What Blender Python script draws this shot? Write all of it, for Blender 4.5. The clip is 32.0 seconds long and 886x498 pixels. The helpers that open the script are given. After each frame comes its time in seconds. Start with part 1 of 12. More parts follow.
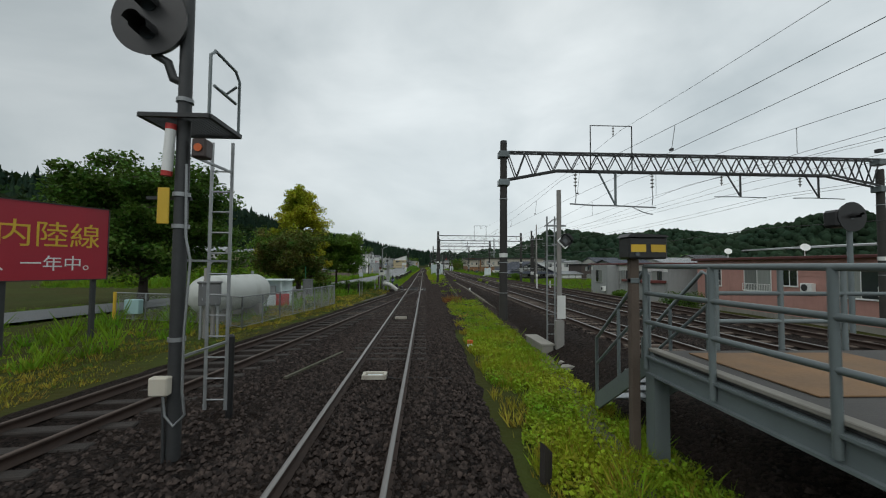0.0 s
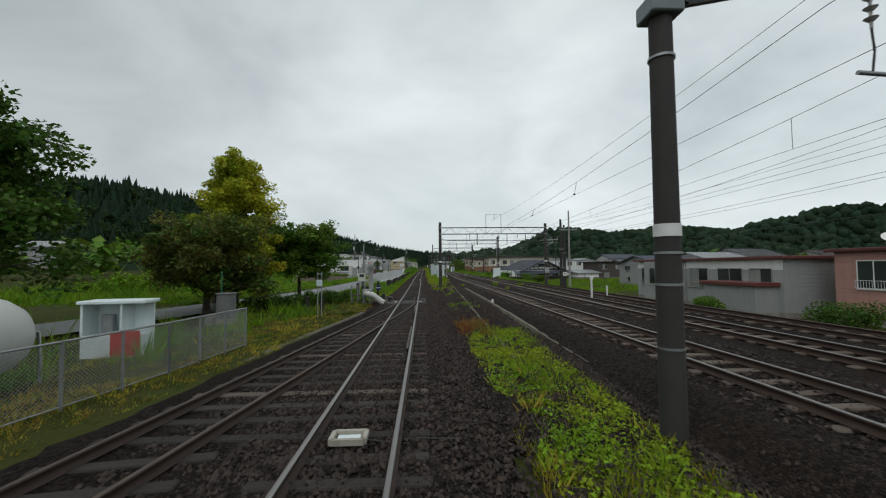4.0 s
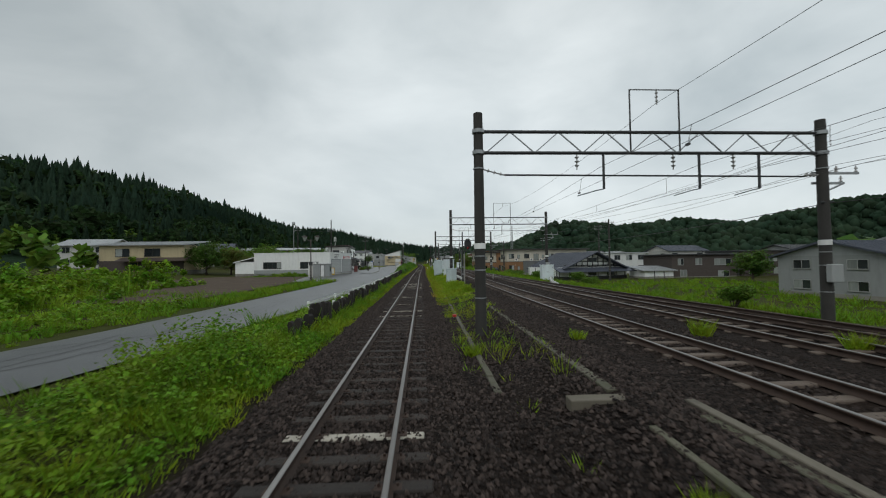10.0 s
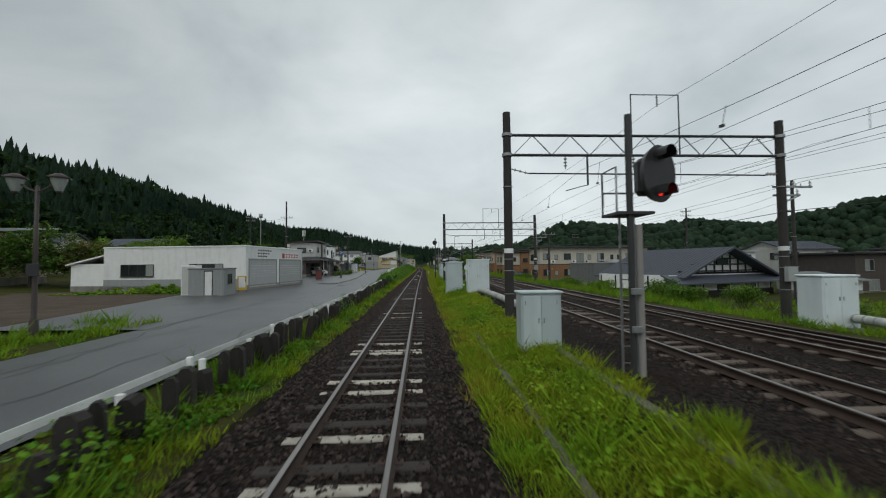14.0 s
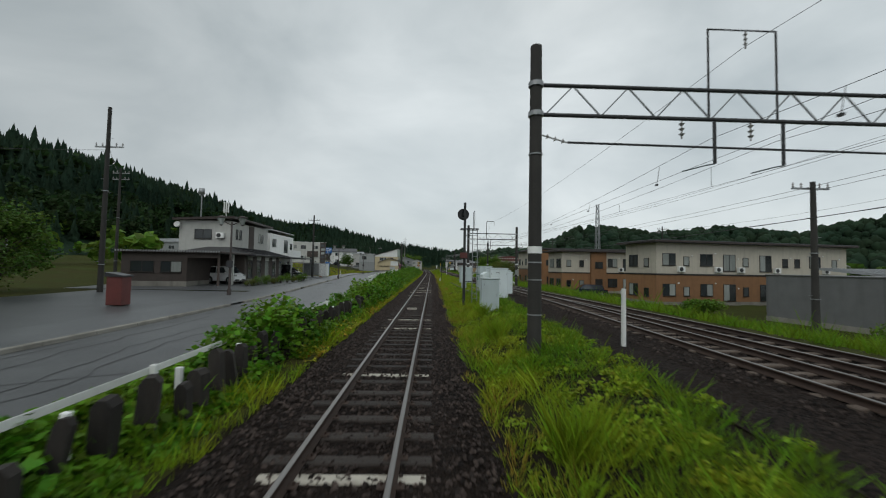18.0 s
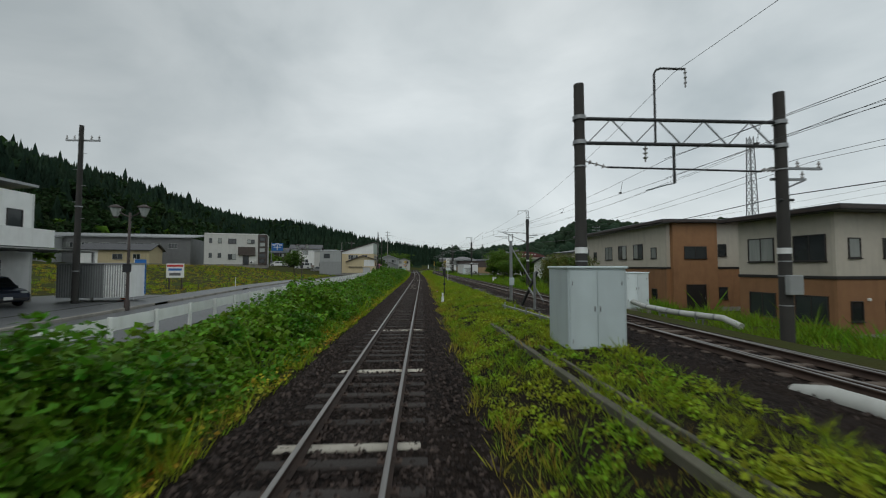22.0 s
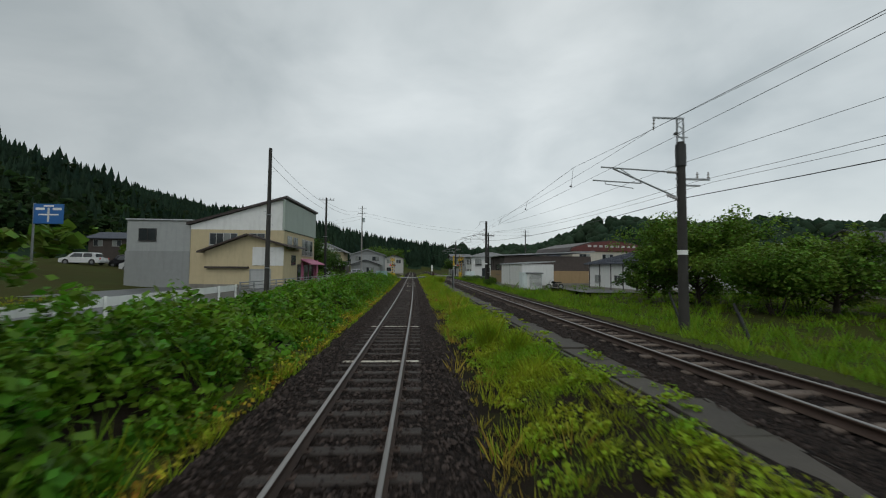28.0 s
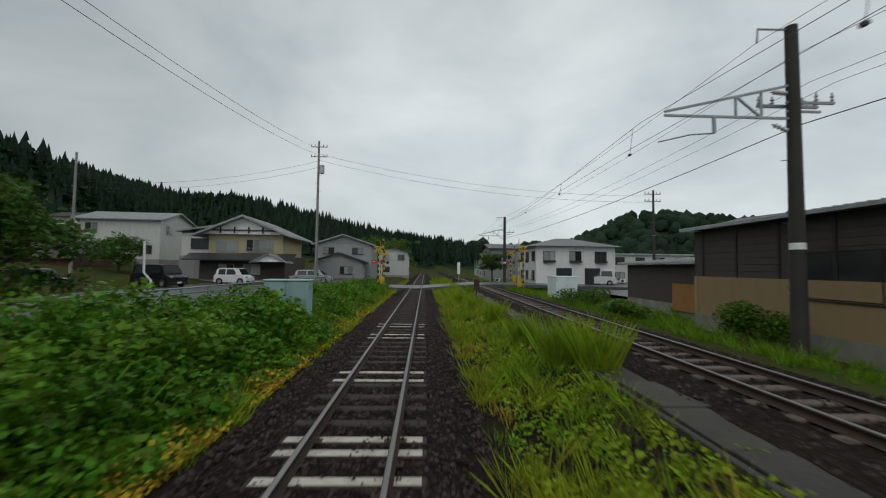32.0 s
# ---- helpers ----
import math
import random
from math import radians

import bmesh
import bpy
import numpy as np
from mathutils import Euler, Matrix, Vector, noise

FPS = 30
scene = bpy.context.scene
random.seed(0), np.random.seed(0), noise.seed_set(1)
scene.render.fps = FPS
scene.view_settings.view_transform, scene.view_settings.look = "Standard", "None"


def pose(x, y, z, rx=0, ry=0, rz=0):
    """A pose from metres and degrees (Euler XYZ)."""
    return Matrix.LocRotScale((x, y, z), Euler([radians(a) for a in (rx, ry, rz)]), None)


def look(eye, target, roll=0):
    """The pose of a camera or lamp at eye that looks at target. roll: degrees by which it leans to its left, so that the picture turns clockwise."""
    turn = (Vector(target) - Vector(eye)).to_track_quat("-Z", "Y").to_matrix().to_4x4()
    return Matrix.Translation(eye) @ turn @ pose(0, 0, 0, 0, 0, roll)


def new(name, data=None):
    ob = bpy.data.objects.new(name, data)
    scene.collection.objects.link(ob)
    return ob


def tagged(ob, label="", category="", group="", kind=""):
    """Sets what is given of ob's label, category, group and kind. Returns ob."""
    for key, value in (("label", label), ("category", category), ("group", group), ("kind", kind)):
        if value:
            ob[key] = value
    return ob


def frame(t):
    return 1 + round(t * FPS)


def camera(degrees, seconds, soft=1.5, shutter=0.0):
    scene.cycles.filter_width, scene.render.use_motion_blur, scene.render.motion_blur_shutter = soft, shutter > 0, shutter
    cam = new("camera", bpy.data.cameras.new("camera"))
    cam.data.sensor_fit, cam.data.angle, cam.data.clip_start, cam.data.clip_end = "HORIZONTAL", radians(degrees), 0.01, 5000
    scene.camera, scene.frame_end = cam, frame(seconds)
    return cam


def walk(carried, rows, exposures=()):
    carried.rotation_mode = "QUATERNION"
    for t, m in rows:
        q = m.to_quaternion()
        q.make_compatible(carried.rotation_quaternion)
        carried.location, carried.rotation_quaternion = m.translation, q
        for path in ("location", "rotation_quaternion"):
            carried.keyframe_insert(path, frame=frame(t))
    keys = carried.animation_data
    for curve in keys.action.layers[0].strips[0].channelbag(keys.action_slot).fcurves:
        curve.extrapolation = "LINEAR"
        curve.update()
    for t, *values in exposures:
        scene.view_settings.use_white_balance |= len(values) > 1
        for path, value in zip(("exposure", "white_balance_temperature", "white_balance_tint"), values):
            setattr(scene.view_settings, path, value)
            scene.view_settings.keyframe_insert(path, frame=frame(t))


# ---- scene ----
cam = camera(96.5, 32.0, 1.1, 0.18)
PATH = [
    (0.0, pose(0.950, -5.385, 2.21, 92.400, -0.431, -2.605)),
    (0.5, pose(0.950, -4.182, 2.21, 92.413, -0.376, -2.611)),
    (1.0, pose(0.950, -2.916, 2.21, 92.437, -0.223, -2.675)),
    (1.5, pose(0.950, -1.535, 2.21, 92.468, 0.053, -2.585)),
    (2.0, pose(0.950, -0.053, 2.21, 92.449, 0.012, -2.661)),
    (2.5, pose(0.950, 1.535, 2.21, 92.416, 0.389, -2.796)),
    (3.0, pose(0.950, 3.209, 2.21, 92.473, 0.767, -2.863)),
    (3.5, pose(0.950, 4.908, 2.21, 92.479, 0.581, -2.772)),
    (5.5, pose(0.947, 12.720, 2.21, 92.307, 0.658, -2.652)),
    (6.0, pose(0.946, 15.045, 2.21, 92.170, 0.961, -2.703)),
    (6.5, pose(0.944, 17.423, 2.21, 92.112, 0.992, -2.773)),
    (7.0, pose(0.942, 19.933, 2.21, 92.211, 0.439, -2.669)),
    (7.5, pose(0.940, 22.570, 2.21, 92.199, 0.471, -2.716)),
    (8.0, pose(0.937, 25.352, 2.21, 92.129, 1.086, -2.751)),
    (8.5, pose(0.934, 28.257, 2.21, 92.098, 0.892, -2.684)),
    (9.0, pose(0.931, 31.292, 2.21, 92.150, 0.460, -2.754)),
    (9.5, pose(0.926, 34.409, 2.21, 91.967, 0.598, -2.772)),
    (10.0, pose(0.921, 37.617, 2.21, 91.797, 0.733, -2.872)),
    (10.5, pose(0.914, 40.943, 2.21, 91.647, 0.144, -2.889)),
    (11.0, pose(0.906, 44.462, 2.21, 91.683, 0.202, -2.842)),
    (11.5, pose(0.897, 48.128, 2.21, 91.646, 0.377, -2.933)),
    (12.0, pose(0.886, 51.907, 2.21, 91.815, -0.558, -2.915)),
    (12.5, pose(0.874, 55.790, 2.21, 91.894, -0.448, -2.949)),
    (13.0, pose(0.859, 59.853, 2.21, 91.964, 0.445, -3.078)),
    (13.5, pose(0.843, 64.072, 2.21, 92.011, 0.650, -3.104)),
    (14.0, pose(0.826, 68.382, 2.21, 92.143, 0.612, -2.890)),
    (14.5, pose(0.807, 72.747, 2.21, 92.194, 0.645, -2.673)),
    (15.0, pose(0.787, 77.192, 2.21, 92.395, 0.456, -2.280)),
    (15.5, pose(0.766, 81.713, 2.21, 92.875, 0.098, -1.687)),
    (17.5, pose(0.688, 100.445, 2.21, 92.629, -0.348, -1.370)),
    (18.0, pose(0.683, 105.338, 2.21, 92.581, -1.020, -1.789)),
    (18.5, pose(0.686, 110.238, 2.21, 92.645, -0.949, -2.116)),
    (19.0, pose(0.698, 115.160, 2.21, 92.616, -0.535, -2.543)),
    (19.5, pose(0.717, 120.160, 2.21, 92.553, -0.032, -2.695)),
    (20.0, pose(0.740, 125.186, 2.21, 92.576, -0.222, -2.820)),
    (20.5, pose(0.761, 130.238, 2.21, 92.640, 0.099, -2.773)),
    (21.0, pose(0.780, 135.334, 2.21, 92.777, -0.674, -2.845)),
    (21.5, pose(0.797, 140.480, 2.21, 92.697, -0.691, -3.071)),
    (22.0, pose(0.812, 145.722, 2.21, 92.545, 0.026, -3.180)),
    (22.5, pose(0.825, 151.029, 2.21, 92.441, -0.234, -3.068)),
    (23.0, pose(0.838, 156.388, 2.21, 92.415, -0.332, -2.974)),
    (23.5, pose(0.852, 161.714, 2.21, 92.436, -0.218, -2.995)),
    (24.0, pose(0.867, 167.090, 2.21, 92.425, -0.153, -3.055)),
    (24.5, pose(0.884, 172.535, 2.21, 92.448, -0.397, -3.043)),
    (25.0, pose(0.902, 178.052, 2.21, 92.620, -0.374, -3.173)),
    (25.5, pose(0.921, 183.587, 2.21, 92.630, 0.261, -3.203)),
    (27.5, pose(0.985, 205.663, 2.21, 92.648, -0.389, -3.112)),
    (28.0, pose(0.999, 211.299, 2.21, 92.762, -0.484, -3.264)),
    (28.5, pose(0.999, 216.964, 2.21, 92.733, -0.763, -3.173)),
    (29.0, pose(0.982, 222.633, 2.21, 93.030, -0.863, -2.922)),
    (29.5, pose(0.947, 228.312, 2.21, 93.066, -1.448, -2.537)),
    (30.0, pose(0.894, 234.018, 2.21, 92.810, -1.121, -2.275)),
    (30.5, pose(0.822, 239.794, 2.21, 92.806, -0.848, -1.896)),
    (31.0, pose(0.736, 245.602, 2.21, 92.788, -0.351, -1.421)),
    (31.5, pose(0.645, 251.392, 2.21, 92.726, -0.485, -1.322)),
    (32.0, pose(0.547, 257.165, 2.21, 92.684, -0.643, -1.446)),
]
walk(cam, PATH, [(0.0, 0.12), (7.0, 0.1), (13.0, 0.05), (18.0, -0.02), (25.0, -0.05), (32.0, -0.05)])

# ---- sky and light: low overcast ----
world = bpy.data.worlds.new("overcast_sky")
scene.world = world
world.use_nodes = True
wn, wl = world.node_tree.nodes, world.node_tree.links
wn.clear()
w_out = wn.new("ShaderNodeOutputWorld")
w_bg = wn.new("ShaderNodeBackground")
w_sky = wn.new("ShaderNodeTexSky")
w_sky.sky_type, w_sky.sun_disc = "NISHITA", False
w_sky.sun_elevation, w_sky.sun_rotation = radians(48), radians(20)
w_co = wn.new("ShaderNodeTexCoord")
w_map = wn.new("ShaderNodeMapping")
w_map.inputs["Scale"].default_value = (1.0, 1.0, 1.9)
w_n1 = wn.new("ShaderNodeTexNoise")
w_n1.inputs["Scale"].default_value, w_n1.inputs["Detail"].default_value, w_n1.inputs["Roughness"].default_value = 2.3, 6.0, 0.5
w_n1.inputs["Distortion"].default_value = 0.35
w_ramp = wn.new("ShaderNodeValToRGB")
w_ramp.color_ramp.elements[0].position, w_ramp.color_ramp.elements[0].color = 0.25, (0.44, 0.50, 0.52, 1)
w_ramp.color_ramp.elements[1].position, w_ramp.color_ramp.elements[1].color = 0.72, (0.76, 0.815, 0.825, 1)
w_scale = wn.new("ShaderNodeMix")
w_scale.data_type, w_scale.blend_type = "RGBA", "MULTIPLY"
w_scale.inputs[0].default_value = 1.0
w_scale.inputs[7].default_value = (0.1, 0.1, 0.1, 1)
w_mix = wn.new("ShaderNodeMix")
w_mix.data_type = "RGBA"
w_mix.inputs[0].default_value = 0.94
wl.new(w_co.outputs["Generated"], w_map.inputs["Vector"])
wl.new(w_map.outputs["Vector"], w_n1.inputs["Vector"])
wl.new(w_n1.outputs["Fac"], w_ramp.inputs["Fac"])
wl.new(w_sky.outputs["Color"], w_scale.inputs[6])
wl.new(w_scale.outputs[2], w_mix.inputs[6])
wl.new(w_ramp.outputs["Color"], w_mix.inputs[7])
w_sep = wn.new("ShaderNodeSeparateXYZ")
wl.new(w_co.outputs["Generated"], w_sep.inputs["Vector"])
w_gx = wn.new("ShaderNodeMapRange")
w_gx.interpolation_type = "SMOOTHSTEP"
w_gx.inputs[1].default_value, w_gx.inputs[2].default_value, w_gx.inputs[3].default_value, w_gx.inputs[4].default_value = -0.75, 0.05, 0.76, 1.0
wl.new(w_sep.outputs["X"], w_gx.inputs[0])
w_gz = wn.new("ShaderNodeMapRange")
w_gz.inputs[1].default_value, w_gz.inputs[2].default_value, w_gz.inputs[3].default_value, w_gz.inputs[4].default_value = 0.1, 0.75, 1.03, 0.9
wl.new(w_sep.outputs["Z"], w_gz.inputs[0])
w_mul = wn.new("ShaderNodeMath")
w_mul.operation = "MULTIPLY"
wl.new(w_gx.outputs[0], w_mul.inputs[0])
wl.new(w_gz.outputs[0], w_mul.inputs[1])
w_cloud = wn.new("ShaderNodeMix")
w_cloud.data_type, w_cloud.blend_type = "RGBA", "MULTIPLY"
w_cloud.inputs[0].default_value = 1.0
wl.new(w_mix.outputs[2], w_cloud.inputs[6])
wl.new(w_mul.outputs[0], w_cloud.inputs[7])
wl.new(w_cloud.outputs[2], w_bg.inputs["Color"])
w_bg.inputs["Strength"].default_value = 1.05
wl.new(w_bg.outputs["Background"], w_out.inputs["Surface"])

sun = new("sun", bpy.data.lights.new("sun", "SUN"))
sun.data.energy, sun.data.angle, sun.data.color = 0.68, radians(45), (1.0, 0.98, 0.95)
sun.matrix_basis = look((-50, -90, 120), (0, 0, 0))

# ---- mesh builder and helpers ----
class B:
    """Collects vertices and faces of one mesh."""

    def __init__(s, m=None):
        s.v, s.f, s.s, s.m = [], [], [], m

    def add(s, vs, fs, smooth=False):
        o = len(s.v)
        s.v += [tuple(s.m @ Vector(p)) for p in vs] if s.m else [tuple(p) for p in vs]
        s.f += [tuple(i + o for i in f) for f in fs]
        s.s += [smooth] * len(fs)
        return s

    def box(s, x0, x1, y0, y1, z0, z1, b=0.0):
        if b <= 0 or min(x1 - x0, y1 - y0, z1 - z0) < 2.2 * b:
            vs = [(x, y, z) for x in (x0, x1) for y in (y0, y1) for z in (z0, z1)]
            fs = [(0, 1, 3, 2), (4, 6, 7, 5), (0, 4, 5, 1), (2, 3, 7, 6), (0, 2, 6, 4), (1, 5, 7, 3)]
            return s.add(vs, fs)
        vs, fs = [], []
        idx = {}
        X, Y, Z = (x0, x1), (y0, y1), (z0, z1)
        for i in (0, 1):
            for j in (0, 1):
                for k in (0, 1):
                    bx, by, bz = (b, -b)[i], (b, -b)[j], (b, -b)[k]
                    for a, p in enumerate(((X[i], Y[j] + by, Z[k] + bz), (X[i] + bx, Y[j], Z[k] + bz), (X[i] + bx, Y[j] + by, Z[k]))):
                        idx[i, j, k, a] = len(vs)
                        vs.append(p)
        q = lambda *c: tuple(idx[t] for t in c)
        for i in (0, 1):
            f = q((i, 0, 0, 0), (i, 0, 1, 0), (i, 1, 1, 0), (i, 1, 0, 0))
            fs.append(f if i == 0 else f[::-1])
            f = q((0, i, 0, 1), (1, i, 0, 1), (1, i, 1, 1), (0, i, 1, 1))
            fs.append(f if i == 0 else f[::-1])
            f = q((0, 0, i, 2), (0, 1, i, 2), (1, 1, i, 2), (1, 0, i, 2))
            fs.append(f if i == 0 else f[::-1])
        for i in (0, 1):
            for j in (0, 1):
                fs.append(q((i, j, 0, 0), (i, j, 0, 1), (i, j, 1, 1), (i, j, 1, 0)))
                fs.append(q((i, 0, j, 0), (i, 0, j, 2), (i, 1, j, 2), (i, 1, j, 0)))
                fs.append(q((0, i, j, 1), (0, i, j, 2), (1, i, j, 2), (1, i, j, 1)))
                for k in (0, 1):
                    fs.append(q((i, j, k, 0), (i, j, k, 1), (i, j, k, 2)))
        return s.add(vs, fs)

    def cyl(s, p, q, r, r2=None, n=12, cap=True):
        p, q = Vector(p), Vector(q)
        r2 = r if r2 is None else r2
        w = (q - p).normalized()
        u = w.orthogonal().normalized()
        t = w.cross(u)
        ring = lambda c, r: [c + (u * math.cos(a) + t * math.sin(a)) * r for a in [2 * math.pi * i / n for i in range(n)]]
        s.add(ring(p, r) + ring(q, r2), [(i, (i + 1) % n, n + (i + 1) % n, n + i) for i in range(n)], True)
        if cap:
            s.add(ring(p, r), [tuple(range(n))[::-1]])
            s.add(ring(q, r2), [tuple(range(n))])
        return s

    def tube(s, pts, r, n=8, cap=True):
        pts = [Vector(p) for p in pts]
        vs, up = [], None
        for i, p in enumerate(pts):
            w = (pts[min(i + 1, len(pts) - 1)] - pts[max(i - 1, 0)]).normalized()
            up = w.orthogonal().normalized() if up is None else (up - w * up.dot(w)).normalized()
            t = w.cross(up)
            vs += [p + (up * math.cos(a) + t * math.sin(a)) * r for a in [2 * math.pi * j / n for j in range(n)]]
        m = len(pts)
        s.add(vs, [(i * n + j, i * n + (j + 1) % n, (i + 1) * n + (j + 1) % n, (i + 1) * n + j) for i in range(m - 1) for j in range(n)], True)
        if cap:
            s.add(vs[:n], [tuple(range(n))[::-1]])
            s.add(vs[-n:], [tuple(range(n))])
        return s

    def prism(s, poly, a, b, axis="y"):
        """A polygon of two coordinates, drawn out from a to b along an axis."""
        put = {"x": lambda p, c: (c, p[0], p[1]), "y": lambda p, c: (p[0], c, p[1]), "z": lambda p, c: (p[0], p[1], c)}[axis]
        n = len(poly)
        vs = [put(p, a) for p in poly] + [put(p, b) for p in poly]
        return s.add(vs, [tuple(range(n)), tuple(range(n, 2 * n))[::-1]] + [(i, n + i, n + (i + 1) % n, (i + 1) % n) for i in range(n)])

    def bar(s, p, q, w, h=None):
        """A square bar from p to q."""
        p, q = Vector(p), Vector(q)
        h = w if h is None else h
        d = (q - p).normalized()
        u = d.cross(Vector((0, 0, 1)))
        u = Vector((1, 0, 0)) if u.length < 1e-3 else u.normalized()
        t = u.cross(d)
        vs = [c + u * a * w / 2 + t * e * h / 2 for c in (p, q) for a, e in ((-1, -1), (1, -1), (1, 1), (-1, 1))]
        return s.add(vs, [(3, 2, 1, 0), (4, 5, 6, 7), (0, 1, 5, 4), (1, 2, 6, 5), (2, 3, 7, 6), (3, 0, 4, 7)])

    def lathe(s, c, prof, n=16):
        """Radius and height pairs turned round the upright through c."""
        vs = [(c[0] + r * math.cos(a), c[1] + r * math.sin(a), c[2] + z) for r, z in prof for a in [2 * math.pi * i / n for i in range(n)]]
        m = len(prof)
        s.add(vs, [(i * n + j, i * n + (j + 1) % n, (i + 1) * n + (j + 1) % n, (i + 1) * n + j) for i in range(m - 1) for j in range(n)], True)
        return s

    def mesh(s, name, *mats):
        me = bpy.data.meshes.new(name)
        me.from_pydata(s.v, [], s.f)
        me.polygons.foreach_set("use_smooth", s.s)
        for m in mats:
            me.materials.append(m)
        me.update()
        return me


def thing(name, label, category, loc=(0, 0, 0), rz=0.0, group="", kind=""):
    e = new(name)
    e.matrix_basis = pose(*loc, 0, 0, rz)
    e.empty_display_size = 0.2
    return tagged(e, label, category, group, kind)


def part(name, b, material, parent, label=""):
    ob = new(name, b.mesh(name, material))
    ob.parent = parent
    return tagged(ob, label)


def solo(name, b, material, label, category, loc=(0, 0, 0), rz=0.0, group="", kind=""):
    ob = new(name, b.mesh(name, material))
    ob.matrix_basis = pose(*loc, 0, 0, rz)
    return tagged(ob, label, category, group, kind)


def fast_mesh(name, verts, faces, material, smooth=False):
    """A mesh from arrays: verts n x 3, faces m x k."""
    me = bpy.data.meshes.new(name)
    k = faces.shape[1]
    me.vertices.add(len(verts))
    me.vertices.foreach_set("co", np.asarray(verts, dtype=np.float32).ravel())
    me.loops.add(faces.size)
    me.loops.foreach_set("vertex_index", faces.astype(np.int32).ravel())
    me.polygons.add(len(faces))
    me.polygons.foreach_set("loop_start", np.arange(len(faces), dtype=np.int32) * k)
    if smooth:
        me.polygons.foreach_set("use_smooth", np.ones(len(faces), dtype=bool))
    me.update(calc_edges=True)
    me.materials.append(material)
    return me


# ---- materials ----
def surface(name, c1, c2=None, rough=0.7, metal=0.0, scale=3.0, fine=40.0, bump=0.15, dist=0.01, vary=0.15, stain=None, stain_amt=0.35, stretch=(1, 1, 1), spec=0.5, island=0.0):
    """Two colours mixed by coarse and fine noise, streaks of a stain, relief and uneven gloss."""
    c2 = c2 or tuple(x * 0.75 for x in c1)
    m = bpy.data.materials.new(name)
    m.use_nodes = True
    n, l = m.node_tree.nodes, m.node_tree.links
    p = n["Principled BSDF"]
    co = n.new("ShaderNodeTexCoord")
    mp = n.new("ShaderNodeMapping")
    mp.inputs["Scale"].default_value = stretch
    l.new(co.outputs["Object"], mp.inputs["Vector"])
    info = n.new("ShaderNodeObjectInfo")

    def noise_at(sc, detail=4.0):
        t = n.new("ShaderNodeTexNoise")
        t.inputs["Scale"].default_value, t.inputs["Detail"].default_value = sc, detail
        l.new(mp.outputs["Vector"], t.inputs["Vector"])
        return t

    a, f = noise_at(scale), noise_at(fine, 3.0)
    mixf = n.new("ShaderNodeMath")
    mixf.operation = "MULTIPLY_ADD"
    mixf.inputs[1].default_value = 0.35
    l.new(f.outputs["Fac"], mixf.inputs[0])
    sub = n.new("ShaderNodeMath")
    sub.operation = "MULTIPLY_ADD"
    sub.inputs[1].default_value, sub.inputs[2].default_value = 1.6, -0.48
    l.new(a.outputs["Fac"], sub.inputs[0])
    l.new(sub.outputs[0], mixf.inputs[2])
    mix = n.new("ShaderNodeMix")
    mix.data_type = "RGBA"
    mix.inputs[6].default_value, mix.inputs[7].default_value = (*c1, 1), (*c2, 1)
    mix.clamp_factor = True
    l.new(mixf.outputs[0], mix.inputs[0])
    col = mix.outputs[2]
    if stain:
        st = n.new("ShaderNodeTexNoise")
        st.inputs["Scale"].default_value, st.inputs["Detail"].default_value = scale * 0.55, 6.0
        mp2 = n.new("ShaderNodeMapping")
        mp2.inputs["Location"].default_value, mp2.inputs["Scale"].default_value = (7, 3, 5), (2.2, 2.2, 0.35)
        l.new(co.outputs["Object"], mp2.inputs["Vector"])
        l.new(mp2.outputs["Vector"], st.inputs["Vector"])
        rm = n.new("ShaderNodeMapRange")
        rm.inputs[1].default_value, rm.inputs[2].default_value, rm.inputs[4].default_value = 0.5, 0.72, stain_amt
        l.new(st.outputs["Fac"], rm.inputs[0])
        m2 = n.new("ShaderNodeMix")
        m2.data_type = "RGBA"
        m2.inputs[7].default_value = (*stain, 1)
        l.new(rm.outputs[0], m2.inputs[0])
        l.new(col, m2.inputs[6])
        col = m2.outputs[2]
    hsv = n.new("ShaderNodeHueSaturation")
    va = n.new("ShaderNodeMapRange")
    va.inputs[3].default_value, va.inputs[4].default_value = 1 - vary, 1 + vary
    src = info.outputs["Random"]
    if island:
        geo = n.new("ShaderNodeNewGeometry")
        src = geo.outputs["Random Per Island"]
        va.inputs[3].default_value, va.inputs[4].default_value = 1 - island, 1 + island
    l.new(src, va.inputs[0])
    l.new(va.outputs[0], hsv.inputs["Value"])
    l.new(col, hsv.inputs["Color"])
    l.new(hsv.outputs["Color"], p.inputs["Base Color"])
    rr = n.new("ShaderNodeMapRange")
    rr.inputs[3].default_value, rr.inputs[4].default_value = max(0.03, rough - 0.12), min(1, rough + 0.12)
    l.new(f.outputs["Fac"], rr.inputs[0])
    l.new(rr.outputs[0], p.inputs["Roughness"])
    p.inputs["Metallic"].default_value = metal
    p.inputs["Specular IOR Level"].default_value = spec
    if bump:
        bp = n.new("ShaderNodeBump")
        bp.inputs["Strength"].default_value, bp.inputs["Distance"].default_value = bump, dist
        l.new(f.outputs["Fac"], bp.inputs["Height"])
        l.new(bp.outputs["Normal"], p.inputs["Normal"])
    return m


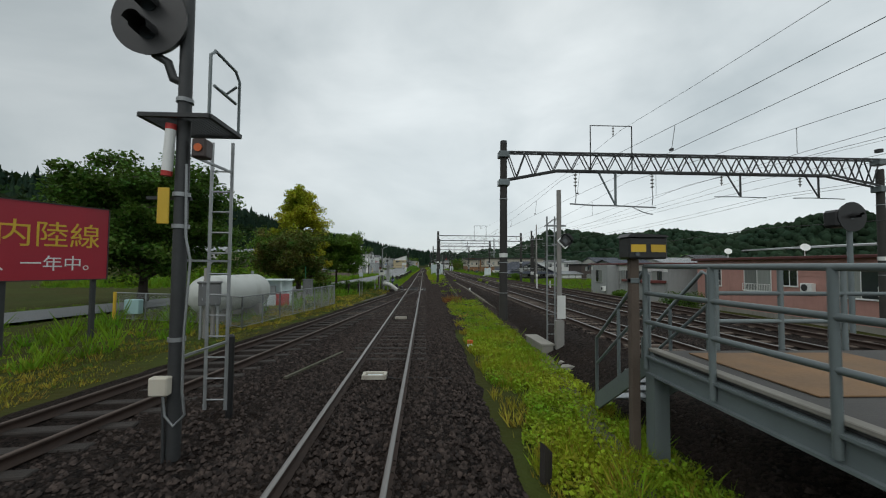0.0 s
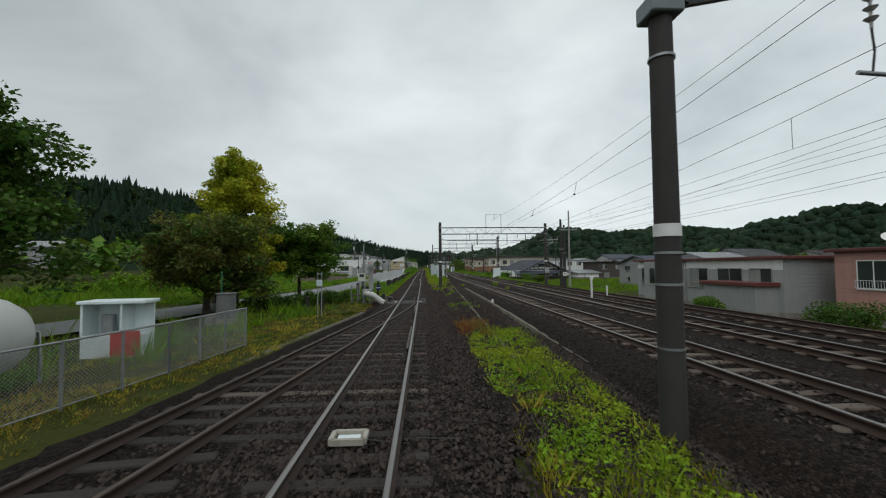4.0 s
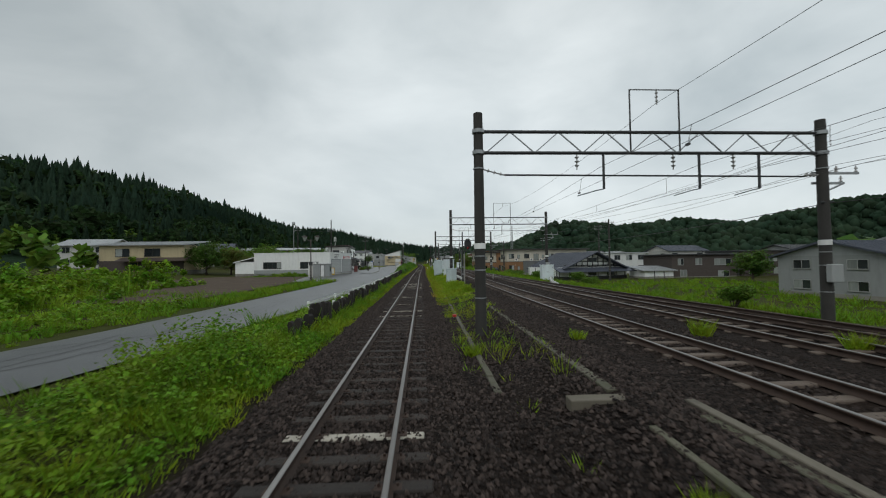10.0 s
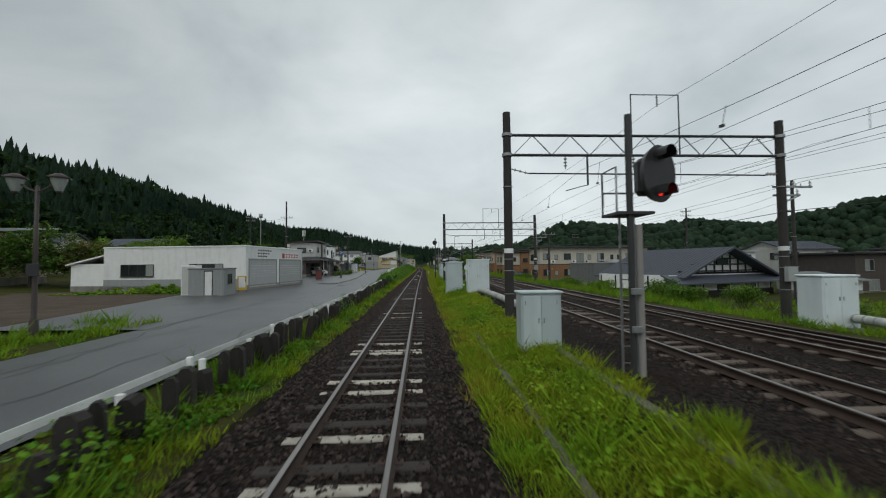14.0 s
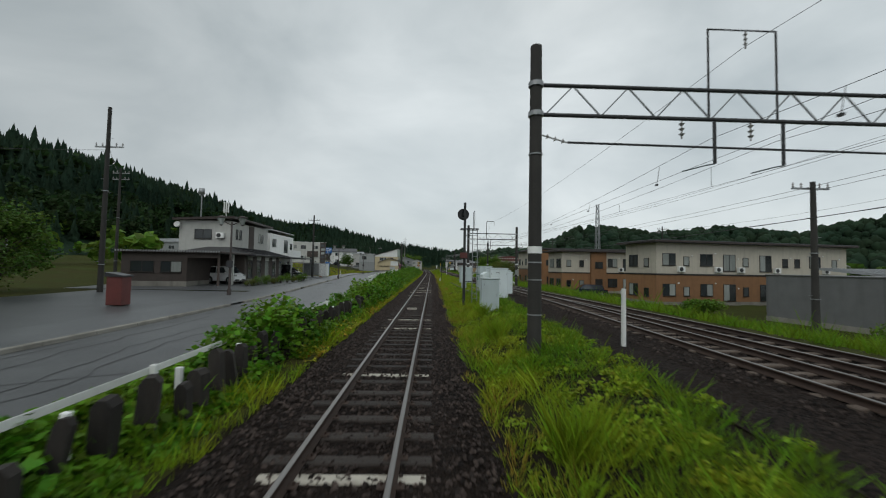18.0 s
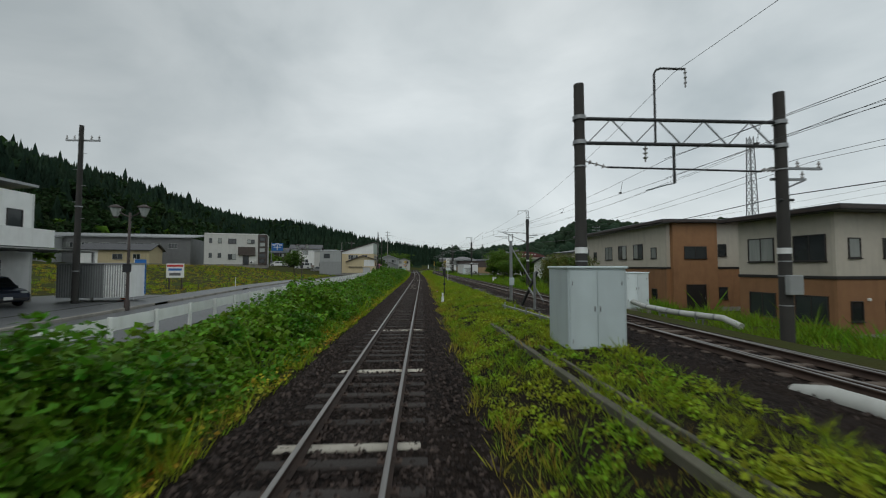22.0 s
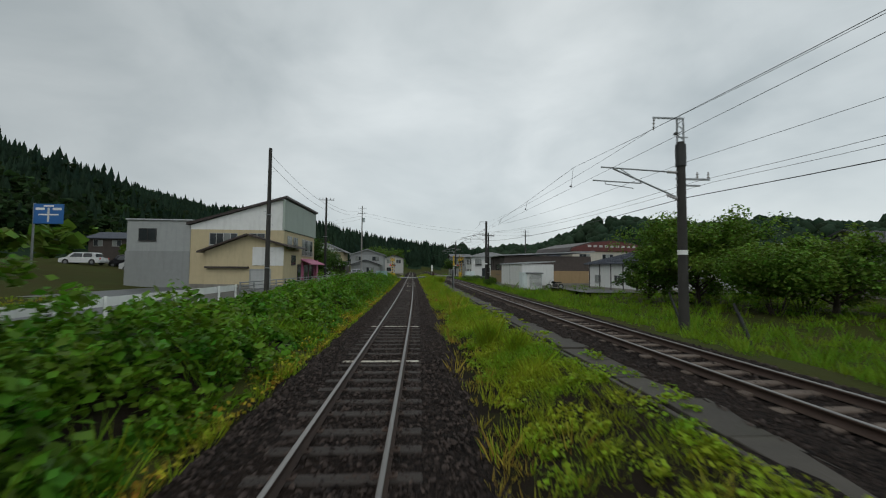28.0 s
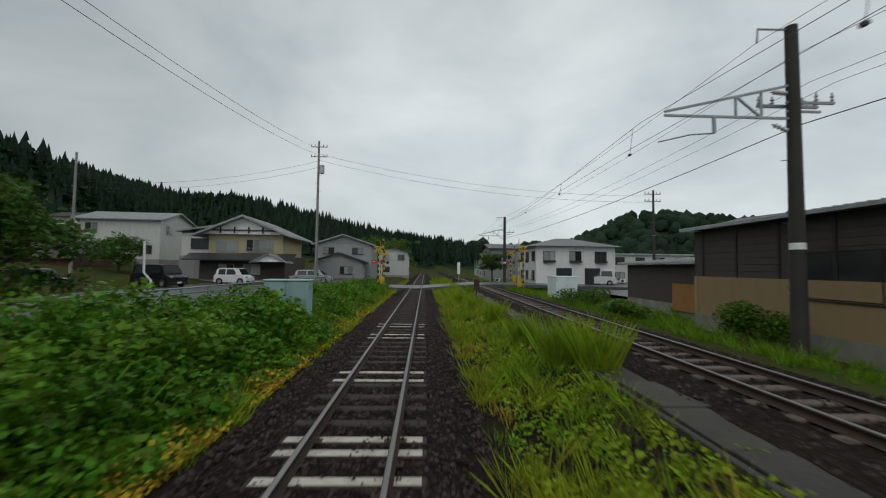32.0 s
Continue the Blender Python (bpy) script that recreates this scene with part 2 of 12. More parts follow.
def leafy(name, c1, c2, rough=0.55, island=0.35, hue=0.03, scale=0.6):
    """Leaves: colour by leaf and by patch, thin and a little translucent."""
    m = bpy.data.materials.new(name)
    m.use_nodes = True
    n, l = m.node_tree.nodes, m.node_tree.links
    p = n["Principled BSDF"]
    co = n.new("ShaderNodeTexCoord")
    t = n.new("ShaderNodeTexNoise")
    t.inputs["Scale"].default_value, t.inputs["Detail"].default_value = scale, 3.0
    l.new(co.outputs["Object"], t.inputs["Vector"])
    rm = n.new("ShaderNodeMapRange")
    rm.inputs[1].default_value, rm.inputs[2].default_value = 0.35, 0.65
    l.new(t.outputs["Fac"], rm.inputs[0])
    mix = n.new("ShaderNodeMix")
    mix.data_type = "RGBA"
    mix.inputs[6].default_value, mix.inputs[7].default_value = (*c1, 1), (*c2, 1)
    l.new(rm.outputs[0], mix.inputs[0])
    geo = n.new("ShaderNodeNewGeometry")
    va = n.new("ShaderNodeMapRange")
    va.inputs[3].default_value, va.inputs[4].default_value = 1 - island, 1 + island
    l.new(geo.outputs["Random Per Island"], va.inputs[0])
    hv = n.new("ShaderNodeMapRange")
    hv.inputs[3].default_value, hv.inputs[4].default_value = 0.5 - hue, 0.5 + hue
    l.new(geo.outputs["Random Per Island"], hv.inputs[0])
    hsv = n.new("ShaderNodeHueSaturation")
    l.new(va.outputs[0], hsv.inputs["Value"])
    l.new(hv.outputs[0], hsv.inputs["Hue"])
    l.new(mix.outputs[2], hsv.inputs["Color"])
    l.new(hsv.outputs["Color"], p.inputs["Base Color"])
    p.inputs["Roughness"].default_value = rough
    p.inputs["Specular IOR Level"].default_value = 0.15
    tr = n.new("ShaderNodeBsdfTranslucent")
    l.new(hsv.outputs["Color"], tr.inputs["Color"])
    ms = n.new("ShaderNodeMixShader")
    ms.inputs[0].default_value = 0.35
    l.new(p.outputs[0], ms.inputs[1])
    l.new(tr.outputs[0], ms.inputs[2])
    l.new(ms.outputs[0], n["Material Output"].inputs["Surface"])
    return m


def gravel(name, c1, c2, c3, cell=18.0, rough=0.75, bump=0.9, dist=0.05):
    """Crushed stone: cells of their own tone with deep joints."""
    m = bpy.data.materials.new(name)
    m.use_nodes = True
    n, l = m.node_tree.nodes, m.node_tree.links
    p = n["Principled BSDF"]
    co = n.new("ShaderNodeTexCoord")
    wob = n.new("ShaderNodeTexNoise")
    wob.inputs["Scale"].default_value = 9.0
    l.new(co.outputs["Object"], wob.inputs["Vector"])
    ad = n.new("ShaderNodeMix")
    ad.data_type, ad.blend_type = "RGBA", "ADD"
    ad.inputs[0].default_value = 0.06
    l.new(co.outputs["Object"], ad.inputs[6])
    l.new(wob.outputs["Color"], ad.inputs[7])
    v = n.new("ShaderNodeTexVoronoi")
    v.inputs["Scale"].default_value = cell
    l.new(ad.outputs[2], v.inputs["Vector"])
    e = n.new("ShaderNodeTexVoronoi")
    e.feature = "DISTANCE_TO_EDGE"
    e.inputs["Scale"].default_value = cell
    l.new(ad.outputs[2], e.inputs["Vector"])
    big = n.new("ShaderNodeTexNoise")
    big.inputs["Scale"].default_value, big.inputs["Detail"].default_value = 0.35, 5.0
    l.new(co.outputs["Object"], big.inputs["Vector"])
    sep = n.new("ShaderNodeSeparateColor")
    l.new(v.outputs["Color"], sep.inputs[0])
    mx = n.new("ShaderNodeMix")
    mx.data_type = "RGBA"
    mx.inputs[6].default_value, mx.inputs[7].default_value = (*c1, 1), (*c2, 1)
    l.new(sep.outputs[0], mx.inputs[0])
    mb = n.new("ShaderNodeMix")
    mb.data_type = "RGBA"
    mb.inputs[7].default_value = (*c3, 1)
    rb = n.new("ShaderNodeMapRange")
    rb.inputs[1].default_value, rb.inputs[2].default_value, rb.inputs[4].default_value = 0.45, 0.7, 0.6
    l.new(big.outputs["Fac"], rb.inputs[0])
    l.new(rb.outputs[0], mb.inputs[0])
    l.new(mx.outputs[2], mb.inputs[6])
    l.new(mb.outputs[2], p.inputs["Base Color"])
    p.inputs["Roughness"].default_value = rough
    p.inputs["Specular IOR Level"].default_value = 0.12
    hh = n.new("ShaderNodeMath")
    hh.operation = "MULTIPLY_ADD"
    hh.inputs[1].default_value = 0.6
    l.new(sep.outputs[1], hh.inputs[0])
    rm = n.new("ShaderNodeMapRange")
    rm.inputs[2].default_value = 0.18
    l.new(e.outputs["Distance"], rm.inputs[0])
    l.new(rm.outputs[0], hh.inputs[2])
    bp = n.new("ShaderNodeBump")
    bp.inputs["Strength"].default_value, bp.inputs["Distance"].default_value = bump, dist
    l.new(hh.outputs[0], bp.inputs["Height"])
    l.new(bp.outputs["Normal"], p.inputs["Normal"])
    return m


def paint(name, c, rough=0.5, metal=0.0, **k):
    k.setdefault("scale", 2.5)
    k.setdefault("stain", tuple(x * 0.55 + 0.01 for x in c))
    k.setdefault("stain_amt", 0.3)
    k.setdefault("bump", 0.05)
    return surface(name, c, tuple(x * 0.88 for x in c), rough, metal, **k)


BALLAST = gravel("ballast_stone", (0.042, 0.031, 0.026), (0.006, 0.0048, 0.0045), (0.026, 0.017, 0.012), 24.0, 0.95)
BALLAST_MAIN = gravel("ballast_main_line", (0.05, 0.037, 0.031), (0.007, 0.0055, 0.005), (0.034, 0.022, 0.015), 22.0, 0.95)
STONE = surface("loose_stone", (0.062, 0.046, 0.039), (0.013, 0.0098, 0.0088), 0.8, bump=0.2, island=0.75, scale=6, fine=50, spec=0.2)
SOIL = surface("dark_cindery_soil", (0.028, 0.022, 0.015), (0.012, 0.0095, 0.0075), 0.95, scale=1.1, fine=22, bump=0.9, dist=0.04, stain=(0.035, 0.042, 0.010), stain_amt=0.6, spec=0.05)
TAR = surface("tar_seam", (0.035, 0.036, 0.037), (0.025, 0.026, 0.027), 0.5, scale=3, fine=30, bump=0.05)
DIRT = surface("bare_soil", (0.10, 0.075, 0.055), (0.05, 0.036, 0.026), 0.95, scale=0.8, fine=14, bump=0.6, dist=0.04, spec=0.15)
TURF = surface("meadow_soil", (0.036, 0.05, 0.011), (0.05, 0.043, 0.014), 0.95, scale=0.25, fine=9, bump=0.8, dist=0.06, stain=(0.05, 0.075, 0.016), stain_amt=0.6, spec=0.06)
WOODLAND = surface("wooded_hill", (0.012, 0.026, 0.015), (0.02, 0.038, 0.02), 0.95, scale=0.05, fine=0.6, bump=0.8, dist=1.0, spec=0.05)
ASPHALT = surface("worn_wet_asphalt", (0.10, 0.105, 0.107), (0.052, 0.055, 0.058), 0.42, scale=0.5, fine=60, bump=0.2, dist=0.008, stain=(0.055, 0.058, 0.06), stain_amt=0.6)
CONCRETE = surface("weathered_concrete", (0.30, 0.285, 0.25), (0.2, 0.19, 0.165), 0.85, scale=1.2, fine=30, bump=0.25, stain=(0.09, 0.085, 0.07), stain_amt=0.6)
CONCRETE_MOSS = surface("mossy_concrete", (0.12, 0.11, 0.08), (0.065, 0.066, 0.042), 0.9, scale=1.5, fine=25, bump=0.35, stain=(0.06, 0.07, 0.03), stain_amt=0.7)
SLEEPER_WOOD = surface("creosoted_sleeper", (0.036, 0.028, 0.023), (0.015, 0.012, 0.010), 0.85, scale=2.0, fine=18, bump=0.5, dist=0.012, vary=0.35, stretch=(0.35, 6, 4))
SLEEPER_GREY = surface("grey_concrete_sleeper", (0.50, 0.47, 0.40), (0.36, 0.335, 0.28), 0.85, scale=3, fine=40, bump=0.2, vary=0.18, stain=(0.16, 0.13, 0.1), stain_amt=0.5)
SLEEPER_MAIN = surface("main_line_sleeper", (0.135, 0.105, 0.083), (0.075, 0.055, 0.043), 0.85, scale=3, fine=40, bump=0.25, vary=0.3)
RAIL_RUST = surface("rusty_rail_web", (0.062, 0.037, 0.026), (0.035, 0.022, 0.017), 0.75, 0.2, scale=5, fine=60, bump=0.15)
RAIL_TOP = surface("worn_rail_head", (0.27, 0.26, 0.25), (0.18, 0.17, 0.16), 0.5, 0.55, scale=4, fine=80, bump=0.03, stretch=(1, 0.05, 1))
RAIL_DULL = surface("dull_rail_head", (0.10, 0.072, 0.058), (0.055, 0.04, 0.033), 0.65, 0.2, scale=4, fine=60, bump=0.05)
STEEL_DARK = surface("dark_painted_steel", (0.045, 0.047, 0.048), (0.028, 0.029, 0.03), 0.55, 0.2, scale=3, fine=30, bump=0.08)
STEEL_GREY = paint("grey_green_painted_steel", (0.15, 0.18, 0.185), 0.45, 0.1, scale=3)
GALV = surface("galvanised_steel", (0.34, 0.355, 0.36), (0.24, 0.25, 0.255), 0.45, 0.6, scale=5, fine=40, bump=0.05)
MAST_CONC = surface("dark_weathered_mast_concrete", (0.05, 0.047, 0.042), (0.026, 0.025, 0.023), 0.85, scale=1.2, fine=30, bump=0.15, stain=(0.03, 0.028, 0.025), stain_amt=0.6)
POLE_CONC = surface("grey_pole_concrete", (0.30, 0.29, 0.27), (0.21, 0.2, 0.19), 0.85, scale=1.5, fine=30, bump=0.15)
RUST = surface("rusted_sheet", (0.09, 0.045, 0.028), (0.035, 0.022, 0.018), 0.85, 0.1, scale=2.5, fine=24, bump=0.3)
CABINET = paint("pale_grey_cabinet_paint", (0.52, 0.60, 0.61), 0.45, scale=1.5)
CABINET_W = paint("white_cabinet_paint", (0.72, 0.80, 0.81), 0.45, scale=1.5)
CABINET_OLD = paint("yellowed_grey_box_paint", (0.50, 0.52, 0.44), 0.5, scale=2)
CABINET_T = paint("pale_turquoise_cabinet_paint", (0.30, 0.46, 0.46), 0.5, scale=1.5)
WHITE = paint("white_paint", (0.80, 0.81, 0.79), 0.55, stain=(0.5, 0.5, 0.46))
CREAM = paint("cream_wall_paint", (0.52, 0.48, 0.40), 0.8, bump=0.15, fine=70)
OFFWHITE = paint("off_white_wall", (0.53, 0.53, 0.50), 0.8, bump=0.12, fine=70)
BROWN_TILE = surface("ochre_brown_tile", (0.30, 0.155, 0.07), (0.24, 0.12, 0.055), 0.75, scale=2, fine=30, bump=0.2, stain=(0.17, 0.085, 0.04), stain_amt=0.4)
GREY_SIDING = paint("pale_grey_siding", (0.31, 0.325, 0.32), 0.75, bump=0.15)
DARK_SIDING = surface("dark_brown_siding", (0.075, 0.058, 0.05), (0.05, 0.04, 0.035), 0.75, scale=2, fine=30, bump=0.2)
GREY_DARK = surface("mid_grey_metal_siding", (0.17, 0.175, 0.175), (0.13, 0.133, 0.135), 0.6, scale=1.5, fine=25, bump=0.08, stain=(0.09, 0.09, 0.09))
PINK = paint("salmon_pink_siding", (0.50, 0.27, 0.23), 0.8, bump=0.12)
PINK_HOT = paint("bright_pink_paint", (0.52, 0.16, 0.27), 0.6)
OCHRE = paint("pale_ochre_siding", (0.50, 0.42, 0.26), 0.8)
TAN = paint("tan_board", (0.36, 0.25, 0.13), 0.8)
ROOF_DARK = surface("dark_metal_roof", (0.055, 0.056, 0.06), (0.04, 0.04, 0.044), 0.4, 0.3, scale=1.5, fine=20, bump=0.06)
ROOF_BROWN = surface("dark_brown_fascia", (0.05, 0.034, 0.03), (0.035, 0.025, 0.022), 0.5, scale=2, fine=20, bump=0.05)
ROOF_RED = surface("oxide_red_metal_roof", (0.14, 0.035, 0.03), (0.09, 0.025, 0.022), 0.5, scale=2, fine=20, bump=0.05)
ROOF_GREY = surface("pale_grey_metal_roof", (0.40, 0.42, 0.43), (0.30, 0.31, 0.32), 0.4, 0.3, scale=1.5, fine=20, bump=0.06, stain=(0.2, 0.17, 0.14))
ROOF_BLUE = surface("blue_grey_metal_roof", (0.07, 0.08, 0.105), (0.045, 0.052, 0.07), 0.6, 0.0, scale=1.5, fine=20, bump=0.06)
ALU = surface("aluminium_frame", (0.42, 0.42, 0.41), (0.36, 0.36, 0.35), 0.4, 0.5, scale=4, fine=30, bump=0.02)
DARK_FRAME = surface("dark_bronze_frame", (0.04, 0.036, 0.034), (0.03, 0.027, 0.026), 0.45, 0.3, scale=4, fine=30, bump=0.02)
GLASS = surface("window_glass_dark_room", (0.035, 0.042, 0.045), (0.02, 0.024, 0.026), 0.07, scale=0.7, fine=3, bump=0.015, spec=0.8, vary=0.4)
CURTAIN = surface("window_glass_curtain", (0.33, 0.35, 0.33), (0.22, 0.24, 0.23), 0.1, scale=1.5, fine=6, bump=0.01, spec=0.8, stretch=(6, 6, 0.4), vary=0.3)
EDGE = surface("weathered_edging_concrete", (0.17, 0.15, 0.115), (0.10, 0.088, 0.066), 0.85, scale=1.2, fine=30, bump=0.25, stain=(0.07, 0.065, 0.05), stain_amt=0.6)
PATH_GREY = surface("wet_grey_path_concrete", (0.062, 0.053, 0.042), (0.03, 0.027, 0.021), 0.8, scale=1.2, fine=26, bump=0.3, stain=(0.05, 0.05, 0.03), stain_amt=0.6)
PALE_GREEN = paint("pale_grey_green_cladding", (0.37, 0.43, 0.38), 0.7, scale=0.8)
SHUTTER = paint("ribbed_grey_shutter", (0.45, 0.46, 0.455), 0.5, fine=20)
BLACK = surface("black_enamel", (0.014, 0.014, 0.015), (0.022, 0.022, 0.022), 0.45, scale=6, fine=40, bump=0.03)
RUBBER = surface("black_rubber", (0.018, 0.018, 0.018), (0.028, 0.028, 0.028), 0.85, scale=6, fine=50, bump=0.1)
PORCELAIN = surface("glazed_porcelain", (0.42, 0.41, 0.4), (0.3, 0.29, 0.28), 0.2, scale=4, fine=30, bump=0.02)
WIRE = surface("grey_stranded_wire", (0.075, 0.075, 0.075), (0.05, 0.05, 0.05), 0.5, 0.5, bump=0)
RED = paint("signal_red_paint", (0.50, 0.028, 0.022), 0.5)
CRIMSON = paint("crimson_board", (0.33, 0.014, 0.03), 0.45, scale=1.0)
YELLOW = paint("yellow_paint", (0.62, 0.40, 0.03), 0.5)
ORANGE = paint("orange_plastic", (0.62, 0.12, 0.02), 0.5)
BLUE = paint("road_sign_blue", (0.02, 0.14, 0.42), 0.45)
NAVY = paint("navy_enamel", (0.03, 0.035, 0.14), 0.5)
GREEN = paint("green_paint", (0.02, 0.23, 0.12), 0.5)
BARK = surface("tree_bark", (0.07, 0.055, 0.042), (0.035, 0.027, 0.021), 0.95, scale=6, fine=30, bump=0.6, dist=0.02, stretch=(1, 1, 0.25))
MACADAM = surface("worn_platform_paving", (0.085, 0.08, 0.075), (0.055, 0.052, 0.05), 0.8, scale=1.5, fine=50, bump=0.2)

# ---- plan: the branch track, the main line and the road ----
KNOT_Y = [-30 + 30 * i for i in range(13)]
HEADING = [-0.002, 0.002, -0.069, -0.212, -0.302, 0.272, 0.132, 0.198, 0.136, -0.813, -1.146, -1.146, -1.146]
TY = np.linspace(-60, 420, 961)
_h = np.radians(np.interp(TY, KNOT_Y, HEADING))
_c = np.concatenate([[0], np.cumsum((_h[1:] + _h[:-1]) * 0.25)])
TX = _c - np.interp(0, TY, _c)


def soft_curve(pts):
    """x over y through a few plan points, smoothed."""
    ys = np.linspace(-60, 420, 961)
    a = np.interp(ys, [p[0] for p in pts], [p[1] for p in pts])
    k = np.hanning(49)
    return np.convolve(np.pad(a, 24, mode="edge"), k / k.sum(), "valid")


MAIN1 = soft_curve([(-60, 7.1), (20, 6.85), (65, 6.58), (85, 6.98), (108, 7.68), (125, 8.15), (164, 8.15), (190, 7.62), (217, 6.85), (244, 6.15), (263, 5.98), (330, 5.3), (420, 3.9)])
MAIN2 = soft_curve([(-60, 10.6), (20, 10.15), (65, 10.1), (108, 10.05), (122, 9.85), (150, 8.4), (160, 8.16)])
MAIN3 = soft_curve([(-60, 13.7), (20, 13.1), (50, 12.6), (68, 11.4), (92, 10.2), (100, 10.06)])
ROAD_IN = soft_curve([(-60, -26), (0, -17), (20, -12.6), (32, -9.2), (40, -7.6), (47, -6.0), (59, -4.5), (66, -4.0), (100, -4.0), (121, -4.5), (134, -5.0), (150, -6.6), (170, -8.3), (190, -9.0), (225, -10.4), (252, -10.4), (300, -10.5), (420, -12)])
ROAD_OUT = soft_curve([(-60, -31), (0, -21.5), (20, -16.6), (43, -11.2), (50, -9.8), (66, -8.8), (110, -8.4), (128, -8.9), (137, -10), (164, -13), (187, -15.8), (205, -15.6), (250, -16.5), (300, -17), (420, -19)])


def at(curve, y):
    return np.interp(y, TY, curve)


def siding(y):
    y = np.asarray(y, float)
    return np.where(y < 26.5, -0.62 - 0.1405 * (26.5 - y), -0.00787 * np.maximum(35.4 - y, 0) ** 2) + at(TX, y)


def main_z(y):
    """Rail level of the main line, which climbs a little towards the crossing."""
    return np.interp(y, [-60, 40, 116, 200, 245, 420], [0.3, 0.3, 0.38, 0.38, 0.46, 0.46])


def main_edge(y):
    """The outermost main track."""
    y = np.asarray(y, float)
    return np.maximum(at(MAIN1, y), np.maximum(np.where(y < 158, at(MAIN2, y), 0), np.where(y < 99, at(MAIN3, y), 0)))


def smooth01(t):
    t = np.clip(t, 0, 1)
    return t * t * (3 - 2 * t)


def ridge(x, y, pts, width):
    """Height of a ridge that follows plan points of x, y, height."""
    best = np.zeros_like(x)
    for (x0, y0, h0), (x1, y1, h1) in zip(pts, pts[1:]):
        dx, dy = x1 - x0, y1 - y0
        t = np.clip(((x - x0) * dx + (y - y0) * dy) / (dx * dx + dy * dy), 0, 1)
        d = np.hypot(x - x0 - t * dx, y - y0 - t * dy)
        best = np.maximum(best, (h0 + t * (h1 - h0)) * smooth01(1 - d / width))
    return best


LEFT_RIDGE = [(-190, -500, 20), (-185, 60, 20), (-182, 130, 27), (-180, 180, 34), (-180, 225, 41), (-180, 285, 45), (-180, 345, 40), (-182, 440, 38), (-185, 560, 40), (-190, 850, 38), (-170, 1200, 34)]
MID_HILL = [(-190, 560, 40), (-120, 470, 30), (-75, 450, 25), (-30, 480, 18), (30, 540, 10)]
RIGHT_RIDGE = [(40, 620, 8), (150, 690, 26), (259, 700, 58), (330, 690, 48), (430, 700, 66), (520, 640, 50), (640, 600, 78), (760, 480, 88), (840, 250, 92), (860, -100, 90), (860, -600, 80)]


def hills(x, y):
    wob = 3.0 * np.sin(x * 0.021 + y * 0.013) + 2.0 * np.sin(x * 0.05 - y * 0.041)
    h = np.maximum(np.maximum(ridge(x, y, LEFT_RIDGE, 115), ridge(x, y, MID_HILL, 70)), ridge(x, y, RIGHT_RIDGE, 190))
    far = 60 * smooth01((y - 1500) / 900) + 50 * smooth01((np.abs(x) - 1500) / 700)
    return np.maximum(h + wob * smooth01(h / 18), far)


def ground_z(x, y):
    x, y = np.asarray(x, float), np.asarray(y, float)
    ax = x - at(TX, y)
    z = np.full(np.broadcast(x, y).shape, -0.36)
    left = -0.22 + 0.27 * smooth01((y - 30) / 40) + 0.15 * smooth01((y - 180) / 40)
    z = z + (left + 0.36) * smooth01((-ax - 2.3) / 1.6)
    z = z + 2.3 * smooth01((-x - 19) / 26) * smooth01((y - 150) / 50) + 1.4 * smooth01((-x - 26) / 30) * (1 - smooth01((y - 150) / 50)) * smooth01((y - 40) / 30)
    bank = np.interp(y, [8, 34, 65, 116, 150, 245, 420], [-0.36, 0.0, 0.02, 0.1, 0.14, 0.12, 0.12])
    z = z + (bank + 0.36) * smooth01((ax - 2.1) / 2.3) * (1 - smooth01((x - main_edge(y) - 2.4) / 3))
    low = 0.95 * (1 - smooth01((y - 198) / 25)) - 0.25 * smooth01((y - 215) / 20)
    z = z - low * smooth01((x - 15.5) / 5.5)
    return z + hills(x, y)


def spaced(*spans):
    out = [np.arange(a, b, s) for a, b, s in spans]
    return np.concatenate(out + [[spans[-1][1]]])


gx = spaced((-2600, -1000, 130), (-1000, -260, 40), (-260, -60, 8), (-60, -24, 3), (-24, 0, 1), (0, 9, 0.5), (9, 40, 1), (40, 100, 5), (100, 900, 22), (900, 2600, 130))
gy = spaced((-900, -60, 70), (-60, 340, 2.0), (340, 760, 9), (760, 1400, 30), (1400, 3800, 150))
GX, GY = np.meshgrid(gx, gy)
GZ = ground_z(GX, GY)
near = (np.abs(GX) < 60) & (GY > -60) & (GY < 340)
GZ = GZ + np.where(near & ((GX < -4.5) | (GX > 15)), 0.05 * np.sin(GX * 1.7 + GY * 0.6) * np.sin(GY * 0.9 - GX * 0.3), 0)
nx, ny = len(gx), len(gy)
gi = np.arange(nx * ny).reshape(ny, nx)
gfaces = np.stack([gi[:-1, :-1], gi[:-1, 1:], gi[1:, 1:], gi[1:, :-1]], -1).reshape(-1, 4)
ground_me = fast_mesh("ground", np.stack([GX, GY, GZ], -1).reshape(-1, 3), gfaces, TURF, True)
ground_me.materials.append(WOODLAND)
hill_f = hills(GX, GY)[:-1, :-1].ravel() > 1.2
ground_me.polygons.foreach_set("material_index", hill_f.astype(np.int32))
ground = tagged(new("ground", ground_me), "grassy valley floor rising to dark wooded hills", "ground", kind="structure")


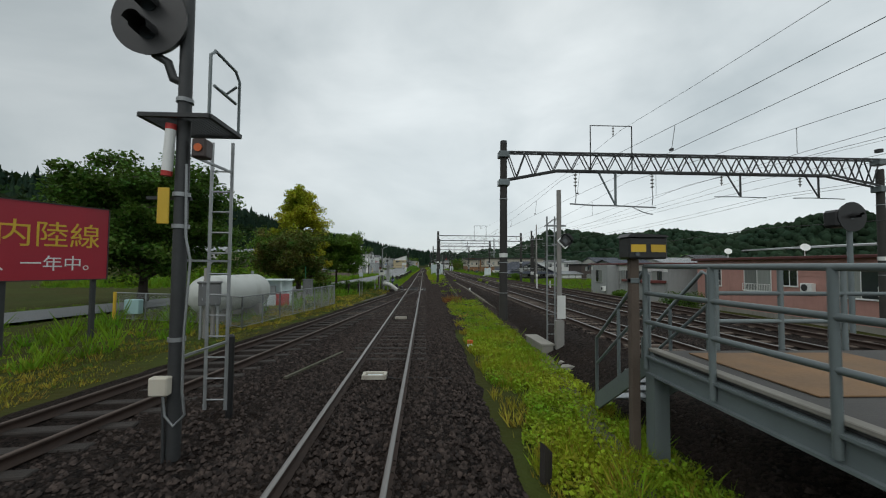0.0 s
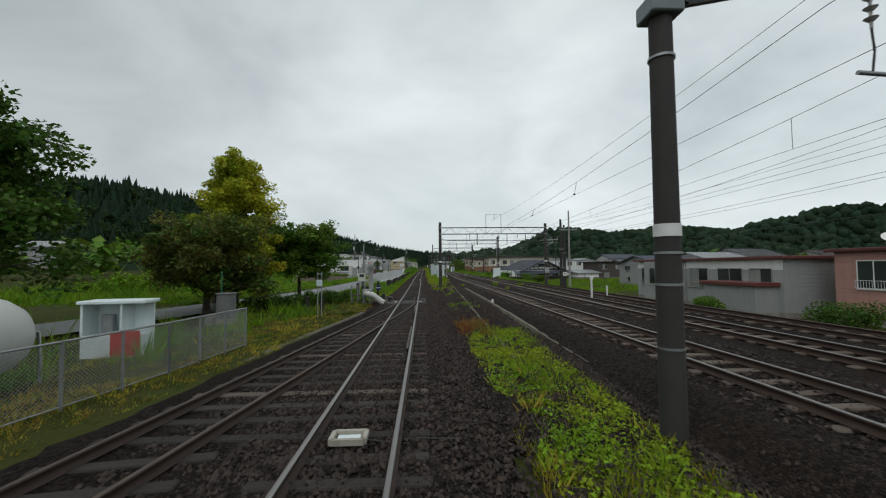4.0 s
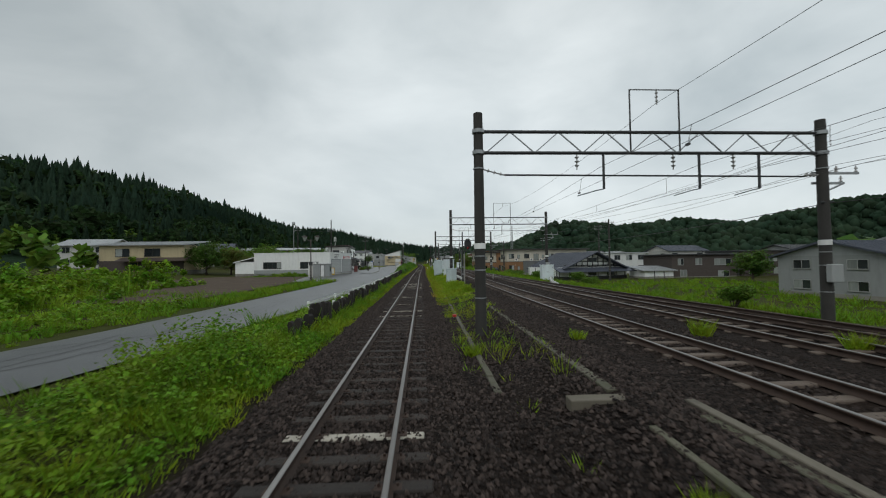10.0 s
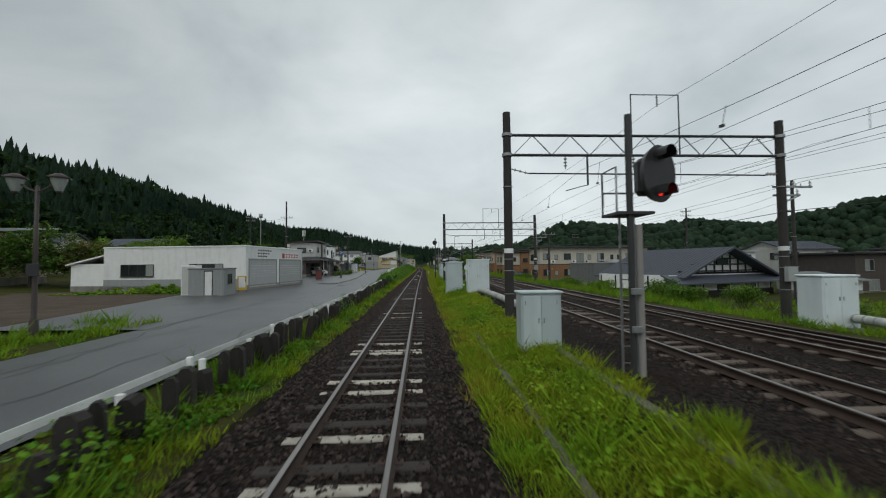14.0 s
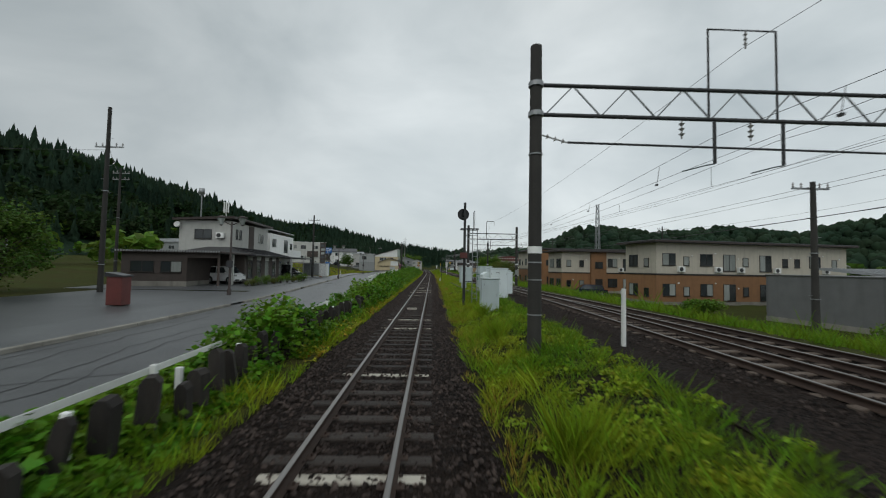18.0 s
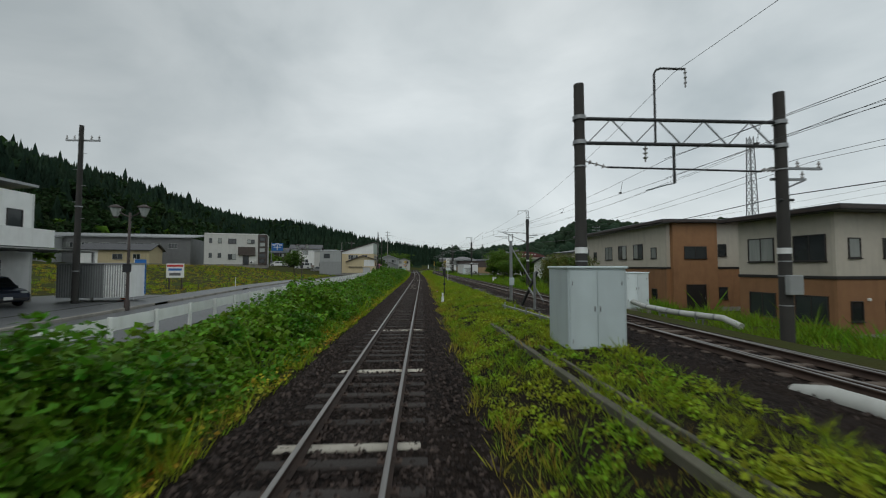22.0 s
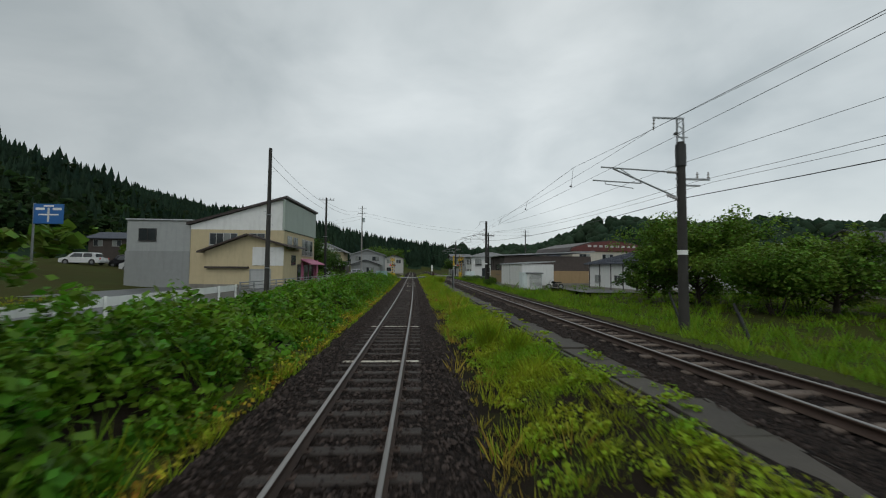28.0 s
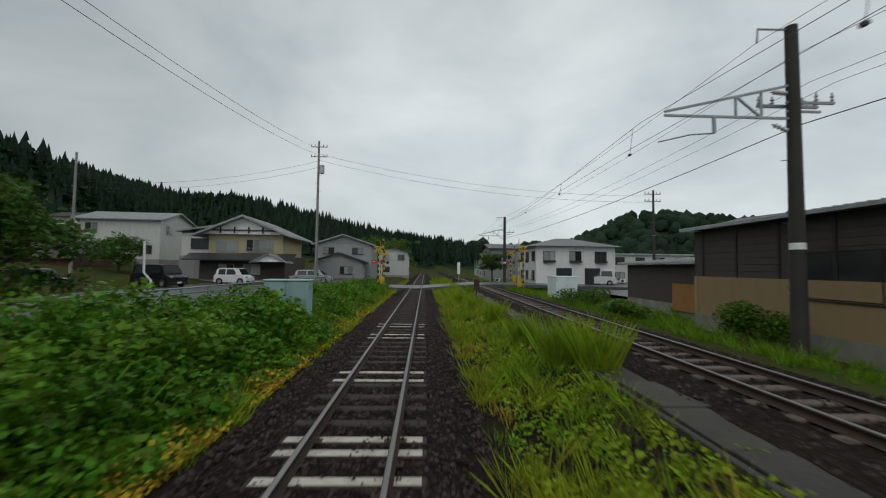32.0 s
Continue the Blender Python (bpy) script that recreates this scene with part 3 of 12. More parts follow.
def strip(name, ys, lo, hi, z, material, label, category, cols=2, crown=0.0, parent=None, kind="structure", seed=0, rough=0.0):
    """A ribbon between two edges given over ys."""
    ys = np.asarray(ys, float)
    rng = np.random.default_rng(seed)
    t = np.linspace(0, 1, cols)
    X = lo[:, None] * (1 - t) + hi[:, None] * t
    Y = np.repeat(ys[:, None], cols, 1)
    Z = np.broadcast_to(np.asarray(z, float).reshape(-1, 1) if np.ndim(z) == 1 else z, X.shape) + 0.0 + crown * (1 - (2 * t - 1) ** 2)
    Z = Z + rough * rng.standard_normal(X.shape)
    n = len(ys)
    i = np.arange(n * cols).reshape(n, cols)
    f = np.stack([i[:-1, :-1], i[:-1, 1:], i[1:, 1:], i[1:, :-1]], -1).reshape(-1, 4)
    ob = new(name, fast_mesh(name, np.stack([X, Y, Z], -1).reshape(-1, 3), f, material, True))
    if parent:
        ob.parent = parent
        return tagged(ob, label)
    return tagged(ob, label, category, kind=kind)


# ---- the street on the town side ----
ry = np.arange(-60, 420, 2.0)
road_z = 0.02 + np.maximum(ground_z(at(ROAD_IN, ry) - 2.0, ry), -0.16) + 0.05
strip("road", ry, at(ROAD_OUT, ry), at(ROAD_IN, ry), road_z, ASPHALT, "wet patched grey asphalt street beside the railway", "road", 9, 0.04)


def street_z(y):
    return float(np.interp(y, ry, road_z))


# forecourts and the walk on the far side of the street
wy = np.arange(112, 205, 2.0)
walk_z = np.interp(wy, ry, road_z) + 0.10
strip("pavement", wy, at(ROAD_OUT, wy) - 2.6, at(ROAD_OUT, wy) - 0.15, walk_z, ASPHALT, "asphalt pavement along the street", "pavement", 3)
ky = np.arange(110, 206, 1.0)
kerb = tagged(new("kerb"), "low weathered concrete kerb beside the street", "kerb", kind="structure")
for k, y in enumerate(np.arange(112, 204, 1.6)):
    if k % 9 == 8:
        continue
    x0, x1 = float(at(ROAD_OUT, y)), float(at(ROAD_OUT, y + 1.58))
    z = street_z(y)
    b = B().prism([(x0 - 0.16, z - 0.1), (x0, z - 0.1), (x0 - 0.02, z + 0.11), (x0 - 0.04, z + 0.13), (x0 - 0.16, z + 0.13)], 0, 1.58)
    b.v = [(p[0] + (x1 - x0) * p[1] / 1.58, p[1] + y, p[2]) for p in b.v]
    part("kerb_stone", b, CONCRETE, kerb)

lot_y = np.arange(60, 104, 2.0)
strip("gravel_lot", lot_y, np.full(len(lot_y), -38.0), at(ROAD_OUT, lot_y) - 3.4 - 0.05 * (lot_y - 60), np.full(len(lot_y), 0.16), DIRT, "bare gravelly lot with puddled earth", "lot", 14, 0.05, rough=0.02)
fy = np.arange(82, 136, 1.5)
strip("forecourt", fy, np.interp(fy, [82, 98, 104, 116, 121, 136], [-13.5, -16.5, -15.5, -15.5, -21.5, -22.5]), at(ROAD_OUT, fy) + 0.35, np.interp(fy, ry, road_z)[:, None] * np.linspace(0, 1, 6) + 0.2 * (1 - np.linspace(0, 1, 6)) + 0.02 * np.linspace(0, 1, 6), ASPHALT, "cracked asphalt forecourt before the white building", "forecourt", 6)
fy = np.arange(136, 176, 1.5)
strip("driveway", fy, np.full(len(fy), -27.0), at(ROAD_OUT, fy) - 2.7, np.interp(fy, ry, road_z) + 0.105 * smooth01((fy - 136) / 6), ASPHALT, "asphalt drive before the houses", "driveway", 6)
fy = np.arange(236, 326, 2.0)
strip("yard", fy, np.full(len(fy), -46.0), at(ROAD_OUT, fy) + 0.3, np.interp(fy, ry, road_z) + 0.03, ASPHALT, "asphalt yard beside the crossing", "yard", 8, 0.02)
fy = np.arange(248, 326, 2.0)
strip("side_lane", fy, at(MAIN1, fy) + 10.5, at(MAIN1, fy) + 30, np.maximum(ground_z(at(MAIN1, fy) + 12, fy) + 0.02, 0.02), ASPHALT, "worn lane behind the trackside sheds", "lane", 5)

# ---- ballast beds ----
by = np.arange(-60, 420, 0.5)


def bed(name, centre, half, top, foot, material, label, seed, lo_cut=None, hi_cut=None):
    prof = [(-half - 0.75, foot), (-half, top - 0.06), (-half + 0.25, top), (-0.45, top), (-0.2, top - 0.015), (0.2, top - 0.015), (0.45, top), (half - 0.25, top), (half, top - 0.06), (half + 0.75, foot)]
    rng = np.random.default_rng(seed)
    n, k = len(by), len(prof)
    X = centre[:, None] + np.array([p[0] for p in prof])[None] + rng.normal(0, 0.03, (n, k))
    if lo_cut is not None:
        X = np.maximum(X, lo_cut[:, None])
    Z = np.array([p[1] for p in prof])[None] + rng.normal(0, 0.009, (n, k))
    if "main" in name:
        Z = Z + (main_z(by) - MZ)[:, None]
    Y = np.repeat(by[:, None], k, 1)
    i = np.arange(n * k).reshape(n, k)
    f = np.stack([i[:-1, :-1], i[:-1, 1:], i[1:, 1:], i[1:, :-1]], -1).reshape(-1, 4)
    ob = new(name, fast_mesh(name, np.stack([X, Y, Z], -1).reshape(-1, 3), f, material, True))
    return tagged(ob, label, "ballast", kind="structure")


tx = at(TX, by)
bed("ballast_bed", tx, 1.55, -0.17, -0.40, BALLAST, "dark crushed-stone ballast under the branch track", 1)
sy = np.arange(-60, 35.5, 0.5)
keep_by = by
by = sy
bed("siding_ballast", siding(sy), 1.6, -0.175, -0.40, BALLAST, "dark crushed-stone ballast under the siding", 2)
strip("ballast_between", sy, siding(sy) + 1.2, at(TX, sy) - 1.1, np.full(len(sy), -0.19), BALLAST, "dark ballast spread between two tracks", "ballast", 8, rough=0.012, seed=9)
by = keep_by
MZ = 0.3
bed("main_ballast", at(MAIN1, by), 1.7, MZ - 0.18, -0.34, BALLAST_MAIN, "brown-grey ballast under the main line", 3)
by = np.arange(-60, 158, 0.5)
bed("second_main_ballast", at(MAIN2, by), 1.7, MZ - 0.19, -0.34, BALLAST_MAIN, "brown-grey ballast under the second main track", 4)
by = np.arange(-60, 100, 0.5)
bed("loop_ballast", at(MAIN3, by), 1.7, MZ - 0.2, -0.34, BALLAST_MAIN, "brown-grey ballast under the loop track", 5)
my = np.arange(-60, 96, 1.0)
strip("ballast_infill", my, at(MAIN1, my) + 1.3, at(MAIN3, my) - 0.9, np.full(len(my), MZ - 0.215), BALLAST_MAIN, "ballast filling the space between main tracks", "ballast", 8, rough=0.012, seed=6)
my = np.arange(92, 158, 1.0)
strip("ballast_infill", my, at(MAIN1, my) + 1.0, at(MAIN2, my) - 0.9, main_z(my) - 0.215, BALLAST_MAIN, "ballast filling the space between main tracks", "ballast", 4, rough=0.012, seed=7)
gy_ = np.arange(12, 66, 1.0)


def draped(ys, lo, hi, cols, dz):
    """Heights just over the ground for a strip between two edges."""
    t = np.linspace(0, 1, cols)
    return ground_z(lo[:, None] * (1 - t) + hi[:, None] * t, np.repeat(np.asarray(ys, float)[:, None], cols, 1)) + dz


ga_, gb_ = at(TX, gy_) + 1.5, at(MAIN1, gy_) - 1.6
strip("gravel_strip", gy_, ga_, gb_, draped(gy_, ga_, gb_, 16, 0.075), BALLAST, "loose dark gravel between branch and main line", "gravel", 16, rough=0.02, seed=8)

vy_ = np.arange(64, 332, 1.0)
ga_, gb_ = at(TX, vy_) + 1.5, at(MAIN1, vy_) - 1.6
strip("verge_soil", vy_, ga_, gb_, draped(vy_, ga_, gb_, 14, 0.03), SOIL, "dark cindery soil between the two lines", "soil", 14)
ga_ = at(MAIN1, vy_) - 2.9
strip("ballast_apron", vy_, ga_, gb_, draped(vy_, ga_, gb_, 6, 0.05), BALLAST_MAIN, "dark ballast spread beside the main line", "ballast", 6, rough=0.012, seed=12)
vy_ = np.arange(30, 332, 1.0)
strip("verge_soil", vy_, at(TX, vy_) - 2.75, at(TX, vy_) - 1.5, np.full(len(vy_), -0.33), SOIL, "dark cindery soil beside the branch", "soil", 4)

vy_ = np.arange(106, 300, 1.0)
va_, vb_ = at(ROAD_IN, vy_) + 0.45, at(TX, vy_) - 2.7
sxs = np.linspace(0, 1, 6)
strip("bank_soil", vy_, va_, vb_, np.stack([ground_z(va_ + (vb_ - va_) * q, vy_) for q in sxs], 1) + 0.06, SOIL, "dark shaded soil under the vines", "soil", 6)

# cracks and tar seams wander along the street
rng = np.random.default_rng(19)
for k in range(40):
    y0 = float(rng.uniform(36, 240))
    n = int(rng.integers(12, 46))
    f0 = float(rng.uniform(0.08, 0.92))
    cys = y0 + np.arange(n) * (0.5 if k % 4 else 0.08)
    if k % 4:
        cxs = at(ROAD_OUT, cys) * (1 - f0) + at(ROAD_IN, cys) * f0 + np.cumsum(rng.normal(0, 0.11, n)) + rng.normal(0, 0.03, n)
    else:
        cxs = at(ROAD_OUT, cys) + 0.3 + (at(ROAD_IN, cys) - at(ROAD_OUT, cys) - 0.6) * np.arange(n) / n
        cys = cys + np.cumsum(rng.normal(0, 0.05, n)) * 0.3
    tt_ = np.clip((cxs - at(ROAD_OUT, cys)) / (at(ROAD_IN, cys) - at(ROAD_OUT, cys)), 0, 1)
    cz = np.interp(cys, ry, road_z) + 0.04 * (1 - (2 * tt_ - 1) ** 2) + 0.006
    w = float(rng.uniform(0.010, 0.026)) * (0.7 + 0.6 * np.abs(np.sin(np.arange(n) * 0.9 + k)))
    strip("road_crack", cys, cxs - w, cxs + w, cz, TAR, "dark tar-filled crack in the asphalt", "road crack")


# ---- rails and sleepers ----
def rail_bodies(track, xs, ys, z, head):
    """One rail: rusty foot and web, and a head of its own."""
    prof = [(-0.0635, -0.153), (0.0635, -0.153), (0.0635, -0.143), (0.012, -0.128), (0.0085, -0.05), (0.0325, -0.036), (0.0325, -0.012), (-0.0325, -0.012), (-0.0325, -0.036), (-0.0085, -0.05), (-0.012, -0.128), (-0.0635, -0.143)]
    top = [(-0.0325, -0.012), (0.0325, -0.012), (0.0325, -0.006), (0.024, 0.0), (-0.024, 0.0), (-0.0325, -0.006)]
    body = None
    for name, pr, m in (("rail", prof, RAIL_RUST), ("rail_head", top, head)):
        n, k = len(ys), len(pr)
        X = xs[:, None] + np.array([p[0] for p in pr])[None]
        Z = np.broadcast_to(np.array([p[1] for p in pr])[None] + np.reshape(z, (-1, 1)), X.shape)
        Y = np.repeat(ys[:, None], k, 1)
        i = np.arange(n * k).reshape(n, k)
        j = np.roll(i, -1, axis=1)
        f = np.stack([i[:-1], j[:-1], j[1:], i[1:]], -1).reshape(-1, 4)
        ob = new(name, fast_mesh(name, np.stack([X, Y, Z], -1).reshape(-1, 3), f, m))
        ob.parent = track if name == "rail" else body
        body = body or ob


def track_thing(name, label):
    return tagged(new(name), label, "railway track", kind="structure")


rail_y = np.arange(-60, 420, 1.0)
branch = track_thing("branch_track", "single narrow-gauge track with dark and pale sleepers")
for sgn in (-1, 1):
    rail_bodies(branch, at(TX, rail_y) + sgn * 0.566, rail_y, 0.0, RAIL_TOP)
sid = track_thing("siding_track", "rusty siding that joins the branch at a turnout")
s_y = np.concatenate([np.arange(-60, 25, 1.0), np.arange(25, 35.6, 0.5)])
rail_bodies(sid, siding(s_y) - 0.566, s_y, -0.002, RAIL_DULL)
keep = s_y[(s_y < 34.6)]
rail_bodies(sid, siding(keep) + 0.566, keep, -0.002, RAIL_DULL)
for (x0, ya, yb) in ((0.50, 17.5, 22.0), (0.50, 26.5, 30.0)):
    gy2 = np.arange(ya, yb, 0.5)
    rail_bodies(sid, at(TX, gy2) + x0 - 0.02, gy2, -0.004, RAIL_DULL)
main_a = track_thing("main_track", "electrified main line track on pale brown sleepers")
main_b = track_thing("second_main_track", "second main line track")
main_c = track_thing("loop_track", "loop track of the main line station yard")
m2y, m3y = np.arange(-60, 158, 1.0), np.arange(-60, 99, 1.0)
for sgn in (-1, 1):
    rail_bodies(main_a, at(MAIN1, rail_y) + sgn * 0.566, rail_y, main_z(rail_y), RAIL_TOP)
    rail_bodies(main_b, at(MAIN2, m2y) + sgn * 0.566, m2y, main_z(m2y) - 0.01, RAIL_TOP)
    rail_bodies(main_c, at(MAIN3, m3y) + sgn * 0.566, m3y, MZ - 0.02, RAIL_DULL)


def sleeper_mesh(name, half, material, w=0.11):
    b = B().box(-half, half, -w, w, -0.14, 0.0, 0.018)
    return b.mesh(name, material)


WOOD_SL = sleeper_mesh("sleeper", 1.02, SLEEPER_WOOD)
PALE_SL = sleeper_mesh("sleeper", 0.95, SLEEPER_GREY, 0.095)
MAIN_SL = sleeper_mesh("sleeper", 1.02, SLEEPER_MAIN)
FIX = B()
for sx in (-0.566, 0.566):
    FIX.box(sx - 0.15, sx + 0.15, -0.07, 0.07, 0.0, 0.014, 0.004)
    for dx in (-0.1, 0.1):
        FIX.cyl((sx + dx, 0.02, 0.012), (sx + dx, 0.02, 0.045), 0.017, n=6)
FIX_ME = FIX.mesh("fastening", RAIL_RUST)
PALE_AT = [43.13, 55.04, 56.7, 59.87, 64.25, 72.69, 73.92, 75.87, 76.54, 79.06, 79.42, 80.31, 86.13, 87.7, 88.17, 95.52, 100.2, 107.37, 109.87, 114.1, 120.62, 122.97, 137.5, 141.37, 143.87, 144.55, 151.08, 154.9, 160.69, 189.37, 193.94, 195.04, 199.33, 212.49, 213.21, 213.87, 221.46, 227.42, 251.97, 261.65, 262.32, 262.71, 265.54, 266.17, 270.5, 271.15, 272.98, 273.69]
rng = np.random.default_rng(11)
SP = 0.64
rest = B()
n_parts = 0
for k in range(-60, 620):
    y = PALE_AT[0] + k * SP
    if y < -7 or y > 400:
        continue
    pale = min(abs(y - q) for q in PALE_AT) < SP / 2
    yy = min(PALE_AT, key=lambda q: abs(y - q)) if pale else y + float(rng.normal(0, 0.03))
    x = float(at(TX, yy))
    if 12 < yy < 36.5:
        c = float(siding(yy))
        left = min(c - 1.02, x - 1.02)
        me = B().box(left - x, 1.02, -0.11, 0.11, -0.14, 0.0, 0.018).mesh("sleeper", SLEEPER_WOOD if k % 5 else SLEEPER_MAIN)
        ob = new("sleeper", me)
        ob.parent = branch
        ob.matrix_basis = pose(x, yy, -0.151, 0, 0, float(rng.normal(0, 0.4)))
        continue
    if n_parts < 280:
        ob = new("sleeper", PALE_SL if pale else WOOD_SL)
        ob.parent = branch
        ob.matrix_basis = pose(x + float(rng.normal(0, 0.012)), yy, -0.150 + float(rng.normal(0, 0.006)), 0, 0, float(rng.normal(0, 0.5)))
        n_parts += 1
    else:
        rest.m = pose(x, yy, -0.151)
        rest.box(-1.0, 1.0, -0.11, 0.11, -0.14, 0.0, 0.018)
tagged(part("sleepers", rest, SLEEPER_WOOD, branch), kind="stuff")
pale_rest = B()
for q in PALE_AT:
    if q > 172:
        pale_rest.m = pose(float(at(TX, q)), q, -0.146)
        pale_rest.box(-0.95, 0.95, -0.095, 0.095, -0.14, 0.0, 0.018)
tagged(part("pale_sleepers", pale_rest, SLEEPER_GREY, branch, "pale concrete sleepers"), kind="stuff")
fixes = B()
fv, ff = np.array([tuple(v.co) for v in FIX_ME.vertices]), [tuple(p.vertices) for p in FIX_ME.polygons]
for k in range(-10, 460):
    y = PALE_AT[0] + k * SP
    if -7 < y < 290:
        fixes.m = pose(float(at(TX, y)), y, -0.150)
        fixes.add(fv.tolist(), ff)
tagged(part("fastenings", fixes, RAIL_RUST, branch, "rusty rail spikes and plates"), kind="stuff")
for nm, tr, cv, ya, yb, zz in (("sleepers", sid, None, -12, 12, -0.152), ("sleepers", main_a, MAIN1, -40, 330, MZ - 0.15), ("sleepers", main_b, MAIN2, -40, 150, MZ - 0.16), ("sleepers", main_c, MAIN3, -40, 97, MZ - 0.175)):
    b = B()
    for y in np.arange(ya, yb, 0.66):
        x = float(siding(y)) if cv is None else float(at(cv, y))
        b.m = pose(x, y + float(rng.normal(0, 0.03)), zz + (float(main_z(y)) - MZ if tr in (main_a, main_b) else 0.0) + float(rng.normal(0, 0.012)), 0, 0, 8.0 if cv is None else float(rng.normal(0, 0.4)))
        hw = 1.02 if cv is None else float(rng.uniform(0.68, 0.86))
        b.box(-hw, hw, -0.11, 0.11, -0.14, 0.0, 0.018)
    tagged(part(nm, b, SLEEPER_WOOD if cv is None else SLEEPER_MAIN, tr), kind="stuff")

# ---- overhead line: portals, masts and wires ----
def insulator(b, p, q, n=4, r=0.075):
    p, q = Vector(p), Vector(q)
    b.cyl(p, q, 0.022, n=8)
    for i in range(n):
        c = p.lerp(q, (i + 0.8) / (n + 0.6))
        w = (q - p).normalized() * 0.025
        b.cyl(c - w, c + w, r, r * 0.45, n=12)


def band(mast, z, r, m=None, h=0.18, label="white number band"):
    part("number_band", B().cyl((0, 0, z), (0, 0, z + h), r + 0.006, n=20), m or WHITE, mast, label)


def portal(y, xl, xr, hl, hr, beam, label, lattice=False, horn=None, z0=-0.4, arms=(), side=0.0):
    """Two concrete masts, a beam between them and the fittings below it. Heights over rail top."""
    p = thing("catenary_portal", label, "overhead line portal", (0, y, 0), group="portals over the main line")
    for x, h in ((xl, hl), (xr, hr)):
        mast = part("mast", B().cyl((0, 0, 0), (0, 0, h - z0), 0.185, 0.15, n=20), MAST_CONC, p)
        mast.matrix_basis = pose(x, 0, z0)
        band(mast, 3.0, 0.18)
        for zz in (1.4, 2.3, 2.75, 5.6):
            part("steel_band", B().cyl((0, 0, zz), (0, 0, zz + 0.035), 0.186, n=18), GALV, mast)
    top, bot = beam
    x0, x1 = xl + 0.15, xr - 0.15
    if lattice:
        for yy in (-0.16, 0.16):
            part("chord", B().bar((x0, yy, top), (x1, yy, top), 0.07), STEEL_DARK, p)
            part("chord", B().bar((x0 + 2.3, yy, bot), (x1 - 2.3, yy, bot), 0.07), STEEL_DARK, p)
            part("chord", B().bar((x0, yy, bot - 0.45), (x0 + 2.3, yy, bot), 0.08), STEEL_DARK, p)
            part("chord", B().bar((x1, yy, bot - 0.45), (x1 - 2.3, yy, bot), 0.08), STEEL_DARK, p)
        n = int((x1 - x0) / 0.42)
        lac = B()
        for i in range(n):
            xa, xb = x0 + (x1 - x0) * i / n, x0 + (x1 - x0) * (i + 1) / n
            lo = lambda x: bot - 0.45 * max(0, 1 - min(x - x0, x1 - x) / 2.3)
            for yy in (-0.16, 0.16):
                a, c = ((xa, yy, lo(xa)), (xb, yy, top)) if i % 2 else ((xa, yy, top), (xb, yy, lo(xb)))
                lac.bar(a, c, 0.04)
            if i % 3 == 0:
                lac.bar((xa, -0.16, top), (xb, 0.16, top), 0.03)
                lac.bar((xa, -0.16, lo(xa)), (xb, 0.16, lo(xb)), 0.03)
        part("lattice", lac, STEEL_DARK, p)
        for x in (xl, xr):
            for zz in (top - 0.12, bot - 0.6):
                part("bracket_plate", B().box(x - 0.24, x + 0.24, -0.23, 0.23, zz - 0.13, zz + 0.15, 0.02), STEEL_GREY, p)
            part("mast_cap", B().cyl((x, 0, hl - 0.12), (x, 0, hl + 0.02), 0.155, n=16), BLACK, p)
    else:
        for zz in (top, bot):
            part("beam_tube", B().cyl((x0 - 0.05, 0, zz), (x1 + 0.05, 0, zz), 0.055, n=12), STEEL_DARK, p)
            for x in (xl, xr):
                part("clamp", B().cyl((x, 0, zz - 0.06), (x, 0, zz + 0.06), 0.2, n=18), GALV, p)
        n = max(8, int((x1 - x0) / 0.75))
        n -= n % 2
        for i in range(n):
            xa, xb = x0 + 0.1 + (x1 - x0 - 0.2) * i / n, x0 + 0.1 + (x1 - x0 - 0.2) * (i + 1) / n
            part("diagonal", B().bar((xa, 0, top if i % 2 else bot), (xb, 0, bot if i % 2 else top), 0.035), GALV, p)
        wire_z = bot - 0.75
        part("cross_span", B().cyl((x0 + 0.7, 0, wire_z + 0.02), (x1 - 0.5, 0, wire_z - 0.05), 0.03, n=10), STEEL_DARK, p)
        for xa, xb in ((x0, x0 + 0.75), (x1 - 0.5, x1)):
            b = B()
            insulator(b, (xa, 0, bot - 0.55 if xa == x0 else wire_z), (xb, 0, wire_z), 3, 0.07)
            part("strain_insulator", b, PORCELAIN, p)
    if horn:
        xa, xb, zt = horn
        b = B().tube([(xa, 0, bot), (xa, 0, zt), (xb, 0, zt), (xb, 0, bot)], 0.03, 8)
        part("wire_frame", b, STEEL_DARK, p)
        b = B()
        insulator(b, (xa * 0.45 + xb * 0.55, 0, zt - 0.02), (xa * 0.45 + xb * 0.55, 0, zt - 0.5), 3, 0.05)
        part("hanging_insulator", b, PORCELAIN, p)
    if side:
        for zz, q in ((side, 1.5), (side - 0.35, 0.95)):
            arm = part("side_arm", B().bar((xr - 0.2, 0.17, zz), (xr + q, 0.17, zz), 0.075), GALV, p)
            for dx in ((0.7, 1.42) if zz == side else (0.85,)):
                b = B()
                insulator(b, (xr + dx, 0.17, zz), (xr + dx, 0.17, zz + 0.26), 2, 0.06)
                part("pin_insulator", b, PORCELAIN, arm)
        part("arm_stay", B().bar((xr, 0.17, side - 0.75), (xr + 0.9, 0.17, side - 0.38), 0.05), GALV, p)
        part("cable_clamp", B().cyl((xr - 0.2, -0.1, side - 1.05), (xr + 0.25, -0.1, side - 1.05), 0.045, n=10), STEEL_DARK, p)
        part("switch_box", B().box(xr - 0.2, xr + 0.24, -0.36, -0.17, 1.35, 1.95, 0.02), GREY_SIDING, p)
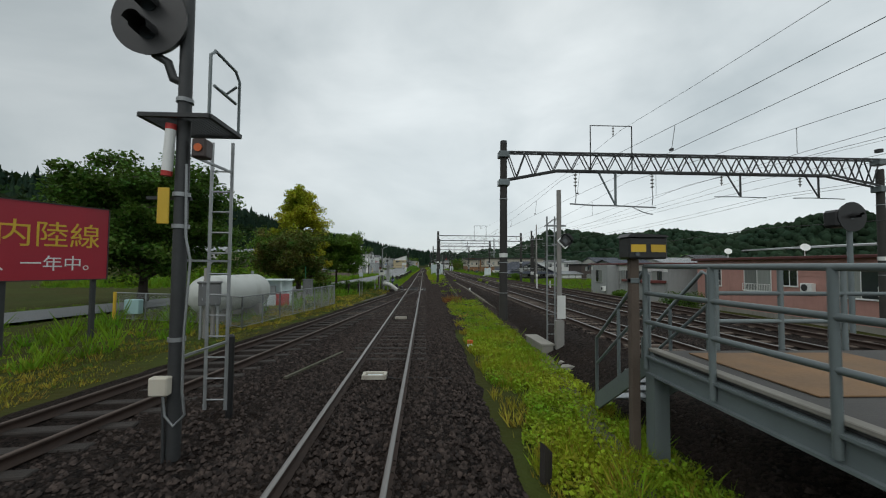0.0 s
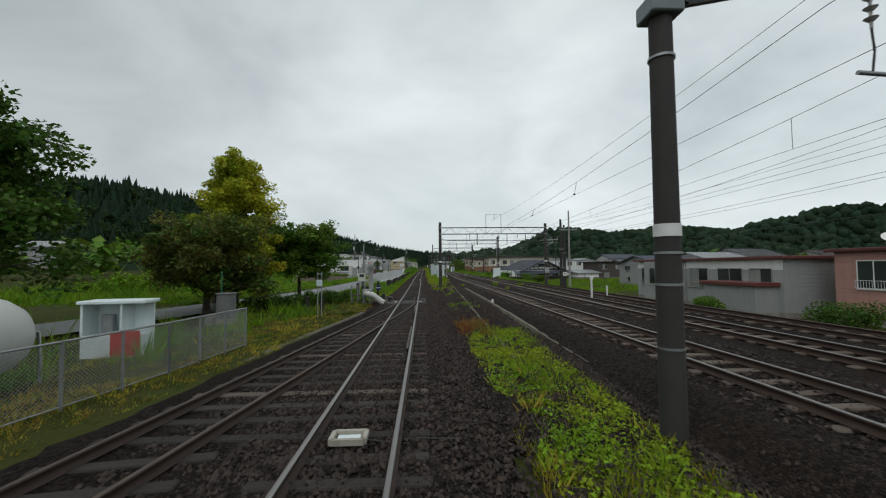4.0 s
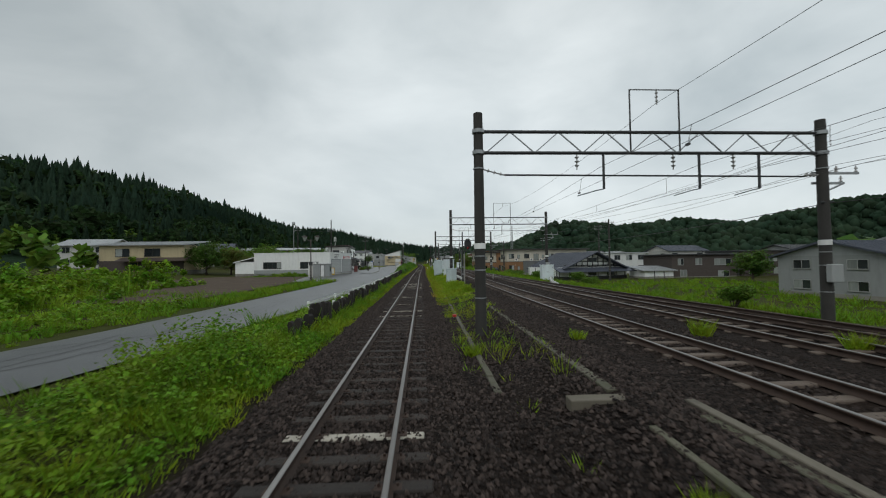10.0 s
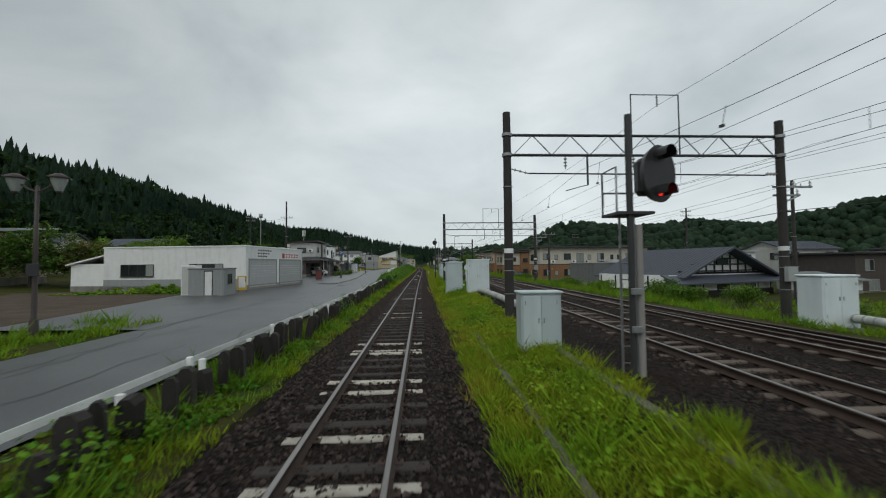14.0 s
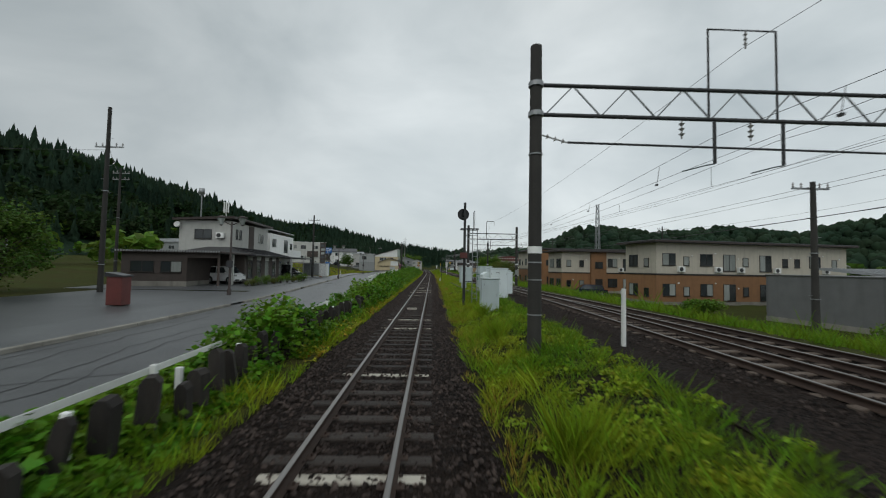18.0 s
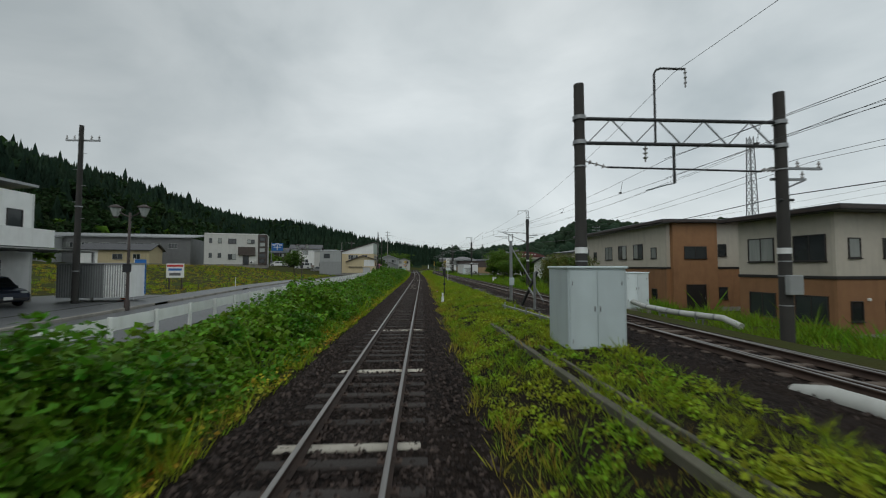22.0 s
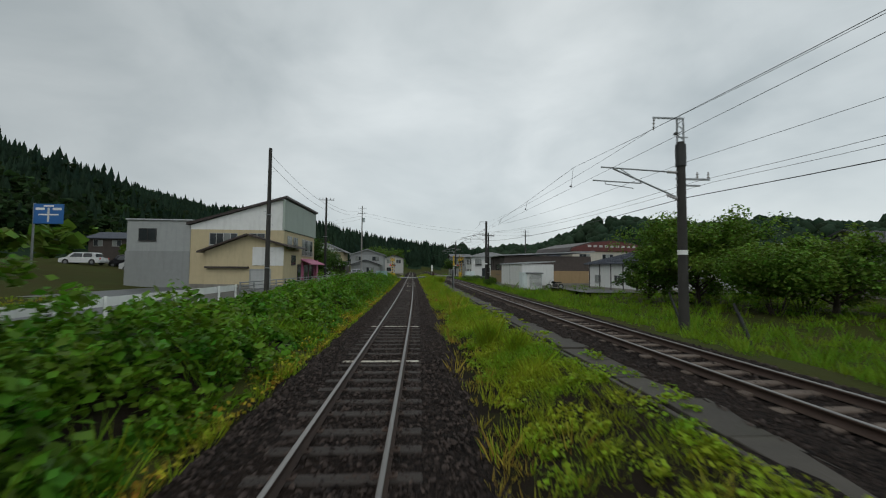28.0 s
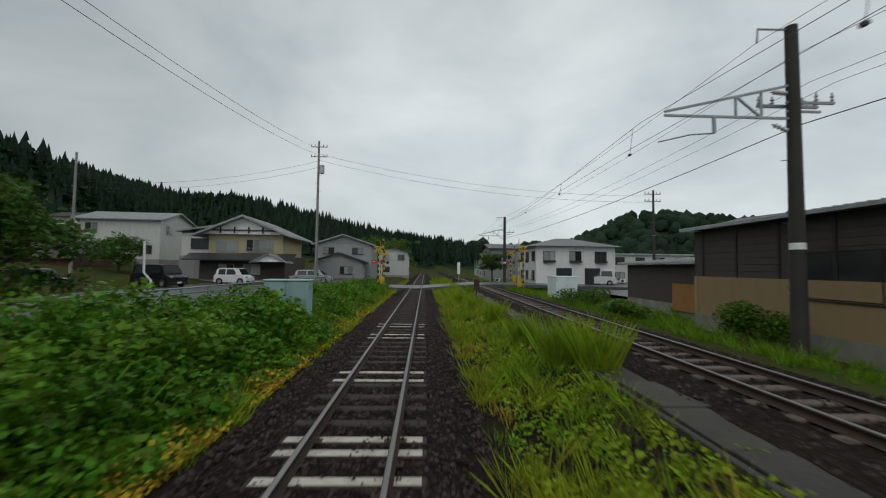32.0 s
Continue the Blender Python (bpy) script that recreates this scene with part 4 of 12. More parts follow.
    for xc in arms:
        b = B()
        insulator(b, (xc - 0.75, 0, bot - 0.05), (xc - 0.75, 0, bot - 0.55), 3)
        part("hanging_insulator", b, PORCELAIN, p)
        drop = bot - (1.05 if lattice else 0.75)
        b = B().bar((xc + 0.15, 0, bot), (xc + 0.15, 0, drop - (0.0 if lattice else 0.45)), 0.06)
        if lattice:
            b.bar((xc - 0.5, 0, bot), (xc + 0.15, 0, drop), 0.05)
        part("drop_bracket", b, STEEL_DARK, p)
        b = B().tube([(xc - 1.1, 0, drop - 0.02), (xc - 0.2, 0, drop), (xc + 1.4, 0, drop - 0.03)], 0.022, 8) if lattice else B().tube([(xc + 0.15, 0, drop - 0.45), (xc - 0.1, 0, drop - 0.5), (xc - 0.75, 0, drop - 0.68)], 0.018, 8)
        part("registration_arm", b, STEEL_GREY, p)
    return p


pa_ = portal(12.2, 4.46, 22.4, 7.85, 6.9, (7.35, 6.55), "steel lattice portal on concrete masts over the tracks", True, (8.47, 10.41, 8.69), arms=(15.4, 19.2))
for xx in (7.76, 11.35):
    b = B()
    insulator(b, (xx, 0, 6.5), (xx, 0, 5.75), 4, 0.09)
    part("hanging_insulator", b, PORCELAIN, pa_)
    part("drop_wire", B().tube([(xx, 0, 5.75), (xx + 0.03, 0, 5.4), (xx - 0.02, 0, 5.05)], 0.018, 6), STEEL_DARK, pa_)
part("drop_bracket", B().bar((9.62, 0, 6.5), (9.62, 0, 5.0), 0.08).bar((8.85, 0, 6.5), (9.6, 0, 5.05), 0.06), STEEL_GREY, pa_)
part("registration_arm", B().tube([(7.5, 0, 5.06), (8.6, 0, 5.0), (9.62, 0, 5.0), (10.9, 0, 4.96), (11.5, 0, 4.94)], 0.035, 8).tube([(10.4, 0, 4.95), (10.9, 0, 4.72), (11.35, 0, 4.62)], 0.022, 8), GALV, pa_)
portal(50.4, 2.77, 14.6, 7.05, 6.9, (6.45, 5.75), "tubular steel portal on two dark concrete masts", horn=(7.9, 9.6, 7.9), arms=(6.8, 10.1, 12.2), side=5.1)
portal(83.8, 4.2, 15.55, 8.2, 7.95, (7.3, 6.5), "tubular steel portal on two dark concrete masts", horn=(9.3, 11.3, 9.0), arms=(7.3, 10.1), side=5.25)
portal(115.6, 3.4, 14.4, 8.15, 8.0, (7.1, 6.3), "tubular steel portal beside the trackside cabinets", horn=(8.1, 10.0, 8.8), arms=(8.1, 10.0), side=5.3)
pe_ = portal(157.3, 5.6, 12.0, 7.75, 7.65, (6.7, 5.95), "narrow tubular portal with a hooked wire bracket", arms=(8.4,), side=5.3)
part("wire_hook", B().tube([(7.98, 0, 5.95), (7.98, 0, 8.15), (8.05, 0, 8.28), (8.2, 0, 8.33), (8.98, 0, 8.33)], 0.035, 8), STEEL_DARK, pe_)
b = B()
insulator(b, (8.98, 0, 8.33), (8.98, 0, 7.75), 3, 0.05)
part("hanging_insulator", b, PORCELAIN, pe_)


def cantilever_mast(x, y, h, label, arm_z, reach, gantry=True, sleeve=True, truss=False, cross=True, z0=-0.3):
    p = thing("catenary_mast", label, "overhead line mast", (x, y, z0), group="single masts beside the main line")
    H = h - z0
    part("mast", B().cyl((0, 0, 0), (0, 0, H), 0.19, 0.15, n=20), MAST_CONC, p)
    m = p.children[0]
    band(m, 3.1, 0.18)
    if sleeve:
        part("steel_sleeve", B().cyl((0, 0, H - 0.95), (0, 0, H - 0.1), 0.19, n=20), STEEL_DARK, p)
    if gantry:
        b = B()
        for dx in (-0.13, 0.13):
            b.bar((dx, 0, H - 0.1), (dx, 0, H + 0.95), 0.05)
        for i in range(4):
            b.bar((-0.13 if i % 2 else 0.13, 0, H + 0.1 + 0.2 * i), (0.13 if i % 2 else -0.13, 0, H + 0.3 + 0.2 * i), 0.03)
        b.bar((0.15, 0, H + 0.95), (-1.1, 0, H + 0.95), 0.06)
        b.bar((-0.1, 0, H + 0.2), (0.3, 0, H + 0.2), 0.04)
        part("top_frame", b, GALV, p)
        b = B()
        insulator(b, (-1.05, 0, H + 0.95), (-1.08, 0, H + 0.45), 3, 0.05)
        part("hanging_insulator", b, PORCELAIN, p)
    elif not gantry:
        part("top_bracket", B().tube([(0, 0, H - 0.1), (-0.95, 0, H - 0.1), (-0.98, 0, H - 0.5)], 0.03, 8), GALV, p)
    a = arm_z - z0
    b = B()
    if truss:
        b.bar((0, 0, a + 0.95), (-reach, 0, a + 0.12), 0.06)
        b.bar((0, 0, a), (-reach, 0, a + 0.02), 0.06)
        for t in (0.25, 0.45):
            b.bar((-reach * t, 0, a), (-reach * t, 0, a + 0.95 * (1 - t) + 0.1 * t), 0.05)
        b.bar((-reach * 0.25, 0, a), (-reach * 0.45, 0, a + 0.6), 0.05)
        b.bar((-reach * 0.62, 0, a), (-reach * 0.62, 0, a - 0.45), 0.07)
        b.tube([(-reach * 0.62, 0, a - 0.45), (-reach * 0.8, 0, a - 0.5), (-reach * 1.05, 0, a - 0.72)], 0.02, 8)
    else:
        b.tube([(0, 0, a + 0.7), (-reach, 0, a + 0.85)], 0.03, 8)
        b.tube([(0, 0, a - 0.35), (-reach * 0.85, 0, a + 0.8)], 0.035, 8)
        b.tube([(-reach * 0.5, 0, a + 0.25), (-reach * 1.1, 0, a + 0.33)], 0.025, 8)
        b.tube([(-reach * 0.5, 0, a + 0.28), (-reach * 0.75, 0, a + 0.78)], 0.02, 8)
        b.tube([(-reach * 0.95, 0, a + 0.33), (-reach * 0.95, 0, a + 0.2), (-reach * 0.6, 0, a + 0.05)], 0.015, 8)
    part("cantilever", b, GALV, p)
    for zz in (a + 0.7, a - 0.35):
        b = B()
        insulator(b, (-0.16, 0, zz), (-0.62, 0, zz + (0.03 if zz > a else 0.18)), 4, 0.07)
        part("rod_insulator", b, PORCELAIN, p)
    if cross:
        b = B().bar((-0.2, 0, a + 0.45), (1.15, 0, a + 0.45), 0.07)
        b.bar((-0.2, 0, a + 0.2), (0.75, 0, a + 0.2), 0.06)
        part("cross_arm", b, GALV, p)
        for dx in (0.65, 1.1):
            b = B()
            insulator(b, (dx, 0, a + 0.47), (dx, 0, a + 0.75), 2, 0.055)
            part("pin_insulator", b, PORCELAIN, p)
    return p


cantilever_mast(12.9, 190.0, 7.6, "dark concrete mast with hinged cantilever beside the line", 5.3, 3.4)
cantilever_mast(11.1, 226.0, 7.2, "dark concrete mast with a white number band in grass", 5.3, 3.2)
cantilever_mast(10.4, 267.6, 9.0, "tall dark mast with truss bracket beside a shed", 6.4, 3.6, gantry=False, sleeve=False, truss=True)
cantilever_mast(9.4, 306.0, 8.6, "dark mast beyond the level crossing", 6.2, 3.2, gantry=False, sleeve=False, truss=True)


def wire(name, pts, sag, r, label="thin overhead wire", group="overhead wires"):
    """Spans between points, each hanging a little."""
    out = []
    for a, c in zip(pts, pts[1:]):
        for i in range(8):
            t = i / 8
            p = Vector(a).lerp(Vector(c), t)
            p.z -= sag * 4 * t * (1 - t)
            out.append(p)
    out.append(Vector(pts[-1]))
    solo(name, B().tube(out, r * 0.6, 5), WIRE, label, "wire", group=group)


m1 = lambda y: float(at(MAIN1, y))
m2 = lambda y: float(at(MAIN2, y))
SUP = [-28, 12.2, 50.4, 83.8, 115.6, 157.3, 190.0, 226.0, 267.6, 306.0, 350.0]
CAT_Z = [6.0, 6.1, 5.3, 5.9, 5.75, 5.5, 6.1, 6.1, 6.2, 6.2, 6.2]
con_z = [5.05, 5.1, 4.65, 5.0, 5.0, 4.9, 5.3, 5.35, 5.4, 5.5, 5.6]
wire("catenary_wire", [(m1(y) + 0.2, y, z) for y, z in zip(SUP, CAT_Z)], 0.55, 0.011, "stranded catenary wire over the main line")
wire("contact_wire", [(m1(y) + (0.2 if i % 2 else -0.2), y, z) for i, (y, z) in enumerate(zip(SUP, con_z))], 0.03, 0.009, "contact wire over the main line")
wire("catenary_wire", [(m2(y), y, z) for y, z in zip(SUP[:6], CAT_Z)], 0.55, 0.011, "stranded catenary wire over the second track")
wire("contact_wire", [(m2(y), y, z) for y, z in zip(SUP[:6], con_z)], 0.03, 0.009, "contact wire over the second track")
wire("catenary_wire", [(13.3, -28, 6.2), (13.0, 12.2, 6.0), (12.6, 50.4, 5.3), (10.1, 83.8, 5.9)], 0.55, 0.011, "stranded catenary wire over the loop")
wire("contact_wire", [(13.3, -28, 5.2), (13.0, 12.2, 5.1), (12.6, 50.4, 4.65), (10.1, 83.8, 5.0)], 0.03, 0.009, "contact wire over the loop")
top_pts = [(9.9, -28, 8.6), (9.9, 12.2, 8.5), (8.75, 50.4, 7.4), (10.3, 83.8, 8.5), (9.05, 115.6, 8.3), (8.6, 157.3, 8.2), (11.85, 190, 8.1), (10.0, 226, 7.7), (9.4, 267.6, 8.5), (8.4, 306, 8.1), (8, 350, 8.1)]
wire("feeder_wire", top_pts, 0.5, 0.012, "top feeder wire carried on the frames")
SIDE = [(16.4, -28, 5.5), (16.0, 12.2, 5.5), (14.6, 50.4, 5.4), (15.55, 83.8, 5.55), (14.4, 115.6, 5.6), (12.0, 157.3, 5.6), (12.9, 190, 5.85), (11.1, 226, 5.7), (10.4, 267.6, 7.55), (9.4, 306, 7.3)]
for dx, dz, sag in ((0.7, 0.0, 0.45), (1.42, 0.0, 0.5), (0.25, 0.75, 0.4)):
    wire("side_wire", [(x + dx, y + 0.17, z + dz) for x, y, z in SIDE], sag, 0.012, "side wire along the line")
BLACK_Z = [4.0, 4.0, 4.02, 4.2, 4.3, 4.4, 4.95, 5.0, 6.2, 6.0]
wire("black_cable", [(x + 0.1, y - 0.1, z) for (x, y, _), z in zip(SIDE, BLACK_Z)], 0.4, 0.024, "thick black cable along the line")
wire("side_wire", [(19, -28, 7.6), (18.6, 12.2, 7.3), (16.5, 50.4, 6.9), (17, 83.8, 7.0), (16, 115.6, 7.0), (14, 157.3, 7.0), (13.6, 190, 6.9)], 0.5, 0.011, "upper side wire along the line")
for dx in (-0.3, 0.3):
    drop = B()
    for y in np.arange(-20, 330, 6.0):
        i = max(k for k in range(len(SUP)) if SUP[k] <= y)
        t = (y - SUP[i]) / (SUP[i + 1] - SUP[i])
        zc = CAT_Z[i] * (1 - t) + CAT_Z[i + 1] * t - 0.55 * 4 * t * (1 - t)
        zk = con_z[i] * (1 - t) + con_z[i + 1] * t
        if dx < 0:
            drop.cyl((m1(y) + 0.1, y, zk), (m1(y) + 0.2, y, zc), 0.007, n=5)
            drop.box(m1(y) + 0.07, m1(y) + 0.13, y - 0.05, y + 0.05, zk, zk + 0.05)
        elif y < 150:
            drop.cyl((m2(y), y, zk), (m2(y), y, zc), 0.007, n=5)
    solo("dropper_wires", drop, WIRE, "short dropper wires under the catenary", "wire", kind="stuff")

# ---- buildings ----
def on_face(p, u, n):
    """A frame on a wall: x along u, y into the wall, z up."""
    u, n = Vector(u).normalized(), Vector(n).normalized()
    m = Matrix(((u.x, -n.x, 0, p[0]), (u.y, -n.y, 0, p[1]), (0, 0, 1, p[2]), (0, 0, 0, 1)))
    return m


def window(parent, m, w, h, panes=2, frame_mat=None, sill=True, curtain=0.35, rng=random, rail=False, mullions=0):
    """m: the frame at the window's lower left corner on the wall's outside."""
    frame_mat = frame_mat or ALU
    t = 0.05
    b = B(m)
    b.box(0, w, -0.05, 0.03, 0, t, 0.006).box(0, w, -0.05, 0.03, h - t, h, 0.006)
    b.box(0, t, -0.05, 0.03, t, h - t).box(w - t, w, -0.05, 0.03, t, h - t)
    for i in range(1, panes):
        x = w * i / panes
        b.box(x - t / 2, x + t / 2, -0.045 if i % 2 else -0.035, 0.02, t, h - t)
    for i in range(mullions):
        z = h * (i + 1) / (mullions + 1)
        b.box(t, w - t, -0.04, 0.02, z - 0.015, z + 0.015)
    win = part("window", b, frame_mat, parent)
    for i in range(panes):
        x0, x1 = w * i / panes + t * 0.5, w * (i + 1) / panes - t * 0.5
        b = B(m).box(x0, x1, -0.02 - 0.008 * (i % 2), 0.004, t, h - t)
        part("pane", b, CURTAIN if rng.random() < curtain else GLASS, win)
    if sill:
        part("sill", B(m).box(-0.04, w + 0.04, -0.09, 0.0, -0.05, 0.0, 0.008), frame_mat, win)
    if rail:
        b = B(m)
        b.bar((-0.02, -0.16, h * 0.3), (w + 0.02, -0.16, h * 0.3), 0.03).bar((-0.02, -0.16, 0.06), (w + 0.02, -0.16, 0.06), 0.03)
        for i in range(int(w / 0.14) + 1):
            b.bar((i * w / int(w / 0.14), -0.16, 0.06), (i * w / int(w / 0.14), -0.16, h * 0.3), 0.015)
        for x in (0, w):
            b.bar((x, -0.16, h * 0.2), (x, 0, h * 0.2), 0.02)
        part("window_guard", b, frame_mat, win)
    return win


def ac_unit(parent, m):
    b = B(m).box(0, 0.78, -0.32, -0.02, 0, 0.56, 0.02)
    u = part("air_conditioner", b, WHITE, parent)
    b = B(m)
    b.cyl((0.3, -0.325, 0.28), (0.3, -0.335, 0.28), 0.22, n=20)
    part("fan_grille", b, STEEL_DARK, u)
    part("wall_bracket", B(m).box(0.1, 0.14, -0.3, 0, -0.05, 0.0).box(0.62, 0.66, -0.3, 0, -0.05, 0.0), GALV, u)


def door(parent, m, w, h, material, glazed=False):
    d = part("door", B(m).box(0, w, -0.04, 0.02, 0, h, 0.008), material, parent)
    part("door_frame", B(m).box(-0.07, 0, -0.06, 0.02, 0, h + 0.07).box(w, w + 0.07, -0.06, 0.02, 0, h + 0.07).box(0, w, -0.06, 0.02, h, h + 0.07), DARK_FRAME, d)
    if glazed:
        part("pane", B(m).box(0.1, w - 0.1, -0.05, -0.02, 0.25, h - 0.12), GLASS, d)
    part("handle", B(m).cyl((w - 0.09, -0.09, 0.95), (w - 0.09, -0.09, 1.1), 0.014, n=8), GALV, d)


def shutter(parent, m, w, h, n=None):
    n = n or int(h / 0.12)
    prof = [(0.03, 0.0)]
    for i in range(n):
        q = -0.03 if i % 2 else -0.015
        prof += [(q, h * i / n), (q, h * (i + 1) / n - 0.004)]
    prof.append((0.03, h))
    b = B(m).prism(prof, 0, w, "x")
    d = part("roller_shutter", b, SHUTTER, parent, "ribbed grey roller shutter")
    part("shutter_frame", B(m).box(-0.1, 0, -0.06, 0.02, 0, h + 0.15).box(w, w + 0.1, -0.06, 0.02, 0, h + 0.15).box(0, w, -0.06, 0.02, h, h + 0.15), GREY_SIDING, d)


def block(parent, x0, x1, y0, y1, z0, z1, material, siding_step=0.0, base=0.35):
    """Four walls with thickness, and boards where the cladding shows lines."""
    t = 0.14
    walls = {"front": (x0, x1, y0, y0 + t), "back": (x0, x1, y1 - t, y1), "left": (x0, x0 + t, y0 + t, y1 - t), "right": (x1 - t, x1, y0 + t, y1 - t)}
    for k, (a, b_, c, d) in walls.items():
        w = part("wall", B().box(a, b_, c, d, z0, z1), material, parent)
        if siding_step:
            zs = np.arange(z0, z1 - 0.02, siding_step)
            prof = [(0.0, z0)]
            for z in zs:
                prof += [(-0.016, z), (-0.002, min(z + siding_step - 0.003, z1))]
            prof.append((0.0, z1))
            if k == "front":
                part("clapboard", B().prism([(c + q, z) for q, z in prof], a, b_, "x"), material, w)
            elif k == "left":
                part("clapboard", B().prism([(a + q, z) for q, z in prof], y0, y1, "y"), material, w)
            elif k == "right":
                part("clapboard", B().prism([(b_ - q, z) for q, z in prof], y0, y1, "y"), material, w)
    if base:
        part("foundation", B().box(x0 - 0.02, x1 + 0.02, y0 - 0.02, y1 + 0.02, z0 - 0.6, z0 + base), CONCRETE, parent)


def flat_roof(parent, x0, x1, y0, y1, z, over, th, material, name="roof"):
    r = part(name, B().box(x0 - over, x1 + over, y0 - over, y1 + over, z, z + th, 0.03), material, parent)
    return r


def ribs_on(parent, p00, p10, p01, p11, step, material, h=0.035):
    """Standing seams from the eave p00-p10 up to p01-p11."""
    p00, p10, p01, p11 = map(Vector, (p00, p10, p01, p11))
    n = max(2, int((p10 - p00).length / step))
    b = B()
    for i in range(n + 1):
        t = i / n
        b.bar(p00.lerp(p10, t) + Vector((0, 0, h / 2)), p01.lerp(p11, t) + Vector((0, 0, h / 2)), 0.03, h)
    tagged(part("roof_seams", b, material, parent), kind="stuff")


def slab(b, a, c, d, e, th):
    """A sloped slab by its four top corners."""
    q = [Vector(p) for p in (a, c, d, e)]
    lo = [p - Vector((0, 0, th)) for p in q]
    b.add(q + lo, [(0, 1, 2, 3), (7, 6, 5, 4), (0, 4, 5, 1), (1, 5, 6, 2), (2, 6, 7, 3), (3, 7, 4, 0)])
    return b


def gable_roof(parent, x0, x1, y0, y1, z, rise, over, th, material, along="x", wall=None, seams=0.45):
    """Ridge along x or y; the gables are closed with wall material."""
    if along == "x":
        ym = (y0 + y1) / 2
        k = rise / ((y1 - y0) / 2)
        ze = z - k * over
        a, c = [(x0 - over, y0 - over, ze), (x1 + over, y0 - over, ze), (x1 + over, ym, z + rise), (x0 - over, ym, z + rise)], [(x1 + over, y1 + over, ze), (x0 - over, y1 + over, ze), (x0 - over, ym, z + rise), (x1 + over, ym, z + rise)]
        tri_ = [[(x, y0, z), (x, y1, z), (x, ym, z + rise - 0.02)] for x in (x0 + 0.07, x1 - 0.07)]
        ax = "x"
    else:
        xm = (x0 + x1) / 2
        k = rise / ((x1 - x0) / 2)
        ze = z - k * over
        a, c = [(x0 - over, y1 + over, ze), (x0 - over, y0 - over, ze), (xm, y0 - over, z + rise), (xm, y1 + over, z + rise)], [(x1 + over, y0 - over, ze), (x1 + over, y1 + over, ze), (xm, y1 + over, z + rise), (xm, y0 - over, z + rise)]
        tri_ = [[(x0, y, z), (x1, y, z), (xm, y, z + rise - 0.02)] for y in (y0 + 0.07, y1 - 0.07)]
        ax = "y"
    r = part("roof", slab(slab(B(), *[(p[0], p[1], p[2] + th) for p in a], th), *[(p[0], p[1], p[2] + th) for p in c], th), material, parent)
    if seams:
        for q in (a, c):
            q = [(p[0], p[1], p[2] + th) for p in q]
            ribs_on(r, q[0], q[1], q[3], q[2], seams, material)
    if wall:
        for tr in tri_:
            b = B()
            d = Vector((0.07, 0, 0)) if ax == "x" else Vector((0, 0.07, 0))
            vs = [Vector(p) - d for p in tr] + [Vector(p) + d for p in tr]
            b.add(vs, [(0, 1, 2), (5, 4, 3), (0, 3, 4, 1), (1, 4, 5, 2), (2, 5, 3, 0)])
            part("gable_wall", b, wall, parent)
    return r


def shed_roof(parent, x0, x1, y0, y1, z_lo, z_hi, over, th, material, high="x1", seams=0.45):
    if high == "x1":
        a = [(x0 - over, y1 + over, z_lo), (x0 - over, y0 - over, z_lo), (x1 + over, y0 - over, z_hi), (x1 + over, y1 + over, z_hi)]
    elif high == "x0":
        a = [(x1 + over, y0 - over, z_lo), (x1 + over, y1 + over, z_lo), (x0 - over, y1 + over, z_hi), (x0 - over, y0 - over, z_hi)]
    elif high == "y1":
        a = [(x0 - over, y0 - over, z_lo), (x1 + over, y0 - over, z_lo), (x1 + over, y1 + over, z_hi), (x0 - over, y1 + over, z_hi)]
    else:
        a = [(x1 + over, y1 + over, z_lo), (x0 - over, y1 + over, z_lo), (x0 - over, y0 - over, z_hi), (x1 + over, y0 - over, z_hi)]
    q = [(p[0], p[1], p[2] + th) for p in a]
    r = part("roof", slab(B(), *q, th), material, parent)
    if seams:
        ribs_on(r, q[0], q[1], q[3], q[2], seams, material)
    return r


def downpipe(parent, x, y, z0, z1):
    part("downpipe", B().cyl((x, y, z0), (x, y, z1), 0.04, n=8), ALU, parent)


def fr(x, y, z):
    """Front wall, facing the near side."""
    return on_face((x, y, z), (1, 0), (0, -1))


def lf(x, y, z):
    """Wall that faces the track from the far (plus x) side."""
    return on_face((x, y, z), (0, -1), (-1, 0))


def rt(x, y, z):
    """Wall that faces the track from the town side."""
    return on_face((x, y, z), (0, 1), (1, 0))


def gz_at(x, y):
    return float(ground_z(x, y))


# white single-storey depot with two shutters
t_ = thing("depot_building", "white single-storey taxi depot with two roller shutters", "building", (-14.1, 102.6, 0.22), -7.3)
block(t_, -12.9, 0, 0, 11.0, 0, 3.6, WHITE, 0.22)
flat_roof(t_, -12.9, 0, 0, 11.0, 3.6, 0.06, 0.14, WHITE, "parapet")
for a in (0.45, 5.8):
    shutter(t_, rt(0, a, 0.02), 4.6, 2.45)
block(t_, -16.3, -12.9, 0.3, 10.0, 0, 2.3, WHITE, 0.22)
part("lean_to_roof", slab(B(), (-16.6, 0.05, 2.25), (-12.9, 0.05, 3.1), (-12.9, 10.2, 3.1), (-16.6, 10.2, 2.25), 0.12), WHITE, t_)
for a in (-11.3, -5.05):
    window(t_, fr(a, 0, 1.15), 3.05, 1.05, 4, DARK_FRAME)
part("lower_siding", B().box(-12.9, 0.01, -0.02, 0, 0.0, 0.9), GREY_SIDING, t_)
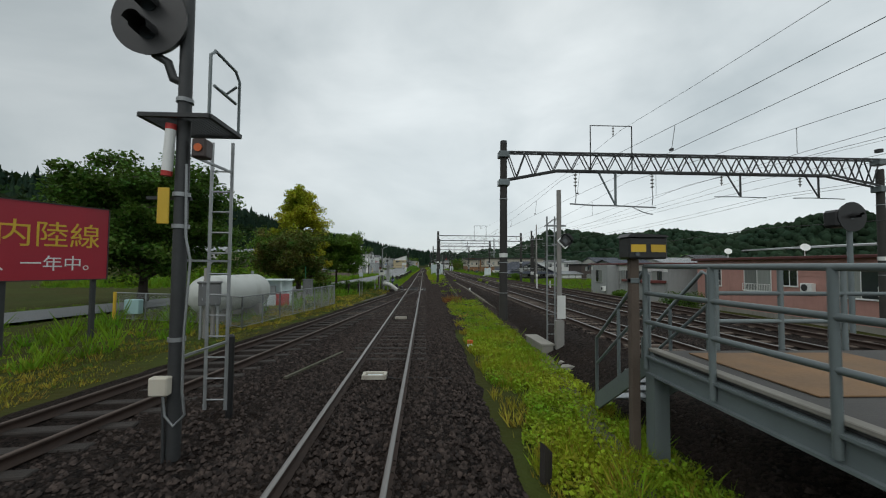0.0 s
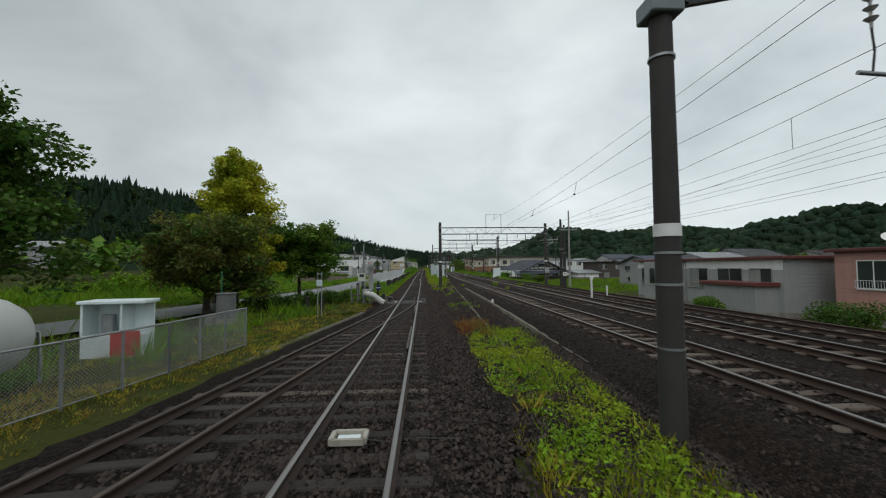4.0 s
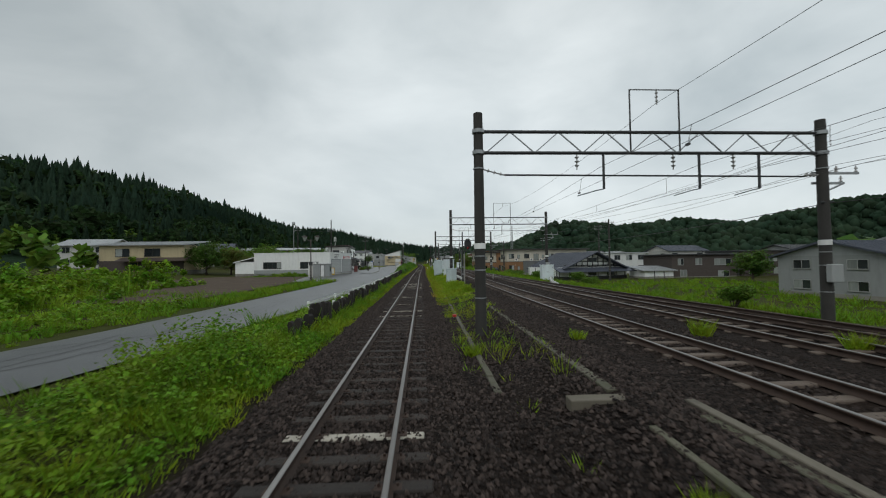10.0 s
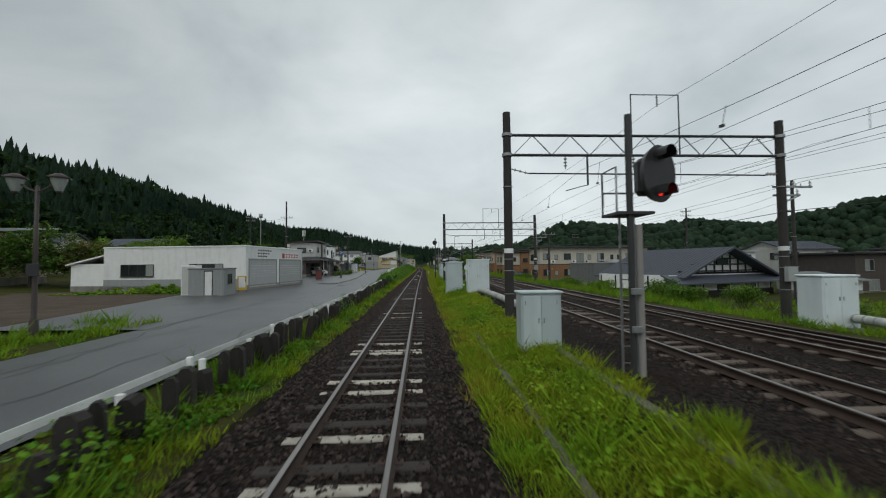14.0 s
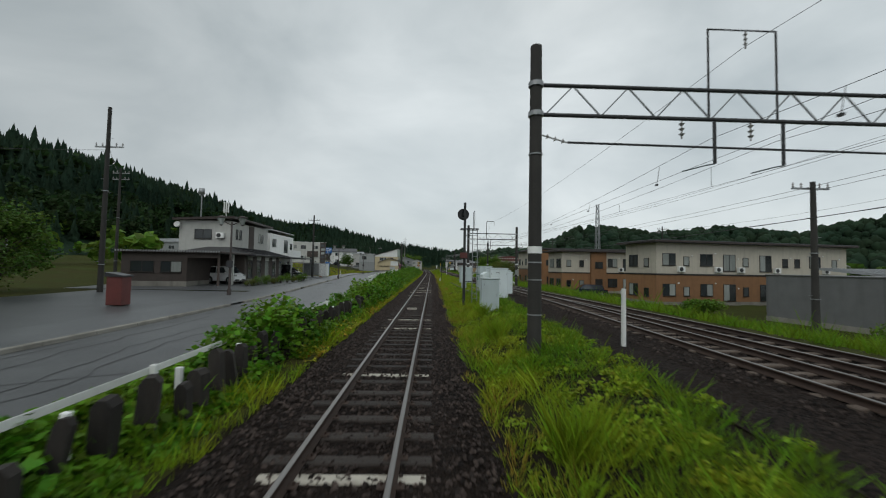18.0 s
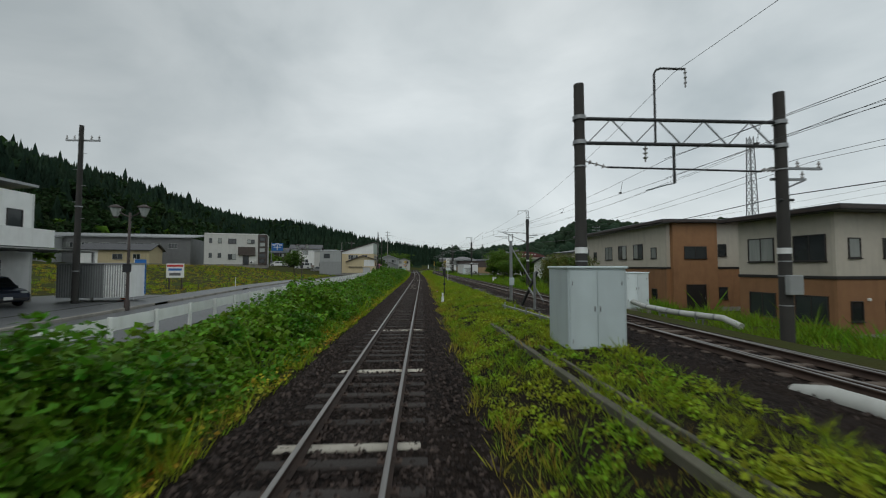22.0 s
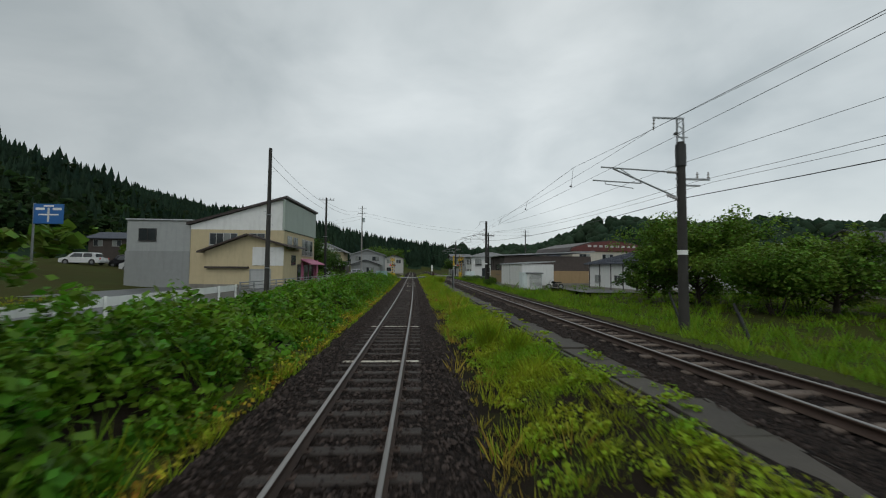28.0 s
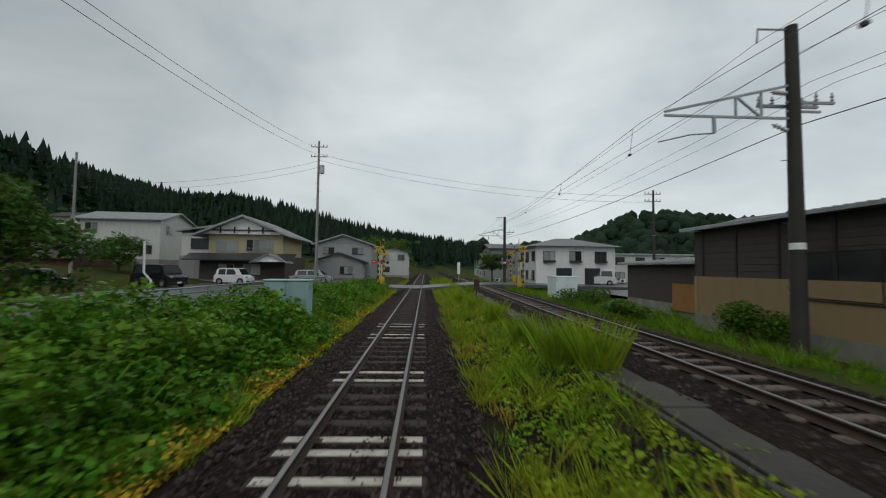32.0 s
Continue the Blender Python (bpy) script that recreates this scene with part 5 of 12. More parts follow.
# bar writing and a round mark over the shutters
sg = part("wall_sign", B().box(-0.005, 0.02, 6.3, 6.8, 2.72, 3.2, 0.004), RED, t_, "round red mark and dark red letters")
for i in range(5):
    a = 7.0 + i * 0.6
    b = B().box(0.0, 0.025, a, a + 0.46, 3.05, 3.13).box(0.0, 0.025, a + 0.16, a + 0.25, 2.76, 3.2).box(0.0, 0.025, a, a + 0.42, 2.82, 2.89)
    part("letter", b, RED, sg)
for i in range(3):
    for j in range(6 - i):
        a = 1.8 + j * 0.42
        part("letter", B().box(0.0, 0.02, a, a + 0.3, 3.32 - 0.26 * i, 3.42 - 0.26 * i).box(0.0, 0.02, a + 0.12, a + 0.17, 3.26 - 0.26 * i, 3.45 - 0.26 * i), BLACK, sg)
downpipe(t_, 0.06, 10.8, 0, 3.5)

# site hut beside the depot
t_ = thing("site_hut", "pale grey ribbed metal site hut with white door", "hut", (-12.8, 96.15, 0.2), 2)
t_.matrix_basis = t_.matrix_basis @ Matrix.Diagonal((0.63, 0.72, 0.92, 1))
block(t_, -3.6, 0, 0, 2.7, 0, 1.95, GREY_SIDING, 0, 0.05)
rb = B()
for i in range(24):
    rb.box(-3.55 + i * 0.15, -3.5 + i * 0.15, -0.025, 0, 0.05, 1.9)
part("wall_ribs", rb, GREY_SIDING, t_)
flat_roof(t_, -3.6, 0, 0, 2.7, 1.95, 0.08, 0.1, GREY_DARK)
door(t_, fr(-1.9, 0, 0.05), 0.75, 1.75, WHITE)
window(t_, rt(0, 0.9, 0.85), 0.9, 0.75, 1, DARK_FRAME)
t_ = thing("storage_locker", "tall white metal locker beside the hut", "locker", (-15.5, 97.2, 0.2), 4)
part("body", B().box(-0.5, 0.5, -0.4, 0.4, 0, 2.1, 0.02), WHITE, t_)
part("door", B().box(-0.44, 0.44, -0.42, -0.4, 0.08, 2.0, 0.005), OFFWHITE, t_)

# dark house with a hipped lower roof and a pale upper floor
t_ = thing("dark_house", "dark-clad house with pale upper storey and carport", "house", (-25.2, 139.0, 0.25), 3)
block(t_, 0.2, 5.4, 0, 5.5, 0, 2.75, DARK_SIDING, 0.2)
part("bay_wall", B().box(5.4, 8.0, 5.2, 5.45, 0, 2.75), DARK_SIDING, t_)
part("bay_post", B().box(7.85, 8.0, 0.02, 0.17, 0, 2.75), DARK_SIDING, t_)
part("bay_post", B().box(7.85, 8.0, 2.7, 2.85, 0, 2.75), OFFWHITE, t_)
part("bay_lintel", B().box(5.4, 8.0, 0.0, 0.14, 2.35, 2.75), DARK_SIDING, t_)
flat_roof(t_, 0.2, 8.0, 0, 5.5, 2.75, 0.35, 0.18, ROOF_BROWN)
b = B()
for i in range(39):
    b.box(-0.1 + i * 0.215, 0.0 + i * 0.215, -0.4, -0.33, 2.8, 2.95)
part("roof_ribs", b, ROOF_GREY, t_)
window(t_, fr(0.9, 0, 1.1), 1.9, 0.95, 2, DARK_FRAME)
window(t_, fr(3.3, 0, 1.1), 1.7, 0.95, 2, DARK_FRAME)
block(t_, 1.5, 7.0, 5.5, 19.0, 0, 2.8, OFFWHITE)
for i in range(5):
    part("dark_panel", B().box(7.0, 7.05, 7.2 + i * 2.5, 8.3 + i * 2.5, 0.1, 2.7), DARK_SIDING, t_)
    window(t_, rt(7.0, 8.4 + i * 2.45, 0.4), 1.2, 1.9, 1, DARK_FRAME)
hip = B()
hip.add([(0.9, 5.0, 2.85), (8.2, 5.0, 2.85), (8.2, 19.8, 2.85), (0.9, 19.8, 2.85), (4.5, 8.6, 3.95), (4.5, 16.2, 3.95)], [(0, 1, 4), (1, 2, 5, 4), (2, 3, 5), (3, 0, 4, 5), (3, 2, 1, 0)])
r_ = part("lower_roof", hip, ROOF_DARK, t_)
ribs_on(r_, (8.2, 5.0, 2.85), (8.2, 19.8, 2.85), (4.5, 8.6, 3.95), (4.5, 16.2, 3.95), 0.45, ROOF_DARK)
block(t_, 0.5, 5.6, 7.5, 18.0, 3.2, 6.3, OFFWHITE, 0, 0)
shed_roof(t_, 0.5, 5.6, 7.5, 18.0, 6.25, 6.55, 0.5, 0.2, ROOF_BROWN)
part("tall_panel", B().box(5.6, 5.66, 12.0, 13.4, 3.5, 6.25), DARK_SIDING, t_)
for a in (8.6, 9.5, 15.0, 15.9):
    window(t_, rt(5.6, a, 4.5), 0.5, 1.05, 1, DARK_FRAME)
window(t_, fr(2.0, 7.5, 4.4), 1.7, 1.0, 2, DARK_FRAME)
ac_unit(t_, fr(4.2, 7.5, 4.5))
part("carport_post", B().box(7.6, 7.72, 5.6, 5.72, 0, 2.75), WHITE, t_, "white carport post")
part("carport_roof", B().box(6.9, 9.0, 5.3, 9.6, 2.72, 2.86, 0.02), ROOF_DARK, t_)
b = B().cyl((0.4, 7.3, 5.8), (0.4, 7.15, 5.85), 0.3, 0.3, n=18).cyl((0.4, 7.5, 5.6), (0.4, 7.2, 5.8), 0.03, n=8)
part("satellite_dish", b, WHITE, t_)
b = B().cyl((1.2, 16, 6.5), (1.2, 16, 9.2), 0.05, n=10)
for dx in (-0.25, 0, 0.25):
    b.box(1.2 + dx - 0.07, 1.2 + dx + 0.07, 15.92, 16.08, 8.2, 9.5, 0.02)
part("antenna", b, WHITE, t_)

# white cubic house with a front carport
t_ = thing("white_house", "white cubic house with balcony and open carport", "house", (-29.5, 159.5, 0.3), 2)
block(t_, 0, 8.3, 0, 10.0, 0, 6.1, WHITE)
shed_roof(t_, 0, 8.3, 0, 10.0, 6.1, 6.5, 0.1, 0.15, ROOF_GREY, seams=0)
window(t_, rt(8.3, 0.8, 4.3), 1.4, 1.1, 2, DARK_FRAME)
window(t_, rt(8.3, 5.6, 3.6), 1.6, 1.9, 2, DARK_FRAME)
window(t_, rt(8.3, 8.4, 3.9), 0.9, 1.2, 1, DARK_FRAME)
part("balcony", B().box(8.3, 9.6, 3.6, 9.8, 3.0, 3.15).box(9.5, 9.6, 3.6, 9.8, 3.15, 4.0), WHITE, t_)
b = B()
for i in range(11):
    b.bar((8.75, -1.2 + i * 1.1, 2.75), (11.6, -1.2 + i * 1.1, 2.75), 0.06)
cp = part("carport", b.box(8.4, 11.7, -1.4, 10.2, 2.78, 2.84), ALU, t_)
for y in (-1.2, 4.4, 10.0):
    part("carport_post", B().box(11.5, 11.62, y - 0.06, y + 0.06, 0, 2.78), ALU, t_)
for i in range(6):
    part("lattice_bar", B().bar((11.55, -1.2, 0.4 + i * 0.35), (11.55, 4.3, 0.4 + i * 0.35), 0.05), DARK_FRAME, t_)
door(t_, rt(8.3, 7.2, 0.1), 0.9, 2.1, DARK_FRAME, True)
window(t_, rt(8.3, 1.0, 0.6), 2.4, 1.7, 2, DARK_FRAME)

# three metal sheds by the street, standing side by side
for i in range(3):
    t_ = thing("metal_shed", "small pale blue-grey corrugated metal shed", "shed", (-19.7 + i * 1.28, 169.2, 0.45), 3, group="sheds by the street")
    b = B().box(0, 1.25, 0, 1.6, 0, 1.9, 0.02)
    part("body", b, GREY_SIDING if i < 2 else WHITE, t_)
    b = B()
    for k in range(9):
        b.box(0.06 + k * 0.13, 0.11 + k * 0.13, -0.02, 0, 0.05, 1.85)
    part("door_ribs", b, GREY_DARK if i < 2 else GREY_SIDING, t_)
    part("roof", B().box(-0.05, 1.28, -0.08, 1.68, 1.9, 1.98, 0.01), ROOF_GREY, t_)

# white modern house in the meadow
zt = gz_at(-42, 236)
t_ = thing("modern_house", "white flat-roofed modern house with dark stair panel", "house", (-46.1, 234.0, zt), 18)
block(t_, 0, 12.4, 0, 9.5, 0, 7.0, OFFWHITE)
flat_roof(t_, 0, 12.4, 0, 9.5, 7.0, 0.05, 0.15, WHITE, "parapet")
part("stair_panel", B().box(10.6, 12.45, -0.06, 3.0, 0.1, 7.1), DARK_SIDING, t_)
part("porch_panel", B().box(6.6, 10.0, -0.35, 0, 2.3, 4.2), DARK_SIDING, t_)
for a, z, w, h in ((0.9, 5.0, 0.6, 1.0), (2.6, 5.0, 0.7, 1.0), (4.6, 4.9, 1.6, 1.1), (8.4, 5.0, 1.5, 0.9), (0.9, 1.8, 0.6, 1.0), (2.6, 1.8, 0.7, 1.0), (4.6, 1.4, 1.6, 1.2)):
    window(t_, fr(a, 0, z), w, h, 2 if w > 1 else 1, DARK_FRAME)
for k in range(5):
    window(t_, fr(10.9, -0.06, 0.6 + k * 1.25), 1.2, 0.9, 1, DARK_FRAME, False)
door(t_, fr(7.6, 0, 0.1), 1.1, 2.1, DARK_FRAME, True)
ac_unit(t_, fr(9.0, 0, 0.5))
downpipe(t_, -0.05, 0.3, 0, 7)

# long grey workshop behind it
zt = gz_at(-66, 236)
t_ = thing("long_workshop", "long grey two-storey workshop with pale roof", "building", (-92, 226.0, zt), 14)
block(t_, 0, 43.0, 0, 12, 0, 6.0, GREY_DARK)
block(t_, 0, 20.0, -3.0, 0, 0, 5.6, GREY_SIDING)
flat_roof(t_, 0, 20, -3, 0, 5.6, 0.3, 0.25, ROOF_GREY)
shed_roof(t_, 0, 43.0, 0, 12, 6.0, 7.4, 0.5, 0.25, ROOF_GREY, "y1", 0.9)
for i in range(13):
    if i < 6:
        window(t_, fr(1.2 + i * 3.1, -3, 3.6), 1.6, 1.1, 2)
        window(t_, fr(1.2 + i * 3.1, -3, 1.0), 1.6, 1.1, 2)
    else:
        window(t_, fr(1.5 + i * 3.1, 0, 3.7), 1.7, 1.1, 3)
zt = gz_at(-54, 224)
t_ = thing("tan_shed", "low tan house with dark shed roof", "house", (-61.0, 220.5, zt), 14)
block(t_, 0, 11.0, 0, 6.5, 0, 2.9, OCHRE)
gable_roof(t_, 0, 11.0, 0, 6.5, 2.9, 1.1, 0.5, 0.14, ROOF_DARK, "x", OCHRE)
window(t_, fr(5.2, 0, 1.1), 1.6, 1.0, 2)
window(t_, fr(8.4, 0, 1.1), 1.2, 1.0, 2)
part("white_wall", B().box(0, 3.0, -0.03, 0, 0, 2.9), WHITE, t_)

# house at the lot's back with a pale ribbed roof
zt = gz_at(-44, 107)
t_ = thing("yellow_house", "yellow-beige two-storey house with pale metal roof", "house", (-52.0, 105.0, zt), 2)
block(t_, 0, 13.2, 0, 7.0, 0, 4.6, OCHRE)
shed_roof(t_, 0, 13.2, 0, 7.0, 4.5, 5.4, 0.6, 0.14, ROOF_GREY, "y1", 0.4)
window(t_, fr(7.0, 0, 2.7), 2.5, 1.3, 2, DARK_FRAME)
window(t_, fr(2.5, 0, 2.7), 2.2, 1.3, 2, DARK_FRAME)
part("brown_band", B().box(0, 13.2, -0.06, 0, 0, 2.0), DARK_SIDING, t_)
part("porch_roof", slab(B(), (3.5, -1.8, 1.95), (14.2, -1.8, 1.95), (14.2, 0, 2.5), (3.5, 0, 2.5), 0.1), ROOF_BROWN, t_)
door(t_, fr(4.5, -0.06, 0.05), 1.6, 1.8, TAN, True)
window(t_, fr(8.6, -0.06, 0.6), 1.7, 1.1, 2, DARK_FRAME)

# far houses on the town side, below the wooded ridge
def plain_house(x, y, rz, w, d, h, wall, roof, rise, along="x", label="far house", seed=0, floors=2, low=None, over=0.5, guard=False):
    z = gz_at(x, y)
    t = thing("house", label, "house", (x, y, z), rz)
    block(t, 0, w, 0, d, 0, h, wall, 0.0)
    if rise > 0:
        gable_roof(t, 0, w, 0, d, h, rise, over, 0.13, roof, along, wall)
    else:
        flat_roof(t, 0, w, 0, d, h, over * 0.7, 0.2, roof)
    rg = random.Random(seed)
    for f in range(floors):
        zz = f * h / floors + h / floors * 0.36
        n = max(1, int(w / 3.0))
        for i in range(n):
            if rg.random() < 0.82:
                window(t, fr(w * (i + 0.5) / n - 0.75, 0, zz), 1.5, min(1.2, h / floors * 0.48), 2, rng=rg, frame_mat=ALU if seed % 2 else DARK_FRAME, rail=guard and rg.random() < 0.5)
        n = max(1, int(d / 3.4))
        for i in range(n):
            if rg.random() < 0.75:
                window(t, (rt(w, d * (i + 0.5) / n - 0.7, zz) if x < 0 else lf(0, d * (i + 0.5) / n + 0.7, zz)), 1.4, min(1.1, h / floors * 0.46), 2, rng=rg, frame_mat=ALU if seed % 2 else DARK_FRAME)
    if low:
        part("porch_roof", slab(B(), (w * 0.1, -1.3, low - 0.35), (w * 0.9, -1.3, low - 0.35), (w * 0.9, 0, low), (w * 0.1, 0, low), 0.1), roof, t)
    if rg.random() < 0.6:
        ac_unit(t, fr(w * 0.12, 0, 0.3))
    return t


plain_house(-30, 262, 5, 8, 8, 5.6, OFFWHITE, ROOF_GREY, 0.0, label="pale two-storey house near the bend", seed=3)
plain_house(-40, 272, 10, 9, 7, 5.6, WHITE, ROOF_DARK, 1.3, label="white house with dark roof", seed=4)
plain_house(-58, 285, 6, 12, 8, 4.6, DARK_SIDING, ROOF_BLUE, 1.2, label="dark low house behind the street", seed=5)
plain_house(-62, 150, 6, 9, 7, 5.0, GREY_SIDING, ROOF_BLUE, 1.5, label="grey house below the wooded ridge", seed=6)
plain_house(-70, 118, 4, 9, 7, 4.8, OFFWHITE, ROOF_GREY, 1.2, label="pale house below the wooded ridge", seed=7)
plain_house(-85, 95, 4, 10, 7, 4.6, GREY_SIDING, ROOF_GREY, 1.2, label="pale house below the wooded ridge", seed=8)
plain_house(-60, 128, 4, 8, 6, 4.6, OFFWHITE, ROOF_BLUE, 1.3, label="white house below the wooded ridge", seed=9)

# shop and workshop at the bend, roof rising to the track side
zt = 0.3
t_ = thing("corner_shop", "pale green and ochre shop with bright pink front", "shop", (-19.2, 247.2, zt), 0)
t_.matrix_basis = t_.matrix_basis @ Matrix.Diagonal((1, 0.83, 0.97, 1))
block(t_, 0, 8.0, 0, 12.2, 0, 5.3, OCHRE, 0.0)
pts = [(0, 5.3), (8.0, 5.3), (8.0, 8.2), (0, 5.7)]
part("upper_front", B().prism(pts, 0.0, 0.14), WHITE, t_)
part("upper_back", B().prism(pts, 12.06, 12.2), WHITE, t_)
part("upper_side", B().box(7.9, 8.12, -0.15, 12.35, 5.35, 8.15, 0.02), PALE_GREEN, t_, "pale grey-green upper cladding")
shed_roof(t_, 0, 8.0, 0, 12.2, 5.7, 8.3, 0.3, 0.16, ROOF_BROWN)
part("pink_front", B().box(7.95, 8.2, 5.6, 12.2, 0, 2.35).box(7.95, 8.3, 6.0, 6.5, 0, 2.5).box(7.95, 8.5, 11.4, 12.3, 0, 2.75), PINK_HOT, t_, "bright pink shop front")
part("pink_awning", slab(B(), (9.2, 5.6, 2.3), (9.2, 12.3, 2.3), (8.0, 12.3, 2.85), (8.0, 5.6, 2.85), 0.1), PINK_HOT, t_, "sloping pink awning")
for a, w in ((6.7, 1.8), (8.9, 2.2)):
    window(t_, rt(8.2, a, 0.35), w, 1.85, 2, DARK_FRAME, curtain=0.1)
door(t_, rt(8.2, 4.2, 0.05), 1.1, 2.1, DARK_FRAME, True)
window(t_, rt(8.0, 6.6, 3.15), 4.6, 1.75, 4, ALU, rail=True)
for a in (1.2, 3.3):
    window(t_, rt(8.0, a, 3.7), 1.5, 1.2, 2, ALU)
window(t_, rt(8.0, 1.2, 0.7), 2.0, 1.8, 2, DARK_FRAME)
part("wooden_board", B().box(8.0, 8.08, 1.2, 3.2, 0.5, 1.35), TAN, t_)
window(t_, fr(1.6, 0, 3.9), 2.4, 1.1, 4, ALU)
window(t_, fr(5.0, 0, 3.9), 1.4, 1.1, 2, ALU)
# low annex in front of the shop
t_ = thing("shop_annex", "low ochre annex with a slanting brown roof", "building", (-17.6, 246.6, 0.3), 0)
block(t_, 0, 6.6, 0, 5.3, 0, 3.2, OCHRE)
part("white_upper", B().box(4.0, 6.65, -0.04, 0, 2.0, 3.6), WHITE, t_)
part("front_fill", B().prism([(0, 3.2), (6.6, 3.2), (6.6, 3.75), (3.6, 4.6)], 0.0, 0.14), OCHRE, t_)
sl_ = B()
slab(sl_, (-0.5, -0.5, 3.2), (3.6, -0.5, 4.75), (3.6, 5.3, 4.75), (-0.5, 5.3, 3.2), 0.14)
slab(sl_, (3.6, -0.5, 4.75), (7.2, -0.5, 3.75), (7.2, 5.3, 3.75), (3.6, 5.3, 4.75), 0.14)
part("roof", sl_, ROOF_BROWN, t_)
shutter(t_, fr(3.9, -0.02, 0.05), 1.6, 1.5)
window(t_, rt(6.6, 2.2, 2.1), 1.2, 0.9, 1, DARK_FRAME)
part("brown_beam", B().box(0.1, 3.7, -0.3, 0, 1.75, 1.9), DARK_SIDING, t_)
t_ = thing("grey_annex", "flat-roofed grey two-storey block", "building", (-24.8, 247.5, 0.3), 0)
block(t_, 0, 5.4, 0, 8, 0, 5.9, GREY_SIDING)
flat_roof(t_, 0, 5.4, 0, 8, 5.9, 0.12, 0.14, ROOF_GREY)
window(t_, fr(1.0, 0, 4.1), 1.5, 1.1, 2, DARK_FRAME)
part("lower_wall", B().box(-0.05, 5.45, -0.08, 0, 0, 3.2), GREY_SIDING, t_)

# houses at the level crossing
t_ = thing("gabled_house", "two-storey Japanese house with ochre gable and dark lower walls", "house", (-27.0, 301.0, 0.25), 4)
block(t_, 2, 11, 0, 9, 0, 3.0, DARK_SIDING, 0.2)
block(t_, 2.6, 10.6, 0.6, 8.6, 3.0, 5.4, OCHRE, 0, 0)
gable_roof(t_, 2.2, 11, 0, 9, 5.4, 1.9, 0.8, 0.18, ROOF_GREY, "y", WHITE)
block(t_, -1.0, 4.0, 2, 9, 3.0, 5.6, OFFWHITE, 0, 0)
block(t_, -1.0, 2.0, 1.5, 9, 0, 3.0, GREY_SIDING)
shed_roof(t_, -1.2, 4.2, 1.8, 9.2, 5.7, 6.6, 0.3, 0.16, ROOF_GREY, "x1")
slab_ = slab(B(), (0.8, -1.4, 2.6), (12.2, -1.4, 2.6), (12.2, 0.3, 3.3), (0.8, 0.3, 3.3), 0.13)
part("pent_roof", slab_, ROOF_DARK, t_)
gable_roof(t_, 8.4, 11.6, -2.2, 0, 2.35, 0.8, 0.3, 0.1, ROOF_GREY, "y", WHITE, 0)
for i in range(4):
    part("gable_beam", B().box(4.0 + i * 1.5, 4.15 + i * 1.5, -0.12, -0.03, 5.5, 6.2), DARK_SIDING, t_)
part("gable_beam", B().box(3.0, 10.2, -0.12, -0.03, 5.75, 5.9), DARK_SIDING, t_)
window(t_, fr(3.4, 0.6, 3.5), 2.4, 1.2, 2, ALU)
window(t_, fr(6.6, 0.6, 3.5), 3.0, 1.4, 4, ALU, rail=True)
window(t_, fr(0.0, 2, 3.8), 2.2, 1.2, 2, DARK_FRAME)
window(t_, fr(4.0, 0, 1.0), 1.6, 1.1, 2, ALU)
window(t_, fr(6.6, 0, 1.0), 1.8, 1.1, 2, ALU)
ac_unit(t_, fr(4.6, 1.0, 2.0))
t_ = thing("grey_gabled_house", "pale grey gabled house by the level crossing", "house", (-17.5, 318.0, 0.2), 2)
block(t_, 0, 8.5, 0, 9, 0, 5.4, GREY_SIDING)
gable_roof(t_, 0, 8.5, 0, 9, 5.4, 1.4, 0.5, 0.15, ROOF_GREY, "y", GREY_SIDING)
block(t_, 0.6, 7.6, -3, 0, 0, 2.7, GREY_SIDING)
gable_roof(t_, 0.6, 7.6, -3, 0, 2.7, 1.2, 0.5, 0.12, ROOF_DARK, "y", GREY_SIDING)
for a in (1.2, 5.6):
    window(t_, fr(a, 0, 3.9), 1.7, 1.0, 2, DARK_FRAME)
window(t_, fr(4.4, -3, 0.9), 1.8, 1.1, 3, DARK_FRAME)
plain_house(-43.5, 307, 6, 9.5, 8, 5.4, OFFWHITE, ROOF_GREY, 1.2, "x", "beige two-storey house behind parked cars", 11)
plain_house(-58, 318, 6, 9, 8, 6.8, WHITE, ROOF_BROWN, 1.0, "x", "white house with red-brown trim", 12)
t_ = thing("red_barn", "low dark red barn with a brown roof", "barn", (-46, 297, 0.25), 8)
block(t_, 0, 10, 0, 6, 0, 2.6, ROOF_RED)
gable_roof(t_, 0, 10, 0, 6, 2.6, 1.7, 0.4, 0.13, ROOF_BROWN, "x", ROOF_RED)
plain_house(-10.5, 338, 2, 6, 8, 5.0, OFFWHITE, ROOF_BLUE, 1.0, "y", "house with pale blue roof beyond the crossing", 13)
plain_house(-20, 345, 2, 8, 8, 5.2, GREY_SIDING, ROOF_GREY, 1.3, "y", "grey house beyond the crossing", 14)

# ---- far side of the main line ----
# row of single-storey houses with red-edged roofs
zt = gz_at(26, 40)
t_ = thing("grey_row_house", "pale grey single-storey house with red-edged flat roof", "house", (23.6, 30.6, zt))
H_ = 2.45 - zt
block(t_, 0, 9, 0, 17, 0, H_, GREY_SIDING, 0.25)
part("white_band", B().box(-0.02, 0, 0, 17, H_ - 0.7, H_), WHITE, t_)
flat_roof(t_, 0, 9, 0, 17, H_, 0.35, 0.2, ROOF_RED)
block(t_, -1.3, 0, 9.5, 13.5, 0, H_ - 0.02, GREY_SIDING, 0.25)
for a, w in ((16.2, 1.4), (8.8, 2.2), (5.6, 2.4), (2.6, 1.8)):
    window(t_, lf(0, a, H_ - 2.2), w, 1.6, 2, ALU, rail=True, curtain=0.6)
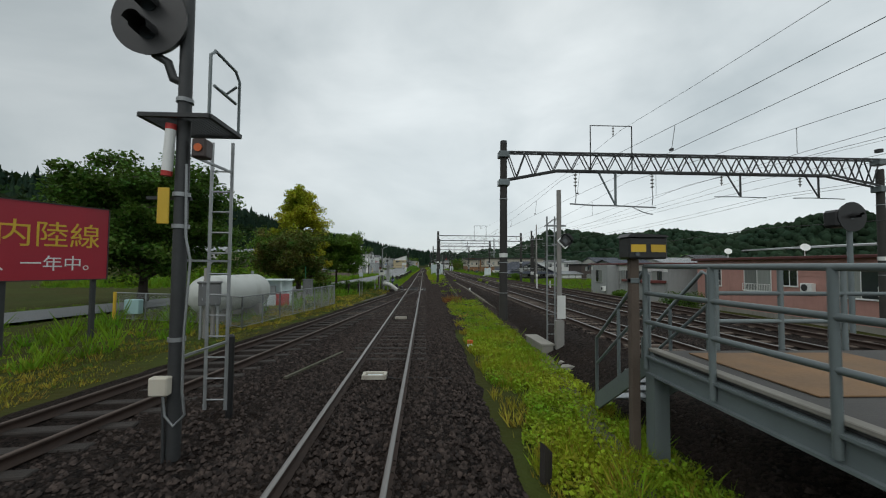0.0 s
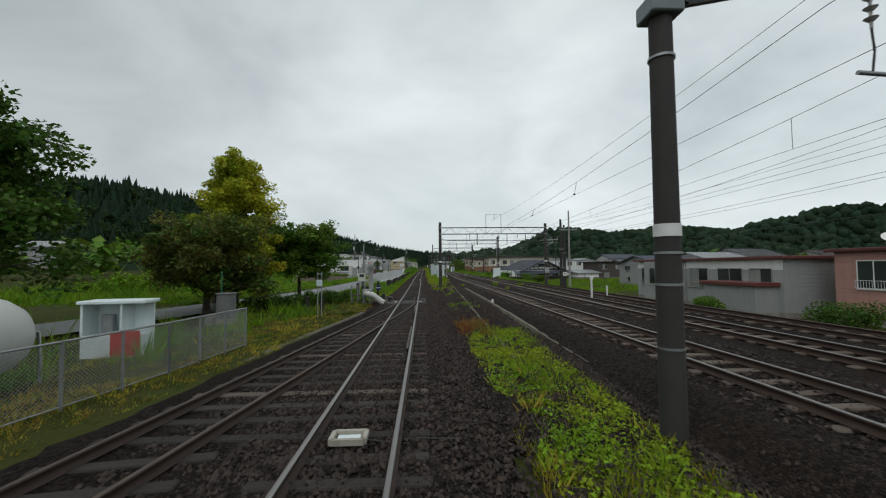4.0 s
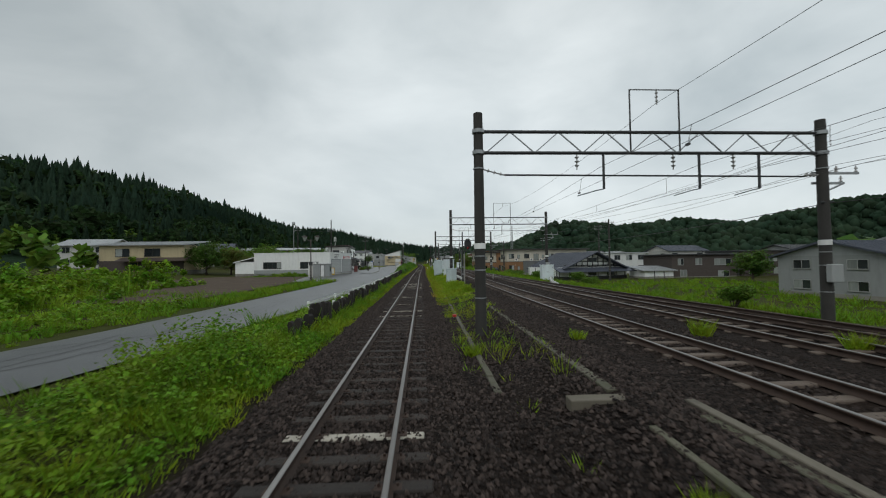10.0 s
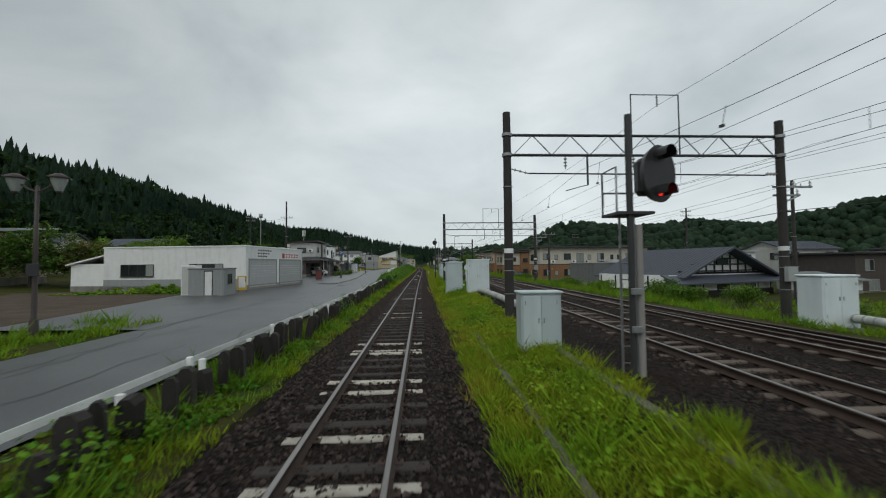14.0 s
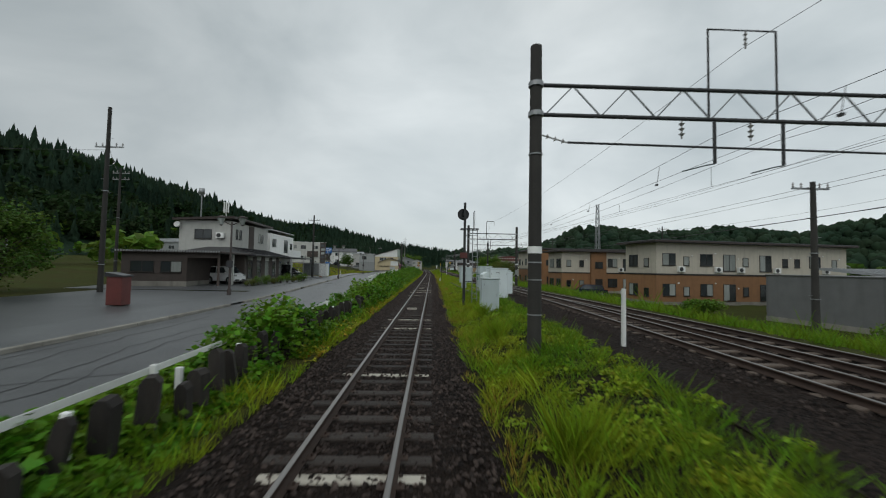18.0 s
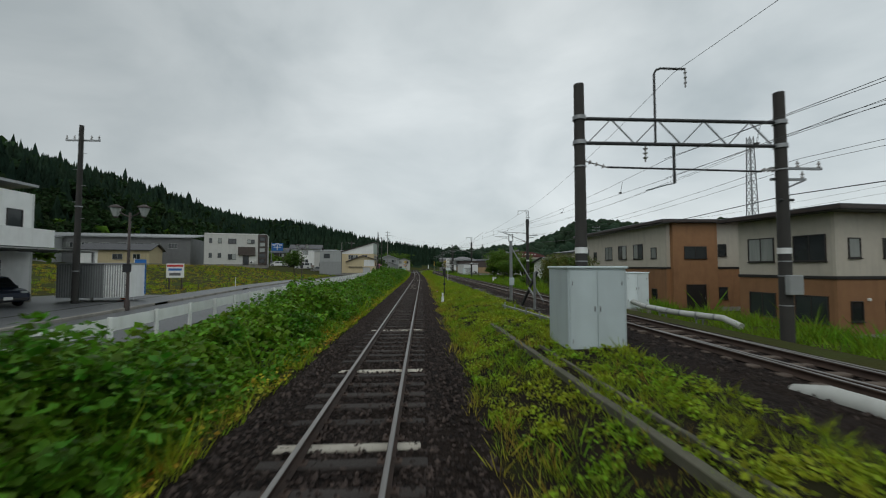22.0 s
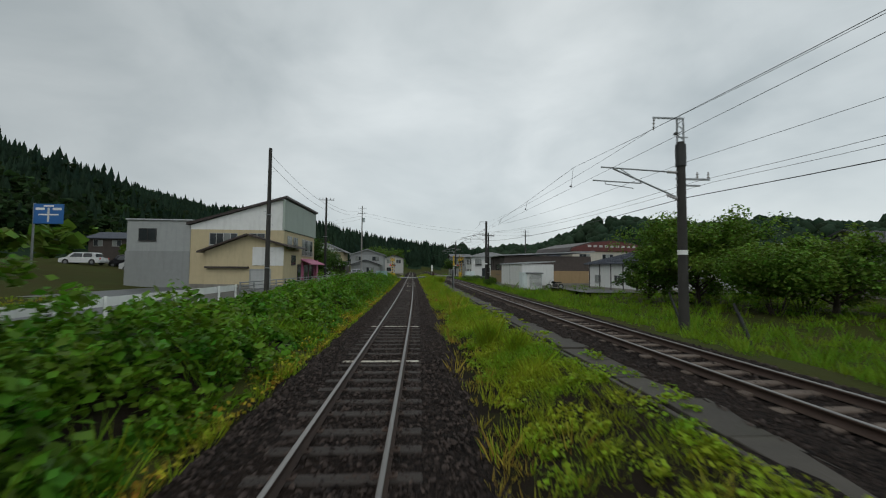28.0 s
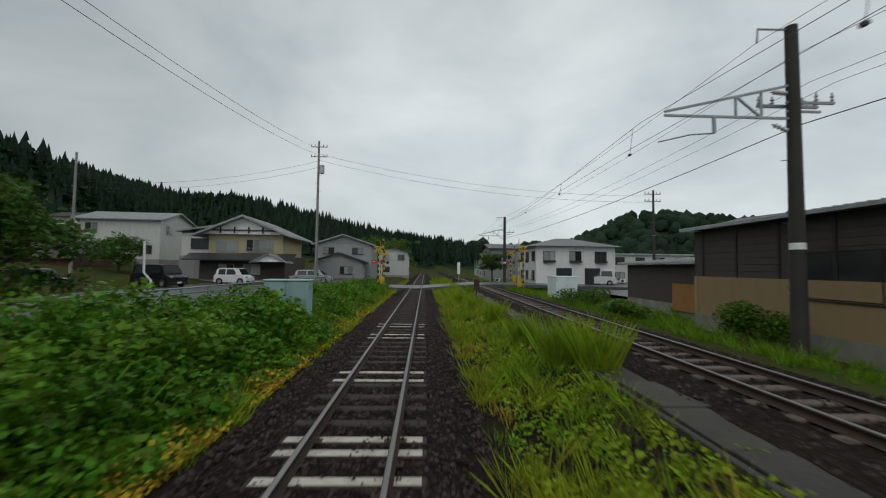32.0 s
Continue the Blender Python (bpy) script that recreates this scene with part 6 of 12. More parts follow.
window(t_, lf(-1.3, 12.6, H_ - 2.1), 1.8, 1.5, 2, ALU, curtain=0.5)
ac_unit(t_, lf(0, 6.4, H_ - 2.75))
ac_unit(t_, lf(-1.3, 10.6, H_ - 3.1))
part("porch_roof", B().box(-1.8, 0, 0.2, 5.2, H_ - 1.75, H_ - 1.5, 0.02), ROOF_RED, t_)
block(t_, -1.6, 0, 0.4, 5.0, 0, H_ - 1.75, GREY_SIDING)
downpipe(t_, -0.08, 9.2, 0, H_)
zt = gz_at(27, 20)
t_ = thing("pink_row_house", "salmon pink single-storey house with red-edged flat roof", "house", (25.4, 6.5, zt))
H_ = 2.8 - zt
block(t_, 0, 9, 0, 22.6, 0, H_, PINK, 0.25)
flat_roof(t_, 0, 9, 0, 22.6, H_, 0.35, 0.2, ROOF_RED)
for a, w, h in ((21.4, 1.7, 1.6), (17.4, 2.4, 1.8), (14.2, 1.2, 1.3), (10.4, 2.3, 1.8), (6.0, 1.6, 1.5)):
    window(t_, lf(0, a, H_ - 0.5 - h), w, h, 2, WHITE, rail=a > 15, curtain=0.4)
for a in (12.6, 8.2):
    ac_unit(t_, lf(0, a, H_ - 2.1))
part("raised_roof", slab(B(), (2, 8, H_ + 0.9), (2, 20, H_ + 0.9), (8, 20, H_ + 1.3), (8, 8, H_ + 1.3), 0.1), ROOF_GREY, t_)
for k, (dx, dy) in enumerate(((1.5, 14), (2, 21.5))):
    b = B().cyl((dx, dy, H_ + 0.2), (dx, dy, H_ + 0.7), 0.03, n=8).cyl((dx - 0.05, dy - 0.1, H_ + 0.85), (dx, dy - 0.02, H_ + 0.8), 0.28, 0.2, n=18)
    part("satellite_dish", b, WHITE, t_)

# traditional house with white plaster and black timbers
zt = gz_at(31, 107) - 0.1
t_ = thing("timbered_house", "traditional white plaster house with black timbered gable", "house", (24.0, 104.6, zt), 18.5)
W_ = 15.5
block(t_, 0, W_, 0, 9, 0, 2.3 , WHITE)
gable_roof(t_, 2.0, W_ - 2.0, 0.3, 9, 2.5, 2.35, 1.4, 0.16, ROOF_BLUE, "y", WHITE, 0.4)
for i in range(5):
    part("timber", B().box(-0.05, 0.0, 0.2 + i * 2.1, 0.36 + i * 2.1, 0, 2.2), BLACK, t_)
part("dark_dado", B().box(-0.04, 0.0, 0, 9, 0, 0.8), BLACK, t_)
for i in range(9):
    x = 3.0 + i * 1.2
    h = 2.2 * (1 - abs(x - W_ / 2) / (W_ / 2 - 1.5))
    if h > 0.2:
        part("timber", B().box(x, x + 0.13, 0.2, 0.3, 2.5, 2.5 + h), BLACK, t_)
for z, k in ((2.55, 6.2), (3.2, 4.4), (3.8, 2.6)):
    part("timber", B().box(W_ / 2 - k, W_ / 2 + k, 0.18, 0.3, z, z + 0.14), BLACK, t_)
part("gable_window", B().box(W_ / 2 - 0.9, W_ / 2 + 0.9, 0.12, 0.25, 3.2, 3.95), GLASS, t_)
part("pent_roof", slab(B(), (-0.8, -1.6, 1.55), (W_ + 0.8, -1.6, 1.55), (W_ + 0.8, 0.3, 2.35), (-0.8, 0.3, 2.35), 0.12), ROOF_BLUE, t_)
for i in range(8):
    x = 0.3 + i * 2.1
    part("timber", B().box(x, x + 0.14, -0.05, 0.0, 0, 1.9), BLACK, t_)
part("dark_dado", B().box(0, W_, -0.04, 0, 0, 0.7), BLACK, t_)
for x in (2.6, 6.8, 11.0):
    window(t_, fr(x, 0, 0.8), 1.6, 0.8, 2, DARK_FRAME)
t_ = thing("white_outhouse", "white outhouse with grey shed roof", "outhouse", (40.2, 106.0, gz_at(41, 106)), 10)
block(t_, 0, 6.0, 0, 4, 0, 1.35, WHITE)
shed_roof(t_, 0, 6, 0, 4, 1.3, 2.1, 0.5, 0.1, ROOF_GREY, "y1", 0.35)
for x in (1.9, 3.9):
    part("timber", B().box(x, x + 0.15, -0.04, 0, 0, 1.3), BLACK, t_)
zt = -1.5
t_ = thing("brown_house", "long dark brown two-storey house with small windows", "house", (46.5, 108.0, zt), 6)
block(t_, 0, 13.5, 0, 8, 0, 4.3, DARK_SIDING, 0.3)
flat_roof(t_, 0, 13.5, 0, 8, 4.3, 0.5, 0.22, ROOF_DARK)
for a, z, w in ((1.2, 2.5, 1.2), (4.8, 2.5, 1.4), (8.8, 2.4, 3.6), (1.6, 0.4, 1.4), (9.5, 0.2, 2.4)):
    window(t_, fr(a, 0, z), w, 1.2, 2 if w < 3 else 3, ALU, curtain=0.7)
t_ = thing("charcoal_house", "charcoal two-storey house with flat roof", "house", (61.0, 110.0, zt), 6)
block(t_, 0, 14.5, 0, 8, 0, 4.9, GREY_DARK)
part("dark_cladding", B().box(0, 14.5, -0.05, 0, 0, 4.9), DARK_SIDING, t_)
flat_roof(t_, 0, 14.5, 0, 8, 4.9, 0.4, 0.22, ROOF_DARK)
for a, z in ((1.5, 3.0), (6.5, 3.0), (10.5, 3.0), (2.0, 0.6), (7.5, 0.6)):
    window(t_, fr(a, -0.05, z), 1.8, 1.2, 2, ALU, curtain=0.7)
plain_house(36.5, 66.0, 12, 9, 8, 3.6, GREY_SIDING, ROOF_BLUE, 1.2, "x", "pale grey house beside a rice field", 21, 2, 1.9)
plain_house(48, 70, 12, 9, 8, 4.2, OFFWHITE, ROOF_GREY, 1.2, "x", "off-white house beside a rice field", 22, 2)
plain_house(42, 128, 5, 12, 8, 4.9, WHITE, ROOF_GREY, 0, "x", "white flat-roofed block behind the timbered house", 23)
plain_house(60, 130, 5, 10, 8, 5.4, OFFWHITE, ROOF_BLUE, 1.3, "x", "off-white house with blue-grey roof", 24)
plain_house(80, 118, 8, 11, 8, 5.0, GREY_SIDING, ROOF_DARK, 1.2, "x", "grey house across the field", 25)
plain_house(95, 95, 10, 11, 8, 5.0, OFFWHITE, ROOF_BROWN, 1.4, "x", "pale house across the field", 26)
plain_house(64, 82, 10, 10, 8, 5.0, OFFWHITE, ROOF_DARK, 1.4, "x", "pale house across the field", 27)
# grey metal sheds
zt = gz_at(28, 128)
t_ = thing("grey_shed", "mid-grey metal shed with a pale lean-to roof", "shed", (26.5, 127.0, zt), 8)
block(t_, 0, 6.5, 0, 7, 0, 3.3, GREY_DARK)
flat_roof(t_, 0, 6.5, 0, 7, 3.3, 0.06, 0.1, GREY_DARK)
block(t_, 6.5, 16.0, 1.0, 7.5, 0, 3.0, GREY_DARK)
shed_roof(t_, 6.5, 16.0, 1.0, 7.5, 3.0, 3.8, 0.5, 0.14, ROOF_GREY, "y1", 0.4)
ac_unit(t_, fr(2.0, 0, 1.9))
window(t_, fr(9.0, 1.0, 1.2), 1.6, 1.1, 2, ALU)
part("awning", slab(B(), (4.5, -2.6, 0.9), (13.5, -2.6, 0.9), (13.5, 0, 1.5), (4.5, 0, 1.5), 0.08), GREY_DARK, t_)


def apartment(x, y, w, d, h, label, panel=(), left_wins=0, seed=0, front=True, rz=0.0):
    """Two floors: ochre tile below, cream above, a dark band between and a wide dark eave."""
    z = gz_at(x + 2, y)
    t = thing("apartment_block", label, "apartment block", (x, y, z), rz, group="apartment blocks along the line")
    hh = h - z
    mid = hh * 0.49
    block(t, 0, w, 0, d, 0, mid, BROWN_TILE, 0.0)
    block(t, 0.002, w - 0.002, 0.002, d - 0.002, mid, hh, CREAM, 0, 0)
    part("band", B().box(-0.05, w + 0.05, -0.05, d + 0.05, mid - 0.06, mid + 0.1, 0.01), DARK_FRAME, t)
    r = part("roof", B().box(-0.75, w + 0.6, -0.8, d + 0.6, hh, hh + 0.28, 0.03), ROOF_DARK, t)
    part("fascia", B().box(-0.79, w + 0.64, -0.84, d + 0.64, hh + 0.06, hh + 0.2), ROOF_BROWN, r)
    for a, bw in panel:
        part("tile_panel", B().box(a, a + bw, -0.35, 0, 0, hh), BROWN_TILE, t)
        window(t, fr(a + bw * 0.25, -0.35, mid + 0.75), bw * 0.5, 0.95, 2, DARK_FRAME)
        door(t, fr(a + bw * 0.3, -0.35, 0.05), bw * 0.4, 2.0, DARK_FRAME)
    rg = random.Random(seed)
    a = 0.7
    if front:
        while a < w - 1.6:
            if any(p - 1.4 < a < p + bw + 0.2 for p, bw in panel):
                a += 0.5
                continue
            big = rg.random() < 0.6
            ww, wh = (1.5, 1.25) if big else (0.7, 0.95)
            tall = big and rg.random() < 0.35
            for f in (0, 1):
                zz = f * mid + (0.45 if tall else 0.95)
                window(t, fr(a, 0, zz), ww, wh + (0.5 if tall else 0), 2 if big else 1, DARK_FRAME, True, 0.45, rg)
                if rg.random() < 0.6:
                    part("vent_hood", B().box(a + ww + 0.25, a + ww + 0.4, -0.1, 0, zz + wh, zz + wh + 0.13, 0.02), WHITE, t)
            if big and rg.random() < 0.35:
                ac_unit(t, fr(a + ww + 0.15, 0, mid + 0.3))
            a += ww + (0.9 if big else 0.65) + rg.random() * 0.9
    n = left_wins
    for i in range(n):
        yy = d * (i + 0.75) / n
        ww = rg.choice((0.75, 1.5, 1.5))
        for f in (0, 1):
            window(t, lf(0, yy, f * mid + 0.8), ww, 1.3 if ww > 1 else 0.9, 2 if ww > 1 else 1, DARK_FRAME, True, 0.4, rg)
            if rg.random() < 0.3:
                ac_unit(t, lf(0, yy - ww - 0.15, f * mid + 0.3))
    return t


apartment(23.8, 145.2, 24, 5, 5.1, "cream and ochre-brown two-storey apartment block", seed=1, left_wins=2, rz=8)
apartment(20.0, 163.0, 20, 5, 4.75, "cream apartment block with an ochre stair panel", panel=((4.4, 2.4),), seed=2, left_wins=2, rz=6)
apartment(20.1, 175.8, 22, 16.5, 5.6, "cream apartment block with ochre corner panel", panel=((0.3, 3.6),), seed=5, left_wins=6)

# houses and sheds past the apartments
plain_house(25.7, 219.0, 10, 10, 8, 3.4, WHITE, ROOF_DARK, 1.0, "x", "white house with a low dark roof behind grass", 31, 1, guard=True)
t_ = thing("balcony_house", "beige two-storey house with slanted roof and dark balcony", "house", (31.0, 223.0, gz_at(33, 223)), 8)
block(t_, 0, 10, 0, 8, 0, 5.2, CREAM)
shed_roof(t_, 0, 10, 0, 8, 5.2, 6.6, 0.6, 0.2, ROOF_DARK, "x1", 0)
part("side_fill", B().prism([(0, 5.2), (10, 5.2), (10, 6.5), (0, 5.25)], 0, 0.14), CREAM, t_)
part("balcony", B().box(2.0, 9.0, -1.1, 0, 2.6, 2.75).box(2.0, 9.0, -1.1, -1.0, 2.75, 3.6), DARK_SIDING, t_)
for a in (2.5, 6.0):
    window(t_, fr(a, 0, 2.8), 2.0, 1.9, 2, DARK_FRAME)
window(t_, fr(1.5, 0, 0.7), 2.2, 1.3, 2, ALU, rail=True)
window(t_, fr(6.0, 0, 0.3), 2.4, 1.9, 2, ALU)
t_ = thing("brown_flats", "taupe two-storey house with white windows", "house", (44.0, 218.0, gz_at(46, 218)), 6)
block(t_, 0, 18, 0, 9, 0, 4.9, GREY_SIDING)
part("taupe_cladding", B().box(-0.03, 18.03, -0.03, 0, 0, 4.9).box(-0.03, 0, 0, 9, 0, 4.9), surface("taupe_siding", (0.21, 0.19, 0.17), (0.17, 0.155, 0.14), 0.8), t_)
flat_roof(t_, 0, 18, 0, 9, 4.9, 0.4, 0.2, ROOF_DARK)
for a in (1.5, 6.0, 10.5, 14.5):
    window(t_, fr(a, -0.03, 3.1), 1.5, 1.2, 2, WHITE)
    window(t_, fr(a, -0.03, 0.7), 1.5, 1.2, 2, WHITE)
t_ = thing("low_shed", "low wooden shed with striped metal roof", "shed", (38.5, 211.0, gz_at(40, 211)), 6)
block(t_, 0, 14, 0, 5, 0, 1.9, TAN)
gable_roof(t_, 0, 14, 0, 5, 1.9, 1.0, 0.5, 0.1, ROOF_DARK, "x", TAN, 0.3)
t_ = thing("green_roof_house", "house with dark hipped roof behind trees", "house", (40.0, 240.0, 0.0), 10)
block(t_, 0, 16, 0, 9, 0, 3.6, GREY_SIDING)
gable_roof(t_, 0, 16, 0, 9, 3.6, 2.2, 0.8, 0.15, ROOF_DARK, "x", GREY_SIDING)

# white shed with a dark lean-to wall
zt = -0.1
t_ = thing("white_shed", "long white metal shed with a dark weathered upper wall", "shed", (12.95, 257.4, zt), 12)
HW = 2.85
block(t_, 0, 4.2, 0, 5.9, 0, HW, WHITE)
part("panel_joint", B().box(-0.02, 0, 3.3, 3.36, 0, HW), GREY_SIDING, t_)
shed_roof(t_, 0, 4.2, 0, 5.9, HW, HW + 0.3, 0.15, 0.08, ROOF_GREY, "x1", 0.25)
t_ = thing("locker_shed", "small white louvred shed by the line", "shed", (13.2, 255.0, zt), 12)
part("body", B().box(0, 1.5, 0, 1.6, 0, 1.75, 0.02), WHITE, t_)
b = B()
for i in range(12):
    b.box(0.0, 1.5, -0.03, 0, 0.15 + i * 0.13, 0.2 + i * 0.13)
part("louvres", b, GREY_SIDING, t_)
part("roof", B().box(-0.15, 1.65, -0.15, 1.7, 1.75, 1.9, 0.02), GREY_DARK, t_)
t_ = thing("blue_roof_shed", "white panelled shed with a blue-grey roof", "shed", (22.2, 249.0, zt), 10)
block(t_, 0, 12, 0, 8, 0, 2.95, WHITE)
gable_roof(t_, 0, 12, 0, 8, 2.95, 1.3, 0.4, 0.12, ROOF_BLUE, "y", WHITE, 0.35)
for i in range(5):
    part("post", B().box(-0.05, 0, i * 1.95, i * 1.95 + 0.1, 0, 2.95), DARK_FRAME, t_)
    part("post", B().box(i * 2.9, i * 2.9 + 0.1, -0.05, 0, 0, 2.95), DARK_FRAME, t_)
for a in (3.4, 6.8):
    window(t_, lf(0, a, 0.9), 1.1, 0.8, 2, ALU)
for a in (1.2, 4.1, 7.0):
    window(t_, fr(a, 0, 0.9), 1.3, 0.9, 2, ALU)
t_ = thing("hall", "beige hall with a dark red arched gable", "hall", (28.3, 281.0, -0.1), 12)
block(t_, 0, 16.5, 0, 12, 0, 5.6, CREAM)
part("red_gable", B().prism([(0 - 0.5, 5.6), (17.0, 5.6), (16.5, 6.2), (12.5, 7.2), (8.25, 7.6), (4.0, 7.2), (0, 6.2)], -0.25, 0.1), ROOF_RED, t_)
for i in range(9):
    part("gable_mark", B().box(3.0 + i * 1.2, 3.7 + i * 1.2, -0.3, -0.25, 6.35, 6.75), OFFWHITE, t_)
part("roof", B().prism([(-0.7, 5.55), (17.2, 5.55), (16.7, 6.3), (12.5, 7.32), (8.25, 7.75), (4.0, 7.32), (-0.2, 6.3)], -0.1, 12.3), ROOF_BROWN, t_)
for a, z, w in ((1.4, 3.6, 2.2), (6.2, 3.6, 2.4), (11.4, 3.6, 2.4), (7.0, 0.4, 3.0), (1.4, 0.8, 2.0)):
    window(t_, fr(a, 0, z), w, 1.5, 3, ALU)
part("porch_roof", B().box(6.2, 10.8, -1.6, 0, 2.5, 2.7, 0.02), WHITE, t_)
# ochre factory by the line
t_ = thing("factory_shed", "ochre shed with dark wooden upper wall and pale eave", "shed", (12.3, 264.2, -0.05), 0)
block(t_, 0, 12, 0, 10.5, 0, 2.0, TAN)
block(t_, 0.05, 12, 0.05, 10.5, 2.0, 4.0, DARK_SIDING, 0.25, 0)
shed_roof(t_, 0, 12, 0, 10.5, 4.0, 4.6, 0.4, 0.12, ROOF_GREY, "x1", 0.3)
window(t_, lf(0.05, 5.6, 1.4), 2.6, 1.5, 2, DARK_FRAME, curtain=0)
for i in range(6):
    part("batten", B().box(0.0, 0.05, 0.4 + i * 1.9, 0.5 + i * 1.9, 2.0, 4.0), DARK_FRAME, t_)
t_ = thing("orange_wall_shed", "dark shed with an ochre front board wall", "shed", (14.4, 276.0, -0.05), 0)
block(t_, 0, 10, 0, 9, 0, 2.6, DARK_SIDING, 0.2)
shed_roof(t_, 0, 10, 0, 9, 2.6, 3.5, 0.5, 0.12, ROOF_GREY, "x1", 0.4)
part("ochre_boards", B().box(-0.12, 0, 0.3, 3.6, 0, 1.5), surface("orange_ochre_board", (0.42, 0.2, 0.05), (0.33, 0.15, 0.04), 0.7), t_)
t_ = thing("navy_roof_shed", "dark shed with a blue corrugated roof", "shed", (26, 281, -0.05), 4)
block(t_, 0, 12, 0, 9, 0, 3.2, DARK_SIDING)
gable_roof(t_, 0, 12, 0, 9, 3.2, 1.8, 0.4, 0.12, ROOF_BLUE, "x", DARK_SIDING, 0.3)
t_ = thing("white_flats", "white two-storey building with a grey hipped roof", "house", (13.2, 305.5, 0.0), 2)
block(t_, 0, 10, 0, 9, 0, 5.0, WHITE)
hp = B()
hp.add([(-0.7, -0.7, 5.0), (10.7, -0.7, 5.0), (10.7, 9.7, 5.0), (-0.7, 9.7, 5.0), (4.0, 4.5, 6.3), (6.0, 4.5, 6.3)], [(0, 1, 5, 4), (1, 2, 5), (2, 3, 4, 5), (3, 0, 4), (3, 2, 1, 0)])
part("roof", hp, GREY_DARK, t_)
for a in (0.9, 4.2, 7.4):
    window(t_, fr(a, 0, 3.2), 1.5, 1.2, 2, DARK_FRAME)
    part("window_box", B().box(a, a + 1.5, -0.4, 0, 3.0, 3.15), DARK_FRAME, t_)
for a in (2.6, 6.2):
    door(t_, fr(a, 0, 0.05), 1.8, 2.2, DARK_FRAME, True)
for a in (1.8, 4.6, 7.2):
    window(t_, lf(0, a, 3.2), 1.4, 1.2, 2, DARK_FRAME)
    window(t_, lf(0, a, 0.8), 1.2, 1.2, 2, DARK_FRAME)
plain_house(9.5, 318, 2, 5, 8, 5.4, GREY_SIDING, ROOF_DARK, 0.8, "x", "narrow grey house beyond the crossing", 41)
plain_house(28, 318, 2, 13, 9, 4.6, OFFWHITE, ROOF_GREY, 0, "x", "long pale building behind the crossing", 42)
plain_house(12, 345, 2, 9, 8, 4.6, OFFWHITE, ROOF_DARK, 1.2, "x", "pale house far along the line", 43)
plain_house(26, 350, 2, 9, 8, 4.6, DARK_SIDING, ROOF_BLUE, 1.2, "x", "brown house far along the line", 44)
for i, (x, y) in enumerate(((14, 372), (27, 380), (-16, 372), (-28, 378), (44, 300), (54, 262), (62, 236), (70, 190), (66, 172), (52, 160), (76, 150))):
    plain_house(x, y, 4 + i, 9, 8, 4.8, (OFFWHITE, GREY_SIDING, DARK_SIDING, CREAM)[i % 4], (ROOF_DARK, ROOF_BLUE, ROOF_GREY)[i % 3], 1.4, "x" if i % 2 else "y", "distant two-storey house in the village", 50 + i)

# ---- small kit for lineside things ----
def cabinet(x, y, w, d, h, material, label, rz=0.0, z=None, leaves=1, roof="flat", plinth=0.12, legs=0.0, name="relay_cabinet", hood=False):
    """Steel cabinet facing the approaching train: plinth or legs, body, doors, roof."""
    z = gz_at(x, y) if z is None else z
    c = thing(name, label, "cabinet", (x, y, z), rz)
    b0 = plinth
    if legs:
        for sx in (-1, 1):
            for sy in (-1, 1):
                part("leg", B().box(sx * (w / 2 - 0.07) - 0.03, sx * (w / 2 - 0.07) + 0.03, sy * (d / 2 - 0.07) - 0.03, sy * (d / 2 - 0.07) + 0.03, -0.05, legs + 0.01), GALV, c)
        b0 = legs
    else:
        part("plinth", B().box(-w / 2 - 0.06, w / 2 + 0.06, -d / 2 - 0.06, d / 2 + 0.06, -0.15, plinth, 0.015), CONCRETE, c)
    part("body", B().box(-w / 2, w / 2, -d / 2, d / 2, b0, h - 0.06, 0.012), material, c)
    if roof == "pitched":
        part("roof", B().prism([(-w / 2 - 0.06, h - 0.07), (w / 2 + 0.06, h - 0.07), (w / 2 + 0.06, h - 0.03), (0, h + 0.1), (-w / 2 - 0.06, h - 0.03)], -d / 2 - 0.07, d / 2 + 0.07), material, c)
    else:
        part("roof", B().box(-w / 2 - 0.04, w / 2 + 0.04, -d / 2 - 0.05, d / 2 + 0.05, h - 0.065, h, 0.018), material, c)
    lw = (w - 0.1) / leaves
    for k in range(leaves):
        xa = -w / 2 + 0.05 + k * lw
        dr = part("door", B().box(xa + 0.008, xa + lw - 0.008, -d / 2 - 0.022, -d / 2 + 0.004, b0 + 0.06, h - 0.12, 0.006), material, c)
        hx = xa + lw - 0.07 if k % 2 == 0 else xa + 0.07
        part("handle", B().box(hx - 0.012, hx + 0.012, -d / 2 - 0.05, -d / 2 - 0.02, h * 0.55, h * 0.55 + 0.13, 0.005), GALV, dr)
        for hz in (0.2, 0.8):
            part("hinge", B().cyl((2 * xa + lw - hx, -d / 2 - 0.03, b0 + (h - b0) * hz), (2 * xa + lw - hx, -d / 2 - 0.03, b0 + (h - b0) * hz + 0.1), 0.012, n=8), GALV, dr)
    b = B()
    for k in range(5):
        b.box(w / 2 - 0.002, w / 2 + 0.012, -d * 0.25, d * 0.25, h - 0.4 + 0.045 * k, h - 0.375 + 0.045 * k)
    part("louvre", b, material, c)
    if hood:
        part("vent_hood", B().prism([(-w / 2 - 0.2, h * 0.76), (-w / 2 + 0.01, h * 0.70), (-w / 2 + 0.01, h * 0.86), (-w / 2 - 0.14, h * 0.86)], -d * 0.25, d * 0.2), material, c)
    return c


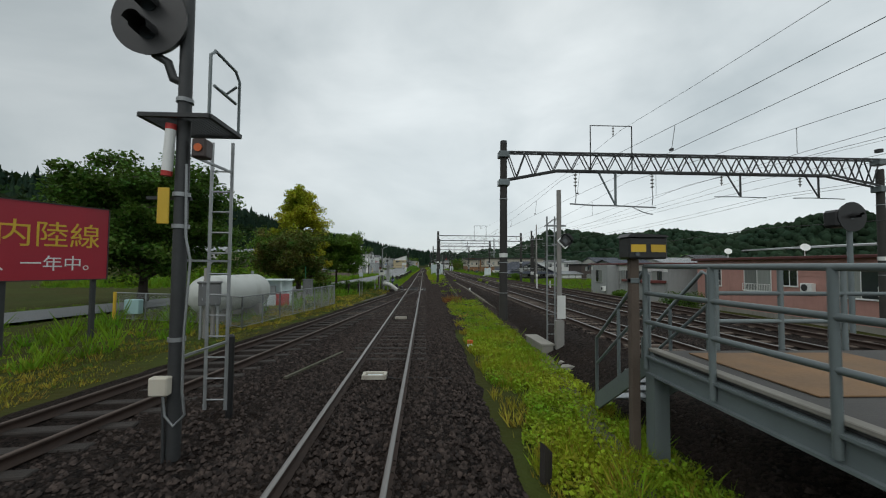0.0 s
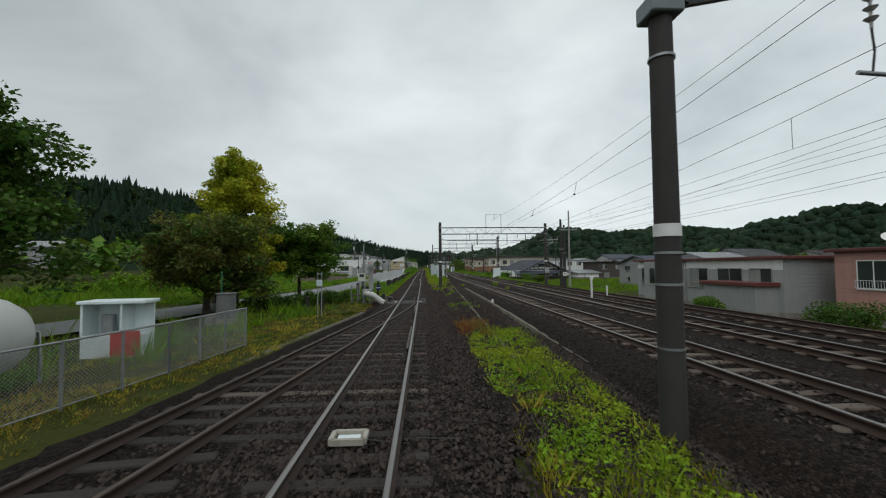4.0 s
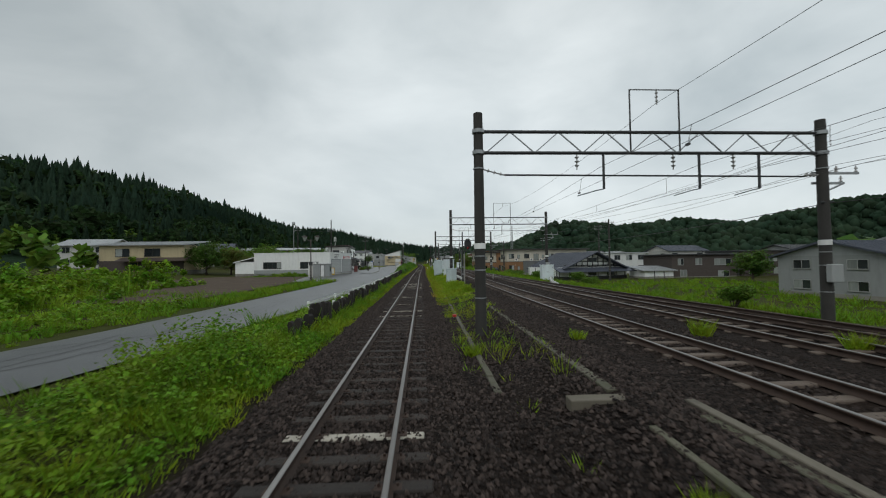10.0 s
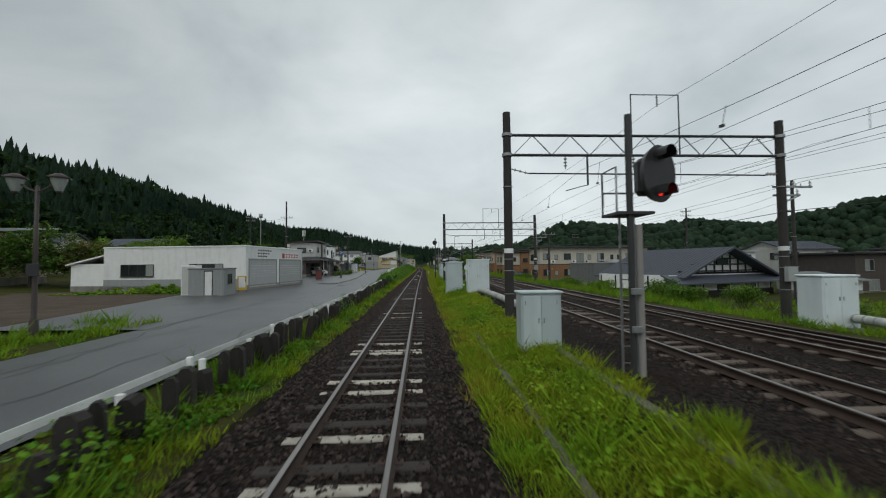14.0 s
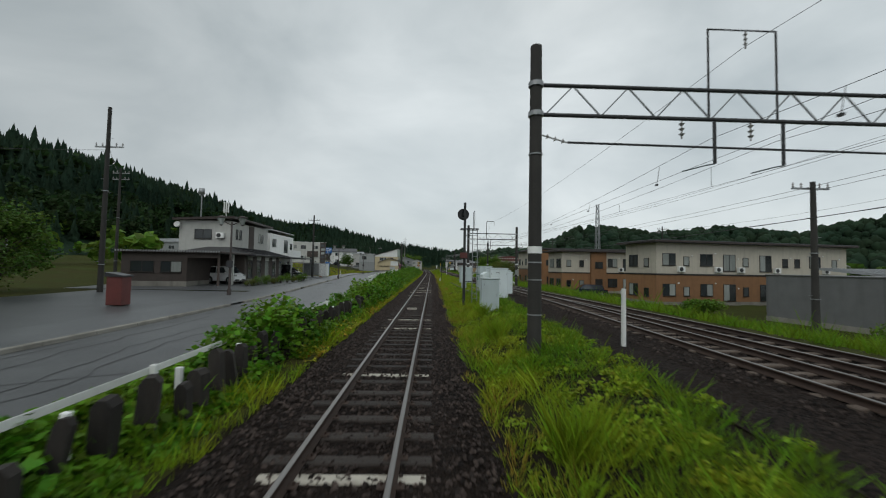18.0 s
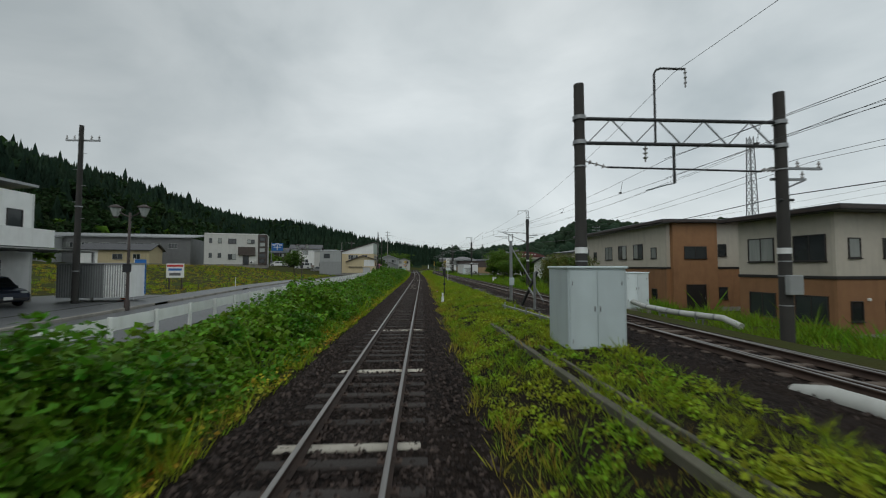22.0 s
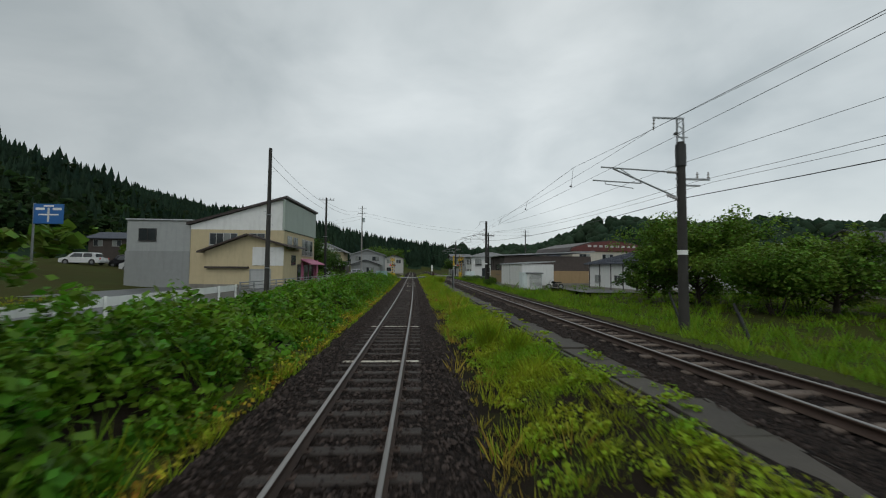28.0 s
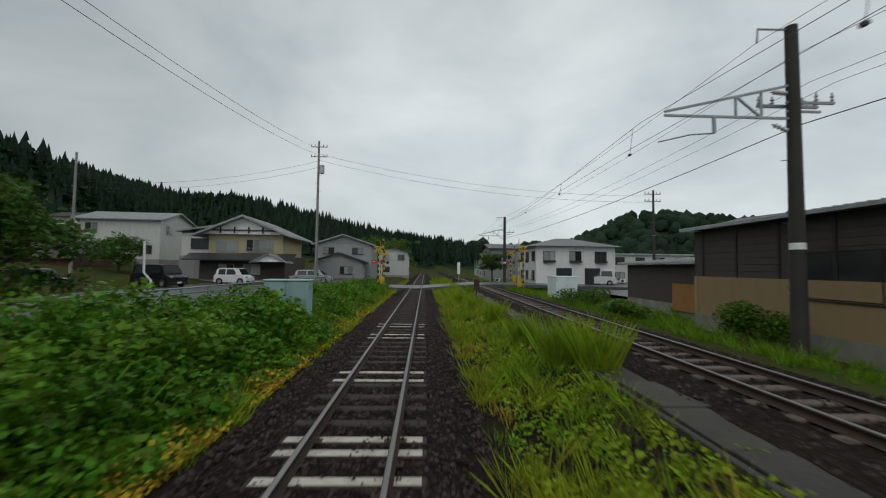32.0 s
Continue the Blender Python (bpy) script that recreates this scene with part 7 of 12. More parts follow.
def ladder(parent, x, y, z0, z1, w=0.3, step=0.3, material=None, rz=0.0, lean=0.0):
    material = material or GALV
    l = part("ladder", B(pose(x, y, 0, 0, 0, rz)).bar((-w / 2, 0, z0), (-w / 2, lean, z1), 0.045, 0.02).bar((w / 2, 0, z0), (w / 2, lean, z1), 0.045, 0.02), material, parent)
    n = int((z1 - z0) / step)
    for k in range(n):
        zz = z0 + 0.15 + k * step
        t = (zz - z0) / (z1 - z0)
        part("rung", B(pose(x, y, 0, 0, 0, rz)).cyl((-w / 2, lean * t, zz), (w / 2, lean * t, zz), 0.013, n=6), material, l)
    return l


def signal_head(parent, x, y, z, r, lit=None, n=1, gap=0.34):
    """Round black board with hooded lamps, facing back towards the train."""
    h = part("signal_head", B().cyl((x, y, z), (x, y + 0.1, z), r, r * 0.92, n=32), BLACK, parent)
    for k in range(n):
        zz = z + (n - 1) * gap / 2 - k * gap
        b = B()
        for i in range(16):
            a0, a1 = math.radians(-20 + i * 13.75), math.radians(-20 + (i + 1) * 13.75)
            p = [(x + q * math.cos(a), yy, zz + q * math.sin(a)) for a in (a0, a1) for q, yy in ((0.115, y), (0.105, y - 0.3 if 0.15 < (a0 + 20 * 0.0174) / 3.84 < 0.85 else y - 0.2))]
            b.add([p[0], p[1], p[3], p[2]], [(0, 1, 2, 3)], True)
        part("hood", b, BLACK, h)
        part("lens", B().cyl((x, y - 0.012, zz), (x, y, zz), 0.09, n=20), LAMP_RED if lit == k else GLASS, h)
    return h


def lamp_glow(name, c, s):
    m = bpy.data.materials.new(name)
    m.use_nodes = True
    p = m.node_tree.nodes["Principled BSDF"]
    p.inputs["Base Color"].default_value = (*c, 1)
    p.inputs["Emission Color"].default_value = (*c, 1)
    p.inputs["Emission Strength"].default_value = s
    return m


LAMP_RED = lamp_glow("lit_red_signal_lens", (0.9, 0.03, 0.02), 0.9)
TANK_WHITE = surface("off_white_tank_paint", (0.58, 0.60, 0.57), (0.50, 0.52, 0.49), 0.55, scale=1.2, fine=30, bump=0.06, stain=(0.3, 0.3, 0.26), stain_amt=0.5)
TIMBER = surface("dark_weathered_post_timber", (0.032, 0.026, 0.022), (0.013, 0.011, 0.010), 0.9, scale=4, fine=25, bump=0.5, dist=0.01, stretch=(3, 3, 0.5), vary=0.3)
PIPE_SILVER = surface("silver_lagged_pipe", (0.66, 0.67, 0.64), (0.46, 0.46, 0.42), 0.5, 0.25, scale=4, fine=20, bump=0.06)
ZINC = surface("weathered_zinc_sheet", (0.31, 0.33, 0.31), (0.19, 0.205, 0.2), 0.6, 0.2, scale=2, fine=22, bump=0.1, stain=(0.16, 0.10, 0.07), stain_amt=0.45)
PIPE_WHITE = surface("weathered_white_pipe", (0.52, 0.53, 0.50), (0.42, 0.43, 0.40), 0.55, scale=1.5, fine=20, bump=0.1, stain=(0.2, 0.19, 0.16), stain_amt=0.5)
TAN_DECK = surface("worn_yellow_brown_deck", (0.24, 0.135, 0.06), (0.15, 0.095, 0.055), 0.8, scale=2, fine=30, bump=0.15)


def text_mesh(parent, body, size, material, m, label="", align="RIGHT"):
    cu = bpy.data.curves.new("lettering", "FONT")
    cu.body, cu.size, cu.extrude, cu.align_x = body, size, 0.004, align
    ob = bpy.data.objects.new("lettering_source", cu)
    bpy.context.collection.objects.link(ob)
    dg = bpy.context.evaluated_depsgraph_get()
    me = bpy.data.meshes.new_from_object(ob.evaluated_get(dg))
    bpy.data.objects.remove(ob)
    me.materials.clear()
    me.materials.append(material)
    o = new("lettering", me)
    o.parent = parent
    o.matrix_basis = m
    return tagged(o, label)


# ---- at the station end: signal mast ----
sm = thing("signal_mast", "dark signal mast with ladder, caged platform and round signal head", "railway signal", (-2.12, -0.29, -0.25))
part("pole", B().cyl((0, 0, 0), (0, 0, 7.4), 0.085, 0.075, n=18), STEEL_DARK, sm)
fr_ = part("platform", B().bar((-0.42, -0.2, 4.27), (0.42, -0.2, 4.27), 0.05).bar((-0.42, 0.6, 4.27), (0.42, 0.6, 4.27), 0.05).bar((-0.42, -0.2, 4.27), (-0.42, 0.6, 4.27), 0.05).bar((0.42, -0.2, 4.27), (0.42, 0.6, 4.27), 0.05), STEEL_DARK, sm)
b = B()
for k in range(17):
    b.box(-0.4 + k * 0.05, -0.392 + k * 0.05, -0.2, 0.6, 4.25, 4.285)
part("grating", b, STEEL_DARK, fr_)
for (xa, ya, xb, yb) in ((0.4, -0.18, 0.4, 0.58),):
    for yy in (ya, yb):
        part("rail_post", B().tube([(xa, yy, 4.27), (xa, yy, 5.05), (xa, yy + (0.12 if yy < 0 else -0.12), 5.15)], 0.02, 8), STEEL_GREY, sm)
    for zz in (4.7, 5.15):
        part("rail_bar", B().cyl((xa, ya + 0.1, zz), (xa, yb - 0.1, zz), 0.02, n=8), STEEL_GREY, sm)
part("rail_bar", B().tube([(0.1, 0.5, 4.95), (0.25, 0.52, 4.85), (0.4, 0.5, 4.95)], 0.018, 8), STEEL_GREY, sm)
ladder(sm, -0.02, 1.0, 0.3, 4.3, 0.3, 0.31, GALV)
for zz in (1.3, 2.5, 3.85):
    part("ladder_stay", B().bar((0.05, 0, zz), (0.12, 1.0, zz), 0.03), GALV, sm)
part("signal_arm", B().tube([(0, 0, 4.75), (-0.14, -0.02, 4.8), (-0.2, -0.04, 5.0), (-0.34, -0.06, 5.08), (-0.4, -0.08, 5.3)], 0.055, 10), STEEL_DARK, sm)
signal_head(sm, -0.38, -0.15, 5.5, 0.46, None, 2, 0.36)
tb = part("marker_tube", B().cyl((-0.13, -0.1, 3.6), (-0.1, -0.1, 4.12), 0.06, n=14), WHITE, sm)
part("red_cap", B().cyl((-0.1, -0.1, 4.12), (-0.097, -0.1, 4.19), 0.062, n=14), RED, tb)
part("red_cap", B().cyl((-0.133, -0.1, 3.54), (-0.13, -0.1, 3.6), 0.062, n=14), RED, tb)
part("yellow_plate", B().box(-0.24, -0.1, -0.09, -0.07, 2.95, 3.4, 0.005), YELLOW, sm)
lb = part("lamp_box", B().box(0.16, 0.34, -0.12, 0.06, 3.78, 4.02, 0.02), ROOF_BROWN, sm)
part("lens", B().cyl((0.25, -0.135, 3.9), (0.25, -0.12, 3.9), 0.05, n=16), ORANGE, lb)
part("meter_box", B().box(-0.2, 0.02, -0.2, -0.08, 0.88, 1.1, 0.015), CREAM, sm)
part("cable", B().tube([(0.08, -0.06, 3.7), (0.1, -0.06, 2.8), (0.16, -0.05, 2.5), (0.12, -0.06, 1.6), (0.12, -0.06, 0.9), (0.16, -0.06, 0.62), (0.05, -0.1, 0.5), (-0.05, -0.1, 0.62), (-0.08, -0.1, 0.85)], 0.016, 8), GALV, sm)
part("cable", B().tube([(-0.06, -0.09, 0.0), (-0.08, -0.09, 0.9)], 0.02, 8), STEEL_DARK, sm)
for zz in (1.5, 2.9, 3.3, 4.5):
    part("clamp", B().cyl((0, 0, zz), (0, 0, zz + 0.05), 0.1, n=18), GALV, sm)
part("cross_bracket", B().bar((-0.42, 0, 3.28), (0.12, 0, 3.28), 0.04), STEEL_DARK, sm)
solo("marker_post", B().cyl((0, 0, 0), (0, 0, 1.32), 0.055, n=14).cyl((0, 0, 1.32), (0, 0, 1.35), 0.055, 0.03, n=14), BLACK, "short black marker post beside the track", "post", (-2.1, 1.06, -0.25))

# crimson advertising board on two posts
bb = thing("billboard", "crimson advertising board with yellow and white lettering on posts", "billboard", (-9.1, 7.6, -0.3), 65.0)
board = part("board", B().box(-4.4, 0, -0.04, 0.04, 2.0, 4.2, 0.012), CRIMSON, bb)
part("board_edge", B().bar((-4.4, -0.045, 4.19), (0, -0.045, 4.19), 0.03).bar((-4.4, -0.045, 2.01), (0, -0.045, 2.01), 0.03).bar((-0.012, -0.045, 2.0), (-0.012, -0.045, 4.2), 0.03), ROOF_BROWN, board)
text_mesh(board, "田内陸線", 0.78, YELLOW, pose(-0.22, -0.046, 3.02, 90, 0, 0), "yellow lettering")
text_mesh(board, "な風景、一年中。", 0.46, WHITE, pose(-0.2, -0.046, 2.32, 90, 0, 0), "white lettering")
for xx in (-0.3, -2.3, -4.2):
    part("post", B().box(xx - 0.06, xx + 0.06, 0.041, 0.16, 0, 4.1, 0.01), STEEL_DARK, bb)

cab0 = cabinet(-6.05, 7.9, 0.62, 0.34, 1.86, GREY_DARK, "grey steel switch box on two concrete stub posts", 22, legs=1.08, name="switch_box")
for xx in (-0.12, 0.1):
    part("stub_post", B().cyl((xx, 0.05, -0.1), (xx, 0.05, 1.1 if xx > 0 else 2.3), 0.075, n=12), POLE_CONC, cab0)


# ---- chain-link fence round the gas tank ----
def chain_fence(pts, h, label, seed=0, step=1.25, mesh_step=0.07):
    f = thing("chain_link_fence", label, "fence", (0, 0, 0))
    for (xa, ya), (xb, yb) in zip(pts, pts[1:]):
        L = math.hypot(xb - xa, yb - ya)
        n = max(1, round(L / step))
        z0 = gz_at((xa + xb) / 2, (ya + yb) / 2)
        P = lambda t: (xa + (xb - xa) * t, ya + (yb - ya) * t)
        for k in range(n + 1):
            px, py = P(k / n)
            part("post", B().cyl((px, py, z0 - 0.2), (px, py, z0 + h + 0.02), 0.03, n=10), GALV, f)
        part("top_rail", B().cyl((xa, ya, z0 + h), (xb, yb, z0 + h), 0.022, n=10), GALV, f)
        part("bottom_rail", B().cyl((xa, ya, z0 + 0.06), (xb, yb, z0 + 0.06), 0.014, n=8), GALV, f)
        b = B()
        m = int((L + h) / mesh_step)
        for k in range(m):
            a = -h + k * mesh_step
            for s in (0, 1):
                a0, a1 = max(a, 0), min(a + h, L)
                if a1 <= a0:
                    continue
                za, zb = (a0 - a, a1 - a) if s == 0 else (h - (a0 - a), h - (a1 - a))
                pa, pb = P(a0 / L), P(a1 / L)
                b.bar((*pa, z0 + 0.04 + za * 0.95), (*pb, z0 + 0.04 + zb * 0.95), 0.0042)
        tagged(part("wire_mesh", b, GALV, f), kind="stuff")
    return f


chain_fence([(-7.6, 11.05), (-6.65, 10.5)], 1.15, "low galvanised fence panel beside the gas tank")
chain_fence([(-6.55, 10.4), (-5.95, 10.0), (-5.55, 12.8), (-4.95, 16.2), (-4.62, 19.4)], 1.18, "galvanised chain-link fence round the gas tank")
chain_fence([(-12.5, 12.5), (-7.6, 11.05)], 1.15, "galvanised chain-link fence behind the switch box", step=1.6)
tk = thing("gas_tank", "large white horizontal gas tank on concrete saddles", "storage tank", (-8.05, 11.3, 0.1), -9)
b = B()
R_, L_ = 0.8, 3.6
ring = [(0.0, -0.5), (0.3, -0.46), (0.58, -0.32), (0.72, -0.1), (R_, 0.14)] + [(R_, q) for q in (1.2, 2.4, L_ - 0.14)] + [(0.72, L_ + 0.1), (0.58, L_ + 0.32), (0.3, L_ + 0.46), (0.0, L_ + 0.5)]
b.lathe((0, 0, 0), ring, 36)
b.v = [(p[0], p[2], p[1] + 0.82) for p in b.v]
part("shell", b, TANK_WHITE, tk)
for yy in (0.6, 3.0):
    part("saddle", B().box(-0.7, 0.7, yy - 0.15, yy + 0.15, -0.4, 0.22, 0.03), CONCRETE, tk)
b = B().cyl((0.05, 3.2, 1.58), (0.05, 3.2, 1.78), 0.07, n=12)
part("valve_dome", b, GALV, tk)
part("pipe", B().tube([(0.1, 4.05, 0.8), (0.1, 4.35, 0.8), (0.1, 4.4, 0.2), (0.1, 4.4, -0.4)], 0.035, 8), GALV, tk)
vb = thing("valve_house", "white open-fronted valve box with a red panel", "equipment box", (-7.7, 18.4, -0.3), 8)
part("base", B().box(-0.75, 0.75, -0.35, 0.35, 0, 0.7, 0.02), CABINET_W, vb)
part("side_wall", B().box(-0.75, -0.69, -0.35, 0.35, 0.7, 1.55), CABINET_W, vb)
part("side_wall", B().box(0.2, 0.26, -0.35, 0.35, 0.7, 1.55), CABINET_W, vb)
part("back_wall", B().box(-0.69, 0.75, 0.29, 0.35, 0.7, 1.55), CABINET_W, vb)
part("roof", B().box(-0.82, 0.85, -0.42, 0.42, 1.55, 1.65, 0.02), CABINET_W, vb)
part("meter", B().box(-0.4, -0.1, -0.1, 0.1, 0.7, 1.25, 0.03), GALV, vb)
part("red_panel", B().box(0.0, 0.72, -0.4, -0.356, 0.12, 0.8, 0.01), RED, vb, "faded red warning panel")
gb = cabinet(-7.75, 24.6, 0.62, 0.5, 1.25, GREY_DARK, "grey steel box on a low concrete wall", 0, z=-0.12, name="pump_box")
part("antenna_pole", B().cyl((-0.2, 0, 1.2), (-0.2, 0, 2.2), 0.018, n=8), GREEN, gb)
solo("retaining_wall", B().box(-0.16, 0.16, 0, 2.7, 0, 0.55, 0.03), CONCRETE, "low weathered concrete wall in the grass", "wall", (-8.2, 24.0, -0.4))
for dx in (-0.13, 0.13):
    solo("bollard", B().cyl((0, 0, 0), (0, 0, 0.85), 0.1, n=14).cyl((0, 0, 0.85), (0, 0, 0.9), 0.1, 0.05, n=14), TIMBER, "short dark stub post in the hedge", "post", (-5.25 + 3 * dx, 29.5 + dx, -0.3), group="stub posts in the hedge")
gp = thing("gauge_poles", "pair of thin galvanised poles with a small meter", "pole", (-4.05, 25.96, -0.3))
for dx in (-0.09, 0.09):
    part("pole", B().cyl((dx, 0, 0), (dx, 0, 2.3), 0.024, n=10), GALV, gp)
part("meter", B().box(-0.14, 0.14, -0.08, -0.025, 1.6, 1.9, 0.02), CABINET, gp)
part("crossbar", B().bar((-0.15, 0, 2.2), (0.15, 0, 2.2), 0.03), GALV, gp)
tb_ = thing("utility_box", "small blue-grey box and yellow standpipe in the grass", "equipment box", (-11.2, 11.8, -0.25))
part("box", B().box(-0.3, 0.3, -0.15, 0.15, 0.35, 0.95, 0.02), CABINET_T, tb_)
part("leg", B().box(-0.04, 0.04, -0.04, 0.04, 0, 0.36), GALV, tb_)
part("standpipe", B().cyl((-0.85, 0.1, 0), (-0.85, 0.1, 1.25), 0.06, n=12), YELLOW, tb_)

ed = tagged(new("siding_edging"), "mossy concrete edging left of the siding", "edging", kind="structure")
for k in range(18):
    y = 8.2 + k * 1.12
    x = float(siding(y)) - 1.95
    x2 = float(siding(y + 1.1)) - 1.95
    b = B().box(-0.12, 0.12, 0, 1.1, -0.42, -0.235, 0.015)
    b.v = [(p[0] + x + (x2 - x) * p[1] / 1.1, p[1] + y, p[2]) for p in b.v]
    part("edging_stone", b, CONCRETE_MOSS, ed)

# ---- turnout equipment ----
se = thing("meter_box_stand", "white meter box on a steel frame beside the turnout", "equipment box", (-3.4, 34.7, -0.3))
mb = part("box", B().box(-0.26, 0.26, -0.16, 0.16, 1.5, 2.06, 0.015), CABINET_OLD, se)
part("window", B().box(-0.14, 0.16, -0.178, -0.162, 1.8, 2.0, 0.03), GLASS, mb)
part("latch", B().box(-0.21, -0.18, -0.17, -0.161, 1.7, 1.78), STEEL_DARK, mb)
for xx in (-0.17, 0.22):
    part("leg", B().box(xx - 0.025, xx + 0.025, -0.03, 0.03, -0.1, 1.5), GALV, se)
part("rusty_plate", B().box(-0.36, -0.2, -0.12, -0.1, 0.6, 1.38, 0.005), RUST, se, "rusty red-brown plate")
for k, xx in enumerate((-0.05, 0.03, 0.11)):
    part("conduit", B().tube([(xx, 0, 1.5), (xx, 0.02, 1.1), (xx + 0.05, 0.05, 0.6), (xx + 0.05, 0.1, -0.1)], 0.022, 8), STEEL_DARK, se)
dc = thing("duct_column", "galvanised ventilation column, box duct and fat silver elbow pipe", "heating duct", (-2.75, 34.5, -0.3))
part("column", B().box(-0.15, 0.15, -0.05, 0.25, 0.9, 2.35, 0.01), ZINC, dc)
part("cap", B().prism([(-0.26, 2.32), (0.26, 2.32), (0.26, 2.42), (0.1, 2.56), (-0.1, 2.56), (-0.26, 2.42)], -0.17, 0.37), ZINC, dc)
part("box_duct", B().box(-0.42, 0.13, -1.25, 0.06, 0.5, 0.95, 0.012), ZINC, dc, "weathered zinc box duct with a rusty lid")
part("duct_lid", B().box(-0.45, 0.16, -1.27, 0.08, 0.95, 0.975, 0.006), ZINC, dc)
for zz in (0.62, 0.78):
    part("duct_rib", B().box(0.13, 0.145, -1.24, 0.05, zz, zz + 0.02), ZINC, dc)
for k in range(3):
    part("duct_seam", B().box(0.13, 0.142, -0.95 + k * 0.4, -0.93 + k * 0.4, 0.52, 0.94), ZINC, dc)
EL = [(-0.15, -1.2, 0.74), (-0.16, -1.42, 0.74), (-0.06, -1.62, 0.74), (0.14, -1.72, 0.72), (0.34, -1.73, 0.66), (0.52, -1.73, 0.54), (1.05, -1.7, 0.12)]
part("elbow_pipe", B().tube(EL, 0.19, 20), PIPE_SILVER, dc)
for p, q in zip(EL, EL[1:]):
    part("pipe_band", B().cyl(p, Vector(p).lerp(Vector(q), 0.03 / (Vector(q) - Vector(p)).length), 0.197, n=20), ZINC, dc)
part("nozzle", B().box(1.0, 1.5, -1.82, -1.58, 0.02, 0.16, 0.02), ZINC, dc)
for xx, yy in ((-0.36, -1.1), (0.08, -1.1), (-0.36, 0.0), (0.08, 0.0)):
    part("support_leg", B().box(xx - 0.03, xx + 0.03, yy - 0.03, yy + 0.03, -0.1, 0.5), GALV, dc)
wk = thing("service_walkway", "small steel walkway with handrails beside the turnout", "walkway", (-3.75, 33.7, -0.3))
part("deck", B().box(-0.2, 0.75, -0.2, 0.5, 0.56, 0.6, 0.008), RUST, wk)
for xx, top in ((-0.18, 1.3), (-0.14, 1.3), (0.24, 1.3), (0.28, 1.3)):
    part("handrail_post", B().cyl((xx, -0.2, -0.08), (xx, -0.2, top), 0.016, n=8), GALV, wk)
for xx in (-0.18, 0.7):
    for yy in (-0.18, 0.46):
        part("leg", B().box(xx - 0.02, xx + 0.02, yy - 0.02, yy + 0.02, -0.1, 0.56), GALV, wk)
part("brace", B().bar((-0.18, -0.19, 0.1), (0.7, -0.19, 0.5), 0.03), STEEL_DARK, wk)
part("lower_rail", B().bar((-0.18, -0.19, 0.16), (0.75, -0.19, 0.16), 0.035), GALV, wk)
part("foot_plate", B().box(-0.36, 0.1, -0.32, -0.08, -0.06, 0.02, 0.01), CONCRETE_MOSS, wk)
pi = thing("point_indicator", "dark point indicator with a blue disc and white band", "point indicator", (-2.38, 35.84, -0.2))
part("stem", B().cyl((0, 0, 0), (0, 0, 1.05), 0.035, n=12), BLACK, pi)
part("base", B().box(-0.2, 0.2, -0.15, 0.15, -0.05, 0.14, 0.02), BLACK, pi)
dsk = part("disc", B().cyl((0, -0.06, 0.88), (0, -0.03, 0.88), 0.2, n=28), NAVY, pi, "dark blue disc")
part("white_band", B().box(-0.19, 0.19, -0.066, -0.06, 0.85, 0.91), WHITE, dsk)
lampi = part("lamp", B().cyl((0, 0, 1.05), (0, 0, 1.28), 0.1, 0.08, n=16), BLACK, pi)
part("lamp_eye", B().cyl((0, -0.13, 1.16), (0, 0.13, 1.16), 0.05, n=14), BLACK, lampi)
part("side_stay", B().bar((-0.22, 0.1, 0.0), (-0.02, 0.02, 0.8), 0.05), BLACK, pi)
part("side_stay", B().box(-0.09, -0.04, -0.03, 0.03, 0.1, 0.62), BLACK, pi)
part("lamp_cap", B().cyl((0, 0, 1.28), (0, 0, 1.37), 0.09, 0.02, n=16), BLACK, lampi)
part("weight_lever", B().tube([(0, 0, 0.5), (0.18, -0.05, 0.55), (0.3, -0.08, 0.4)], 0.022, 8), STEEL_DARK, pi)
lp = thing("yard_lamp", "grey octagonal lamp post with a flat lamp head", "street lamp", (-3.5, 36.2, -0.2))
part("pole", B().cyl((0, 0, 0), (0, 0, 4.1), 0.075, 0.05, n=8), GALV, lp)
part("lamp_arm", B().tube([(0, 0, 4.05), (0.1, -0.02, 4.2), (0.3, -0.05, 4.27)], 0.025, 8), GALV, lp)
part("lamp_head", B(pose(0.35, -0.05, 4.28, 0, -14, 0)).box(-0.28, 0.24, -0.12, 0.12, -0.04, 0.05, 0.02), STEEL_GREY, lp)
part("switch_box", B().box(-0.1, 0.1, -0.2, -0.06, 1.5, 1.85, 0.01), STEEL_DARK, lp)
rf = thing("sheet_fence", "low dark corrugated sheet fence leaning beside the turnout", "fence", (-3.7, 37.6, -0.2), -15)
for k in range(2):
    b = B()
    for i in range(8):
        z0 = 0.22 + 0.082 * i
        b.box(0, 0.02, 0.85 * k, 0.85 * k + 0.78, z0, z0 + 0.045, 0.008).box(0.008, 0.014, 0.85 * k, 0.85 * k + 0.78, z0 + 0.04, z0 + 0.085)
    part("sheet", b, TIMBER, rf)
for yy in (0.05, 0.8, 1.6):
    part("stake", B().bar((0.05, yy, -0.1), (0.05, yy, 0.92), 0.06), TIMBER, rf)
pr = thing("point_rods", "steel point rods and plates across the turnout", "point rods", (0, 35.0, 0))
for yy in (-0.25, 0.3, 0.9):
    part("rod", B().bar((-2.1, yy, -0.12), (0.62, yy, -0.12), 0.045), RAIL_RUST, pr)
part("motor_box", B().box(-1.95, -1.3, 0.1, 0.62, -0.22, 0.02, 0.03), BLACK, pr, "black cast point machine case")
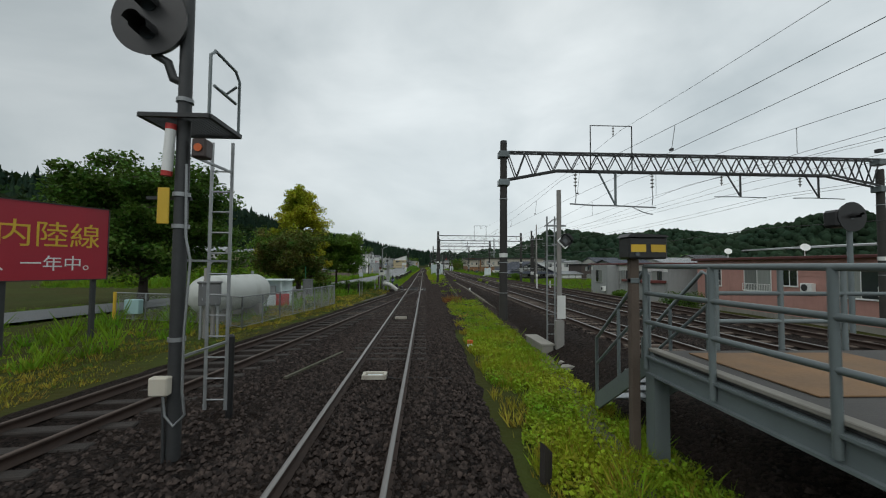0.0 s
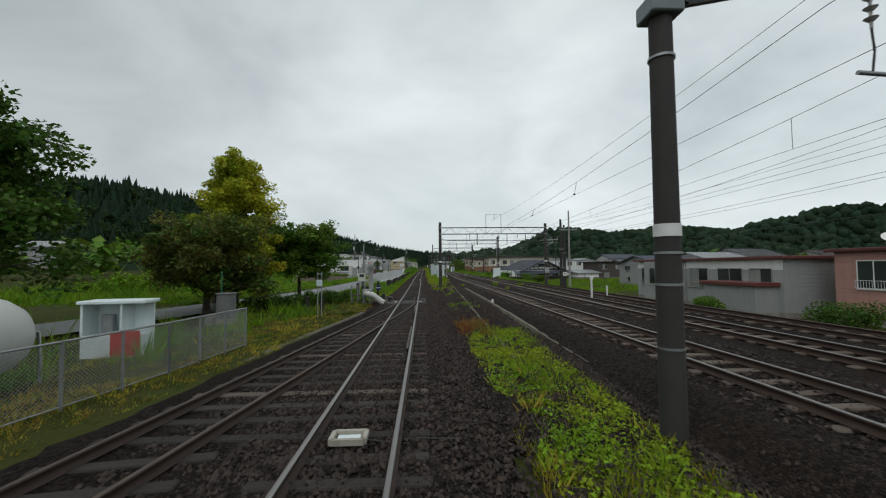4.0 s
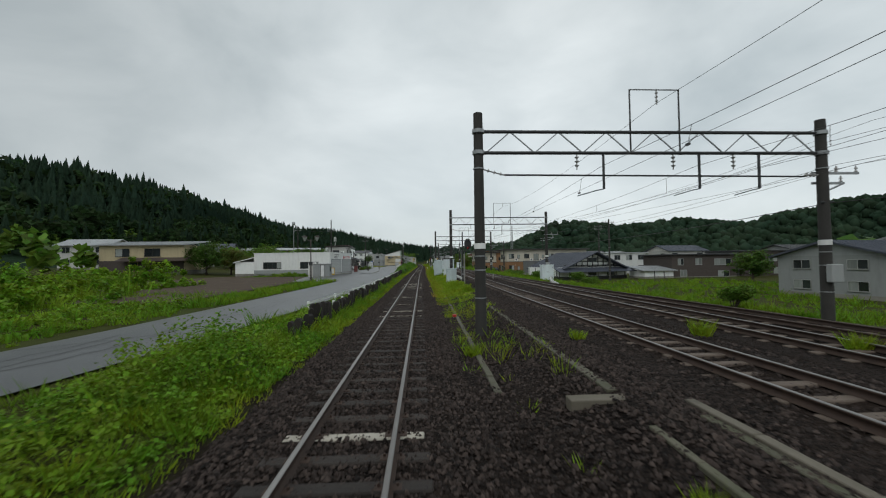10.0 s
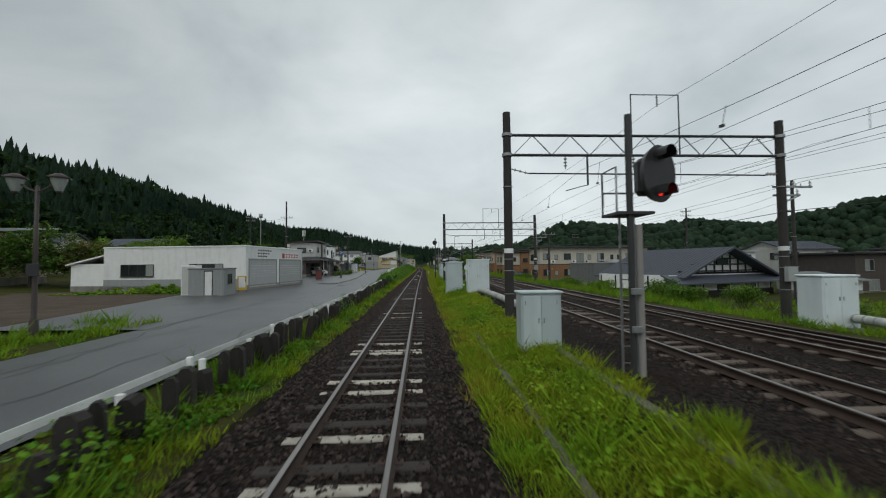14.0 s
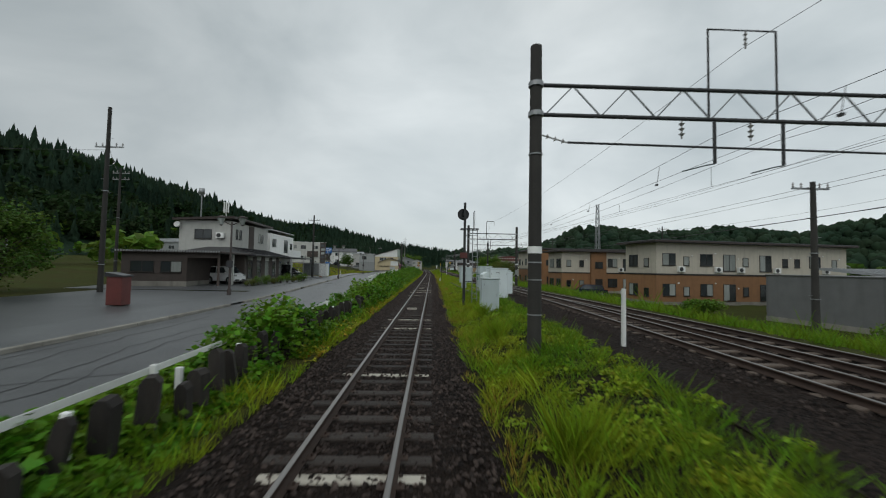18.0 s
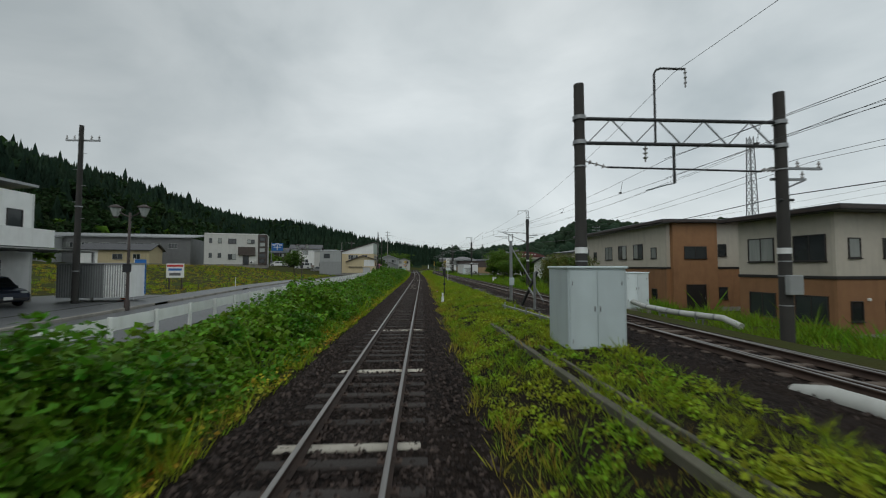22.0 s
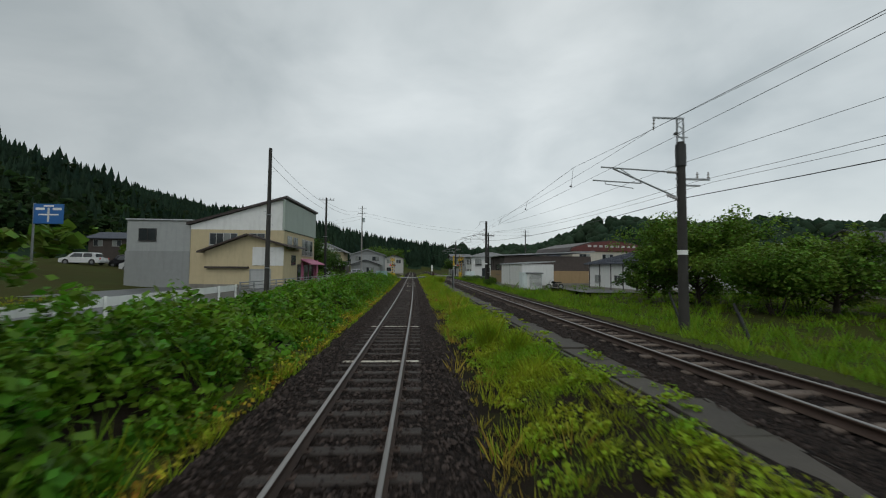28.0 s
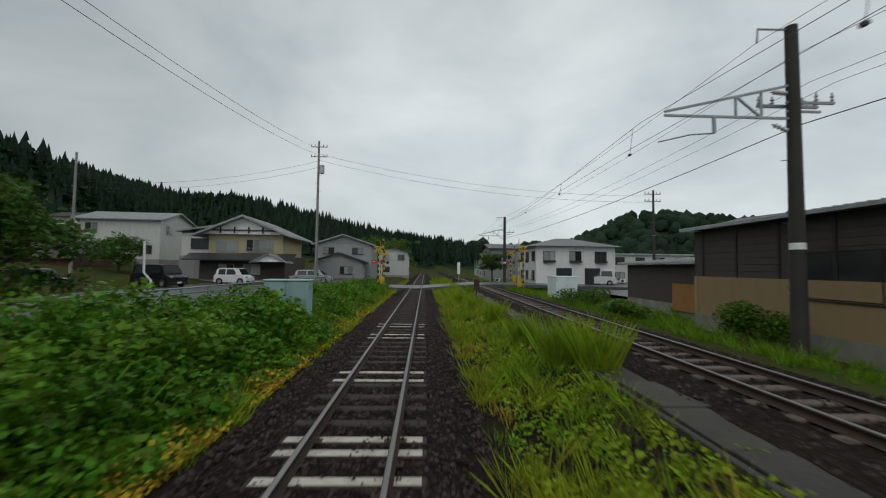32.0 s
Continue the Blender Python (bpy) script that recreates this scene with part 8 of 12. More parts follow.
for yy in (-2.9, -2.3, -1.7, -1.1, -0.5, 0.05, 0.62):
    part("tie_plate", B().box(-1.35, 1.05, yy - 0.12, yy + 0.12, -0.165, -0.128, 0.008), STEEL_DARK, pr)
for yy in (-0.4, 0.45):
    part("slide_bar", B().box(-0.5, 0.5, yy - 0.04, yy + 0.04, -0.12, -0.06, 0.01), STEEL_DARK, pr)
part("crank_arm", B().bar((-2.1, -0.1, 0.1), (-1.5, 0.9, 0.02), 0.07, 0.06), BLACK, pr)
part("lid", B().box(-1.9, -1.4, 0.14, 0.58, 0.02, 0.05, 0.01), BLACK, pr)
part("check_rail", B().box(0.26, 0.32, -3.6, 0.5, -0.14, -0.005, 0.01).box(0.24, 0.34, -3.6, 0.5, -0.15, -0.13).box(0.33, 0.4, -3.9, -3.6, -0.14, -0.01, 0.01), RAIL_RUST, pr)
for yy in (-3.0, -1.8, -0.6):
    part("rail_chock", B().box(0.32, 0.44, yy - 0.05, yy + 0.05, -0.13, -0.05, 0.01), RAIL_RUST, pr)
tp = thing("timber_walkway", "grey weathered plank walkway on a concrete edge beside the points", "walkway", (-1.9, 32.6, -0.05), 3)
for k in range(5):
    part("plank", B().box(-0.44 + 0.16 * k, -0.3 + 0.16 * k, 0.02 * (k % 3), 2.5 - 0.03 * (k % 2), -0.04, 0.0, 0.008), SLEEPER_MAIN, tp)
part("edge_beam", B().box(0.36, 0.42, 0.0, 2.5, -0.22, -0.02, 0.01), CONCRETE_MOSS, tp, "mossy concrete edge beam")
for yy in (0.15, 1.2, 2.3):
    part("bearer", B().box(-0.42, 0.34, yy - 0.07, yy + 0.07, -0.25, -0.045, 0.01), TIMBER, tp)
lv = thing("point_lever_stand", "black cast point lever stand on the walkway", "lever stand", (-1.88, 34.55, -0.05))
part("frame", B().prism([(-0.16, 0), (0.16, 0), (0.13, 0.3), (0.02, 0.4), (-0.1, 0.34)], -0.12, 0.12), BLACK, lv)
part("weight", B().cyl((0.05, -0.14, 0.3), (0.05, 0.14, 0.3), 0.09, n=16), BLACK, lv)
part("lever", B().bar((0.0, 0, 0.3), (-0.35, -0.2, 0.12), 0.05), BLACK, lv)
for x, z in ((-0.92, -0.19), (0.68, -0.19)):
    solo("guard_block", B().box(-0.1, 0.1, -0.09, 0.09, 0, 0.1, 0.02), CREAM, "pale yellow block lying beside the rail", "block", (x, 33.0, z))


# ---- between the rails: pale transponder frames, concrete slips, small markers ----
def beacon(y):
    x = float(at(TX, y))
    t = thing("track_beacon", "pale rectangular track beacon fixed between the rails", "track beacon", (x - 0.08, y, -0.148), group="track beacons")
    b = B().bar((-0.22, -0.15, 0.05), (0.22, -0.15, 0.05), 0.06, 0.08).bar((-0.22, 0.15, 0.05), (0.22, 0.15, 0.05), 0.06, 0.08).bar((-0.22, -0.15, 0.05), (-0.22, 0.15, 0.05), 0.06, 0.08).bar((0.22, -0.15, 0.05), (0.22, 0.15, 0.05), 0.06, 0.08)
    part("frame", b, SLEEPER_GREY, t)
    part("coil_box", B().box(-0.16, 0.16, -0.1, 0.1, 0.0, 0.05, 0.01), CABINET_W, t)
    part("cable", B().tube([(0.2, 0, 0.02), (0.5, -0.03, -0.015), (0.9, 0.05, -0.01), (1.6, 0.0, -0.02)], 0.014, 6), BLACK, t)


for y in (3.05, 12.2, 127.0, 147.4):
    beacon(y)
for k, (x, y) in enumerate(((2.39, 7.12), (2.47, 185.1), (2.25, 240.8), (2.41, 147.87), (2.27, 55.03))):
    t = thing("ballast_marker", "small red and white marker block in the ballast", "marker", (x, y, -0.34), group="red and white markers")
    part("white_block", B().box(-0.085, 0.085, -0.05, 0.05, 0, 0.2, 0.01), WHITE, t)
    part("red_top", B().box(-0.088, 0.088, -0.053, 0.053, 0.10, 0.215, 0.01), RED if k != 0 else ORANGE, t)
for k, (x, y, h, m) in enumerate(((4.95, 29.8, 0.3, WHITE), (11.25, 30.64, 1.4, WHITE), (13.0, 32.3, 0.8, WHITE), (6.0, 116.1, 1.68, WHITE), (9.0, 83.2, 0.7, WHITE))):
    z = gz_at(x, y) if not 5.5 < x < 13.5 else 0.02
    t = thing("lineside_peg", "white marker peg in the ballast" if m is WHITE else "short dark stub in the ballast", "marker post", (x, y, z - 0.05), group="marker pegs")
    part("peg", B().box(-0.05, 0.05, -0.05, 0.05, 0, h + 0.05, 0.012) if h > 0.5 and k != 4 else (B().cyl((0, 0, 0), (0, 0, h + 0.05), 0.018, n=8) if k == 4 else B().box(-0.06, 0.06, -0.05, 0.05, 0, h + 0.05, 0.02)), m, t)
    if k == 1:
        part("head", B().box(-0.09, 0.09, -0.06, 0.06, h - 0.1, h + 0.12, 0.02), WHITE, t)


solo("cable_cover", B().bar((-1.95, 3.12, -0.16), (-1.26, 5.56, -0.16), 0.07, 0.05), CONCRETE_MOSS, "narrow pale concrete cable cover on the ballast", "cable cover")
solo("white_marker_post", B().cyl((0, 0, 0), (0, 0, 0.42), 0.1, 0.085, n=16).cyl((0, 0, 0.42), (0, 0, 0.66), 0.06, 0.05, n=16).cyl((0, 0, 0.66), (0, 0, 0.7), 0.05, 0.02, n=16), WHITE, "short stepped white marker post in the grass", "marker post", (2.35, 173.8, gz_at(2.35, 173.8)))
solo("rusty_stub", B().box(-0.05, 0.05, -0.05, 0.05, 0, 0.5, 0.008), RUST, "rusty steel stub post beside the drain kerb", "post", (4.67, 33.46, -0.36))
solo("marker_peg", B().cyl((0, 0, 0), (0, 0, 0.06), 0.03, 0.034, n=14).cyl((0, 0, 0.06), (0, 0, 0.09), 0.034, 0.014, n=14), WHITE, "small round white marker knob in the ballast", "marker", (5.26, 33.5, gz_at(5.26, 33.5) + 0.02))


# ---- concrete edgings and troughs along the line ----
def edging(name, label, y0, y1, xf, w, z0, z1, step, material=None, gap=0.012, level=None, uneven=0.006):
    """A row of stones; heights are over the ground there, or over level."""
    rg = random.Random(name)
    e = tagged(new(name), label, "edging", kind="structure")
    n = int((y1 - y0) / step)
    for k in range(n):
        y = y0 + k * step
        x, x2 = xf(y), xf(y + step)
        za = (gz_at(x, y) if level is None else float(level(y))) + rg.gauss(0, uneven)
        zb = (gz_at(x2, y + step) if level is None else float(level(y + step))) + rg.gauss(0, uneven)
        off = rg.gauss(0, uneven)
        b = B().box(-w / 2, w / 2, 0, step - gap, z0, z1, 0.012)
        b.v = [(p[0] + x + off + (x2 - x) * p[1] / step, p[1] + y, p[2] + za + (zb - za) * p[1] / step) for p in b.v]
        part("edging_stone", b, material or CONCRETE, e)
    return e


lin = lambda ya, xa, yb, xb: (lambda y: xa + (xb - xa) * (y - ya) / (yb - ya))
edging("drain_kerb", "pale concrete drain kerb along the main line", 8.5, 43.5, lin(8.5, 4.95, 43.5, 4.8), 0.15, -0.2, 0.14, 1.2, EDGE)
edging("drain_kerb", "inner concrete drain kerb with a narrow gap", 20, 43.5, lin(20, 4.76, 43.5, 4.63), 0.13, -0.2, 0.11, 1.2, CONCRETE_MOSS)
edging("cross_kerb", "concrete kerb across the gravel to the mast", 43.6, 43.85, lin(43.6, 3.9, 43.85, 3.9), 1.5, -0.2, 0.1, 0.25, EDGE)
edging("gravel_edging", "weathered concrete edging in the gravel", 17, 43, lin(17, 3.3, 43, 3.85), 0.11, -0.1, 0.11, 0.95, CONCRETE_MOSS)
solo("painted_kerb_mark", B().box(-0.057, 0.057, 0, 0.5, 0, 0.012), YELLOW, "yellow painted mark on the edging stone", "marking", (3.667, 34.4, gz_at(3.667, 34.6) + 0.118))
edging("track_kerb", "weathered concrete kerb beside the branch", 45, 82, lin(45, 2.3, 82, 2.62), 0.14, -0.1, 0.12, 1.0, CONCRETE_MOSS)
edging("trough_kerb", "concrete cable trough edging in the grass", 44, 82, lin(44, 4.0, 82, 4.1), 0.2, -0.1, 0.1, 0.9, CONCRETE_MOSS)
edging("trough_kerb", "concrete cable trough edging in the grass", 134, 160.5, lin(134, 4.0, 160.5, 3.45), 0.16, -0.1, 0.13, 1.1, CONCRETE_MOSS)
edging("station_path", "weathered concrete slab path in the grass", -3.0, 8.2, lin(-3, 3.2, 8.2, 4.6), 0.36, -0.1, 0.075, 0.95, CONCRETE_MOSS, uneven=0.012)
edging("trough_kerb", "second row of the concrete cable trough", 134, 156, lin(134, 4.36, 156, 3.9), 0.09, -0.1, 0.08, 1.1, CONCRETE_MOSS)
path_level = lambda y: main_z(y) - 0.2
edging("service_path", "worn grey-brown concrete slab path beside the main line", 164, 296, lambda y: float(at(MAIN1, y)) - 1.78, 0.74, -0.3, 0.0, 1.3, PATH_GREY, 0.02, path_level, 0.014)
edging("path_kerb", "narrow sunken concrete kerb beside the service path", 164, 296, lambda y: float(at(MAIN1, y)) - 2.3, 0.1, -0.3, -0.02, 1.9, PATH_GREY, 0.03, path_level, 0.018)
pit = thing("drain_pit", "square concrete drain pit at the end of the kerb", "drain pit", (3.66, 160.75, -0.47))
part("pit_wall", B().box(-0.4, 0.4, -0.35, -0.25, 0, 0.22, 0.02).box(-0.4, 0.4, 0.25, 0.35, 0, 0.22, 0.02).box(-0.4, -0.3, -0.25, 0.25, 0, 0.22, 0.02).box(0.3, 0.4, -0.25, 0.25, 0, 0.22, 0.02), CONCRETE, pit)
part("lid", B().box(-0.3, 0.3, -0.25, 0.25, 0.1, 0.17, 0.01), CONCRETE_MOSS, pit)
tr_ = thing("cable_trough_box", "short concrete trough box with a lid beside the path", "trough", (4.52, 6.0, -0.35), 2)
part("trough", B().box(-0.17, 0.17, 0, 1.6, 0, 0.26, 0.015), CONCRETE, tr_)
part("lid", B().box(-0.2, 0.2, -0.02, 1.62, 0.26, 0.32, 0.012), CONCRETE, tr_)
solo("timber_stub", B().prism([(-0.05, 0), (0.05, 0), (0.06, 0.36), (-0.04, 0.46)], -0.05, 0.05), TIMBER, "broken dark timber stub in the grass", "post", (2.39, -0.69, -0.33), 20)

# ---- end of the station platform ----
pf = thing("platform_end", "grey-green steel platform end with pipe railings and steps", "platform", (0, 0, 0))
X0, X1, Y1, ZD = 3.98, 8.6, -0.18, 1.1
part("deck", B().box(X0 + 0.02, X1, -9.0, Y1 - 0.02, ZD - 0.06, ZD, 0.01), MACADAM, pf, "dark worn paving")
part("deck_panel", B().box(X0 + 0.35, 6.4, -2.1, Y1 - 0.25, ZD + 0.003, ZD + 0.02, 0.005), TAN_DECK, pf, "worn yellow-brown end panel")
part("edge_trim", B().box(X0 - 0.04, X0 + 0.08, -9.0, Y1, ZD - 0.01, ZD + 0.035, 0.008), CONCRETE, pf)
for (xa, ya, xb, yb) in ((X0, -9, X0, Y1), (X0, Y1, X1, Y1)):
    if xa == xb:
        part("girder", B().box(xa - 0.03, xa + 0.03, ya, yb, ZD - 0.3, ZD - 0.06).box(xa - 0.08, xa + 0.08, ya, yb, ZD - 0.09, ZD - 0.065).box(xa - 0.08, xa + 0.08, ya, yb, ZD - 0.31, ZD - 0.285), STEEL_GREY, pf)
    else:
        part("girder", B().box(xa, xb, ya - 0.03, ya + 0.03, ZD - 0.3, ZD - 0.06).box(xa, xb, ya - 0.08, ya + 0.08, ZD - 0.31, ZD - 0.285), STEEL_GREY, pf)
for (x, y) in ((X0 + 0.05, Y1 - 0.05), (X1 - 0.1, Y1 - 0.05), (X0 + 0.05, -4.0), (X1 - 0.1, -4.0), (6.4, Y1 - 0.3), (6.4, -2.5)):
    col = part("column", B().box(x - 0.1, x + 0.1, y - 0.1, y + 0.1, -0.45, ZD - 0.31), STEEL_GREY, pf)
    part("base_plate", B().box(x - 0.16, x + 0.16, y - 0.16, y + 0.16, -0.38, -0.3, 0.01), CONCRETE, col)
for x in (5.2, 6.1, 7.0, 7.9):
    part("joist", B().box(x - 0.04, x + 0.04, -9, Y1 - 0.04, ZD - 0.25, ZD - 0.07), STEEL_GREY, pf)


def pipe_railing(parent, p, q, posts, zs=(0.38, 0.76, 1.12), r=0.03):
    p, q = Vector(p), Vector(q)
    for k in range(posts):
        c = p.lerp(q, k / (posts - 1))
        part("rail_post", B().cyl(c - Vector((0, 0, 0.25)), c + Vector((0, 0, zs[-1])), r * 1.15, n=12), STEEL_GREY, parent)
    for zz in zs:
        part("handrail", B().cyl(p + Vector((0, 0, zz)), q + Vector((0, 0, zz)), r, n=12), STEEL_GREY, parent)


pipe_railing(pf, (X0 - 0.06, Y1 + 0.02, ZD), (X0 - 0.06, -8.8, ZD), 8)
pipe_railing(pf, (X0 + 0.95, Y1 + 0.05, ZD), (X1, Y1 + 0.05, ZD), 5)
st = thing("platform_steps", "grey steel steps with a pipe rail down from the platform", "steps", (X0 + 0.45, Y1 + 0.05, 0))
for sx in (-0.42, 0.42):
    part("stringer", B().add([(sx - 0.02, 0, ZD - 0.3), (sx - 0.02, 0, ZD - 0.02), (sx - 0.02, 1.75, -0.05), (sx - 0.02, 1.75, -0.35), (sx + 0.02, 0, ZD - 0.3), (sx + 0.02, 0, ZD - 0.02), (sx + 0.02, 1.75, -0.05), (sx + 0.02, 1.75, -0.35)], [(0, 1, 2, 3), (7, 6, 5, 4), (0, 4, 5, 1), (1, 5, 6, 2), (2, 6, 7, 3), (3, 7, 4, 0)]), STEEL_GREY, st)
    pts = [(sx, 0.05, ZD - 0.1), (sx, 0.05, ZD + 1.0), (sx, 0.15, ZD + 1.05), (sx, 1.62, 1.0), (sx, 1.7, 0.95), (sx, 1.7, -0.15)]
    part("handrail", B().tube(pts, 0.028, 10), STEEL_GREY, st)
    part("handrail", B().tube([(sx, 0.05, ZD + 0.6), (sx, 1.7, 0.5)], 0.024, 8), STEEL_GREY, st)
    part("rail_post", B().cyl((sx, 0.9, 0.4), (sx, 0.9, 1.55), 0.026, n=10), STEEL_GREY, st)
for k in range(5):
    part("tread", B().box(-0.4, 0.4, 0.2 + 0.31 * k, 0.46 + 0.31 * k, ZD - 0.27 - 0.22 * k, ZD - 0.235 - 0.22 * k, 0.006), GALV, st)

ls = thing("buffer_lamp", "black lamp housing with yellow and black chequered band on a post", "railway lamp", (3.78, -0.12, -0.36))
part("post", B().box(-0.06, 0.06, -0.05, 0.05, 0, 2.7, 0.012), SLEEPER_MAIN, ls, "grey weathered timber post")
part("bracket", B().box(-0.06, 0.06, -0.06, 0.06, 2.35, 2.42, 0.01), STEEL_GREY, ls)
hd = part("housing", B().box(-0.13, 0.4, -0.14, 0.14, 2.68, 2.97, 0.02), BLACK, ls)
part("roof", B().prism([(-0.15, 2.97), (0.42, 2.97), (0.38, 3.0), (-0.1, 3.02)], -0.15, 0.15), BLACK, hd)
for k in range(2):
    part("yellow_patch", B().box(-0.1 + 0.27 * k, 0.1 + 0.27 * k, -0.147, -0.142, 2.77, 2.87), YELLOW, hd)
part("lens", B().cyl((-0.02, -0.16, 2.74), (-0.02, -0.14, 2.74), 0.03, n=16), GLASS, hd)
ds = thing("dwarf_signal", "black signal lamp on a grey post beyond the tracks", "railway signal", (15.24, 7.28, -0.3))
part("post", B().cyl((0, 0, 0), (0, 0, 4.0), 0.08, n=14), STEEL_GREY, ds)
signal_head(ds, 0, -0.12, 4.25, 0.5, None, 1)
part("lamp_housing", B().box(-0.5, 0.5, -0.08, 0.45, 3.9, 4.5, 0.08), BLACK, ds)
sp = thing("route_signal", "grey signal post with diamond board, white plate and ladder", "railway signal", (4.86, 6.0, -0.35))
part("post", B().cyl((0, 0, 0), (0, 0, 4.8), 0.075, 0.065, n=16), POLE_CONC, sp)
dm = part("diamond_board", B().add([(0.15 + 0.24 * math.cos(a), -0.1, 3.3 + 0.24 * math.sin(a)) for a in (0, 1.5708, 3.1416, 4.7124)] + [(0.15 + 0.24 * math.cos(a), -0.07, 3.3 + 0.24 * math.sin(a)) for a in (0, 1.5708, 3.1416, 4.7124)], [(0, 1, 2, 3), (7, 6, 5, 4), (0, 4, 5, 1), (1, 5, 6, 2), (2, 6, 7, 3), (3, 7, 4, 0)]), WHITE, sp, "white-edged black diamond board")
part("black_diamond", B().add([(0.15 + 0.19 * math.cos(a), -0.108, 3.3 + 0.19 * math.sin(a)) for a in (0, 1.5708, 3.1416, 4.7124)] + [(0.15 + 0.19 * math.cos(a), -0.1, 3.3 + 0.19 * math.sin(a)) for a in (0, 1.5708, 3.1416, 4.7124)], [(0, 1, 2, 3), (0, 4, 5, 1), (1, 5, 6, 2), (2, 6, 7, 3), (3, 7, 4, 0)]), BLACK, dm)
part("lens", B().add([(0.15 + 0.09 * math.cos(a), -0.112, 3.3 + 0.09 * math.sin(a)) for a in (0, 1.5708, 3.1416, 4.7124)], [(0, 1, 2, 3)]), GLASS, dm)
part("back_box", B().box(0.03, 0.3, -0.069, 0.16, 3.12, 3.48, 0.02), BLACK, sp)
part("number_plate", B().box(-0.09, 0.15, -0.1, -0.08, 1.05, 1.72, 0.01), WHITE, sp)
part("bracket", B().bar((-0.35, 0, 3.75), (0.2, 0, 3.75), 0.05).bar((-0.2, 0, 3.2), (0.1, 0, 3.2), 0.05), GALV, sp)
part("concrete_foot", B().box(-0.2, 0.2, -0.2, 0.2, -0.1, 0.14, 0.03), CONCRETE, sp)
ladder(sp, -0.05, 0.6, 0.05, 4.1, 0.24, 0.3)
part("cable_foot", B().box(-0.12, 0.12, -0.09, 0.09, 0.1, 1.0, 0.015), POLE_CONC, sp)
part("lamp_hood", B().cyl((0.2, -0.1, 3.34), (0.2, 0.24, 3.34), 0.19, 0.16, n=18), BLACK, sp)
part("arm_frame", B().tube([(-0.35, 0.3, 3.75), (-0.1, 0.3, 3.95), (0.05, 0.1, 4.0)], 0.02, 8).bar((-0.05, 0.05, 2.75), (0.22, 0.05, 2.75), 0.06), GALV, sp)

# ---- timber posts and guardrail along the street ----
gr = thing("timber_posts", "row of short dark weathered timber posts beside the track", "post row", (0, 0, 0))
rng = np.random.default_rng(41)
yy, k = 50.5, 0
while yy < 131:
    h = 0.5 + float(rng.normal(0, 0.1))
    x = float(at(TX, yy)) - 2.95 + 0.06 * float(rng.normal()) - 0.25 * max(0, (58 - yy) / 8)
    w = 0.08 + 0.05 * float(rng.random())
    b = B(pose(x, yy, -0.3, float(rng.normal(0, 5)), float(rng.normal(0, 5)), float(rng.uniform(-25, 25)))).prism([(-w, 0), (w, 0), (w, h + 0.22), (w * 0.4, h + 0.3), (-w * 0.5, h + 0.29), (-w, h + 0.2)], -w * 0.9, w * 0.9)
    part("post", b, TIMBER, gr)
    yy += 0.58 + 0.05 * float(rng.normal())


def w_beam(t, pts, material, z, h=0.31, th=0.05):
    """A ribbed crash barrier beam along plan points."""
    prof = [(0, -h / 2), (th, -h * 0.38), (th, -h * 0.18), (0.005, 0), (th, h * 0.18), (th, h * 0.38), (0, h / 2), (-0.006, h / 2), (-0.006, -h / 2)]
    for (xa, ya, za), (xb, yb, zb) in zip(pts, pts[1:]):
        d = Vector((xb - xa, yb - ya, 0)).normalized()
        nrm = Vector((-d.y, d.x, 0))
        vs = [Vector((xx, yy, zz + z)) + nrm * p + Vector((0, 0, q)) for xx, yy, zz in ((xa, ya, za), (xb, yb, zb)) for p, q in prof]
        n = len(prof)
        part("beam", B().add(vs, [(i, (i + 1) % n, n + (i + 1) % n, n + i) for i in range(n)] + [tuple(range(n))[::-1], tuple(range(n, 2 * n))]), material, t)


g1 = thing("guardrail", "white-painted steel guardrail with scuffed posts beside the street", "guardrail", (0, 0, 0))
pts = [(float(at(ROAD_IN, y)) + 0.45 + 0.25 * smooth01((60 - y) / 10), float(y), street_z(y)) for y in np.arange(56, 139, 2.0)]
w_beam(g1, pts, WHITE, 0.33, 0.11, 0.04)
for x, y, z in pts:
    xu = float(at(TX, y)) - 3.12
    part("stake", B().box(xu - 0.05, xu + 0.05, y - 0.04, y + 0.04, -0.3, 0.5, 0.01), WHITE, g1)
for x, y, z in pts[::2]:
    part("post", B().box(x + 0.0, x + 0.1, y - 0.05, y + 0.05, z - 0.4, z + 0.42, 0.01), WHITE, g1)
g2 = thing("guardrail", "white steel guardrail curving along the street", "guardrail", (0, 0, 0))
pts = [(float(at(ROAD_IN, y)) + 0.2, float(y), street_z(y)) for y in np.arange(150, 238, 2.0)]
w_beam(g2, pts, WHITE, 0.64, 0.34)
for x, y, z in pts:
    part("post", B().cyl((x + 0.06, y, z - 0.5), (x + 0.06, y, z + 0.84), 0.06, n=12), WHITE, g2)
g3 = thing("pipe_guardrail", "grey galvanised pipe guardrail between street and weeds", "guardrail", (0, 0, 0))
pts = [(float(at(ROAD_IN, y)) + 0.5, float(y), street_z(y)) for y in np.arange(236, 297, 2.0)]
for (a, c) in zip(pts, pts[1:]):
    for zz in (0.45, 0.72, 0.95):
        part("pipe", B().cyl((a[0], a[1], a[2] + zz), (c[0], c[1], c[2] + zz), 0.038, n=10), GALV, g3)
    part("post", B().cyl((a[0], a[1], a[2] - 0.5), (a[0], a[1], a[2] + 1.0), 0.05, n=12), GALV, g3)

